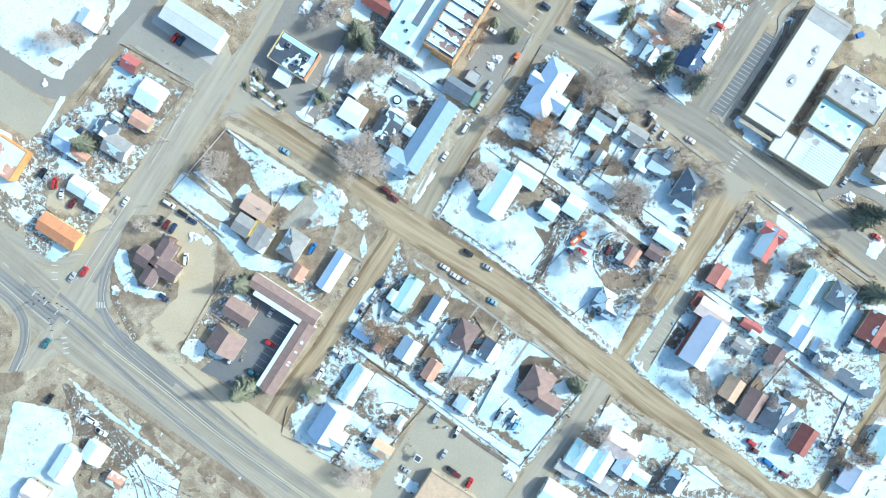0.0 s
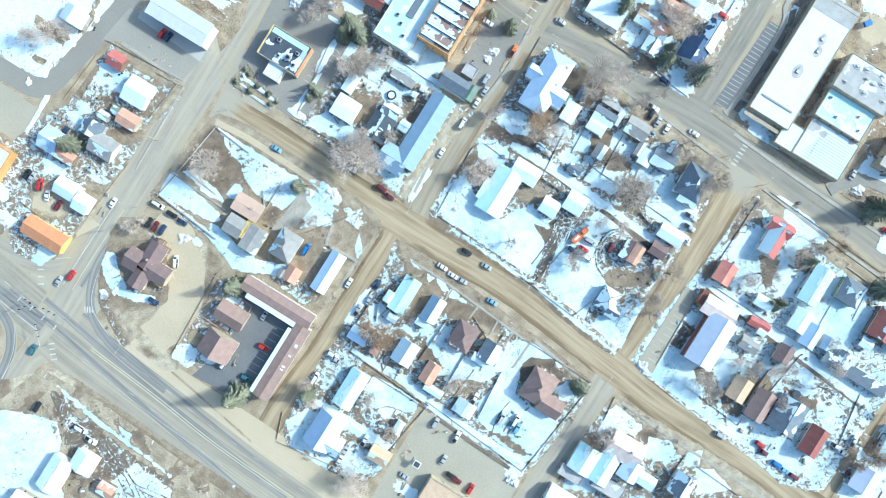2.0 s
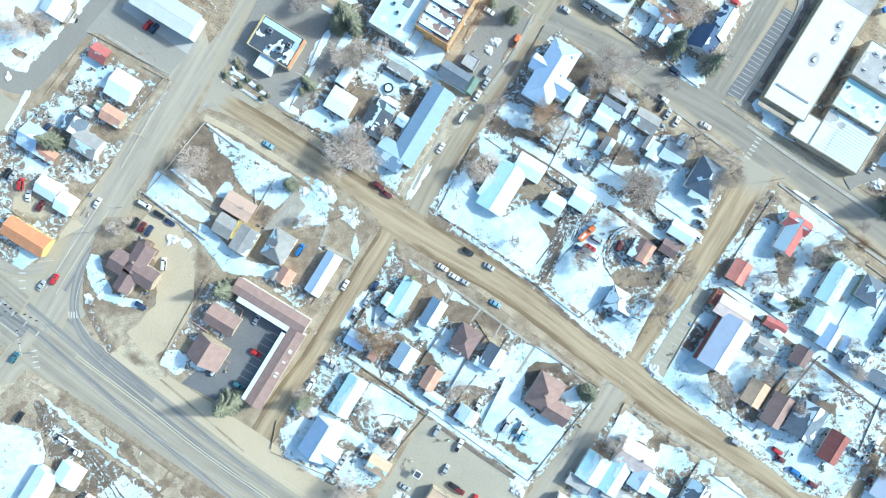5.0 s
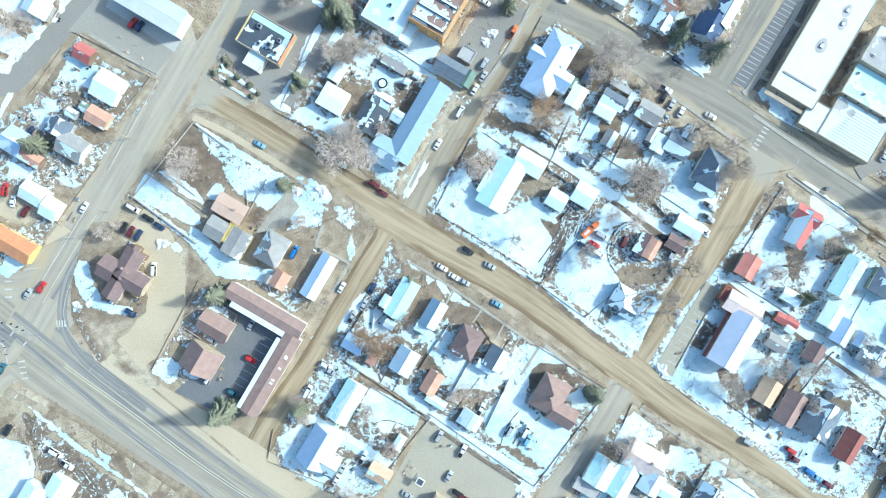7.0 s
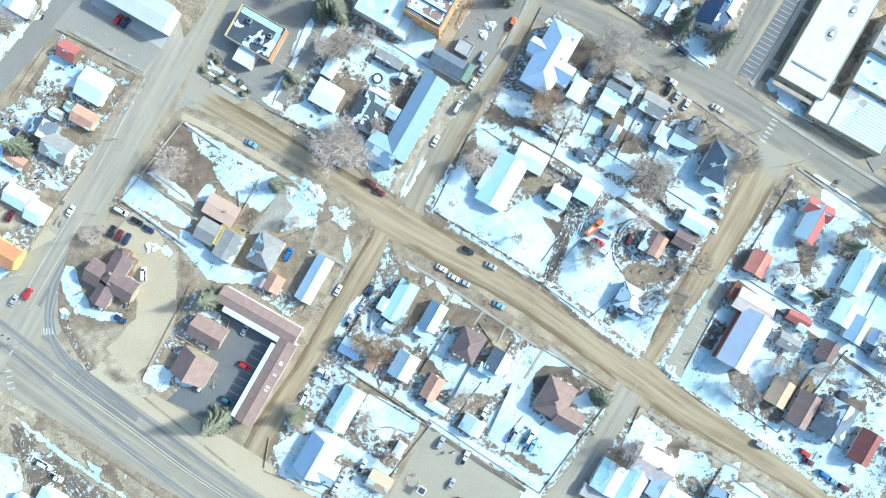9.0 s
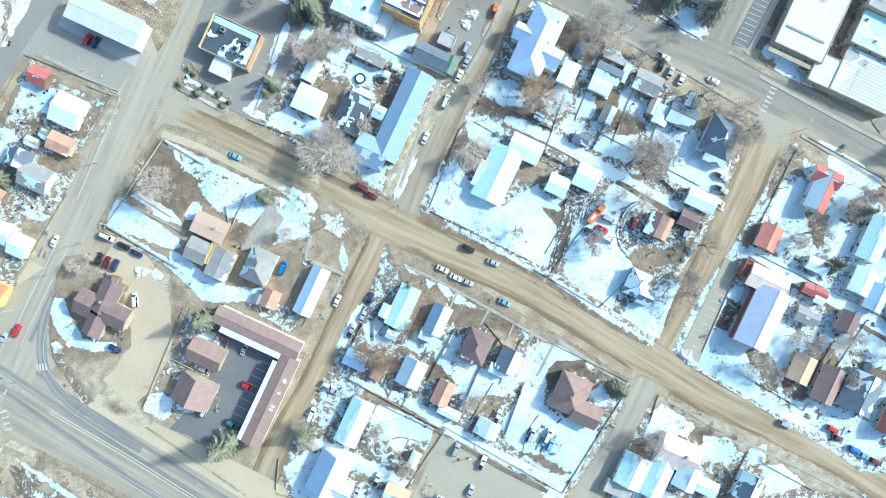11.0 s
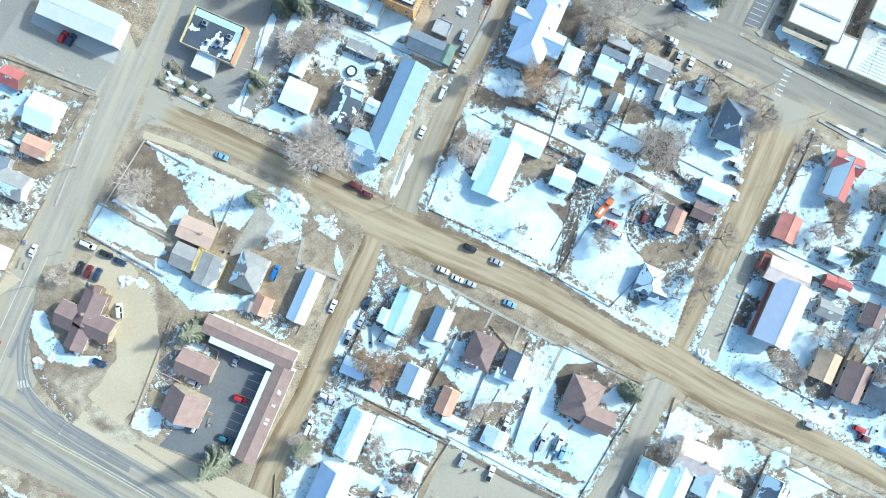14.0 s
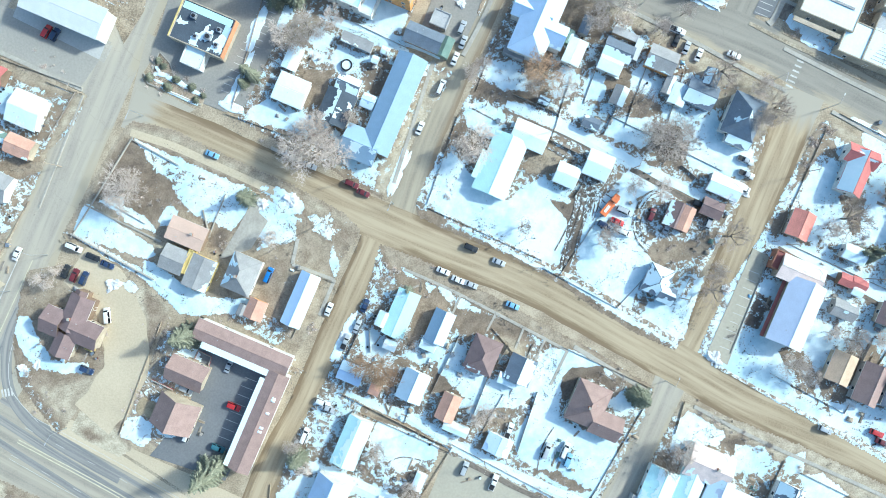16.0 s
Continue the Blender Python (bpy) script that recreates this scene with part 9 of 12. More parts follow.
house_15 = house("house", -119.74, 3.08, 4.5, 4.1, 57.5, 3.6, 26, "gable", "r_brown", "w_brown", (0, 0,), "brown-walled house, dark brown gabled roof free of snow", "house", seed=20, chimney=0)
porch_1 = house("porch", -119.12, -12.37, 6.0, 2.5, 57.5, 2.8, 0, "flat", "r_yellow", "w_yellow", (0,), "yellow-walled porch, yellow flat roof free of snow", "porch", seed=21, chimney=0)
house_16 = house("house", -65.38, 1.95, 12.6, 10, 57.5, 4.2, 34, "hip", "r_grey", "w_white", (.35, .0,), "white-walled house, grey hipped roof partly snow-covered", "house", seed=22, chimney=1)
shed_4 = house("shed", -63.21, -10.41, 6.9, 6.4, 57.5, 2.5, 26, "gable", "r_salmon", "w_orange", (0, 0,), "orange-walled shed, salmon-brown gabled roof free of snow", "shed", seed=23, chimney=0)
shed_5 = house("shed", -67.75, -9.93, 4.0, 3.2, 57.5, 2.2, 23.4, "gable", "r_grey", "w_grey", (0, 0,), "grey-walled shed, grey gabled roof free of snow", "shed", seed=24, chimney=0)
long_shed_1 = house("long_shed", -47.72, -9.64, 18.8, 6.9, 57.5, 3.2, 23.4, "gable", "r_ice", "w_white", (0, .98,), "white-walled long shed, pale blue metal gabled roof deep in snow", "shed", seed=25, chimney=0)
motel_2 = house("motel", -68.73, -22, 33.6, 6.9, -32.5, 5.0, 15.6, "gable", "r_mauve", "w_white", (0, 0,), "white-walled motel, mauve-brown gabled roof free of snow", "motel", seed=26, chimney=0)
motel_3 = house("motel", -67.5, -47.22, 35.1, 7.4, 57.5, 5.0, 15.6, "gable", "r_mauve", "w_white", (0, 0,), "white-walled motel, mauve-brown gabled roof free of snow", "motel", seed=27, chimney=0)
house_17 = house("house", -88.94, -27.67, 13.3, 8.9, -32.5, 3.4, 30, "gable", "r_mauve", "w_tan", (0, .05,), "tan-walled house, mauve-brown gabled roof free of snow", "house", seed=28, chimney=0)
house_18 = house("house", -94.8, -40.49, 10.9, 14.3, 57.5, 3.6, 32, "gable", "r_mauve", "w_tan", (.05, 0,), "tan-walled house, mauve-brown gabled roof free of snow", "house", seed=29, chimney=0)
house_19 = house("house", -38.57, -59.34, 17.3, 8.7, 57.5, 3.2, 20.8, "gable", "r_aqua", "w_white", (.4, .97,), "white-walled house, pale aqua gabled roof deep in snow", "house", seed=30, chimney=0)
house_20 = house("house", -49.87, -76.78, 15.8, 12.3, 57.5, 3.6, 33.8, "gable", "r_ice", "w_white", (0, .95,), "white-walled house, pale blue metal gabled roof deep in snow", "house", seed=31, chimney=0)
house_21 = house("house", -47.93, -82.52, 10.9, 8.9, -32.5, 3.4, 31.2, "gable", "r_slate", "w_white", (.97, .9,), "white-walled house, slate-blue gabled roof deep in snow", "house", seed=32, chimney=0)
shed_6 = house("shed", -27.01, -87.97, 9.4, 6.9, -32.5, 2.6, 20.8, "gable", "r_tan", "w_tan", (.1, .35,), "tan-walled shed, tan gabled roof partly snow-covered", "shed", seed=33, chimney=0)
shed_7 = house("shed", -18.85, -76.16, 6.0, 3.5, 57.5, 2.3, 20.8, "gable", "r_white", "w_white", (.9, .9,), "white-walled shed, pale metal gabled roof deep in snow", "shed", seed=34, chimney=0)
shed_8 = house("shed", -35.25, -36.63, 8.4, 6.4, -32.5, 2.6, 15.6, "gable", "r_ice", "w_grey", (.92, 0,), "grey-walled shed, pale blue metal gabled roof deep in snow", "shed", seed=35, chimney=0)
shed_9 = house("shed", -28.32, -43.35, 3.8, 3.8, -32.5, 2.4, 15.6, "gable", "r_salmon", "w_brown", (0, 0,), "brown-walled shed, salmon-brown gabled roof free of snow", "shed", seed=36, chimney=0)
house_22 = house("house", -15.4, -44.15, 10.5, 9.0, 57.5, 3.1, 15.6, "gable", "r_steel", "w_white", (0, .97,), "white-walled house, gabled roof with a blue-grey slope and a snowy slope", "house", seed=37, chimney=0)
house_23 = house("house", -4.95, -52.95, 9.4, 6.4, 57.5, 3, 28.6, "gable", "r_salmon", "w_tan", (0, .0,), "tan-walled house, salmon-brown gabled roof free of snow", "house", seed=38, chimney=0)
shed_10 = house("shed", -3.72, -60.51, 8.9, 3.7, -32.5, 2.4, 19.5, "gable", "r_white", "w_white", (.9, .9,), "white-walled shed, pale metal gabled roof deep in snow", "shed", seed=39, chimney=0)
station_1 = house("station", 0.25, -110.51, 23.6, 17.7, -32.5, 4.4, 0, "flat", "r_tan", "w_tan", (0,), "tan-walled filling station shop, tan flat roof free of snow", "shop", seed=40, chimney=0)
shed_11 = house("shed", 9.41, -68.12, 6.4, 8.9, 57.5, 2.7, 23.4, "gable", "r_ice", "w_white", (.9, .5,), "white-walled shed, pale blue metal gabled roof deep in snow", "shed", seed=41, chimney=0)
house_24 = house("house", 60.08, -90.25, 12.4, 10.4, 57.5, 3.2, 20.8, "gable", "r_aqua", "w_white", (.5, .97,), "white-walled house, pale aqua gabled roof deep in snow", "house", seed=42, chimney=0)
garage_1 = house("garage", 54.48, -96.82, 10.9, 5.0, -32.5, 2.8, 0, "flat", "r_gravel", "w_grey", (0,), "grey-walled garage, grey gravel flat roof free of snow", "garage", seed=43, chimney=0)
house_25 = house("house", 68.79, -93.78, 15.3, 8.9, 57.5, 3, 18.2, "gable", "r_aqua", "w_white", (.2, .97,), "white-walled house, pale aqua gabled roof deep in snow", "house", seed=44, chimney=0)
house_26 = house("house", 77.46, -86.1, 15.3, 11.3, -32.5, 3.8, 20.8, "gable", "r_pink", "w_white", (.12, .1,), "white-walled house, pale pinkish gabled roof free of snow", "house", seed=45, chimney=1)
house_27 = house("house", 79.31, -95.12, 8.9, 8.9, 57.5, 3.4, 28.6, "gable", "r_lilac", "w_white", (.9, .5,), "white-walled house, pale lilac metal gabled roof deep in snow", "house", seed=46, chimney=0)
shed_12 = house("shed", 85.68, -99.29, 9.9, 5.9, -32.5, 2.8, 18.2, "gable", "r_lilac", "w_grey", (.5, .9,), "grey-walled shed, pale lilac metal gabled roof deep in snow", "shed", seed=47, chimney=0)
garage_2 = house("garage", 70.27, -102.44, 13.9, 6.4, -32.5, 3, 0, "flat", "r_gravel", "w_grey", (.1,), "grey-walled garage, grey gravel flat roof free of snow", "garage", seed=48, chimney=0)
house_28 = house("house", 49.7, -108.54, 14.8, 10.9, -32.5, 3.2, 18.2, "gable", "r_white", "w_white", (.97, .97,), "white-walled house, pale metal gabled roof deep in snow", "house", seed=49, chimney=0)
warehouse_1 = house("warehouse", 113.63, -40.58, 22.6, 12.6, 57.5, 4.6, 27, "gable", "r_lilac", "w_tan", (.0, .6,), "tan-walled warehouse, pale lilac metal gabled roof partly snow-covered", "warehouse", seed=50, chimney=0)
warehouse_2 = house("warehouse", 117.56, -27.79, 15.2, 8.4, -32.5, 4.6, 13, "gable", "r_pink", "w_tan", (.85, .1,), "tan-walled warehouse, pale pinkish gabled roof partly snow-covered", "warehouse", seed=51, chimney=0)
house_29 = house("house", 126.4, -61.2, 10.5, 8.4, 57.5, 3, 24, "gable", "r_tan", "w_tan", (0, 0,), "tan-walled house, tan-brown gabled roof free of snow", "house", seed=52, chimney=0)
house_30 = house("house", 135.0, -68.1, 13.8, 8.6, 57.5, 3.2, 31, "gable", "r_mauve", "w_grey", (0, 0,), "grey-walled house, mauve-brown gabled roof free of snow", "house", seed=53, chimney=0)
house_31 = house("house", 146.4, -72.5, 15, 13, 57.5, 3.4, 27, "gable", "r_slate", "w_grey", (.28, .35,), "tan-walled house, slate-grey gabled roof partly snow-covered", "house", seed=54, chimney=0)
house_32 = house("house", 157.3, -83.5, 13, 8.8, 57.5, 3.3, 31, "gable", "r_maroon", "w_grey", (0, 0,), "grey-walled house, maroon gabled roof free of snow", "house", seed=55, chimney=0)
house_33 = house("house", 145.24, -46.52, 7.9, 7.4, 57.5, 3, 26, "gable", "r_brown", "w_tan", (0, 0,), "tan-walled house, dark brown gabled roof free of snow", "house", seed=56, chimney=0)
shed_13 = house("shed", 130.79, -42.36, 8.4, 5.9, -32.5, 2.7, 20.8, "gable", "r_grey", "w_grey", (.1, .1,), "grey-walled shed, grey gabled roof free of snow", "shed", seed=57, chimney=0)
shed_14 = house("shed", 137.14, -34.72, 5.5, 4.5, -32.5, 2.4, 23.4, "gable", "r_red", "w_brown", (.1, .1,), "brown-walled shed, red gabled roof free of snow", "shed", seed=58, chimney=0)
carport_1 = house("carport", 175.31, -55.22, 30.2, 5.4, -32.5, 2.8, 8, "shed", "r_slate", "w_blue", (.3,), "blue-walled carport, slate-blue lean-to roof partly snow-covered", "carport", seed=59, chimney=0)
carport_2 = house("carport", 177.56, -58.28, 24.8, 2.5, -32.5, 2.4, 8, "shed", "r_slate", "w_blue", (.1,), "blue-walled carport, slate-blue lean-to roof free of snow", "carport", seed=60, chimney=0)
shed_15 = house("shed", 169.99, -49.31, 8.4, 5.0, 57.5, 2.6, 20.8, "gable", "r_slate", "w_blue", (.3, .5,), "blue-walled shed, slate-blue gabled roof partly snow-covered", "shed", seed=61, chimney=0)
house_34 = house("house", 156.87, -38.85, 10.4, 7.4, 57.5, 3, 26, "gable", "r_ice", "w_white", (.0, .7,), "white-walled house, pale blue metal gabled roof partly snow-covered", "house", seed=62, chimney=0)
shed_16 = house("shed", 164.05, -42.13, 6.4, 4.5, 57.5, 2.6, 20.8, "gable", "r_ice", "w_white", (0, .5,), "white-walled shed, pale blue metal gabled roof partly snow-covered", "shed", seed=63, chimney=0)
house_35 = house("house", 188.26, -34.84, 13.8, 10.9, 57.5, 3.4, 28.6, "gable", "r_maroon", "w_brown", (.15, 0,), "brown-walled house, maroon gabled roof free of snow", "house", seed=64, chimney=0)
shed_17 = house("shed", 180.72, -42.39, 5.9, 5.0, -32.5, 2.5, 18.2, "gable", "r_white", "w_grey", (.9, .9,), "grey-walled shed, pale metal gabled roof deep in snow", "shed", seed=65, chimney=0)
house_36 = house("house", 193.49, -42.31, 5.9, 7.4, 57.5, 3, 23.4, "gable", "r_maroon", "w_brown", (0, .0,), "brown-walled house, maroon gabled roof free of snow", "house", seed=66, chimney=0)
house_37 = house("house", 179.01, -100.63, 10.9, 10.9, 57.5, 3.2, 23.4, "gable", "r_lilac", "w_grey", (.1, .2,), "grey-walled house, pale lilac metal gabled roof free of snow", "house", seed=67, chimney=0)
house_38 = house("house", 193.35, -86.29, 14.8, 12.4, 57.5, 3.2, 20.8, "gable", "r_aqua", "w_white", (.2, .95,), "white-walled house, pale aqua gabled roof deep in snow", "house", seed=68, chimney=0)
house_39 = house("house", 101.37, -101.62, 10.4, 9.4, 57.5, 3.2, 33.8, "gable", "r_slate", "w_white", (.5, .9,), "white-walled house, slate-blue gabled roof deep in snow", "house", seed=69, chimney=0)
house_40 = house("house", 107.42, 26.63, 14.3, 11.3, 57.5, 4.2, 36, "hip", "r_slate", "w_white", (.1, .1,), "white-walled house, slate-blue hipped roof free of snow", "house", seed=70, chimney=0)
shed_18 = house("shed", 98.06, 4.7, 11.4, 6.9, -32.5, 2.8, 18.2, "gable", "r_white", "w_grey", (.5, .9,), "grey-walled shed, pale metal gabled roof deep in snow", "shed", seed=71, chimney=0)
house_41 = house("house", 141.57, 2.22, 15.3, 8.4, 57.5, 3.4, 33.8, "gable", "r_red", "w_white", (.97, .05,), "white-walled house, red gabled roof deep in snow", "house", seed=72, chimney=0)
house_42 = house("house", 144.18, 7.16, 10.9, 6.4, -32.5, 3.6, 33.8, "gable", "r_red", "w_white", (.1, .1,), "white-walled house, red gabled roof free of snow", "house", seed=73, chimney=0)
garage_3 = house("garage", 120.79, -11.88, 9.4, 7.9, 57.5, 2.9, 23.4, "gable", "r_rose", "w_tan", (0, 0,), "tan-walled garage, rose-red gabled roof free of snow", "garage", seed=74, chimney=0)
house_43 = house("house", 159.23, -17.55, 17.3, 8.9, 57.5, 3.2, 18.2, "gable", "r_aqua", "w_white", (.1, .4,), "white-walled house, pale aqua metal gabled roof partly snow-covered", "house", seed=75, chimney=0)
house_44 = house("house", 173.93, -20.51, 10.4, 10.4, 57.5, 3.4, 24, "hip", "r_slate", "w_green", (.5, .65,), "green-walled house, slate-blue hipped roof partly snow-covered", "house", seed=76, chimney=0)
house_45 = house("house", 152.42, -32.41, 9.9, 8.4, 57.5, 3, 18.2, "gable", "r_aqua", "w_white", (.95, .95,), "white-walled house, pale aqua gabled roof deep in snow", "house", seed=77, chimney=0)
house_46 = house("house", 137.08, -24.43, 8.3, 5.3, -32.5, 3, 18.2, "gable", "r_white", "w_white", (.95, .95,), "white-walled house, pale metal gabled roof deep in snow", "house", seed=78, chimney=0)
# house_47: slope towards +y mostly bare aqua colour, slope towards -y white
house_47 = house("house", 25.2, 23.96, 21.2, 11.9, 57.5, 2.7, 15, "gable", "r_aqua", "w_white", (.1, .98,), "white-walled house, pale aqua gabled roof deep in snow", "house", seed=79, chimney=0)
shed_19 = house("shed", 19.33, 25.03, 9.9, 4.0, 57.5, 2.6, 10, "shed", "r_aqua", "w_white", (.2,), "white-walled shed, pale aqua metal lean-to roof free of snow", "shed", seed=80, chimney=0)
house_48 = house("house", 36.59, 31.89, 12.4, 8.4, -32.5, 2.8, 14, "gable", "r_white", "w_white", (.95, .97,), "white-walled house, pale metal gabled roof deep in snow", "house", seed=81, chimney=0)
shed_20 = house("shed", 46.57, 17.09, 7.9, 7.4, -32.5, 2.7, 18.2, "gable", "r_white", "w_white", (.95, .95,), "white-walled shed, pale metal gabled roof deep in snow", "shed", seed=82, chimney=0)
house_49 = house("house", 57.4, 18.56, 8.9, 8.9, -32.5, 3, 18.2, "gable", "r_white", "w_white", (.97, .97,), "white-walled house, pale metal gabled roof deep in snow", "house", seed=83, chimney=0)
house_50 = house("house", 80.58, -2.22, 9.0, 7.5, 57.5, 3, 18.2, "gable", "r_brown", "w_brown", (.55, 0,), "brown-walled house, dark brown gabled roof partly snow-covered", "house", seed=84, chimney=0)
shed_21 = house("shed", 83.02, -3.8, 8.6, 4.1, 57.5, 3.9, 18.2, "gable", "r_salmon", "w_brown", (0, 0,), "brown-walled shed, salmon-brown gabled roof free of snow", "shed", seed=85, chimney=0)
shed_22 = house("shed", 92.68, -1.73, 7.4, 5.9, -32.5, 2.6, 20.8, "gable", "r_brown", "w_brown", (0, .1,), "brown-walled shed, dark brown gabled roof free of snow", "shed", seed=86, chimney=0)
house_51 = house("house", 70.71, -22.5, 9.9, 8.4, 57.5, 3.2, 32, "hip", "r_slate", "w_blue", (.9, .9,), "blue-walled house, slate-blue hipped roof deep in snow", "house", seed=87, chimney=0)
shed_23 = house("shed", 72.8, -27.73, 5.9, 5.9, -32.5, 2.8, 31.2, "gable", "r_slate", "w_blue", (.8, .6,), "blue-walled shed, slate-blue gabled roof partly snow-covered", "shed", seed=88, chimney=0)
church_1 = house("church", 45.57, 69.34, 26.5, 12.3, 57.5, 5.6, 26, "hip", "r_ice", "w_white", (0, .98,), "white-walled church, pale blue metal hipped roof deep in snow", "church", seed=89, chimney=0)
church_wing_1 = house("church_wing", 48.62, 63.6, 9.8, 8.3, -32.5, 5, 31.2, "gable", "r_ice", "w_white", (.95, .1,), "white-walled church wing, pale blue metal gabled roof deep in snow", "church", seed=90, chimney=0)
church_wing_2 = house("church_wing", 43.68, 71.41, 13.7, 6.4, -32.5, 5.2, 33.8, "gable", "r_ice", "w_white", (.9, .0,), "white-walled church wing, pale blue metal gabled roof deep in snow", "church", seed=91, chimney=0)
church_wing_3 = house("church_wing", 51, 76.75, 7.4, 5.9, -32.5, 5.4, 33.8, "gable", "r_ice", "w_white", (.9, .0,), "white-walled church wing, pale blue metal gabled roof deep in snow", "church", seed=92, chimney=0)
garage_4 = house("garage", 36.17, 60.69, 7.4, 3.5, -32.5, 2.7, 0, "flat", "r_grey", "w_grey", (.1,), "grey-walled garage, grey flat roof free of snow", "garage", seed=93, chimney=0)
store_1 = house("store", 6.77, 98.68, 33.9, 15.0, 57.5, 9, 0, "flat", "r_mauve", "w_orange", (.75,), "orange-walled store, mauve-brown flat roof partly snow-covered", "shop", seed=94, chimney=0)
store_2 = house("store", -12, 99.4, 30.4, 17.1, 57.5, 5.8, 0, "flat", "r_aqua", "w_white", (.6,), "white-walled store, pale aqua metal flat roof partly snow-covered", "shop", seed=95, chimney=0)
store_3 = house("store", -8.4, 85.0, 10.5, 4.4, 57.5, 4, 0, "flat", "r_white", "w_white", (.96,), "white-walled store annex, pale metal flat roof deep in snow", "shop", seed=96, chimney=0)
house_52 = house("house", 6.93, 70.02, 12.9, 6.9, -32.5, 3, 23.4, "gable", "r_slate", "w_brown", (.0, .05,), "brown-walled house, slate-blue gabled roof free of snow", "house", seed=97, chimney=0)
shed_24 = house("shed", 13.38, 65.92, 6.9, 4.5, 57.5, 2.6, 23.4, "gable", "r_green", "w_green", (0, 0,), "green-walled shed, green gabled roof free of snow", "shed", seed=98, chimney=0)
garage_5 = house("garage", 13.38, 75.55, 5.9, 5.4, -32.5, 2.7, 0, "flat", "r_gravel", "w_grey", (0,), "grey-walled garage, grey gravel flat roof free of snow", "garage", seed=99, chimney=0)
long_house_1 = house("long_house", -6.67, 49.62, 34.6, 10.4, 57.5, 3.6, 26, "gable", "r_steel", "w_white", (0, 0,), "white-walled long house, blue-grey metal gabled roof free of snow", "house", seed=100, chimney=0)
long_house_wing_1 = house("long_house_wing", -19.52, 38.05, 12.4, 10.9, -32.5, 3.4, 26, "gable", "r_steel", "w_white", (0, .3,), "white-walled house wing, blue-grey metal gabled roof partly snow-covered", "house", seed=101, chimney=0)
hall_1 = house("hall", 72.69, 101.67, 16.2, 15.2, -32.5, 5, 0, "flat", "r_white", "w_white", (.97,), "white-walled hall, pale metal flat roof deep in snow", "hall", seed=102, chimney=0)
house_53 = house("house", 88.09, 96.25, 8.9, 6.4, -32.5, 3, 20.8, "gable", "r_tan", "w_white", (.3, .9,), "white-walled house, tan gabled roof deep in snow", "house", seed=103, chimney=0)
house_54 = house("house", 94.02, 91.3, 7.4, 6.4, -32.5, 3, 20.8, "gable", "r_salmon", "w_white", (.2, .5,), "white-walled house, salmon-brown gabled roof partly snow-covered", "house", seed=104, chimney=0)
house_55 = house("house", 90.56, 84.87, 7.4, 7.4, 57.5, 3, 20.8, "gable", "r_slate", "w_white", (.8, .9,), "white-walled house, slate-blue gabled roof deep in snow", "house", seed=105, chimney=0)
house_56 = house("house", 108.21, 82.27, 10.4, 11.4, 57.5, 3.4, 33.8, "gable", "r_navy", "w_white", (.0, .15,), "white-walled house, navy blue gabled roof free of snow", "house", seed=106, chimney=0)
house_57 = house("house", 115.62, 88.7, 13.8, 7.9, 57.5, 3.4, 31.2, "gable", "r_navy", "w_white", (.6, .97,), "white-walled house, navy blue gabled roof deep in snow", "house", seed=107, chimney=0)
house_58 = house("house", 100.95, 99.72, 9.9, 7.4, -32.5, 3, 23.4, "gable", "r_salmon", "w_brown", (.1, .1,), "brown-walled house, salmon-brown gabled roof free of snow", "house", seed=108, chimney=0)
shed_25 = house("shed", 107.47, 105.73, 9.9, 5.4, -32.5, 2.8, 18.2, "gable", "r_white", "w_grey", (.9, .9,), "grey-walled shed, pale metal gabled roof deep in snow", "shed", seed=109, chimney=0)
school_1 = house("school", 154.4, 77.2, 56.5, 19.2, 57.5, 4.7, 0, "flat", "r_white", "w_tan", (.99,), "tan-walled school, pale metal flat roof deep in snow", "school", seed=110, chimney=0)
school_wing_1 = house("school_wing", 151.47, 44.16, 15.8, 11.3, -32.5, 3.8, 0, "flat", "r_white", "w_tan", (.97,), "tan-walled school wing, pale metal flat roof deep in snow", "school", seed=111, chimney=0)
school_hall_1 = house("school_hall", 179.46, 66.39, 25.3, 16.0, -32.5, 7.6, 0, "flat", "r_gravel", "w_tan", (.4,), "tan-walled school hall, grey gravel flat roof partly snow-covered", "school", seed=112, chimney=0)
school_hall_2 = house("school_hall", 170.97, 54.33, 22.5, 13.3, -32.5, 5.6, 0, "flat", "r_aqua", "w_tan", (.5,), "tan-walled school hall, pale aqua metal flat roof partly snow-covered", "school", seed=113, chimney=0)
school_annex_1 = house("school_annex", 163.6, 40.4, 23.2, 17.8, -32.5, 4, 0, "flat", "r_gravel", "w_tan", (.92,), "tan-walled school annex, grey gravel flat roof deep in snow", "school", seed=114, chimney=0)
house_59 = house("house", 192.79, 36.94, 14.7, 9.8, 57.5, 6, 0, "flat", "r_gravel", "w_tan", (.3,), "tan-walled house, grey gravel flat roof partly snow-covered", "house", seed=115, chimney=0)
restaurant_1 = house("restaurant", -64.88, 84.3, 18.7, 13.8, -32.5, 4.8, 0, "flat", "r_dark", "w_tan", (.3,), "tan-walled restaurant, blackish flat roof partly snow-covered", "restaurant", seed=116, chimney=0)
canopy_1 = house("canopy", -69.62, 76.28, 7.2, 7.4, -32.5, 3.6, 0, "flat", "r_white", "w_white", (.97,), "white-walled canopy, pale metal flat roof deep in snow", "canopy", seed=117, chimney=0)
house_60 = house("house", -28.68, 107.06, 13.4, 6.4, -32.5, 3.2, 23.4, "gable", "r_maroon", "w_white", (.0, .05,), "white-walled house, maroon gabled roof free of snow", "house", seed=118, chimney=0)
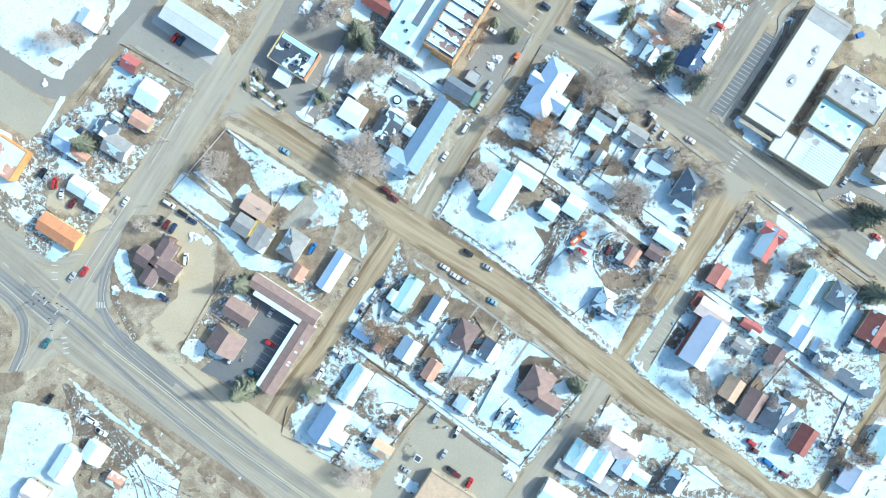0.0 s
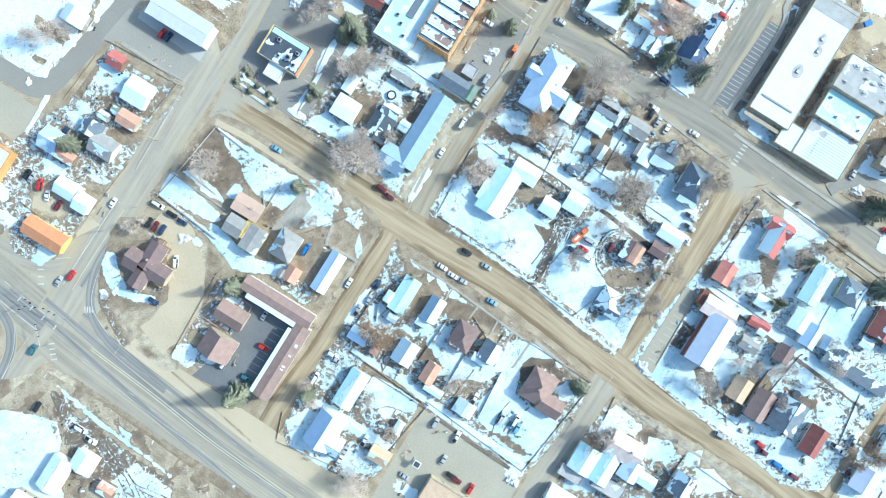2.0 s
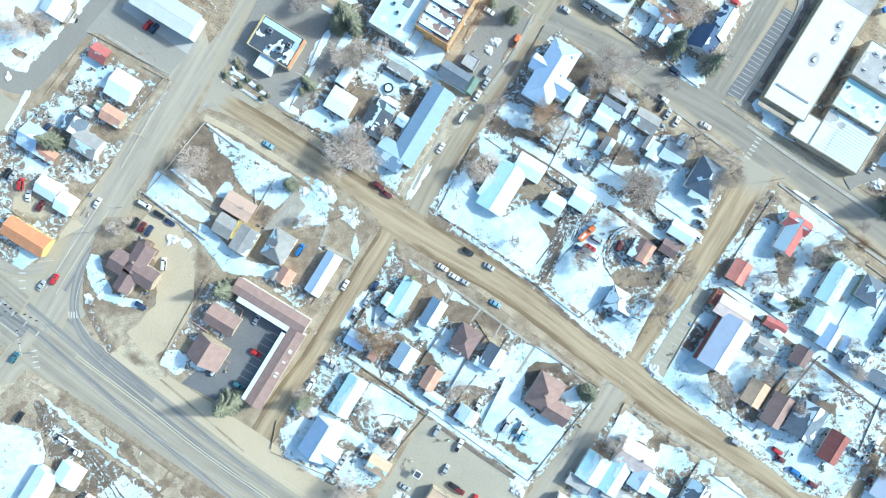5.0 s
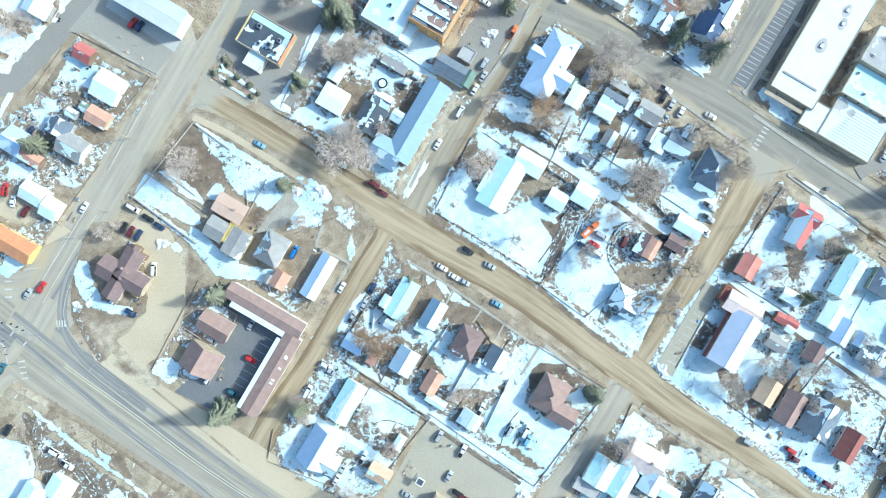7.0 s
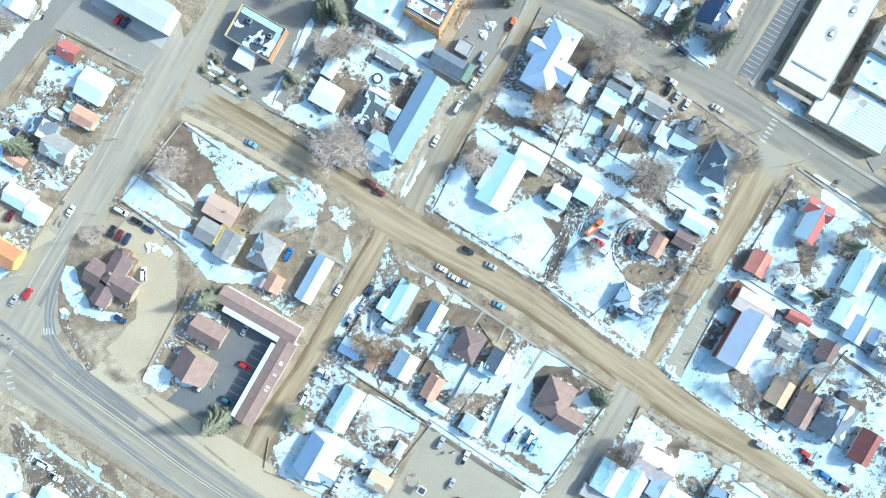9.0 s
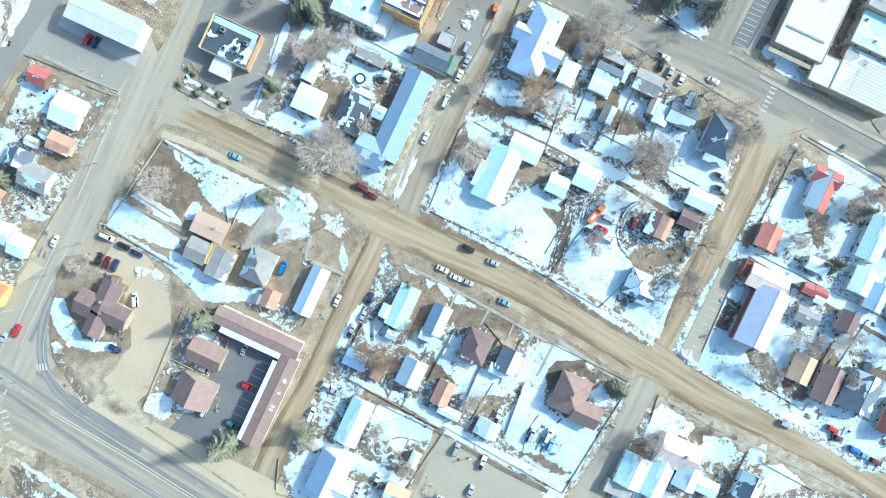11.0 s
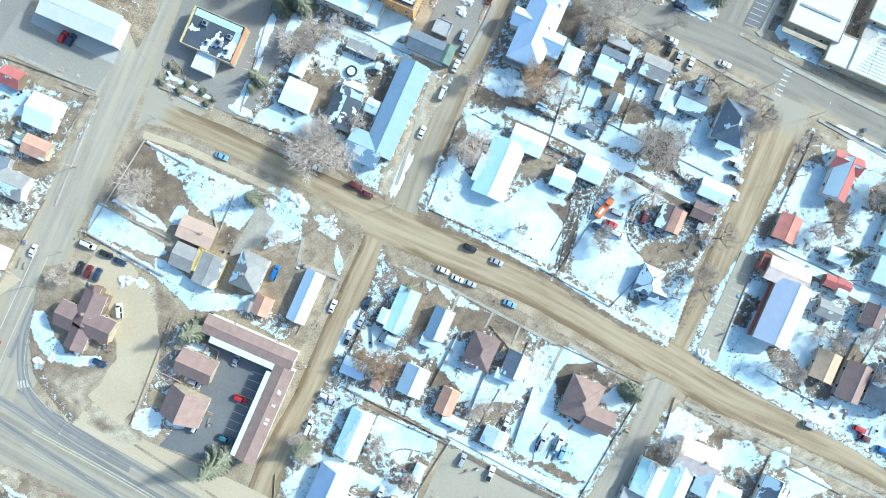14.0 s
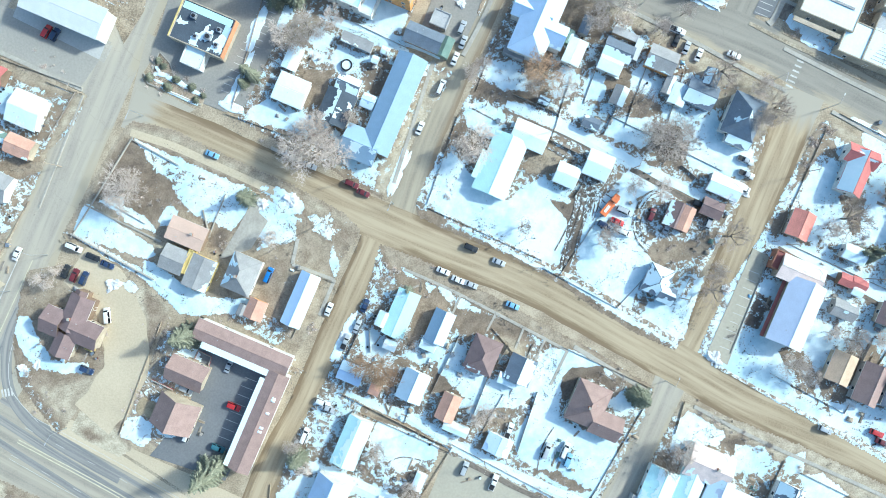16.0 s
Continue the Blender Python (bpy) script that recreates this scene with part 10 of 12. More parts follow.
house_61 = house("house", -19.29, 107.06, 8.4, 7.4, 57.5, 3.2, 18.2, "gable", "r_white", "w_white", (.95, .95,), "white-walled house, pale metal gabled roof deep in snow", "house", seed=119, chimney=0)
house_62 = house("house", -164.67, -94.2, 15.8, 9.9, 57.5, 3.2, 18.2, "gable", "r_white", "w_white", (.9, .9,), "white-walled house, pale metal gabled roof deep in snow", "house", seed=120, chimney=0)
house_63 = house("house", -152.42, -89.32, 8.9, 10.4, 57.5, 3, 18.2, "gable", "r_white", "w_white", (.95, .95,), "white-walled house, pale metal gabled roof deep in snow", "house", seed=121, chimney=0)
house_64 = house("house", -179.01, -107.55, 10.9, 10.9, -32.5, 3.2, 20.8, "gable", "r_pink", "w_tan", (.6, .2,), "tan-walled house, pale pinkish gabled roof partly snow-covered", "house", seed=122, chimney=0)
shed_26 = house("shed", -143.48, -101.35, 7.4, 5.9, -32.5, 2.6, 18.2, "gable", "r_salmon", "w_brown", (.4, .4,), "brown-walled shed, salmon-brown gabled roof partly snow-covered", "shed", seed=123, chimney=0)
shed_27 = house("shed", 43.18, 42.93, 4.0, 2.7, -32.5, 2.2, 18.2, "gable", "r_slate", "w_green", (.8, .8,), "green-walled shed, slate-blue gabled roof partly snow-covered", "shed", seed=124, chimney=0)
shed_28 = house("shed", 57.53, 32.98, 6.0, 4.0, -32.5, 2.4, 18.2, "gable", "r_slate", "w_grey", (.2, .3,), "grey-walled shed, slate-blue gabled roof partly snow-covered", "shed", seed=125, chimney=0)
shed_29 = house("shed", -20.84, -29.52, 4.5, 3.5, -32.5, 2.3, 18.2, "gable", "r_white", "w_grey", (.9, .9,), "grey-walled shed, pale metal gabled roof deep in snow", "shed", seed=126, chimney=0)
shed_30 = house("shed", -45.66, 104.48, 3.5, 3.0, -32.5, 2.2, 18.2, "gable", "r_grey", "w_grey", (.4, .4,), "grey-walled shed, grey gabled roof partly snow-covered", "shed", seed=127, chimney=0)
house_65 = house("house", 55.75, 57.19, 9.0, 6.2, 57.5, 3, 6, "gable", "r_white", "w_white", (.95, .97,), "white-walled house, pale metal gabled roof deep in snow", "house", seed=128, chimney=0)
house_66 = house("house", 70.23, 55.1, 10.2, 6.4, -32.5, 3.2, 18.2, "gable", "r_slate", "w_tan", (.05, .9,), "tan-walled house, slate-blue gabled roof deep in snow", "house", seed=129, chimney=0)
house_67 = house("house", 67.14, 51.53, 8.3, 6.8, -32.5, 3, 9, "gable", "r_white", "w_white", (.9, .95,), "white-walled house, pale metal gabled roof deep in snow", "house", seed=130, chimney=0)
porch_2 = house("porch", 73.78, 60.34, 9.1, 2.3, -32.5, 2.5, 8, "shed", "r_gravel", "w_tan", (0,), "grey-walled porch, grey lean-to roof free of snow", "porch", seed=131, chimney=0)
shed_31 = house("shed", 76.65, 54.67, 7.5, 2.6, 57.5, 2.6, 8, "shed", "r_metal", "w_grey", (0,), "grey-walled shed, grey metal lean-to roof free of snow", "shed", seed=132, chimney=0)
house_68 = house("house", 84.05, 49.83, 10.2, 7.9, -32.5, 3.2, 19.5, "gable", "r_grey", "w_orange", (.02, .3,), "orange-walled house, grey gabled roof partly snow-covered", "house", seed=133, chimney=0)
shed_32 = house("shed", 85.19, 41.42, 6.8, 3.2, 57.5, 2.6, 18.2, "gable", "r_grey", "w_grey", (.1, .9,), "grey-walled shed, grey gabled roof deep in snow", "shed", seed=134, chimney=0)
shed_33 = house("shed", 87.75, 37.57, 7.5, 5.7, 57.5, 2.8, 9, "gable", "r_white", "w_white", (.97, .97,), "white-walled shed, pale metal gabled roof deep in snow", "shed", seed=135, chimney=0)
house_69 = house("house", 94.93, 36.42, 10.5, 8.3, -32.5, 3.2, 22.1, "gable", "r_slate", "w_blue", (.05, .85,), "blue-walled house, slate-blue gabled roof partly snow-covered", "house", seed=136, chimney=0)
house_70 = house("house", 99.39, 41.32, 6.0, 5.3, 57.5, 3, 26, "gable", "r_slate", "w_blue", (.85, .1,), "blue-walled house, slate-blue gabled roof partly snow-covered", "house", seed=137, chimney=0)
house_71 = house("house", 105.06, 19.88, 8.7, 5.7, -32.5, 3, 20.8, "gable", "r_slate", "w_white", (.1, .9,), "white-walled house, slate-blue gabled roof deep in snow", "house", seed=138, chimney=0)
shed_34 = house("shed", 68.19, 40.37, 6.8, 4.9, 57.5, 2.6, 20.8, "gable", "r_grey", "w_white", (.15, .97,), "white-walled shed, grey gabled roof deep in snow", "shed", seed=139, chimney=0)
shed_35 = house("shed", 54.49, 62.76, 4.9, 3.4, 57.5, 2.4, 20.8, "gable", "r_green", "w_green", (.3, .5,), "green-walled shed, green gabled roof partly snow-covered", "shed", seed=140, chimney=0)
shed_36 = house("shed", 61.04, 65.48, 6.4, 3.4, 57.5, 2.5, 20.8, "gable", "r_slate", "w_grey", (.05, .1,), "grey-walled shed, slate-blue gabled roof free of snow", "shed", seed=141, chimney=0)
house_72 = house("house", -39.64, 59.8, 10.9, 9.8, -32.5, 3, 5, "gable", "r_white", "w_white", (.98, .98,), "white-walled house, pale metal gabled roof deep in snow", "house", seed=142, chimney=0)
shed_37 = house("shed", -37.4, 70.63, 8.7, 5.1, 57.5, 2.6, 13, "gable", "r_white", "w_white", (.97, .97,), "white-walled shed, pale metal gabled roof deep in snow", "shed", seed=143, chimney=0)
house_73 = house("house", -25.5, 51.5, 11.7, 10.4, 57.5, 3.4, 15.6, "gable", "r_dark", "w_white", (.34, .2,), "white-walled house, blackish gabled roof partly snow-covered", "house", seed=144, chimney=0)
shed_38 = house("shed", 112.22, -22.64, 4.9, 6.4, -32.5, 3.6, 0, "flat", "r_maroon", "w_brick", (0,), "brick-walled shed, maroon flat roof free of snow", "shed", seed=145, chimney=0)
house_74 = house("house", -20.35, 58.74, 8.3, 5.7, -32.5, 3, 18.2, "gable", "r_slate", "w_white", (.9, .65,), "white-walled house, slate-blue gabled roof deep in snow", "house", seed=146, chimney=0)
shed_39 = house("shed", -14.81, 52.02, 4.9, 4.9, -32.5, 2.6, 23.4, "gable", "r_ice", "w_white", (.5, .9,), "white-walled shed, pale blue metal gabled roof deep in snow", "shed", seed=147, chimney=0)
shed_40 = house("shed", -15.31, 72.38, 10.9, 3.6, -32.5, 2.6, 6, "shed", "r_grey", "w_grey", (.1,), "grey-walled shed, grey lean-to roof free of snow", "shed", seed=148, chimney=0)
shed_41 = house("shed", -10.35, 65.57, 2.5, 2.5, -32.5, 2.2, 15.6, "gable", "r_white", "w_white", (.95, .95,), "white-walled shed, pale metal gabled roof deep in snow", "shed", seed=149, chimney=0)
shed_42 = house("shed", -6.5, 67.97, 3.0, 2.6, -32.5, 2.3, 15.6, "gable", "r_white", "w_grey", (.9, .9,), "grey-walled shed, pale metal gabled roof deep in snow", "shed", seed=150, chimney=0)
house_75 = house("house", -81.49, 18.24, 13, 8.2, -32.5, 3.4, 5, "gable", "r_terra", "w_brown", (0, 0,), "brown-walled house, pale salmon low gabled roof free of snow", "house", seed=151, chimney=1)
house_76 = house("house", -87.2, 10.44, 8.3, 8.6, -32.5, 3.4, 15.6, "gable", "r_grey", "w_yellow", (0, .05,), "yellow-walled house, grey gabled roof free of snow", "house", seed=153, chimney=0)
house_77 = house("house", -79.43, 4.55, 11.3, 8.6, 57.5, 3.6, 9, "gable", "r_grey", "w_yellow", (.0, .22,), "yellow-walled house, grey low gabled roof with a patch of snow", "house", seed=154, chimney=0)
porch_3 = house("porch", -82.79, 8.96, 8.3, 1.7, 57.5, 3.9, 0, "flat", "w_yellow", "w_yellow", (0,), "yellow-walled porch, yellow flat roof free of snow", "porch", seed=155, chimney=0)
house_78 = house("house", -15.53, -19.64, 16.3, 7.8, 57.5, 3.3, 15.6, "gable", "r_aqua", "w_white", (.1, .0,), "white-walled house, pale aqua metal gabled roof free of snow", "house", seed=156, chimney=0)
house_79 = house("house", -21.69, -20.59, 5.4, 4.4, 57.5, 3, 18.2, "gable", "r_white", "w_white", (.95, .97,), "white-walled house, pale metal gabled roof deep in snow", "house", seed=157, chimney=0)
# house_80: blue-grey roofing colours in the shade on its snowy west slope
house_80 = house("house", -3.39, -26.04, 11.4, 7.2, 57.5, 3.2, 31.2, "gable", "r_steel", "w_white", (0, .97,), "white-walled house, gabled roof with a blue-grey slope and a snowy slope", "house", seed=158, chimney=0)
shed_44 = house("shed", -8.1, -31.29, 5.7, 4.2, -32.5, 2.6, 15.6, "gable", "r_white", "w_white", (.95, .95,), "white-walled shed, pale metal gabled roof deep in snow", "shed", seed=159, chimney=0)
house_81 = house("house", 9.29, -37.56, 12, 9.8, 57.5, 3.5, 31, "hip", "r_brown", "w_brown", (.0, .0,), "brown-walled house, dark brown hipped roof free of snow", "house", seed=160, chimney=0)
house_82 = house("house", 5.91, -40.51, 5.4, 4.6, -32.5, 3.2, 26, "gable", "r_brown", "w_brown", (.0, .6,), "brown-walled house wing, brown gabled roof partly snow-covered", "house", seed=161, chimney=0)
house_83 = house("house", 20.77, -44.44, 9.2, 9, 57.5, 3.2, 26, "gable", "r_slate", "w_white", (.08, .92,), "white-walled house, slate-blue gabled roof deep in snow", "house", seed=162, chimney=0)
shed_45 = house("shed", 16.04, -47.36, 6.8, 3.8, -32.5, 2.6, 15.6, "gable", "r_white", "w_white", (.9, .95,), "white-walled shed, pale metal gabled roof deep in snow", "shed", seed=163, chimney=0)
house_84 = house("house", 41.2, -59.27, 14.2, 11.8, 57.5, 3.8, 34, "hip", "r_mauve", "w_tan", (.06, .0,), "tan-walled house, mauve-brown hipped roof almost free of snow", "house", seed=164, chimney=1)
house_85 = house("house", 45.77, -67.23, 10.6, 8.4, -32.5, 3.4, 32, "gable", "r_mauve", "w_tan", (.0, .0,), "tan-walled house wing, mauve-brown gabled roof free of snow", "house", seed=165, chimney=0)
shed_46 = house("shed", 133.56, -32.85, 5.7, 4.2, -32.5, 2.5, 20.8, "gable", "r_red", "w_brown", (.1, .1,), "brown-walled shed, red gabled roof free of snow", "shed", seed=166, chimney=0)
shed_47 = house("shed", 136.43, -36.77, 4.2, 3.8, -32.5, 2.4, 18.2, "gable", "r_white", "w_white", (.9, .9,), "white-walled shed, pale metal gabled roof deep in snow", "shed", seed=167, chimney=0)

# ---- fittings of the larger buildings ----
for k in range(7):
    u = -15.6 + k * 5.1
    m = fitting(store_1, "roof_monitor", u, u + 1.1, -7.0, 7.0, 8.6, 9.5, "r_dark", "dark raised roof monitor")
    fitting(m, "monitor_snow", u + 0.15, u + 0.95, -6.8, 6.8, 9.5, 9.6, "snow")
fitting(store_1, "cornice", -17.2, 17.2, -7.9, -7.55, 7.6, 8.9, "w_tan", "pale cornice board")
fitting(store_2, "roof_strip", -2.0, 14.0, -2.6, 0.6, 5.45, 5.8, "r_slate", "bare dark roof strip")
for u, v in ((-3.5, 3.5), (-6, 0.5), (-10, -3)):
    roof_unit(store_2, u, v, 5.5, 1.3)
for u, v, s in ((12, -1.5, 2.6), (6.5, -2.5, 2.4), (-5.0, 0.2, 3.0)):
    low_unit(school_1, u, v, 4.52, s, int(u * 10) + 200)
fitting(school_1, "roof_curb", -21.5, -20.7, -7.0, 8.0, 4.35, 4.85, "r_grey", "grey raised roof curb")
fitting(school_1, "bare_roof", 21.5, 29.6, -9.6, 9.6, 4.4, 4.6, "r_gravel", "bare grey end of the roof")
fitting(school_1, "end_canopy", -31.5, -29.9, -10.0, 10.0, 2.9, 3.3, "w_tan", "tan entrance canopy")
for k in range(12):
    v = -7.4 + k * 1.2
    fitting(school_annex_1, "roof_rib", -9.0 + 0.5 * k, 11.0, v, v + 0.14, 3.65, 3.9, "r_grey", "grey standing roof rib", 0.01)
for u, v, s in ((-8, 4, 1.6), (-4, 5, 1.8), (0, -4, 1.4), (5, 3, 1.7), (9, -3, 1.4), (-9, -4, 1.3), (7, 5.5, 1.2), (1.5, 1.0, 1.5), (-2, 1.5, 1.2), (3, 6, 1.3)):
    low_unit(school_hall_1, u, v, 7.42, s, int(u * 10) + 300)
for u, v in ((-9, 3), (-3, -3), (5, 2), (8, -3)):
    roof_unit(school_hall_2, u, v, 5.3, 1.0)
for u, v, s in ((3, -2, 2.2), (5.5, 1.5, 1.6), (-4, 2.5, 1.8), (-1, -3.5, 1.4), (6.5, -3.5, 1.5)):
    roof_unit(restaurant_1, u, v, 4.5, s)
fitting(restaurant_1, "sign_band", 9.25, 9.6, -6.6, 6.6, 2.6, 5.0, "r_orange", "orange fascia band")
fitting(motel_2, "walkway_roof", -13.0, 16.5, -5.6, -3.2, 4.85, 5.15, "snow", "snow-covered walkway roof")
fitting(motel_3, "walkway_roof", -17.3, 14.0, 3.3, 5.4, 4.85, 5.15, "snow", "snow-covered walkway roof")
fitting(warehouse_1, "side_canopy", -11.2, 11.2, 6.35, 7.6, 3.0, 3.25, "r_maroon", "dark red lean-to strip")
for k in range(8):
    part("walkway_post", tube(bmesh.new(), (-16.5 + k * 4.2, 5.2, -0.1), (-16.5 + k * 4.2, 5.2, 4.87), 0.09, 0.09, 8), M["trim"], motel_3)
    part("walkway_post", tube(bmesh.new(), (-12.5 + k * 4.0, -5.4, -0.1), (-12.5 + k * 4.0, -5.4, 4.87), 0.09, 0.09, 8), M["trim"], motel_2)
for u in (-3.0, -1.6, 3.6, 8.2, 8.9):
    part("roof_snow", sheet([Vector(p) for p in ((u, -2.4, 5.43), (u + 0.9, -2.4, 5.43), (u + 0.9, -1.0, 5.82), (u, -1.0, 5.82))], (0, -0.2, 1), 0.12, 0.4, 0.2, int(u * 10) + 50), M["snow"], motel_3, "small snow heap", True)
fitting(restaurant_1, "roof_strip", -8.8, 8.4, 3.9, 6.3, 4.3, 4.54, "r_aqua", "pale blue strip of the flat roof")
fitting(restaurant_1, "roof_strip", 6.6, 8.9, -3.0, 3.85, 4.3, 4.535, "r_ice", "pale blue strip of the flat roof")
fitting(restaurant_1, "side_fascia", -9.7, -9.3, -6.8, 6.8, 3.9, 4.95, "w_yellow", "pale yellow fascia board")


# ---- single things ----
trampoline(-20.27, 65.81)
round_tank(151.63, -64.05)
fuel_pump(-11.01, -91.58, -32.5)
playground(182.91, 93.83, 20)
heap(129.11, -74.31, 2.2, 0.7, 1)
heap(30.28, -100.34, 2.5, 1.0, 2)
heap(28.52, -99.33, 2.0, 0.8, 3)
heap(-56.05, 24.02, 2.2, 0.8, 4)
heap(-46.04, 24.02, 2.6, 0.8, 5)
heap(87.07, -52.29, 2.4, 0.9, 6)
heap(105.34, 2.75, 2.2, 0.8, 7)
heap(101.59, 0.25, 2.0, 0.7, 8)
heap(-109.84, 5.25, 2.6, 0.9, 9)
heap(94.08, -29.78, 1.8, 0.7, 10)
heap(24.02, 84.07, 2.2, 0.9, 11)
heap(21.02, 80.82, 2.0, 0.8, 12)
heap(-61.05, 106.59, 2.4, 1.0, 13)
heap(85.32, -51.04, 1.8, 0.7, 14)
heap(-36.03, -24.77, 1.8, 0.6, 15)
heap(-139.87, -17.26, 1.6, 0.5, 16)
heap(-144.87, -17.26, 1.7, 0.6, 17)
heap(-78.57, -61.05, 2.0, 0.8, 18)
heap(-176.15, 73.31, 1.6, 0.6, 19)
heap(179.15, 22.77, 2.4, 0.8, 20)
heavy_truck(59.44, 4.7, 42, "c_orange")
shrub(-86.74, 72.55, 1.3, 0)
shrub(-81.22, 68.35, 1.4, 1)
shrub(-77.99, 70.34, 1.2, 2)
shrub(-73.14, 66.84, 1.3, 3)
shrub(-72.5, 62.47, 1.1, 4)
shrub(-69.8, 63.58, 0.9, 5)
shrub(-81.4, 75.55, 1, 6)
shrub(-82.79, 77.71, 1, 7)
drift(-75.85, 68.06, 9, 1.3, -34, 0)
drift(-72.41, 65.36, 6, 1.2, -34, 1)
drift(-77.75, 64.69, 10, 1.1, -34, 2)
drift(-81.87, 72.72, 4, 1.5, -20, 3)
drift(-83.6, 75.13, 3, 1.3, -60, 4)
drift(-83.59, 70.48, 5, 0.9, -34, 5)
drift(-60.99, 58.27, 9, 3, -30, 6)
drift(-62.56, 60.46, 5, 2, 50, 7)
fence(-27.01, -21.95, -27.88, -31.08, 1.1, "grey_wood", "weathered grey board fence between yards")
fence(-28.05, -19.81, -40.9, -38.46, 1.1, "grey_wood", "weathered grey board fence between yards")
fence(-10.11, -48.13, 2.59, -30.45, 1.1, "grey_wood", "weathered grey board fence between yards")
fence(1.96, -58.94, 10.04, -45.45, 1.1, "grey_wood", "weathered grey board fence between yards")
fence(11.89, -43.77, 18.18, -36.5, 1.1, "grey_wood", "weathered grey board fence between yards")
fence(15.65, -71.98, 25.33, -53.42, 1.1, "grey_wood", "weathered grey board fence between yards")
fence(33.39, 47.25, 47.69, 38.05, 1.1, "grey_wood", "weathered grey board fence between yards")
fence(61.61, 28.92, 67.29, 37.27, 1.1, "grey_wood", "weathered grey board fence between yards")
fence(39.88, 32.4, 46.09, 28.05, 1.1, "grey_wood", "weathered grey board fence between yards")
fence(46.09, 28.05, 55.8, 20.97, 1.1, "grey_wood", "weathered grey board fence between yards")
fence(85.87, 14.18, 90.51, 8.7, 1.1, "grey_wood", "weathered grey board fence between yards")
fence(122.62, -64.09, 127.71, -54.45, 1.1, "grey_wood", "weathered grey board fence between yards")
fence(134.92, -61.13, 140.06, -53.67, 1.1, "grey_wood", "weathered grey board fence between yards")
fence(48.44, 9.53, 56.58, 18.48, 1.1, "grey_wood", "weathered grey board fence between yards")
fence(-43.18, -52.69, -36.8, -49.77, 1.1, "grey_wood", "weathered grey board fence between yards")
fence(-40.33, -42.92, -11.26, -64.13, 0.9, "wood", "weathered brown board fence along an alley")
fence(-11.26, -64.13, -5.97, -67.32, 0.9, "wood", "weathered brown board fence along an alley")
wall_line(-95.44, 53.63, -121.49, 23.41, 0.5, 0.3, "concrete", "low white garden wall along a street")
wall_line(-95.94, 52.94, -81.7, 41.7, 0.5, 0.3, "concrete", "low white garden wall along a street")
wall_line(-88.38, 74.36, -87.61, 70.75, 0.25, 0.22, "concrete", "concrete kerb round a planting bed")
wall_line(-87.61, 70.75, -71.05, 60.69, 0.25, 0.22, "concrete", "concrete kerb round a planting bed")
wall_line(-82.17, 80.32, -84.27, 76.98, 0.25, 0.22, "concrete", "concrete kerb round a planting bed")
wall_line(-81.76, 80.45, -78.99, 76.12, 0.25, 0.22, "concrete", "concrete kerb round a planting bed")
wall_line(-78.99, 76.12, -78.37, 71.57, 0.25, 0.22, "concrete", "concrete kerb round a planting bed")
wall_line(-67.62, 29.52, -75.65, 15.92, 0.5, 0.2, "grey_wood", "thin low rail wall along a yard")
wall_line(-121.28, 24.73, -96.23, 4.95)
wall_line(-85.18, -21.06, -81.21, -24.03, 0.7, 0.25, "r_red", "low red patio wall beside a motel", 0.15)
wall_line(-81.21, -24.03, -83.24, -28.16, 0.7, 0.25, "r_red", "low red patio wall beside a motel", 0.15)
wall_line(-83.24, -28.16, -87.71, -24.71, 0.7, 0.25, "r_red", "low red patio wall beside a motel", 0.15)
wall_line(-87.71, -24.71, -85.18, -21.06, 0.7, 0.25, "r_red", "low red patio wall beside a motel", 0.15)
wall_line(-96.24, -21.19, -91.64, -25.04, 0.7, 0.25, "r_red", "low red patio wall beside a motel", 0.15)
wall_line(-102.25, -28.34, -95.64, -32.91, 0.7, 0.25, "r_red", "low red patio wall beside a motel", 0.15)
wall_line(-76.03, 25.48, -75.24, 16.05, 0.5, 0.3)
wall_line(-115.33, 33.83, -91.9, 17.22, 0.3, 0.5)
wall_line(-45.95, 73.24, -41.85, 68.7, 0.4, 0.3)

# ---- trees ----
plant("tree", 153.08, -7.15, 5, seed=1)
plant("tree", 157.27, -3.45, 4.5, seed=2)
plant("tree", -97.6, 35.6, 8, seed=3)
plant("tree", -96.63, 38.7, 4, seed=4)
plant("tree", -35.5, 37.22, 9.5, seed=5)
plant("tree", -42.4, 40.92, 6.5, seed=6)
plant("tree", -28.1, 34.76, 5.5, seed=7)
plant("tree", -44.12, 106.24, 6, seed=8)
plant("tree", -50.29, 101.81, 5, seed=9)
plant("tree", -30.07, 78.64, 6, seed=10)
plant("tree", -35.5, 74.69, 5, seed=11)
plant("tree", -22.68, 81.1, 4.5, seed=12)
plant("tree", -39.19, 77.9, 4.5, seed=13)
plant("tree", 19.23, 31.8, 6.5, seed=14)
plant("tree", 13.31, 30.32, 4.5, seed=15)
plant("tree", 43.88, 52.51, 7.5, seed=16, tone="rust_twig")
plant("tree", 49.55, 47.08, 5.5, seed=17)
plant("tree", 39.69, 48.32, 4.5, seed=18)
plant("tree", 68.04, 74.2, 6.5, seed=19)
plant("tree", 76.66, 71.24, 5.5, seed=20)
plant("tree", 63.6, 66.31, 5, seed=21)
plant("tree", 71.73, 64.83, 4, seed=22)
plant("tree", 73.46, 37.22, 5.5, seed=23, tone="limb")
plant("tree", 80.85, 21.94, 7, seed=24)
plant("tree", 84.8, 26.13, 5.5, seed=25)
plant("tree", 76.91, 27.36, 4.5, seed=26)
plant("tree", 102.55, 42.65, 7, seed=27, tone="limb")
plant("tree", 117.83, 27.86, 7, seed=28, tone="limb")
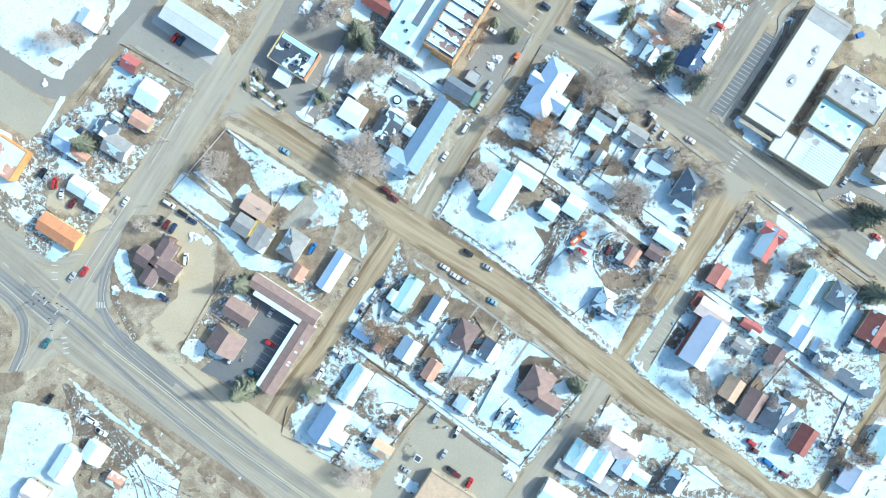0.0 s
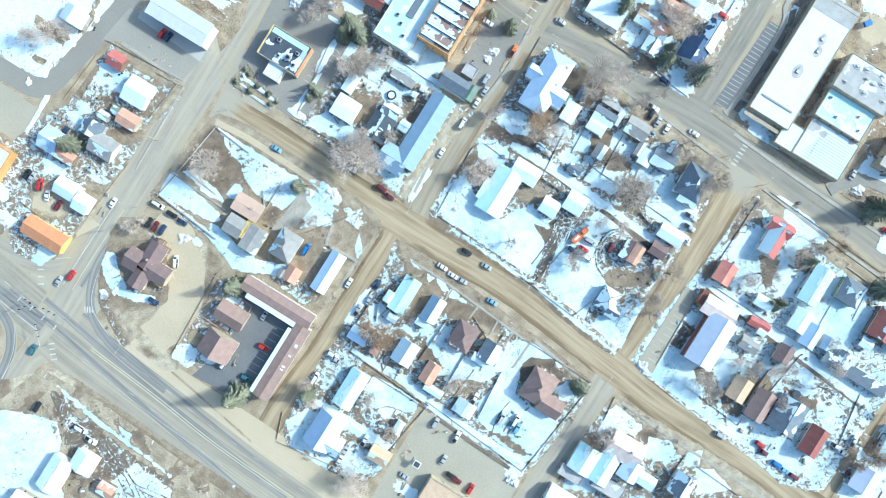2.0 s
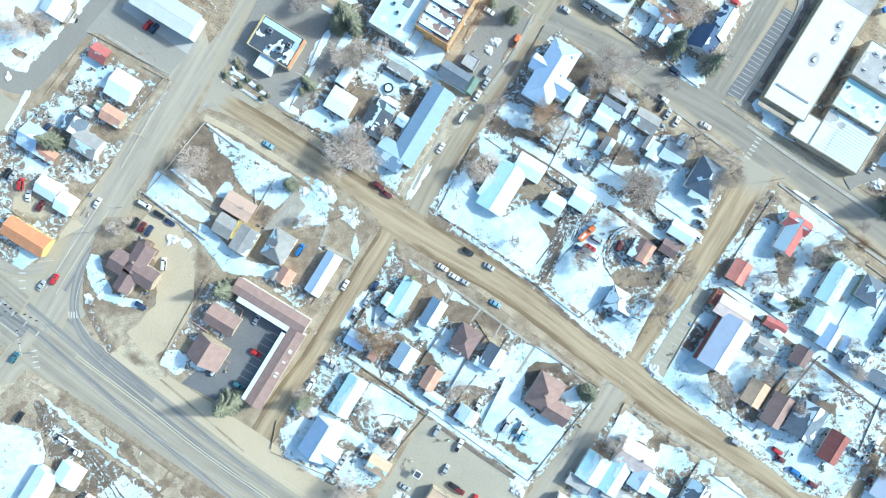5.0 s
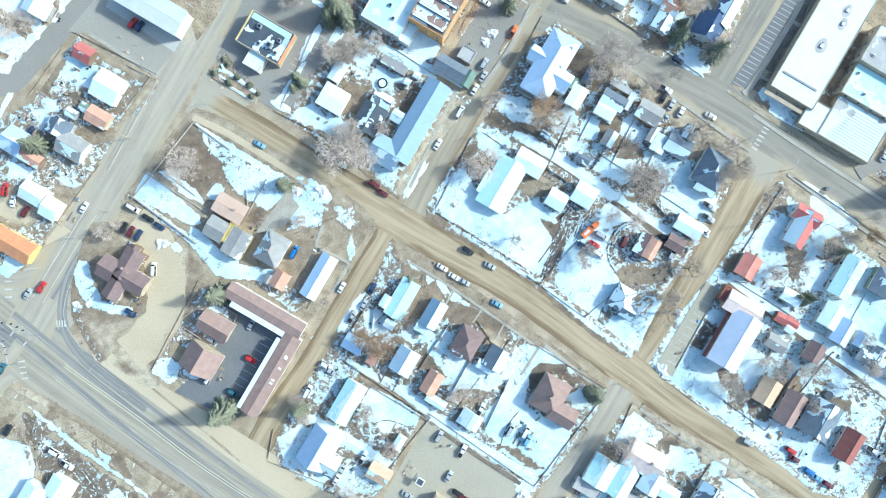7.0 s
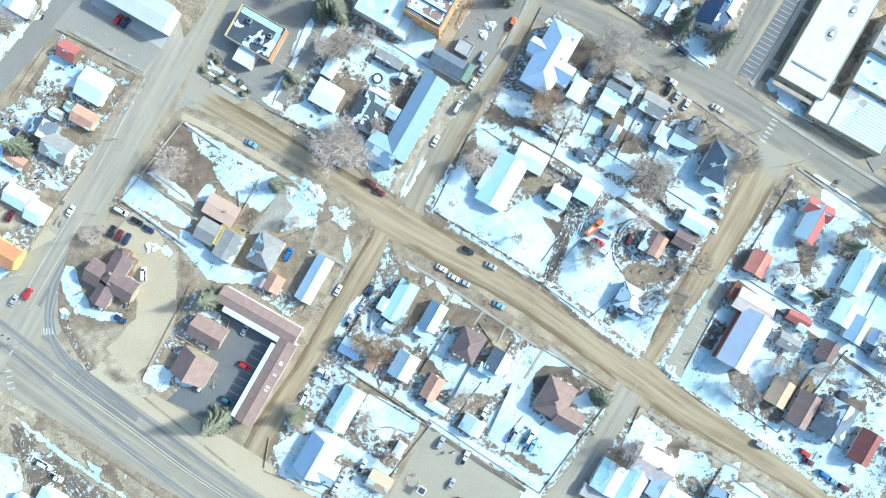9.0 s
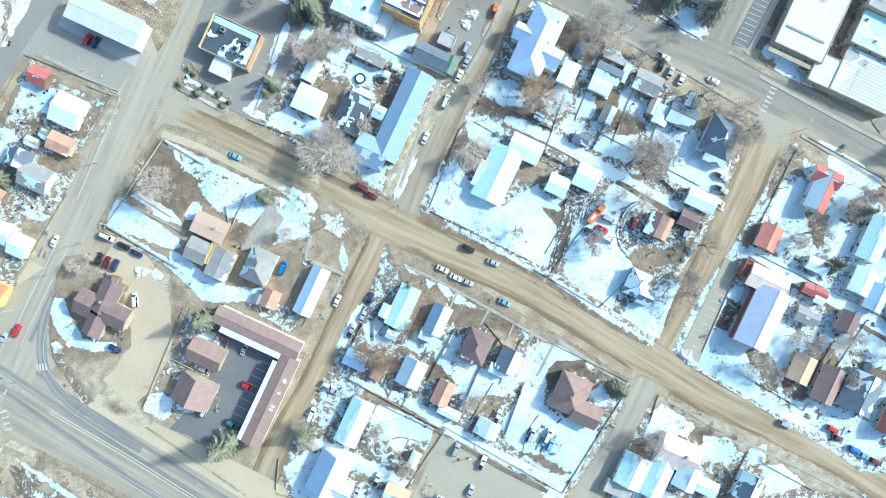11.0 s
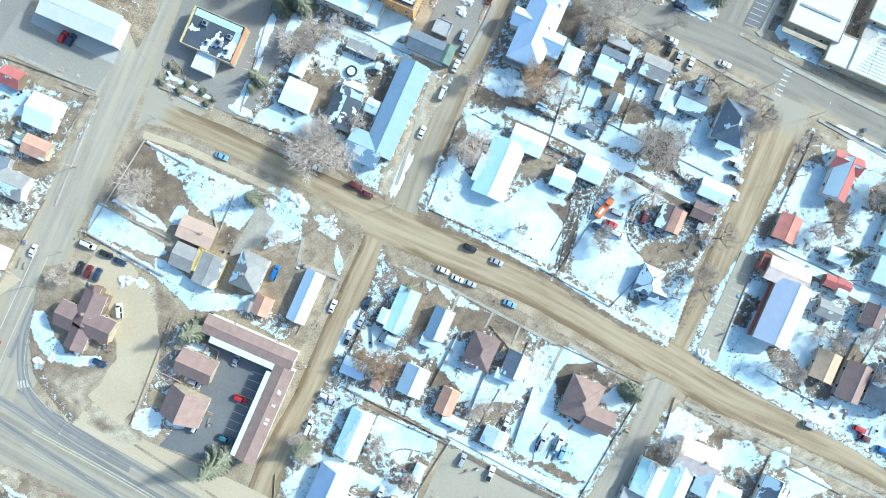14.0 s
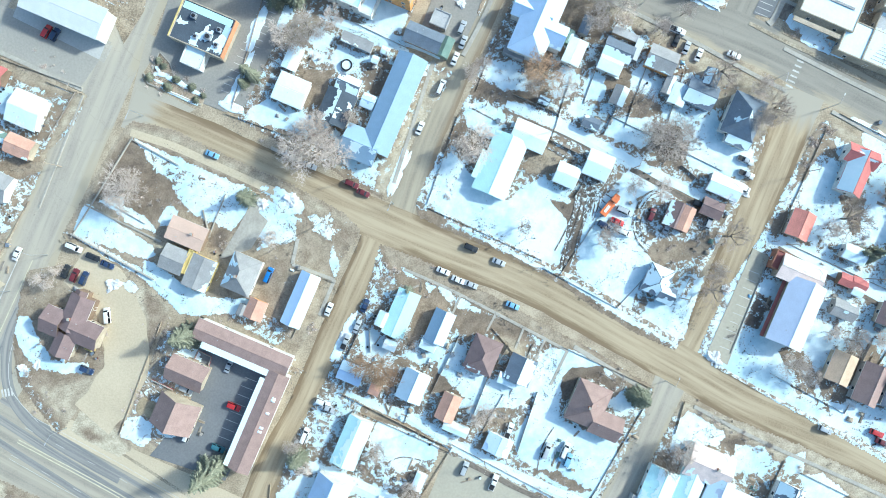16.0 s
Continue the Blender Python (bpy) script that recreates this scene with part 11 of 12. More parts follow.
plant("tree", 114.87, 34.76, 4.5, seed=29)
plant("tree", 112.41, 23.66, 5, seed=30)
plant("tree", 96.14, -11.59, 6.5, seed=31, tone="limb")
plant("tree", 88.25, -28.84, 6.5, seed=32, tone="limb")
plant("tree", 90.22, -21.94, 4, seed=33)
plant("tree", -27.61, -34.76, 6.5, seed=34, tone="rust_twig")
plant("tree", -23.17, -39.19, 5, seed=35, tone="rust_twig")
plant("tree", -15.28, -28.35, 4.5, seed=36, tone="limb")
plant("tree", 136.32, -12.08, 7.5, seed=37, tone="limb")
plant("tree", 129.66, -14.54, 4, seed=38)
plant("tree", 131.63, -52.75, 4.5, seed=39)
plant("tree", 110.43, -57.44, 5, seed=40)
plant("tree", 114.87, -62.37, 4, seed=41)
plant("tree", 162.2, -61.38, 5.5, seed=42, tone="limb")
plant("tree", 167.13, -52.75, 4, seed=43)
plant("tree", 100.57, 95.89, 6.5, seed=44)
plant("tree", 95.64, 103.78, 5.5, seed=45)
plant("tree", 102.55, 91.45, 5, seed=46)
plant("tree", -166.64, 92.44, 6, seed=47)
plant("tree", -174.03, 92.44, 4.5, seed=48)
plant("tree", -158.75, 93.92, 4.5, seed=49)
plant("tree", -39.93, -97.37, 6.5, seed=50)
plant("tree", -34.26, -99.59, 5, seed=51)
plant("tree", -21.94, -79.13, 4, seed=52)
plant("tree", -31.06, -64.34, 4, seed=53)
plant("tree", 5.92, -56.94, 4.5, seed=54)
plant("tree", 63.6, -81.59, 6, seed=55, tone="limb")
plant("tree", 68.53, -79.13, 5, seed=56)
plant("tree", 29.09, 2.71, 3.5, seed=57, tone="limb")
plant("tree", -54.72, 12.08, 3.5, seed=58)
plant("tree", -131.14, 10.11, 3.3, seed=59)
plant("tree", -126.21, 13.06, 2.3, seed=60)
plant("tree", 181.92, -90.47, 6, seed=61, tone="rust_twig")
plant("tree", 176.5, -92.19, 4, seed=62, tone="rust_twig")
plant("tree", 170.34, -1.23, 3.5, seed=63, tone="rust_twig")
plant("tree", 76.91, 7.64, 4, seed=64)
plant("tree", 68.04, 10.11, 3.5, seed=65)
plant("tree", 21.2, 55.71, 3.5, seed=68)
plant("tree", 24.9, 58.18, 3, seed=69)
plant("tree", 124.73, -49.05, 3, seed=70)
plant("tree", 112.41, 74.2, 5.5, seed=71)
plant("tree", 107.97, 71.73, 4.5, seed=72)
plant("tree", -20.71, 47.08, 3.5, seed=73)
plant("tree", -31.8, 45.85, 5, seed=74)
plant("tree", -35.5, 44.12, 5.5, seed=75)
plant("tree", -55.22, 97.62, 3.5, seed=76)
plant("tree", 93.92, 64.34, 3.5, seed=77)
plant("tree", 85.29, 60.64, 3.5, seed=78)
plant("tree", 55.71, -7.15, 4, seed=79)
plant("tree", 57.68, -3.45, 3.5, seed=80)
plant("tree", 171.57, 5.18, 3, seed=81)
plant("tree", 144.45, -67.54, 3.5, seed=83)
plant("tree", 141.49, -53.98, 4, seed=84)
plant("tree", 146.92, -52.75, 3.5, seed=85)
plant("tree", 190.06, -73.71, 3, seed=86)
plant("tree", 166.64, -41.66, 3.5, seed=87)
plant("tree", -58.91, -57.68, 3.5, seed=88)
plant("tree", -55.22, -65.08, 3, seed=89)
plant("conifer", -156.38, 45.77, 4.3, seed=90)
plant("conifer", -158.11, 44.29, 3, seed=91)
plant("conifer", -86.85, -61.61, 5.5, seed=92)
plant("conifer", -90.56, -64.08, 3.5, seed=93)
plant("conifer", -83.14, -59.63, 3.5, seed=94)
plant("conifer", -87.59, -15.59, 4.8, seed=95)
plant("conifer", -36.87, 94.27, 5.5, seed=96)
plant("conifer", -40.08, 91.3, 4, seed=97)
plant("conifer", -33.16, 90.31, 4, seed=98)
plant("conifer", 185.57, 14.1, 5.5, seed=99)
plant("conifer", 182.6, 12.62, 3.5, seed=100)
plant("conifer", 189.53, 15.09, 3.5, seed=101)
plant("conifer", 188.79, -20.04, 5, seed=102)
plant("conifer", 58.9, -60.2, 3.9, seed=103)
plant("conifer", 56.6, -59.0, 2.6, seed=104)
plant("conifer", 110.85, 72.5, 4.5, seed=105)
plant("conifer", 145, -25.24, 2.3, seed=106)
plant("conifer", 140.05, -24.5, 2.3, seed=107)
plant("conifer", 142.03, -26.48, 2.3, seed=108)
plant("conifer", 79.18, 101.69, 4.3, seed=109)
plant("conifer", 76.95, 98.73, 3, seed=110)
plant("conifer", -60.37, 26.97, 3.3, seed=111)
plant("conifer", -57.4, -61.61, 4, seed=112)
plant("conifer", 155.39, -7.18, 3.5, seed=113)
plant("conifer", 96.99, 78.93, 3.8, seed=114)
plant("conifer", 30.68, 93.78, 3.5, seed=115)
plant("conifer", -51.71, 67.05, 2.5, seed=116)
plant("conifer", -54.19, 69.53, 2, seed=117)
plant("conifer", -12.12, -12.62, 2, seed=118)
plant("conifer", 22.76, 99.72, 2.5, seed=119)
plant("conifer", 99.22, 84.37, 2.5, seed=120)
plant("conifer", -55.42, 65.07, 2, seed=121)

# ---- shrubs ----
thicket(79.07, -69.81, 5, 4, 123)
thicket(-86.07, 74.06, 2.5, 3, 124)
thicket(-84.57, 78.32, 1.5, 3, 125)
thicket(-78.57, 74.06, 4, 6, 126)
thicket(-73.56, 66.56, 5, 8, 127)
thicket(-82.32, 69.06, 4, 6, 128)
thicket(-56.05, 56.55, 6, 8, 129)
thicket(-51.04, 66.56, 4.5, 6, 130)
thicket(-43.54, 82.82, 4, 5, 131)
thicket(-36.03, 46.54, 5.5, 8, 132)
thicket(-26.02, 67.81, 5, 7, 133)
thicket(-21.02, 75.31, 3.5, 5, 134)
thicket(-61.05, 102.84, 5, 5, 135)
thicket(26.52, 56.55, 4.5, 6, 137)
thicket(44.04, 44.04, 5.5, 7, 138)
thicket(54.05, 62.8, 5, 6, 139)
thicket(61.55, 52.79, 3.5, 5, 140)
thicket(76.56, 52.79, 3.5, 5, 141)
thicket(81.57, 24.02, 6, 12, 142)
thicket(86.57, 20.27, 5, 8, 143)
thicket(69.06, 35.28, 4, 5, 144)
thicket(91.58, 20.27, 3.5, 5, 145)
thicket(104.09, 36.53, 3.5, 4, 146)
thicket(6.51, 17.77, 3, 4, 147)
thicket(19.02, 27.77, 5, 6, 148)
thicket(29.02, 47.79, 3.5, 4, 149)
thicket(46.54, 22.77, 4.5, 5, 150)
thicket(64.05, 10.26, 4, 4, 151)
thicket(89.08, -12.26, 6.5, 10, 152)
thicket(76.56, -14.76, 5, 6, 153)
thicket(-101.09, 35.28, 9, 8, 157)
thicket(-88.58, 27.77, 6, 6, 158)
thicket(-71.06, 12.76, 4, 5, 159)
thicket(-56.05, 10.26, 4, 6, 160)
thicket(-38.53, 12.76, 3, 3, 161)
thicket(-56.05, -14.76, 6, 6, 162)
thicket(-78.57, -14.76, 5, 5, 163)
thicket(-61.05, -26.02, 4.5, 5, 164)
thicket(-46.04, -19.77, 2.3, 5, 165)
thicket(-121.1, 2.75, 2.5, 6, 167)
thicket(-142.37, -19.77, 3.5, 4, 169)
thicket(-138.62, -29.78, 5, 6, 171)
thicket(-116.1, -9.76, 2, 3, 172)
thicket(-108.59, -34.78, 5, 6, 173)
thicket(-96.08, -12.26, 4.5, 7, 174)
thicket(-98.58, -29.78, 4, 4, 175)
thicket(-16.01, -4.75, 3, 6, 177)
thicket(-3.5, -12.26, 4.5, 4, 178)
thicket(-31.03, -37.28, 5.5, 8, 180)
thicket(-21.02, -49.79, 5, 6, 181)
thicket(-33.53, -52.29, 4.5, 6, 182)
thicket(-36.03, -69.81, 5.5, 8, 183)
thicket(-21.02, -76.06, 6.5, 10, 184)
thicket(-56.05, -62.3, 2, 6, 185)
thicket(-63.55, -77.32, 3.5, 5, 186)
thicket(-56.05, -87.32, 4.5, 6, 187)
thicket(-43.54, -97.33, 6, 10, 188)
thicket(-33.53, -99.83, 4.5, 6, 189)
thicket(4, -39.78, 3.5, 4, 190)
thicket(16.51, -39.78, 4.5, 5, 191)
thicket(4, -57.3, 5, 7, 192)
thicket(14.01, -59.8, 3.5, 4, 193)
thicket(29.02, -37.28, 6, 7, 194)
thicket(49.04, -49.79, 5.5, 6, 195)
thicket(54.05, -54.8, 3.5, 4, 196)
thicket(24.02, -83.57, 6, 6, 197)
thicket(-6.01, -64.8, 3.5, 4, 199)
thicket(-16.01, -87.32, 3.5, 4, 200)
thicket(81.57, -74.81, 4.5, 5, 202)
thicket(66.56, -82.32, 4.5, 6, 203)
thicket(91.58, -79.82, 4, 5, 204)
thicket(99.08, -84.82, 4.5, 5, 205)
thicket(109.09, -94.83, 3.5, 4, 206)
thicket(84.07, -102.34, 5, 6, 207)
thicket(69.06, -104.84, 4.5, 5, 208)
thicket(54.05, -102.34, 3.5, 4, 209)
thicket(94.08, -44.79, 3.5, 4, 210)
thicket(111.59, -54.8, 6, 5, 211)
thicket(119.1, -62.3, 5.5, 5, 212)
thicket(129.11, -52.29, 6, 4, 213)
thicket(134.11, -59.8, 4.5, 3, 214)
thicket(141.62, -52.29, 4.5, 4, 215)
thicket(154.13, -62.3, 6.5, 6, 216)
thicket(164.14, -62.3, 6, 6, 217)
thicket(171.65, -74.81, 5, 6, 218)
thicket(159.14, -74.81, 3.5, 5, 219)
thicket(179.15, -69.81, 2.3, 6, 220)
thicket(126.61, -29.78, 3.5, 4, 222)
thicket(131.61, 15.26, 1.8, 5, 223)
thicket(126.61, 7.76, 1.8, 5, 224)
thicket(136.62, 17.77, 3.5, 5, 225)
thicket(139.12, -12.26, 5.5, 8, 226)
thicket(151.63, -7.26, 4.5, 6, 227)
thicket(141.62, -19.77, 4.5, 6, 228)
thicket(129.11, -17.26, 3, 4, 229)
thicket(161.64, 0.25, 4.5, 5, 230)
thicket(171.65, -4.75, 3, 4, 231)
thicket(189.16, -14.76, 2.5, 5, 232)
thicket(164.14, -24.77, 3, 4, 233)
thicket(94.08, 102.84, 6, 8, 234)
thicket(101.59, 95.33, 6.5, 10, 235)
thicket(89.08, 82.82, 5, 6, 236)
thicket(101.59, 77.82, 5, 6, 237)
thicket(79.07, 95.33, 3, 4, 239)
thicket(111.59, 105.34, 4.5, 6, 240)
thicket(124.11, 100.34, 3.5, 4, 241)
thicket(141.62, 47.79, 3, 4, 242)
thicket(131.61, 52.79, 1.8, 5, 243)
thicket(154.13, 102.84, 3, 4, 244)
thicket(151.63, 92.83, 3, 4, 245)
thicket(179.15, 20.27, 3, 8, 246)
thicket(166.64, 70.31, 3.5, 4, 248)
thicket(189.16, 37.78, 4.5, 5, 249)
thicket(179.15, 105.34, 4.5, 5, 250)
thicket(-166.14, 95.33, 7.5, 12, 251)
thicket(-176.15, 92.83, 5, 8, 252)
thicket(-171.15, 81.57, 3, 3, 254)
thicket(-153.63, 65.31, 4.5, 6, 255)
thicket(-141.12, 67.81, 3.5, 4, 256)
thicket(-158.63, 55.3, 5, 7, 257)
thicket(-161.14, 45.29, 4, 6, 258)
thicket(-151.13, 42.79, 4.5, 6, 259)
thicket(-146.12, 32.78, 5, 6, 260)
thicket(-156.13, 32.78, 4.5, 5, 261)
thicket(-136.12, 65.31, 3, 3, 263)
thicket(-121.1, 82.82, 5.5, 6, 264)
thicket(-158.63, -62.3, 7.5, 5, 266)
thicket(-163.64, -74.81, 5.5, 8, 273)
thicket(-171.15, -64.8, 4.5, 6, 274)
thicket(-103.59, -102.34, 3.8, 10, 275)
thicket(-168.64, -52.29, 5, 6, 276)
thicket(-181.15, -84.82, 3, 4, 277)
thicket(-148.63, -89.83, 5.5, 8, 278)
thicket(-133.61, -102.34, 6.5, 8, 279)
thicket(-186.16, 14.01, 4.5, 6, 280)
thicket(-181.15, 7.76, 4, 5, 281)
thicket(-192.41, -39.78, 3.5, 4, 285)
thicket(184.16, -87.32, 2.3, 6, 288)
thicket(176.65, -99.83, 2.3, 6, 289)
thicket(189.16, -102.34, 4.5, 5, 290)

# ---- poles and lamps ----
pole(24.02, 44.79, -32.5)
pole(44.04, 32.28, -32.5)
pole(69.06, 15.76, -32.5)
pole(95.33, -0.25, -32.5)
pole(116.6, -17.77, -32.5)
pole(141.62, -33.53, -32.5)
pole(166.64, -49.79, -32.5)
pole(-36.03, -46.79, -32.5)
pole(-16.01, -59.8, -32.5)
pole(4, -73.56, -32.5)
pole(-31.03, 82.82, -32.5)
pole(-6.01, 65.31, -32.5)
pole(78.07, -29.78, -32.5)
pole(126.61, 5.25, -32.5)
pole(-23.52, 27.77, -32.5)
pole(-121.1, 47.79, -32.5)
pole(-109.84, 70.81, -32.5)
pole(-56.05, 27.77, -32.5)
street_lamp(-144.87, 9.01, -30)
street_lamp(-130.61, 19.02, 150)
street_lamp(-91.08, 60.3, -120)
street_lamp(-12.26, 17.26, -120)
street_lamp(69.06, -56.8, 60)
street_lamp(81.57, 70.31, 60)
street_lamp(121.6, 37.78, -120)
street_lamp(39.03, 91.58, -30)
street_lamp(50.29, 86.57, 150)
street_lamp(136.62, 25.27, 60)
street_lamp(-113.6, 71.56, -30)
street_lamp(-133.61, -39.78, -125)
signal(-178.15, -16.76, -40)
signal(-181.15, -26.02, 30)
signal(-158.63, -28.52, 150)
signal(-168.64, -39.78, 100)

# ---- vehicles ----
car("sedan", "c_white", -140.1, 20.94, 57.5, z=0.16, label="white sedan car parked on a snowy yard")
car("suv", "c_red", -158.3, -9.97, 57.5, z=0.021, label="red sport utility car parked on a parking lot")
car("sedan", "c_silver", -163.78, -12.46, 57.5, z=0.021, label="silver sedan car parked on a parking lot")
car("van", "c_white", -120.65, 19.94, -32.5, z=0.16, label="white van parked on a snowy yard")
car("suv", "c_black", -114.92, 15.7, -32.5, z=0.16, label="black sport utility car parked on a snowy yard")
car("sedan", "c_navy", -110.68, 12.46, -32.5, z=0.12, label="navy blue sedan car parked on a parking lot")
car("suv", "c_black", -124.89, 12.46, 57.5, z=0.045, label="black sport utility car parked on the street")
car("suv", "c_maroon", -122.15, 10.72, 57.5, z=0.045, label="maroon sport utility car parked on the street")
car("suv", "c_navy", -119.16, 9.22, 57.5, z=0.045, label="navy blue sport utility car parked on the street")
car("van", "c_white", -113.42, -4.49, 86, z=0.12, label="white van parked on a parking lot")
car("suv", "c_navy", -123.15, -21.44, -32.5, z=0.16, label="navy blue sport utility car parked on a snowy yard")
car("suv", "c_teal", -175, -41.63, 57.5, z=0.045, label="teal sport utility car parked on the street")
car("suv", "c_black", -176.74, 33.65, 57.5, z=0.16, label="black sport utility car parked on a snowy yard")
car("sedan", "c_silver", -174.75, 32.16, 57.5, z=0.12, label="silver sedan car parked on a parking lot")
car("van", "c_red", -171.26, 29.17, 80, z=0.12, label="red van parked on a parking lot")
car("sedan", "c_white", -168.27, 24.43, 80, z=0.12, label="white sedan car parked on a parking lot")
car("suv", "c_maroon", -163.53, 20.19, 57.5, z=0.12, label="maroon sport utility car parked on a parking lot")
car("suv", "c_red", -118.2, 93.3, 52, z=0.078, label="red sport utility car parked on a parking lot")
car("suv", "c_navy", -115.6, 91.9, 50, z=0.078, label="navy blue sport utility car parked on a parking lot")
car("sedan", "c_navy", -160.29, 51.85, 57.5, z=0.16, label="navy blue sedan car parked on a snowy yard")
car("sedan", "c_white", -39.39, -14.46, 57.5, z=0.16, label="white sedan car parked on a snowy yard")
car("van", "c_blue", -57.58, 0.25, 57.5, z=0.16, label="blue van parked on a snowy yard")
car("suv", "c_red", -76.28, -41.63, -32.5, z=0.16, label="red sport utility car parked on a parking lot")
car("suv", "c_teal", -83.76, -54.59, -32.5, z=0.16, label="teal sport utility car parked on a parking lot")
car("suv", "c_silver", -91.24, -33.4, -32.5, z=0.16, label="silver sport utility car parked on a snowy yard")
car("van", "c_white", -92.98, -48.11, 57.5, z=0.16, label="white van parked on a parking lot")
car("sedan", "c_silver", -75.78, -27.92, 57.5, z=0.16, label="silver sedan car parked on a parking lot")
car("sedan", "c_white", 0.75, -7.98, -32.5, z=0.045, label="white sedan car parked on the street")
car("sedan", "c_white", 5.23, -11.72, -32.5, z=0.045, label="white sedan car parked on the street")
car("sedan", "c_silver", 9.22, -13.96, -32.5, z=0.045, label="silver sedan car parked on the street")
car("suv", "c_black", 11.22, -1.74, -32.5, z=0.045, label="black sport utility car parked on the street")
car("sedan", "c_silver", 19.69, -7.98, -32.5, z=0.045, label="silver sedan car parked on the street")
car("sedan", "c_sky", 21.94, -23.18, -32.5, z=0.045, label="light blue sedan car parked on the street")
car("sedan", "c_sky", -69.8, 43.38, -32.5, z=0.045, label="light blue sedan car parked on the street")
car("sedan", "c_silver", -37.89, 34.4, -32.5, z=0.16, label="silver sedan car parked on a snowy yard")
car("sedan", "c_white", -44.37, 39.64, -32.5, z=0.16, label="white sedan car parked on a snowy yard")
car("sedan", "c_maroon", -21.69, 22.44, -32.5, z=0.045, label="maroon sedan car parked on the street")
car("suv", "c_maroon", -24.93, 25.93, -32.5, z=0.16, label="maroon sport utility car parked on a snowy yard")
car("suv", "c_navy", 96.97, 70.55, -32.5, z=0.16, label="navy blue sport utility car parked on a snowy yard")
car("pickup", "c_white", 91.74, 59.33, -32.5, z=0.16, label="white pickup truck parked on a snowy yard")
car("sedan", "c_white", 109.19, 48.11, -32.5, z=0.045, label="white sedan car parked on the street")
car("pickup", "c_silver", 107.19, 12.46, -32.5, z=0.16, label="silver pickup truck parked on a snowy yard")
car("pickup", "c_silver", 106.69, 7.73, -32.5, z=0.16, label="silver pickup truck parked on a snowy yard")
car("van", "c_white", 104.7, 3.24, -32.5, z=0.16, label="white van parked on a snowy yard")
car("suv", "c_navy", 45.37, 107.19, -32.5, z=0.045, label="navy blue sport utility car parked on the street")
car("suv", "c_navy", 62.57, 107.44, -32.5, z=0.16, label="navy blue sport utility car parked on a snowy yard")
car("suv", "c_red", 122.4, 98.22, -32.5, z=0.16, label="red sport utility car parked on a snowy yard")
car("sedan", "c_silver", 52.6, 96.72, -32.5, z=0.045, label="silver sedan car parked on the street")
car("van", "c_silver", 61.82, 96.97, -32.5, z=0.16, label="silver van parked on a snowy yard")
car("pickup", "c_orange", 32.16, 84.26, 57.5, z=0.045, label="orange pickup truck parked on the street")
car("sedan", "c_white", 21.44, 96.47, -32.5, z=0.17, label="white sedan car parked on a parking lot")
car("sedan", "c_silver", 19.69, 67.06, 57.5, z=0.17, label="silver sedan car parked on a parking lot")
car("sedan", "c_white", 16.2, 62.07, 57.5, z=0.045, label="white sedan car parked on the street")
car("van", "c_white", 9.97, 53.35, 57.5, z=0.045, label="white van parked on the street")
car("suv", "c_silver", 20.19, 72.04, 57.5, z=0.17, label="silver sport utility car parked on a parking lot")
car("sedan", "c_white", 22.93, 107.44, -32.5, z=0.16, label="white sedan car parked on a snowy yard")
car("sedan", "c_white", 0.75, 40.88, 57.5, z=0.045, label="white sedan car parked on the street")
car("suv", "c_black", 3.74, -97.72, -32.5, z=0.09, label="black sport utility car parked on a parking lot")
car("suv", "c_maroon", 5.73, -99.46, -32.5, z=0.09, label="maroon sport utility car parked on a parking lot")
car("suv", "c_red", 11.72, -103.2, 57.5, z=0.09, label="red sport utility car parked on a parking lot")
car("suv", "c_silver", -2.99, -74.79, 57.5, z=0.09, label="silver sport utility car parked on a parking lot")
car("pickup", "c_white", 5.98, -81.02, 57.5, z=0.09, label="white pickup truck parked on a parking lot")
car("sedan", "c_silver", -16.45, -97.47, -32.5, z=0.09, label="silver sedan car parked on a parking lot")
car("suv", "c_silver", 119.16, -81.52, -32.5, z=0.045, label="silver sport utility car parked on the street")
car("suv", "c_red", 136.11, -85.5, -32.5, z=0.16, label="red sport utility car parked on a snowy yard")
car("suv", "c_blue", 143.09, -93.98, -32.5, z=0.16, label="blue sport utility car parked on a snowy yard")
car("sedan", "c_sky", 146.08, -96.47, -32.5, z=0.16, label="light blue sedan car parked on a snowy yard")
car("suv", "c_maroon", 150.32, -99.46, -32.5, z=0.16, label="maroon sport utility car parked on a snowy yard")
car("pickup", "c_white", 168.27, -86.5, -32.5, z=0.16, label="white pickup truck parked on a snowy yard")
car("sedan", "c_silver", 171.51, -89.49, -32.5, z=0.16, label="silver sedan car parked on a snowy yard")
car("sedan", "c_maroon", 174.75, -98.97, -32.5, z=0.045, label="maroon sedan car parked on the street")
car("sedan", "c_silver", -45.12, -47.36, -32.5, z=0.16, label="silver sedan car parked on a snowy yard")
car("suv", "c_white", -46.62, -45.12, -32.5, z=0.16, label="white sport utility car parked on a snowy yard")
car("van", "c_white", -54.34, -55.09, 57.5, z=0.16, label="white van parked on a snowy yard")
car("pickup", "c_silver", -35.65, -26.17, 57.5, z=0.16, label="silver pickup truck parked on a snowy yard")
car("sedan", "c_silver", -30.91, -21.69, 57.5, z=0.16, label="silver sedan car parked on a snowy yard")
car("sedan", "c_navy", -27.17, -15.21, 57.5, z=0.16, label="navy blue sedan car parked on a snowy yard")
car("sedan", "c_silver", -41.88, -86.5, 57.5, z=0.16, label="silver sedan car parked on a snowy yard")
car("sedan", "c_white", -44.12, -90.24, 57.5, z=0.16, label="white sedan car parked on a snowy yard")
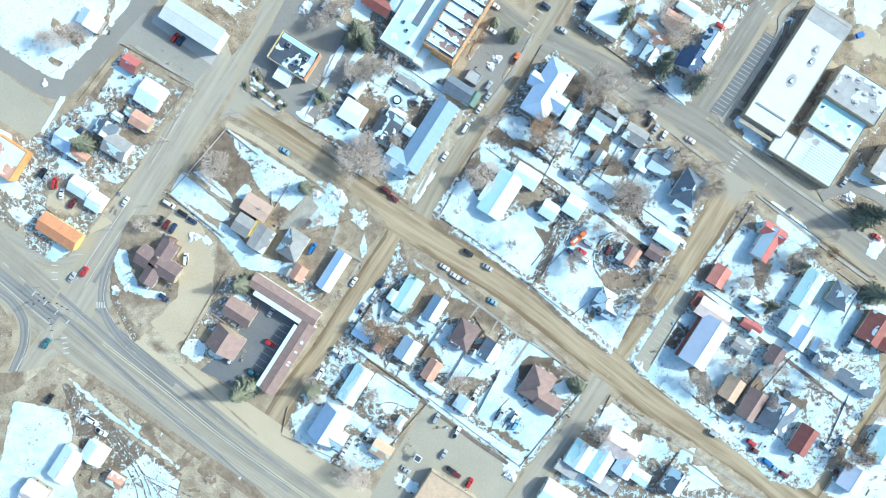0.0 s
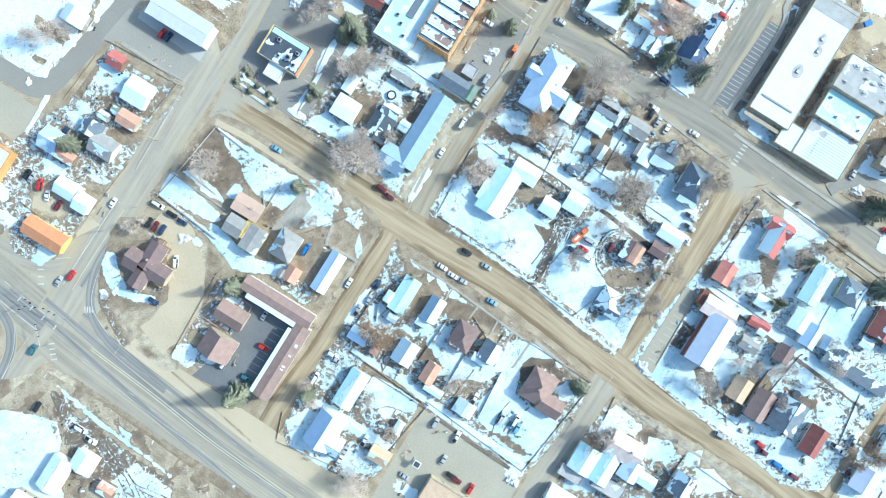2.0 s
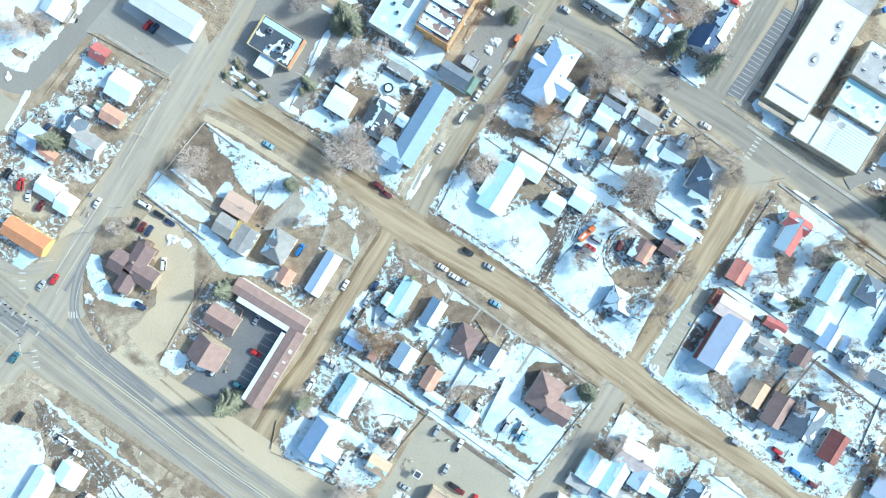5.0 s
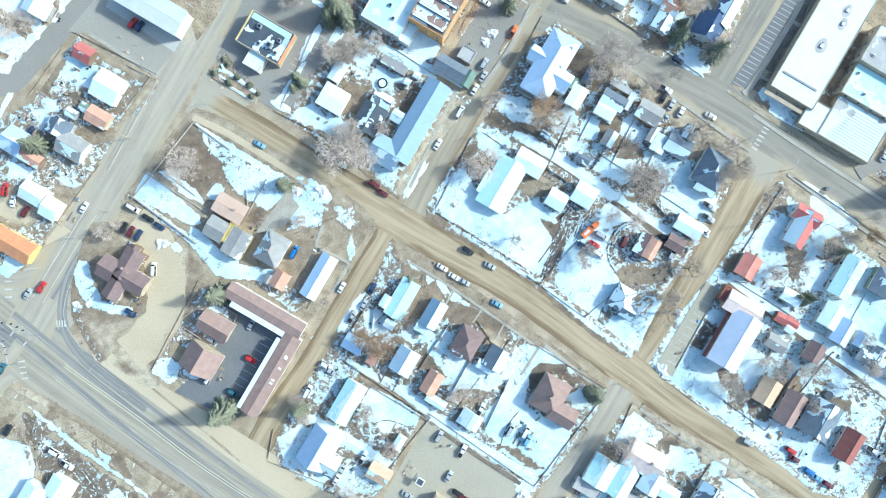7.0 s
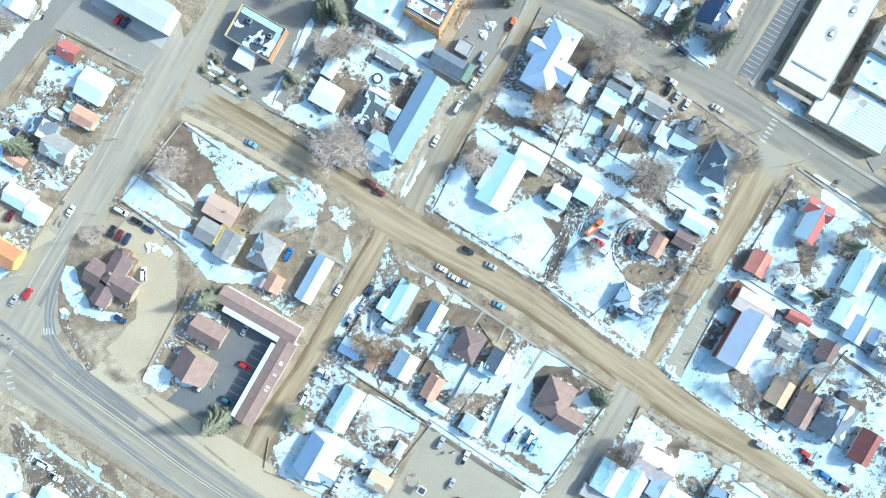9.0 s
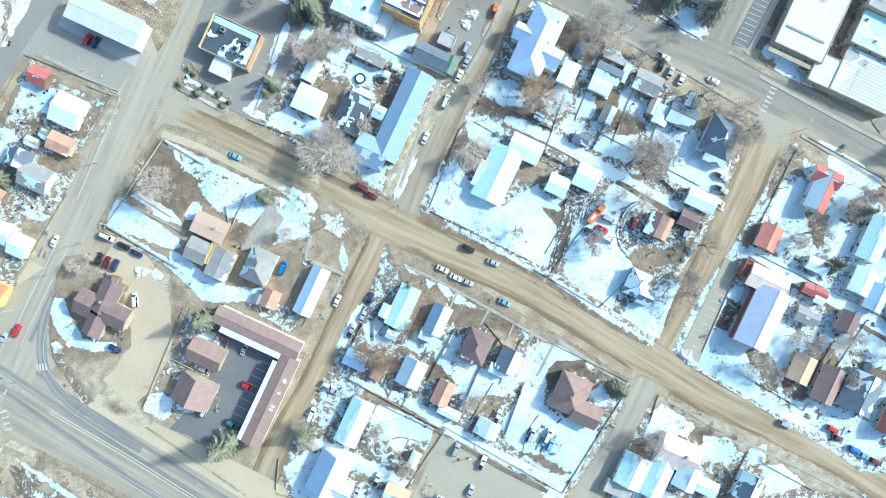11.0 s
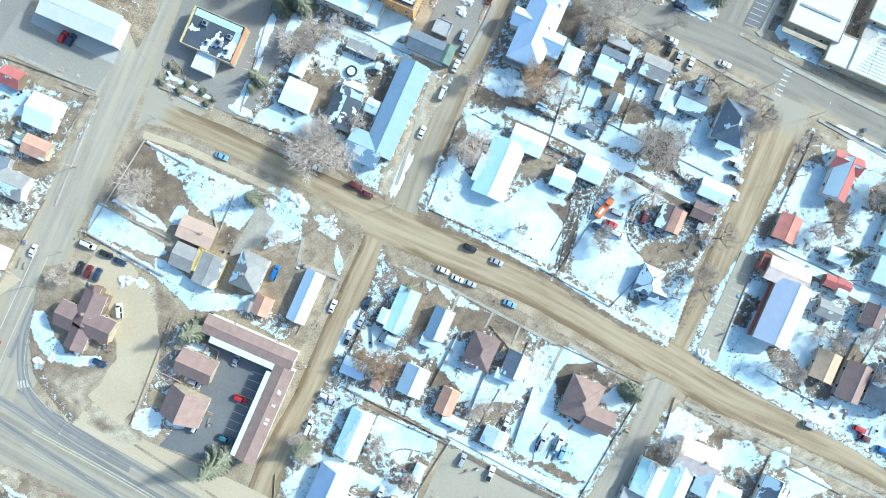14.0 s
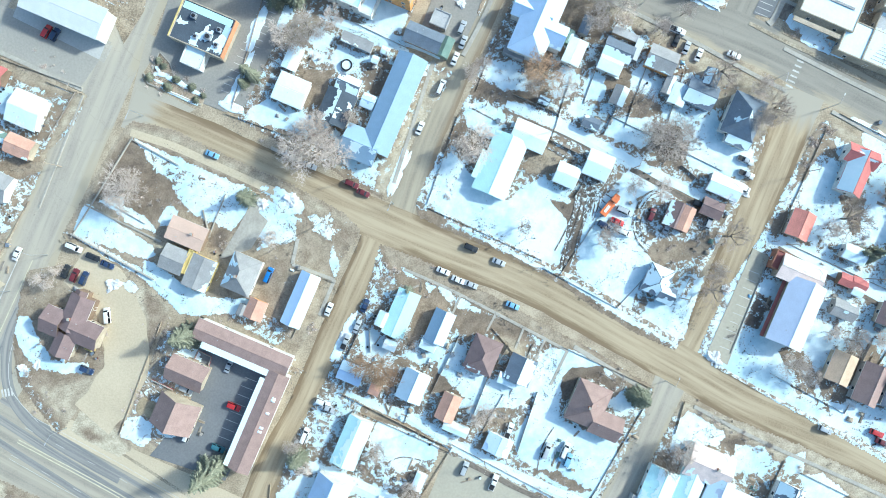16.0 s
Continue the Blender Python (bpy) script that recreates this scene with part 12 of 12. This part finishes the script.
car("pickup", "c_white", 13.96, -64.56, 57.5, z=0.16, label="white pickup truck parked on a snowy yard")
car("van", "c_silver", 25.18, -73.29, 57.5, z=0.16, label="silver van parked on a snowy yard")
car("van", "c_white", 31.41, -74.04, 57.5, z=0.16, label="white van parked on a snowy yard")
car("suv", "c_sky", 31.91, -77.53, 57.5, z=0.16, label="light blue sport utility car parked on a snowy yard")
car("pickup", "c_white", -150.57, -80.77, -32.5, z=0.16, label="white pickup truck parked on a snowy yard")
car("suv", "c_black", -173.5, -66.06, 57.5, z=0.16, label="black sport utility car parked on a snowy yard")
car("van", "c_white", -154.81, -75.78, -32.5, z=0.16, label="white van parked on a snowy yard")
car("sedan", "c_silver", 176.99, 29.66, 57.5, z=0.16, label="silver sedan car parked on a snowy yard")
car("sedan", "c_red", 191.45, 5.23, -32.5, z=0.045, label="red sedan car parked on the street")
car("suv", "c_black", 89.49, 0.25, -32.5, z=0.16, label="black sport utility car parked on a snowy yard")
car("suv", "c_maroon", 73.04, -0.5, 57.5, z=0.16, label="maroon sport utility car parked on a snowy yard")
car("sedan", "c_silver", 77.53, -5.48, 57.5, z=0.16, label="silver sedan car parked on a snowy yard")
car("suv", "c_silver", 91.74, -5.98, 57.5, z=0.16, label="silver sport utility car parked on a snowy yard")
car("van", "c_silver", 64.07, 2.24, -32.5, z=0.16, label="silver van parked on a snowy yard")
car("sedan", "c_red", 61.32, -1, -32.5, z=0.16, label="red sedan car parked on a snowy yard")
car("suv", "c_navy", 56.84, -1.5, -32.5, z=0.16, label="navy blue sport utility car parked on a snowy yard")
car("van", "c_white", 62.57, -4.74, -32.5, z=0.16, label="white van parked on a snowy yard")
car("suv", "c_silver", -17.45, -76.53, 57.5, z=0.16, label="silver sport utility car parked on a snowy yard")
car("pickup", "c_white", -33.4, -82.01, 57.5, z=0.16, label="white pickup truck parked on a snowy yard")
car("sedan", "c_black", 90.74, 56.09, 57.5, z=0.16, label="black sedan car parked on a snowy yard")
car("sedan", "c_silver", 93.73, 53.1, 57.5, z=0.16, label="silver sedan car parked on a snowy yard")
car("sedan", "c_white", 97.47, 50.11, 57.5, z=0.16, label="white sedan car parked on a snowy yard")
car("suv", "c_silver", -52.1, 107.94, 57.5, z=0.16, label="silver sport utility car parked on a snowy yard")
car("sedan", "c_silver", 0.25, -90.74, 57.5, z=0.09, label="silver sedan car parked on a parking lot")
car("pickup", "c_white", 176, -84.51, 57.5, z=0.16, label="white pickup truck parked on a snowy yard")
car("sedan", "c_maroon", 137.36, -88.75, -32.5, z=0.16, label="maroon sedan car parked on a snowy yard")
car("suv", "c_white", 188.46, -82.01, 57.5, z=0.16, label="white sport utility car parked on a snowy yard")

# ---- fences ----
fence(-109.84, 35.28, -96.08, 24.02, 0.6, "wood", "weathered brown board fence with square posts")
fence(-121.1, 76.56, -112.35, 71.56, 0.55, "grey_wood", "grey weathered board fence along a lot")
fence(-112.35, 71.56, -124.86, 56.55, 0.55, "grey_wood", "grey weathered board fence along a lot")
fence(-142.37, 90.83, -109.84, 72.81, 0.55, "grey_wood", "grey weathered board fence along a lot")
fence(-161.14, 65.31, -146.12, 85.32, 0.6, "wood", "weathered brown board fence with square posts")
fence(-1, 14.01, 34.03, -9.76, 0.55, "grey_wood", "grey weathered board fence along a lot")
fence(34.03, -12.26, 56.55, -29.78, 0.55, "grey_wood", "grey weathered board fence along a lot")
fence(14.01, 42.79, -1, 15.26, 0.6, "wood", "weathered brown board fence with square posts")
fence(44.04, 90.33, 21.52, 50.29, 0.6, "wood", "weathered brown board fence with square posts")
fence(64.05, 35.28, 99.08, 10.26, 0.55, "grey_wood", "grey weathered board fence along a lot")
fence(39.03, -16.01, 56.55, 2.75, 0.6, "wood", "weathered brown board fence with square posts")
fence(56.55, -29.78, 69.06, -19.77, 0.6, "wood", "weathered brown board fence with square posts")
fence(-36.03, 15.26, -63.55, 5.25, 0.55, "grey_wood", "grey weathered board fence along a lot")
fence(-47.29, 0.25, -36.03, -6.01, 0.55, "grey_wood", "grey weathered board fence along a lot")
fence(-82.32, -9.76, -61.05, -24.77, 0.6, "wood", "weathered brown board fence with square posts")
fence(-53.55, -22.27, -41.03, -4.75, 0.55, "grey_wood", "grey weathered board fence along a lot")
fence(-6.01, -66.06, 34.03, -96.08, 0.6, "wood", "weathered brown board fence with square posts")
fence(-6.01, -67.31, -23.52, -87.32, 0.6, "wood", "weathered brown board fence with square posts")
fence(34.03, -96.08, 51.54, -74.81, 0.6, "wood", "weathered brown board fence with square posts")
fence(51.54, -74.81, 64.05, -59.8, 0.6, "wood", "weathered brown board fence with square posts")
fence(36.53, -39.78, 64.05, -58.55, 0.6, "wood", "weathered brown board fence with square posts")
fence(-36.03, -49.79, -7.26, -68.56, 0.6, "wood", "weathered brown board fence with square posts")
fence(14.01, -29.78, 21.52, -42.29, 0.6, "wood", "weathered brown board fence with square posts")
fence(26.52, -37.28, 16.51, -52.29, 0.55, "grey_wood", "grey weathered board fence along a lot")
fence(-68.56, -69.81, -71.06, -81.07, 0.6, "wood", "weathered brown board fence with square posts")
fence(-71.06, -82.32, -46.04, -93.58, 0.6, "wood", "weathered brown board fence with square posts")
fence(-21.02, -57.3, -11.01, -39.78, 0.6, "wood", "weathered brown board fence with square posts")
fence(14.01, -52.29, 4, -64.8, 0.55, "grey_wood", "grey weathered board fence along a lot")
fence(114.1, -14.76, 136.62, 19.02, 0.6, "wood", "weathered brown board fence with square posts")
fence(116.6, -17.26, 179.15, -59.8, 0.6, "wood", "weathered brown board fence with square posts")
fence(141.62, 22.77, 189.16, -12.26, 0.6, "wood", "weathered brown board fence with square posts")
fence(159.14, -39.78, 174.15, -14.76, 0.55, "trim", "white painted board fence round a yard")
fence(174.15, -9.76, 184.16, -17.26, 0.55, "trim", "white painted board fence round a yard")
fence(184.16, -17.26, 176.65, -32.28, 0.55, "trim", "white painted board fence round a yard")
fence(139.12, -64.8, 154.13, -47.29, 0.6, "wood", "weathered brown board fence with square posts")
fence(126.61, -77.32, 139.12, -59.8, 0.6, "wood", "weathered brown board fence with square posts")
fence(104.09, -59.8, 126.61, -77.32, 0.55, "grey_wood", "grey weathered board fence along a lot")
fence(179.15, -64.8, 169.14, -87.32, 0.6, "wood", "weathered brown board fence with square posts")
fence(92.0, -51.0, 108.6, -23.4, 0.55, "steel", "grey metal fence with posts")
fence(74.06, -64.8, 69.06, -74.81, 0.6, "wood", "weathered brown board fence with square posts")
fence(104.09, -89.83, 91.58, -107.34, 0.6, "wood", "weathered brown board fence with square posts")
fence(109.09, -94.83, 126.61, -107.34, 0.6, "wood", "weathered brown board fence with square posts")
fence(64.05, 95.33, 106.59, 64.05, 0.55, "grey_wood", "grey weathered board fence along a lot")
fence(99.08, 70.31, 84.07, 85.32, 0.6, "wood", "weathered brown board fence with square posts")
fence(129.11, 107.84, 114.1, 82.82, 0.6, "wood", "weathered brown board fence with square posts")
fence(-41.03, 100.34, -61.05, 57.8, 0.6, "wood", "weathered brown board fence with square posts")
fence(-23.52, 85.32, 1.5, 67.81, 0.6, "wood", "weathered brown board fence with square posts")
fence(-33.53, 45.29, -21.02, 65.31, 0.6, "wood", "weathered brown board fence with square posts")
fence(-63.55, 56.55, -41.03, 44.04, 0.6, "wood", "weathered brown board fence with square posts")
fence(-171.15, 45.29, -181.15, 32.78, 0.6, "wood", "weathered brown board fence with square posts")
fence(-151.13, 15.26, -133.61, 37.78, 0.6, "wood", "weathered brown board fence with square posts")
fence(-181.15, 22.77, -158.63, 5.25, 0.6, "wood", "weathered brown board fence with square posts")
fence(-116.1, -44.79, -96.08, -9.76, 0.6, "wood", "weathered brown board fence with square posts")
fence(54.05, 50.29, 44.04, 30.28, 0.6, "wood", "weathered brown board fence with square posts")
fence(69.06, 62.8, 56.55, 40.28, 0.6, "wood", "weathered brown board fence with square posts")
fence(81.57, 52.79, 69.06, 30.28, 0.6, "wood", "weathered brown board fence with square posts")
fence(91.58, 45.29, 81.57, 25.27, 0.6, "wood", "weathered brown board fence with square posts")

# ---- yard clutter ----
clutter(-140.9, 61.2, 3.2, 4, 305)
clutter(-144.4, 60.8, 3.2, 4, 306)
clutter(-149.6, 37.1, 3.2, 4, 307)
clutter(-161.9, 56.2, 3.2, 4, 308)
clutter(-156.6, 48.6, 3.2, 4, 309)
clutter(-148.4, 96.4, 3.2, 4, 311)
clutter(-146.5, 16.5, 3.2, 4, 313)
clutter(-118.9, 6, 3.2, 4, 315)
clutter(-137.1, -10.5, 3.2, 4, 316)
clutter(-127.4, -17.1, 3.2, 4, 317)
clutter(-123.2, -16.4, 3.2, 4, 318)
clutter(-125.5, -2.5, 3.2, 4, 319)
clutter(-74.3, 10.1, 3.2, 4, 321)
clutter(-86.9, -46.9, 3.2, 4, 328)
clutter(-56.8, -87.6, 3.2, 4, 330)
clutter(-20.7, -52.8, 3.2, 4, 336)
clutter(-0.4, -46.4, 3.2, 4, 337)
clutter(55.3, -100, 3.2, 4, 341)
clutter(75.3, -85.9, 3.2, 4, 343)
clutter(59.6, -115.8, 3.2, 4, 348)
clutter(131.5, -79.2, 3.2, 4, 352)
clutter(154.6, -95, 3.2, 4, 354)
clutter(153.8, -46.9, 3.2, 4, 361)
clutter(189, -38.6, 3.2, 4, 365)
clutter(97.5, -110.9, 3.2, 4, 368)
clutter(150.9, 14.7, 3.2, 4, 372)
clutter(151.8, -11.8, 3.2, 4, 374)
clutter(184.4, -26, 3.2, 4, 375)
clutter(28.8, 37.5, 3.2, 4, 380)
clutter(50.5, 23.6, 3.2, 4, 382)
clutter(12.1, 78.8, 3.2, 4, 396)
clutter(82, 101.8, 3.2, 4, 402)
clutter(115, 91.8, 3.2, 4, 405)
clutter(109.6, 96.1, 3.2, 4, 407)
clutter(191.4, 28.7, 3.2, 4, 414)
clutter(-23.9, 116.4, 3.2, 4, 417)
clutter(-15, 115.5, 3.2, 4, 418)
clutter(-186.5, -117.3, 3.2, 4, 421)
clutter(60.7, 57.4, 3.2, 4, 429)
clutter(109.7, 28.2, 3.2, 4, 437)
clutter(-45.5, 52.5, 3.2, 4, 441)
clutter(-85.8, 11.6, 3.2, 4, 450)
clutter(-9.6, -10.6, 3.2, 4, 455)
clutter(-26, -29.4, 3.2, 4, 456)
clutter(-8.3, -33.2, 3.2, 4, 457)
clutter(-1.1, -35.8, 3.2, 4, 460)
clutter(36, -67, 3.2, 4, 463)
clutter(55.3, -71.9, 3.2, 4, 464)
clutter(-146.12, 66.56, 6.5, 12, 1)
clutter(-153.63, 56.55, 5.5, 7, 2)
clutter(-137.37, 72.81, 5, 5, 3)
clutter(-123.6, 64.05, 3.5, 5, 4)
clutter(-148.63, 35.28, 7.5, 8, 5)
clutter(-158.63, 32.78, 5, 6, 6)
clutter(-143.62, 24.02, 4, 4, 7)
clutter(57.8, -2.25, 6, 12, 8)
clutter(69.06, 4, 5, 8, 9)
clutter(76.56, 12.76, 5, 6, 10)
clutter(95.33, -3.5, 4, 8, 11)
clutter(89.08, -14.76, 6, 7, 12)
clutter(-23.52, 46.54, 4, 6, 13)
clutter(-11.01, 62.8, 5, 10, 14)
clutter(-32.28, 67.81, 5, 5, 15)
clutter(-14.76, 51.54, 3, 5, 16)
clutter(-36.03, -39.78, 7.5, 8, 17)
clutter(-23.52, -49.79, 6, 8, 18)
clutter(-46.04, -49.79, 6, 8, 19)
clutter(-16.01, -62.3, 6, 6, 20)
clutter(-23.52, -74.81, 6.5, 8, 21)
clutter(-36.03, -69.81, 6, 6, 22)
clutter(-8.51, -37.28, 5, 6, 23)
clutter(-1, -52.29, 4.5, 5, 24)
clutter(16.51, -62.3, 5, 6, 25)
clutter(29.02, -74.81, 6, 10, 26)
clutter(-56.05, -59.8, 5, 5, 27)
clutter(-36.03, -82.32, 5, 6, 28)
clutter(-16.01, -104.84, 5, 6, 29)
clutter(-1, -78.57, 5, 4, 30)
clutter(91.58, -97.33, 6.5, 8, 31)
clutter(104.09, -102.34, 5, 6, 32)
clutter(139.12, -84.82, 5, 6, 33)
clutter(151.63, -62.3, 6.5, 8, 34)
clutter(131.61, -49.79, 7.5, 8, 35)
clutter(144.12, -52.29, 5, 6, 36)
clutter(164.14, -64.8, 6.5, 8, 37)
clutter(174.15, -84.82, 5, 8, 38)
clutter(129.11, -39.78, 5, 6, 39)
clutter(186.66, -89.83, 7.5, 8, 40)
clutter(179.15, -104.84, 6, 8, 41)
clutter(99.08, 95.33, 6.5, 8, 42)
clutter(94.08, 82.82, 5.5, 6, 43)
clutter(86.57, 95.33, 4, 4, 44)
clutter(109.09, 100.34, 5.5, 6, 45)
clutter(121.6, 97.83, 3.5, 4, 46)
clutter(61.55, 62.8, 5.5, 6, 47)
clutter(69.06, 47.79, 4.5, 5, 48)
clutter(79.07, 45.29, 4, 5, 49)
clutter(91.58, 47.79, 4, 5, 50)
clutter(44.04, 50.29, 5, 4, 51)
clutter(62.8, 34.03, 4.5, 5, 52)
clutter(-158.63, -69.81, 6, 10, 53)
clutter(-153.63, -79.82, 5.5, 6, 54)
clutter(-166.14, -74.81, 4, 4, 55)
clutter(-138.62, -102.34, 7.5, 10, 56)
clutter(-153.63, -102.34, 6, 10, 57)
clutter(-121.1, -104.84, 7.5, 6, 58)
clutter(-66.06, -9.76, 3, 4, 59)
clutter(-83.57, -17.26, 4, 4, 60)
clutter(-118.6, -9.76, 2.5, 4, 61)
clutter(-86.07, -26.02, 3.5, 4, 62)
clutter(-48.54, 0.25, 2.5, 3, 63)
clutter(-21.02, -24.77, 4, 4, 64)
clutter(-23.52, -19.77, 2.5, 3, 65)
clutter(104.09, -34.78, 4, 6, 66)
clutter(140.37, -27.27, 4.5, 5, 67)
clutter(179.15, -39.78, 5, 5, 68)
clutter(189.16, 32.78, 4, 4, 69)
clutter(164.14, -44.79, 4, 4, 70)
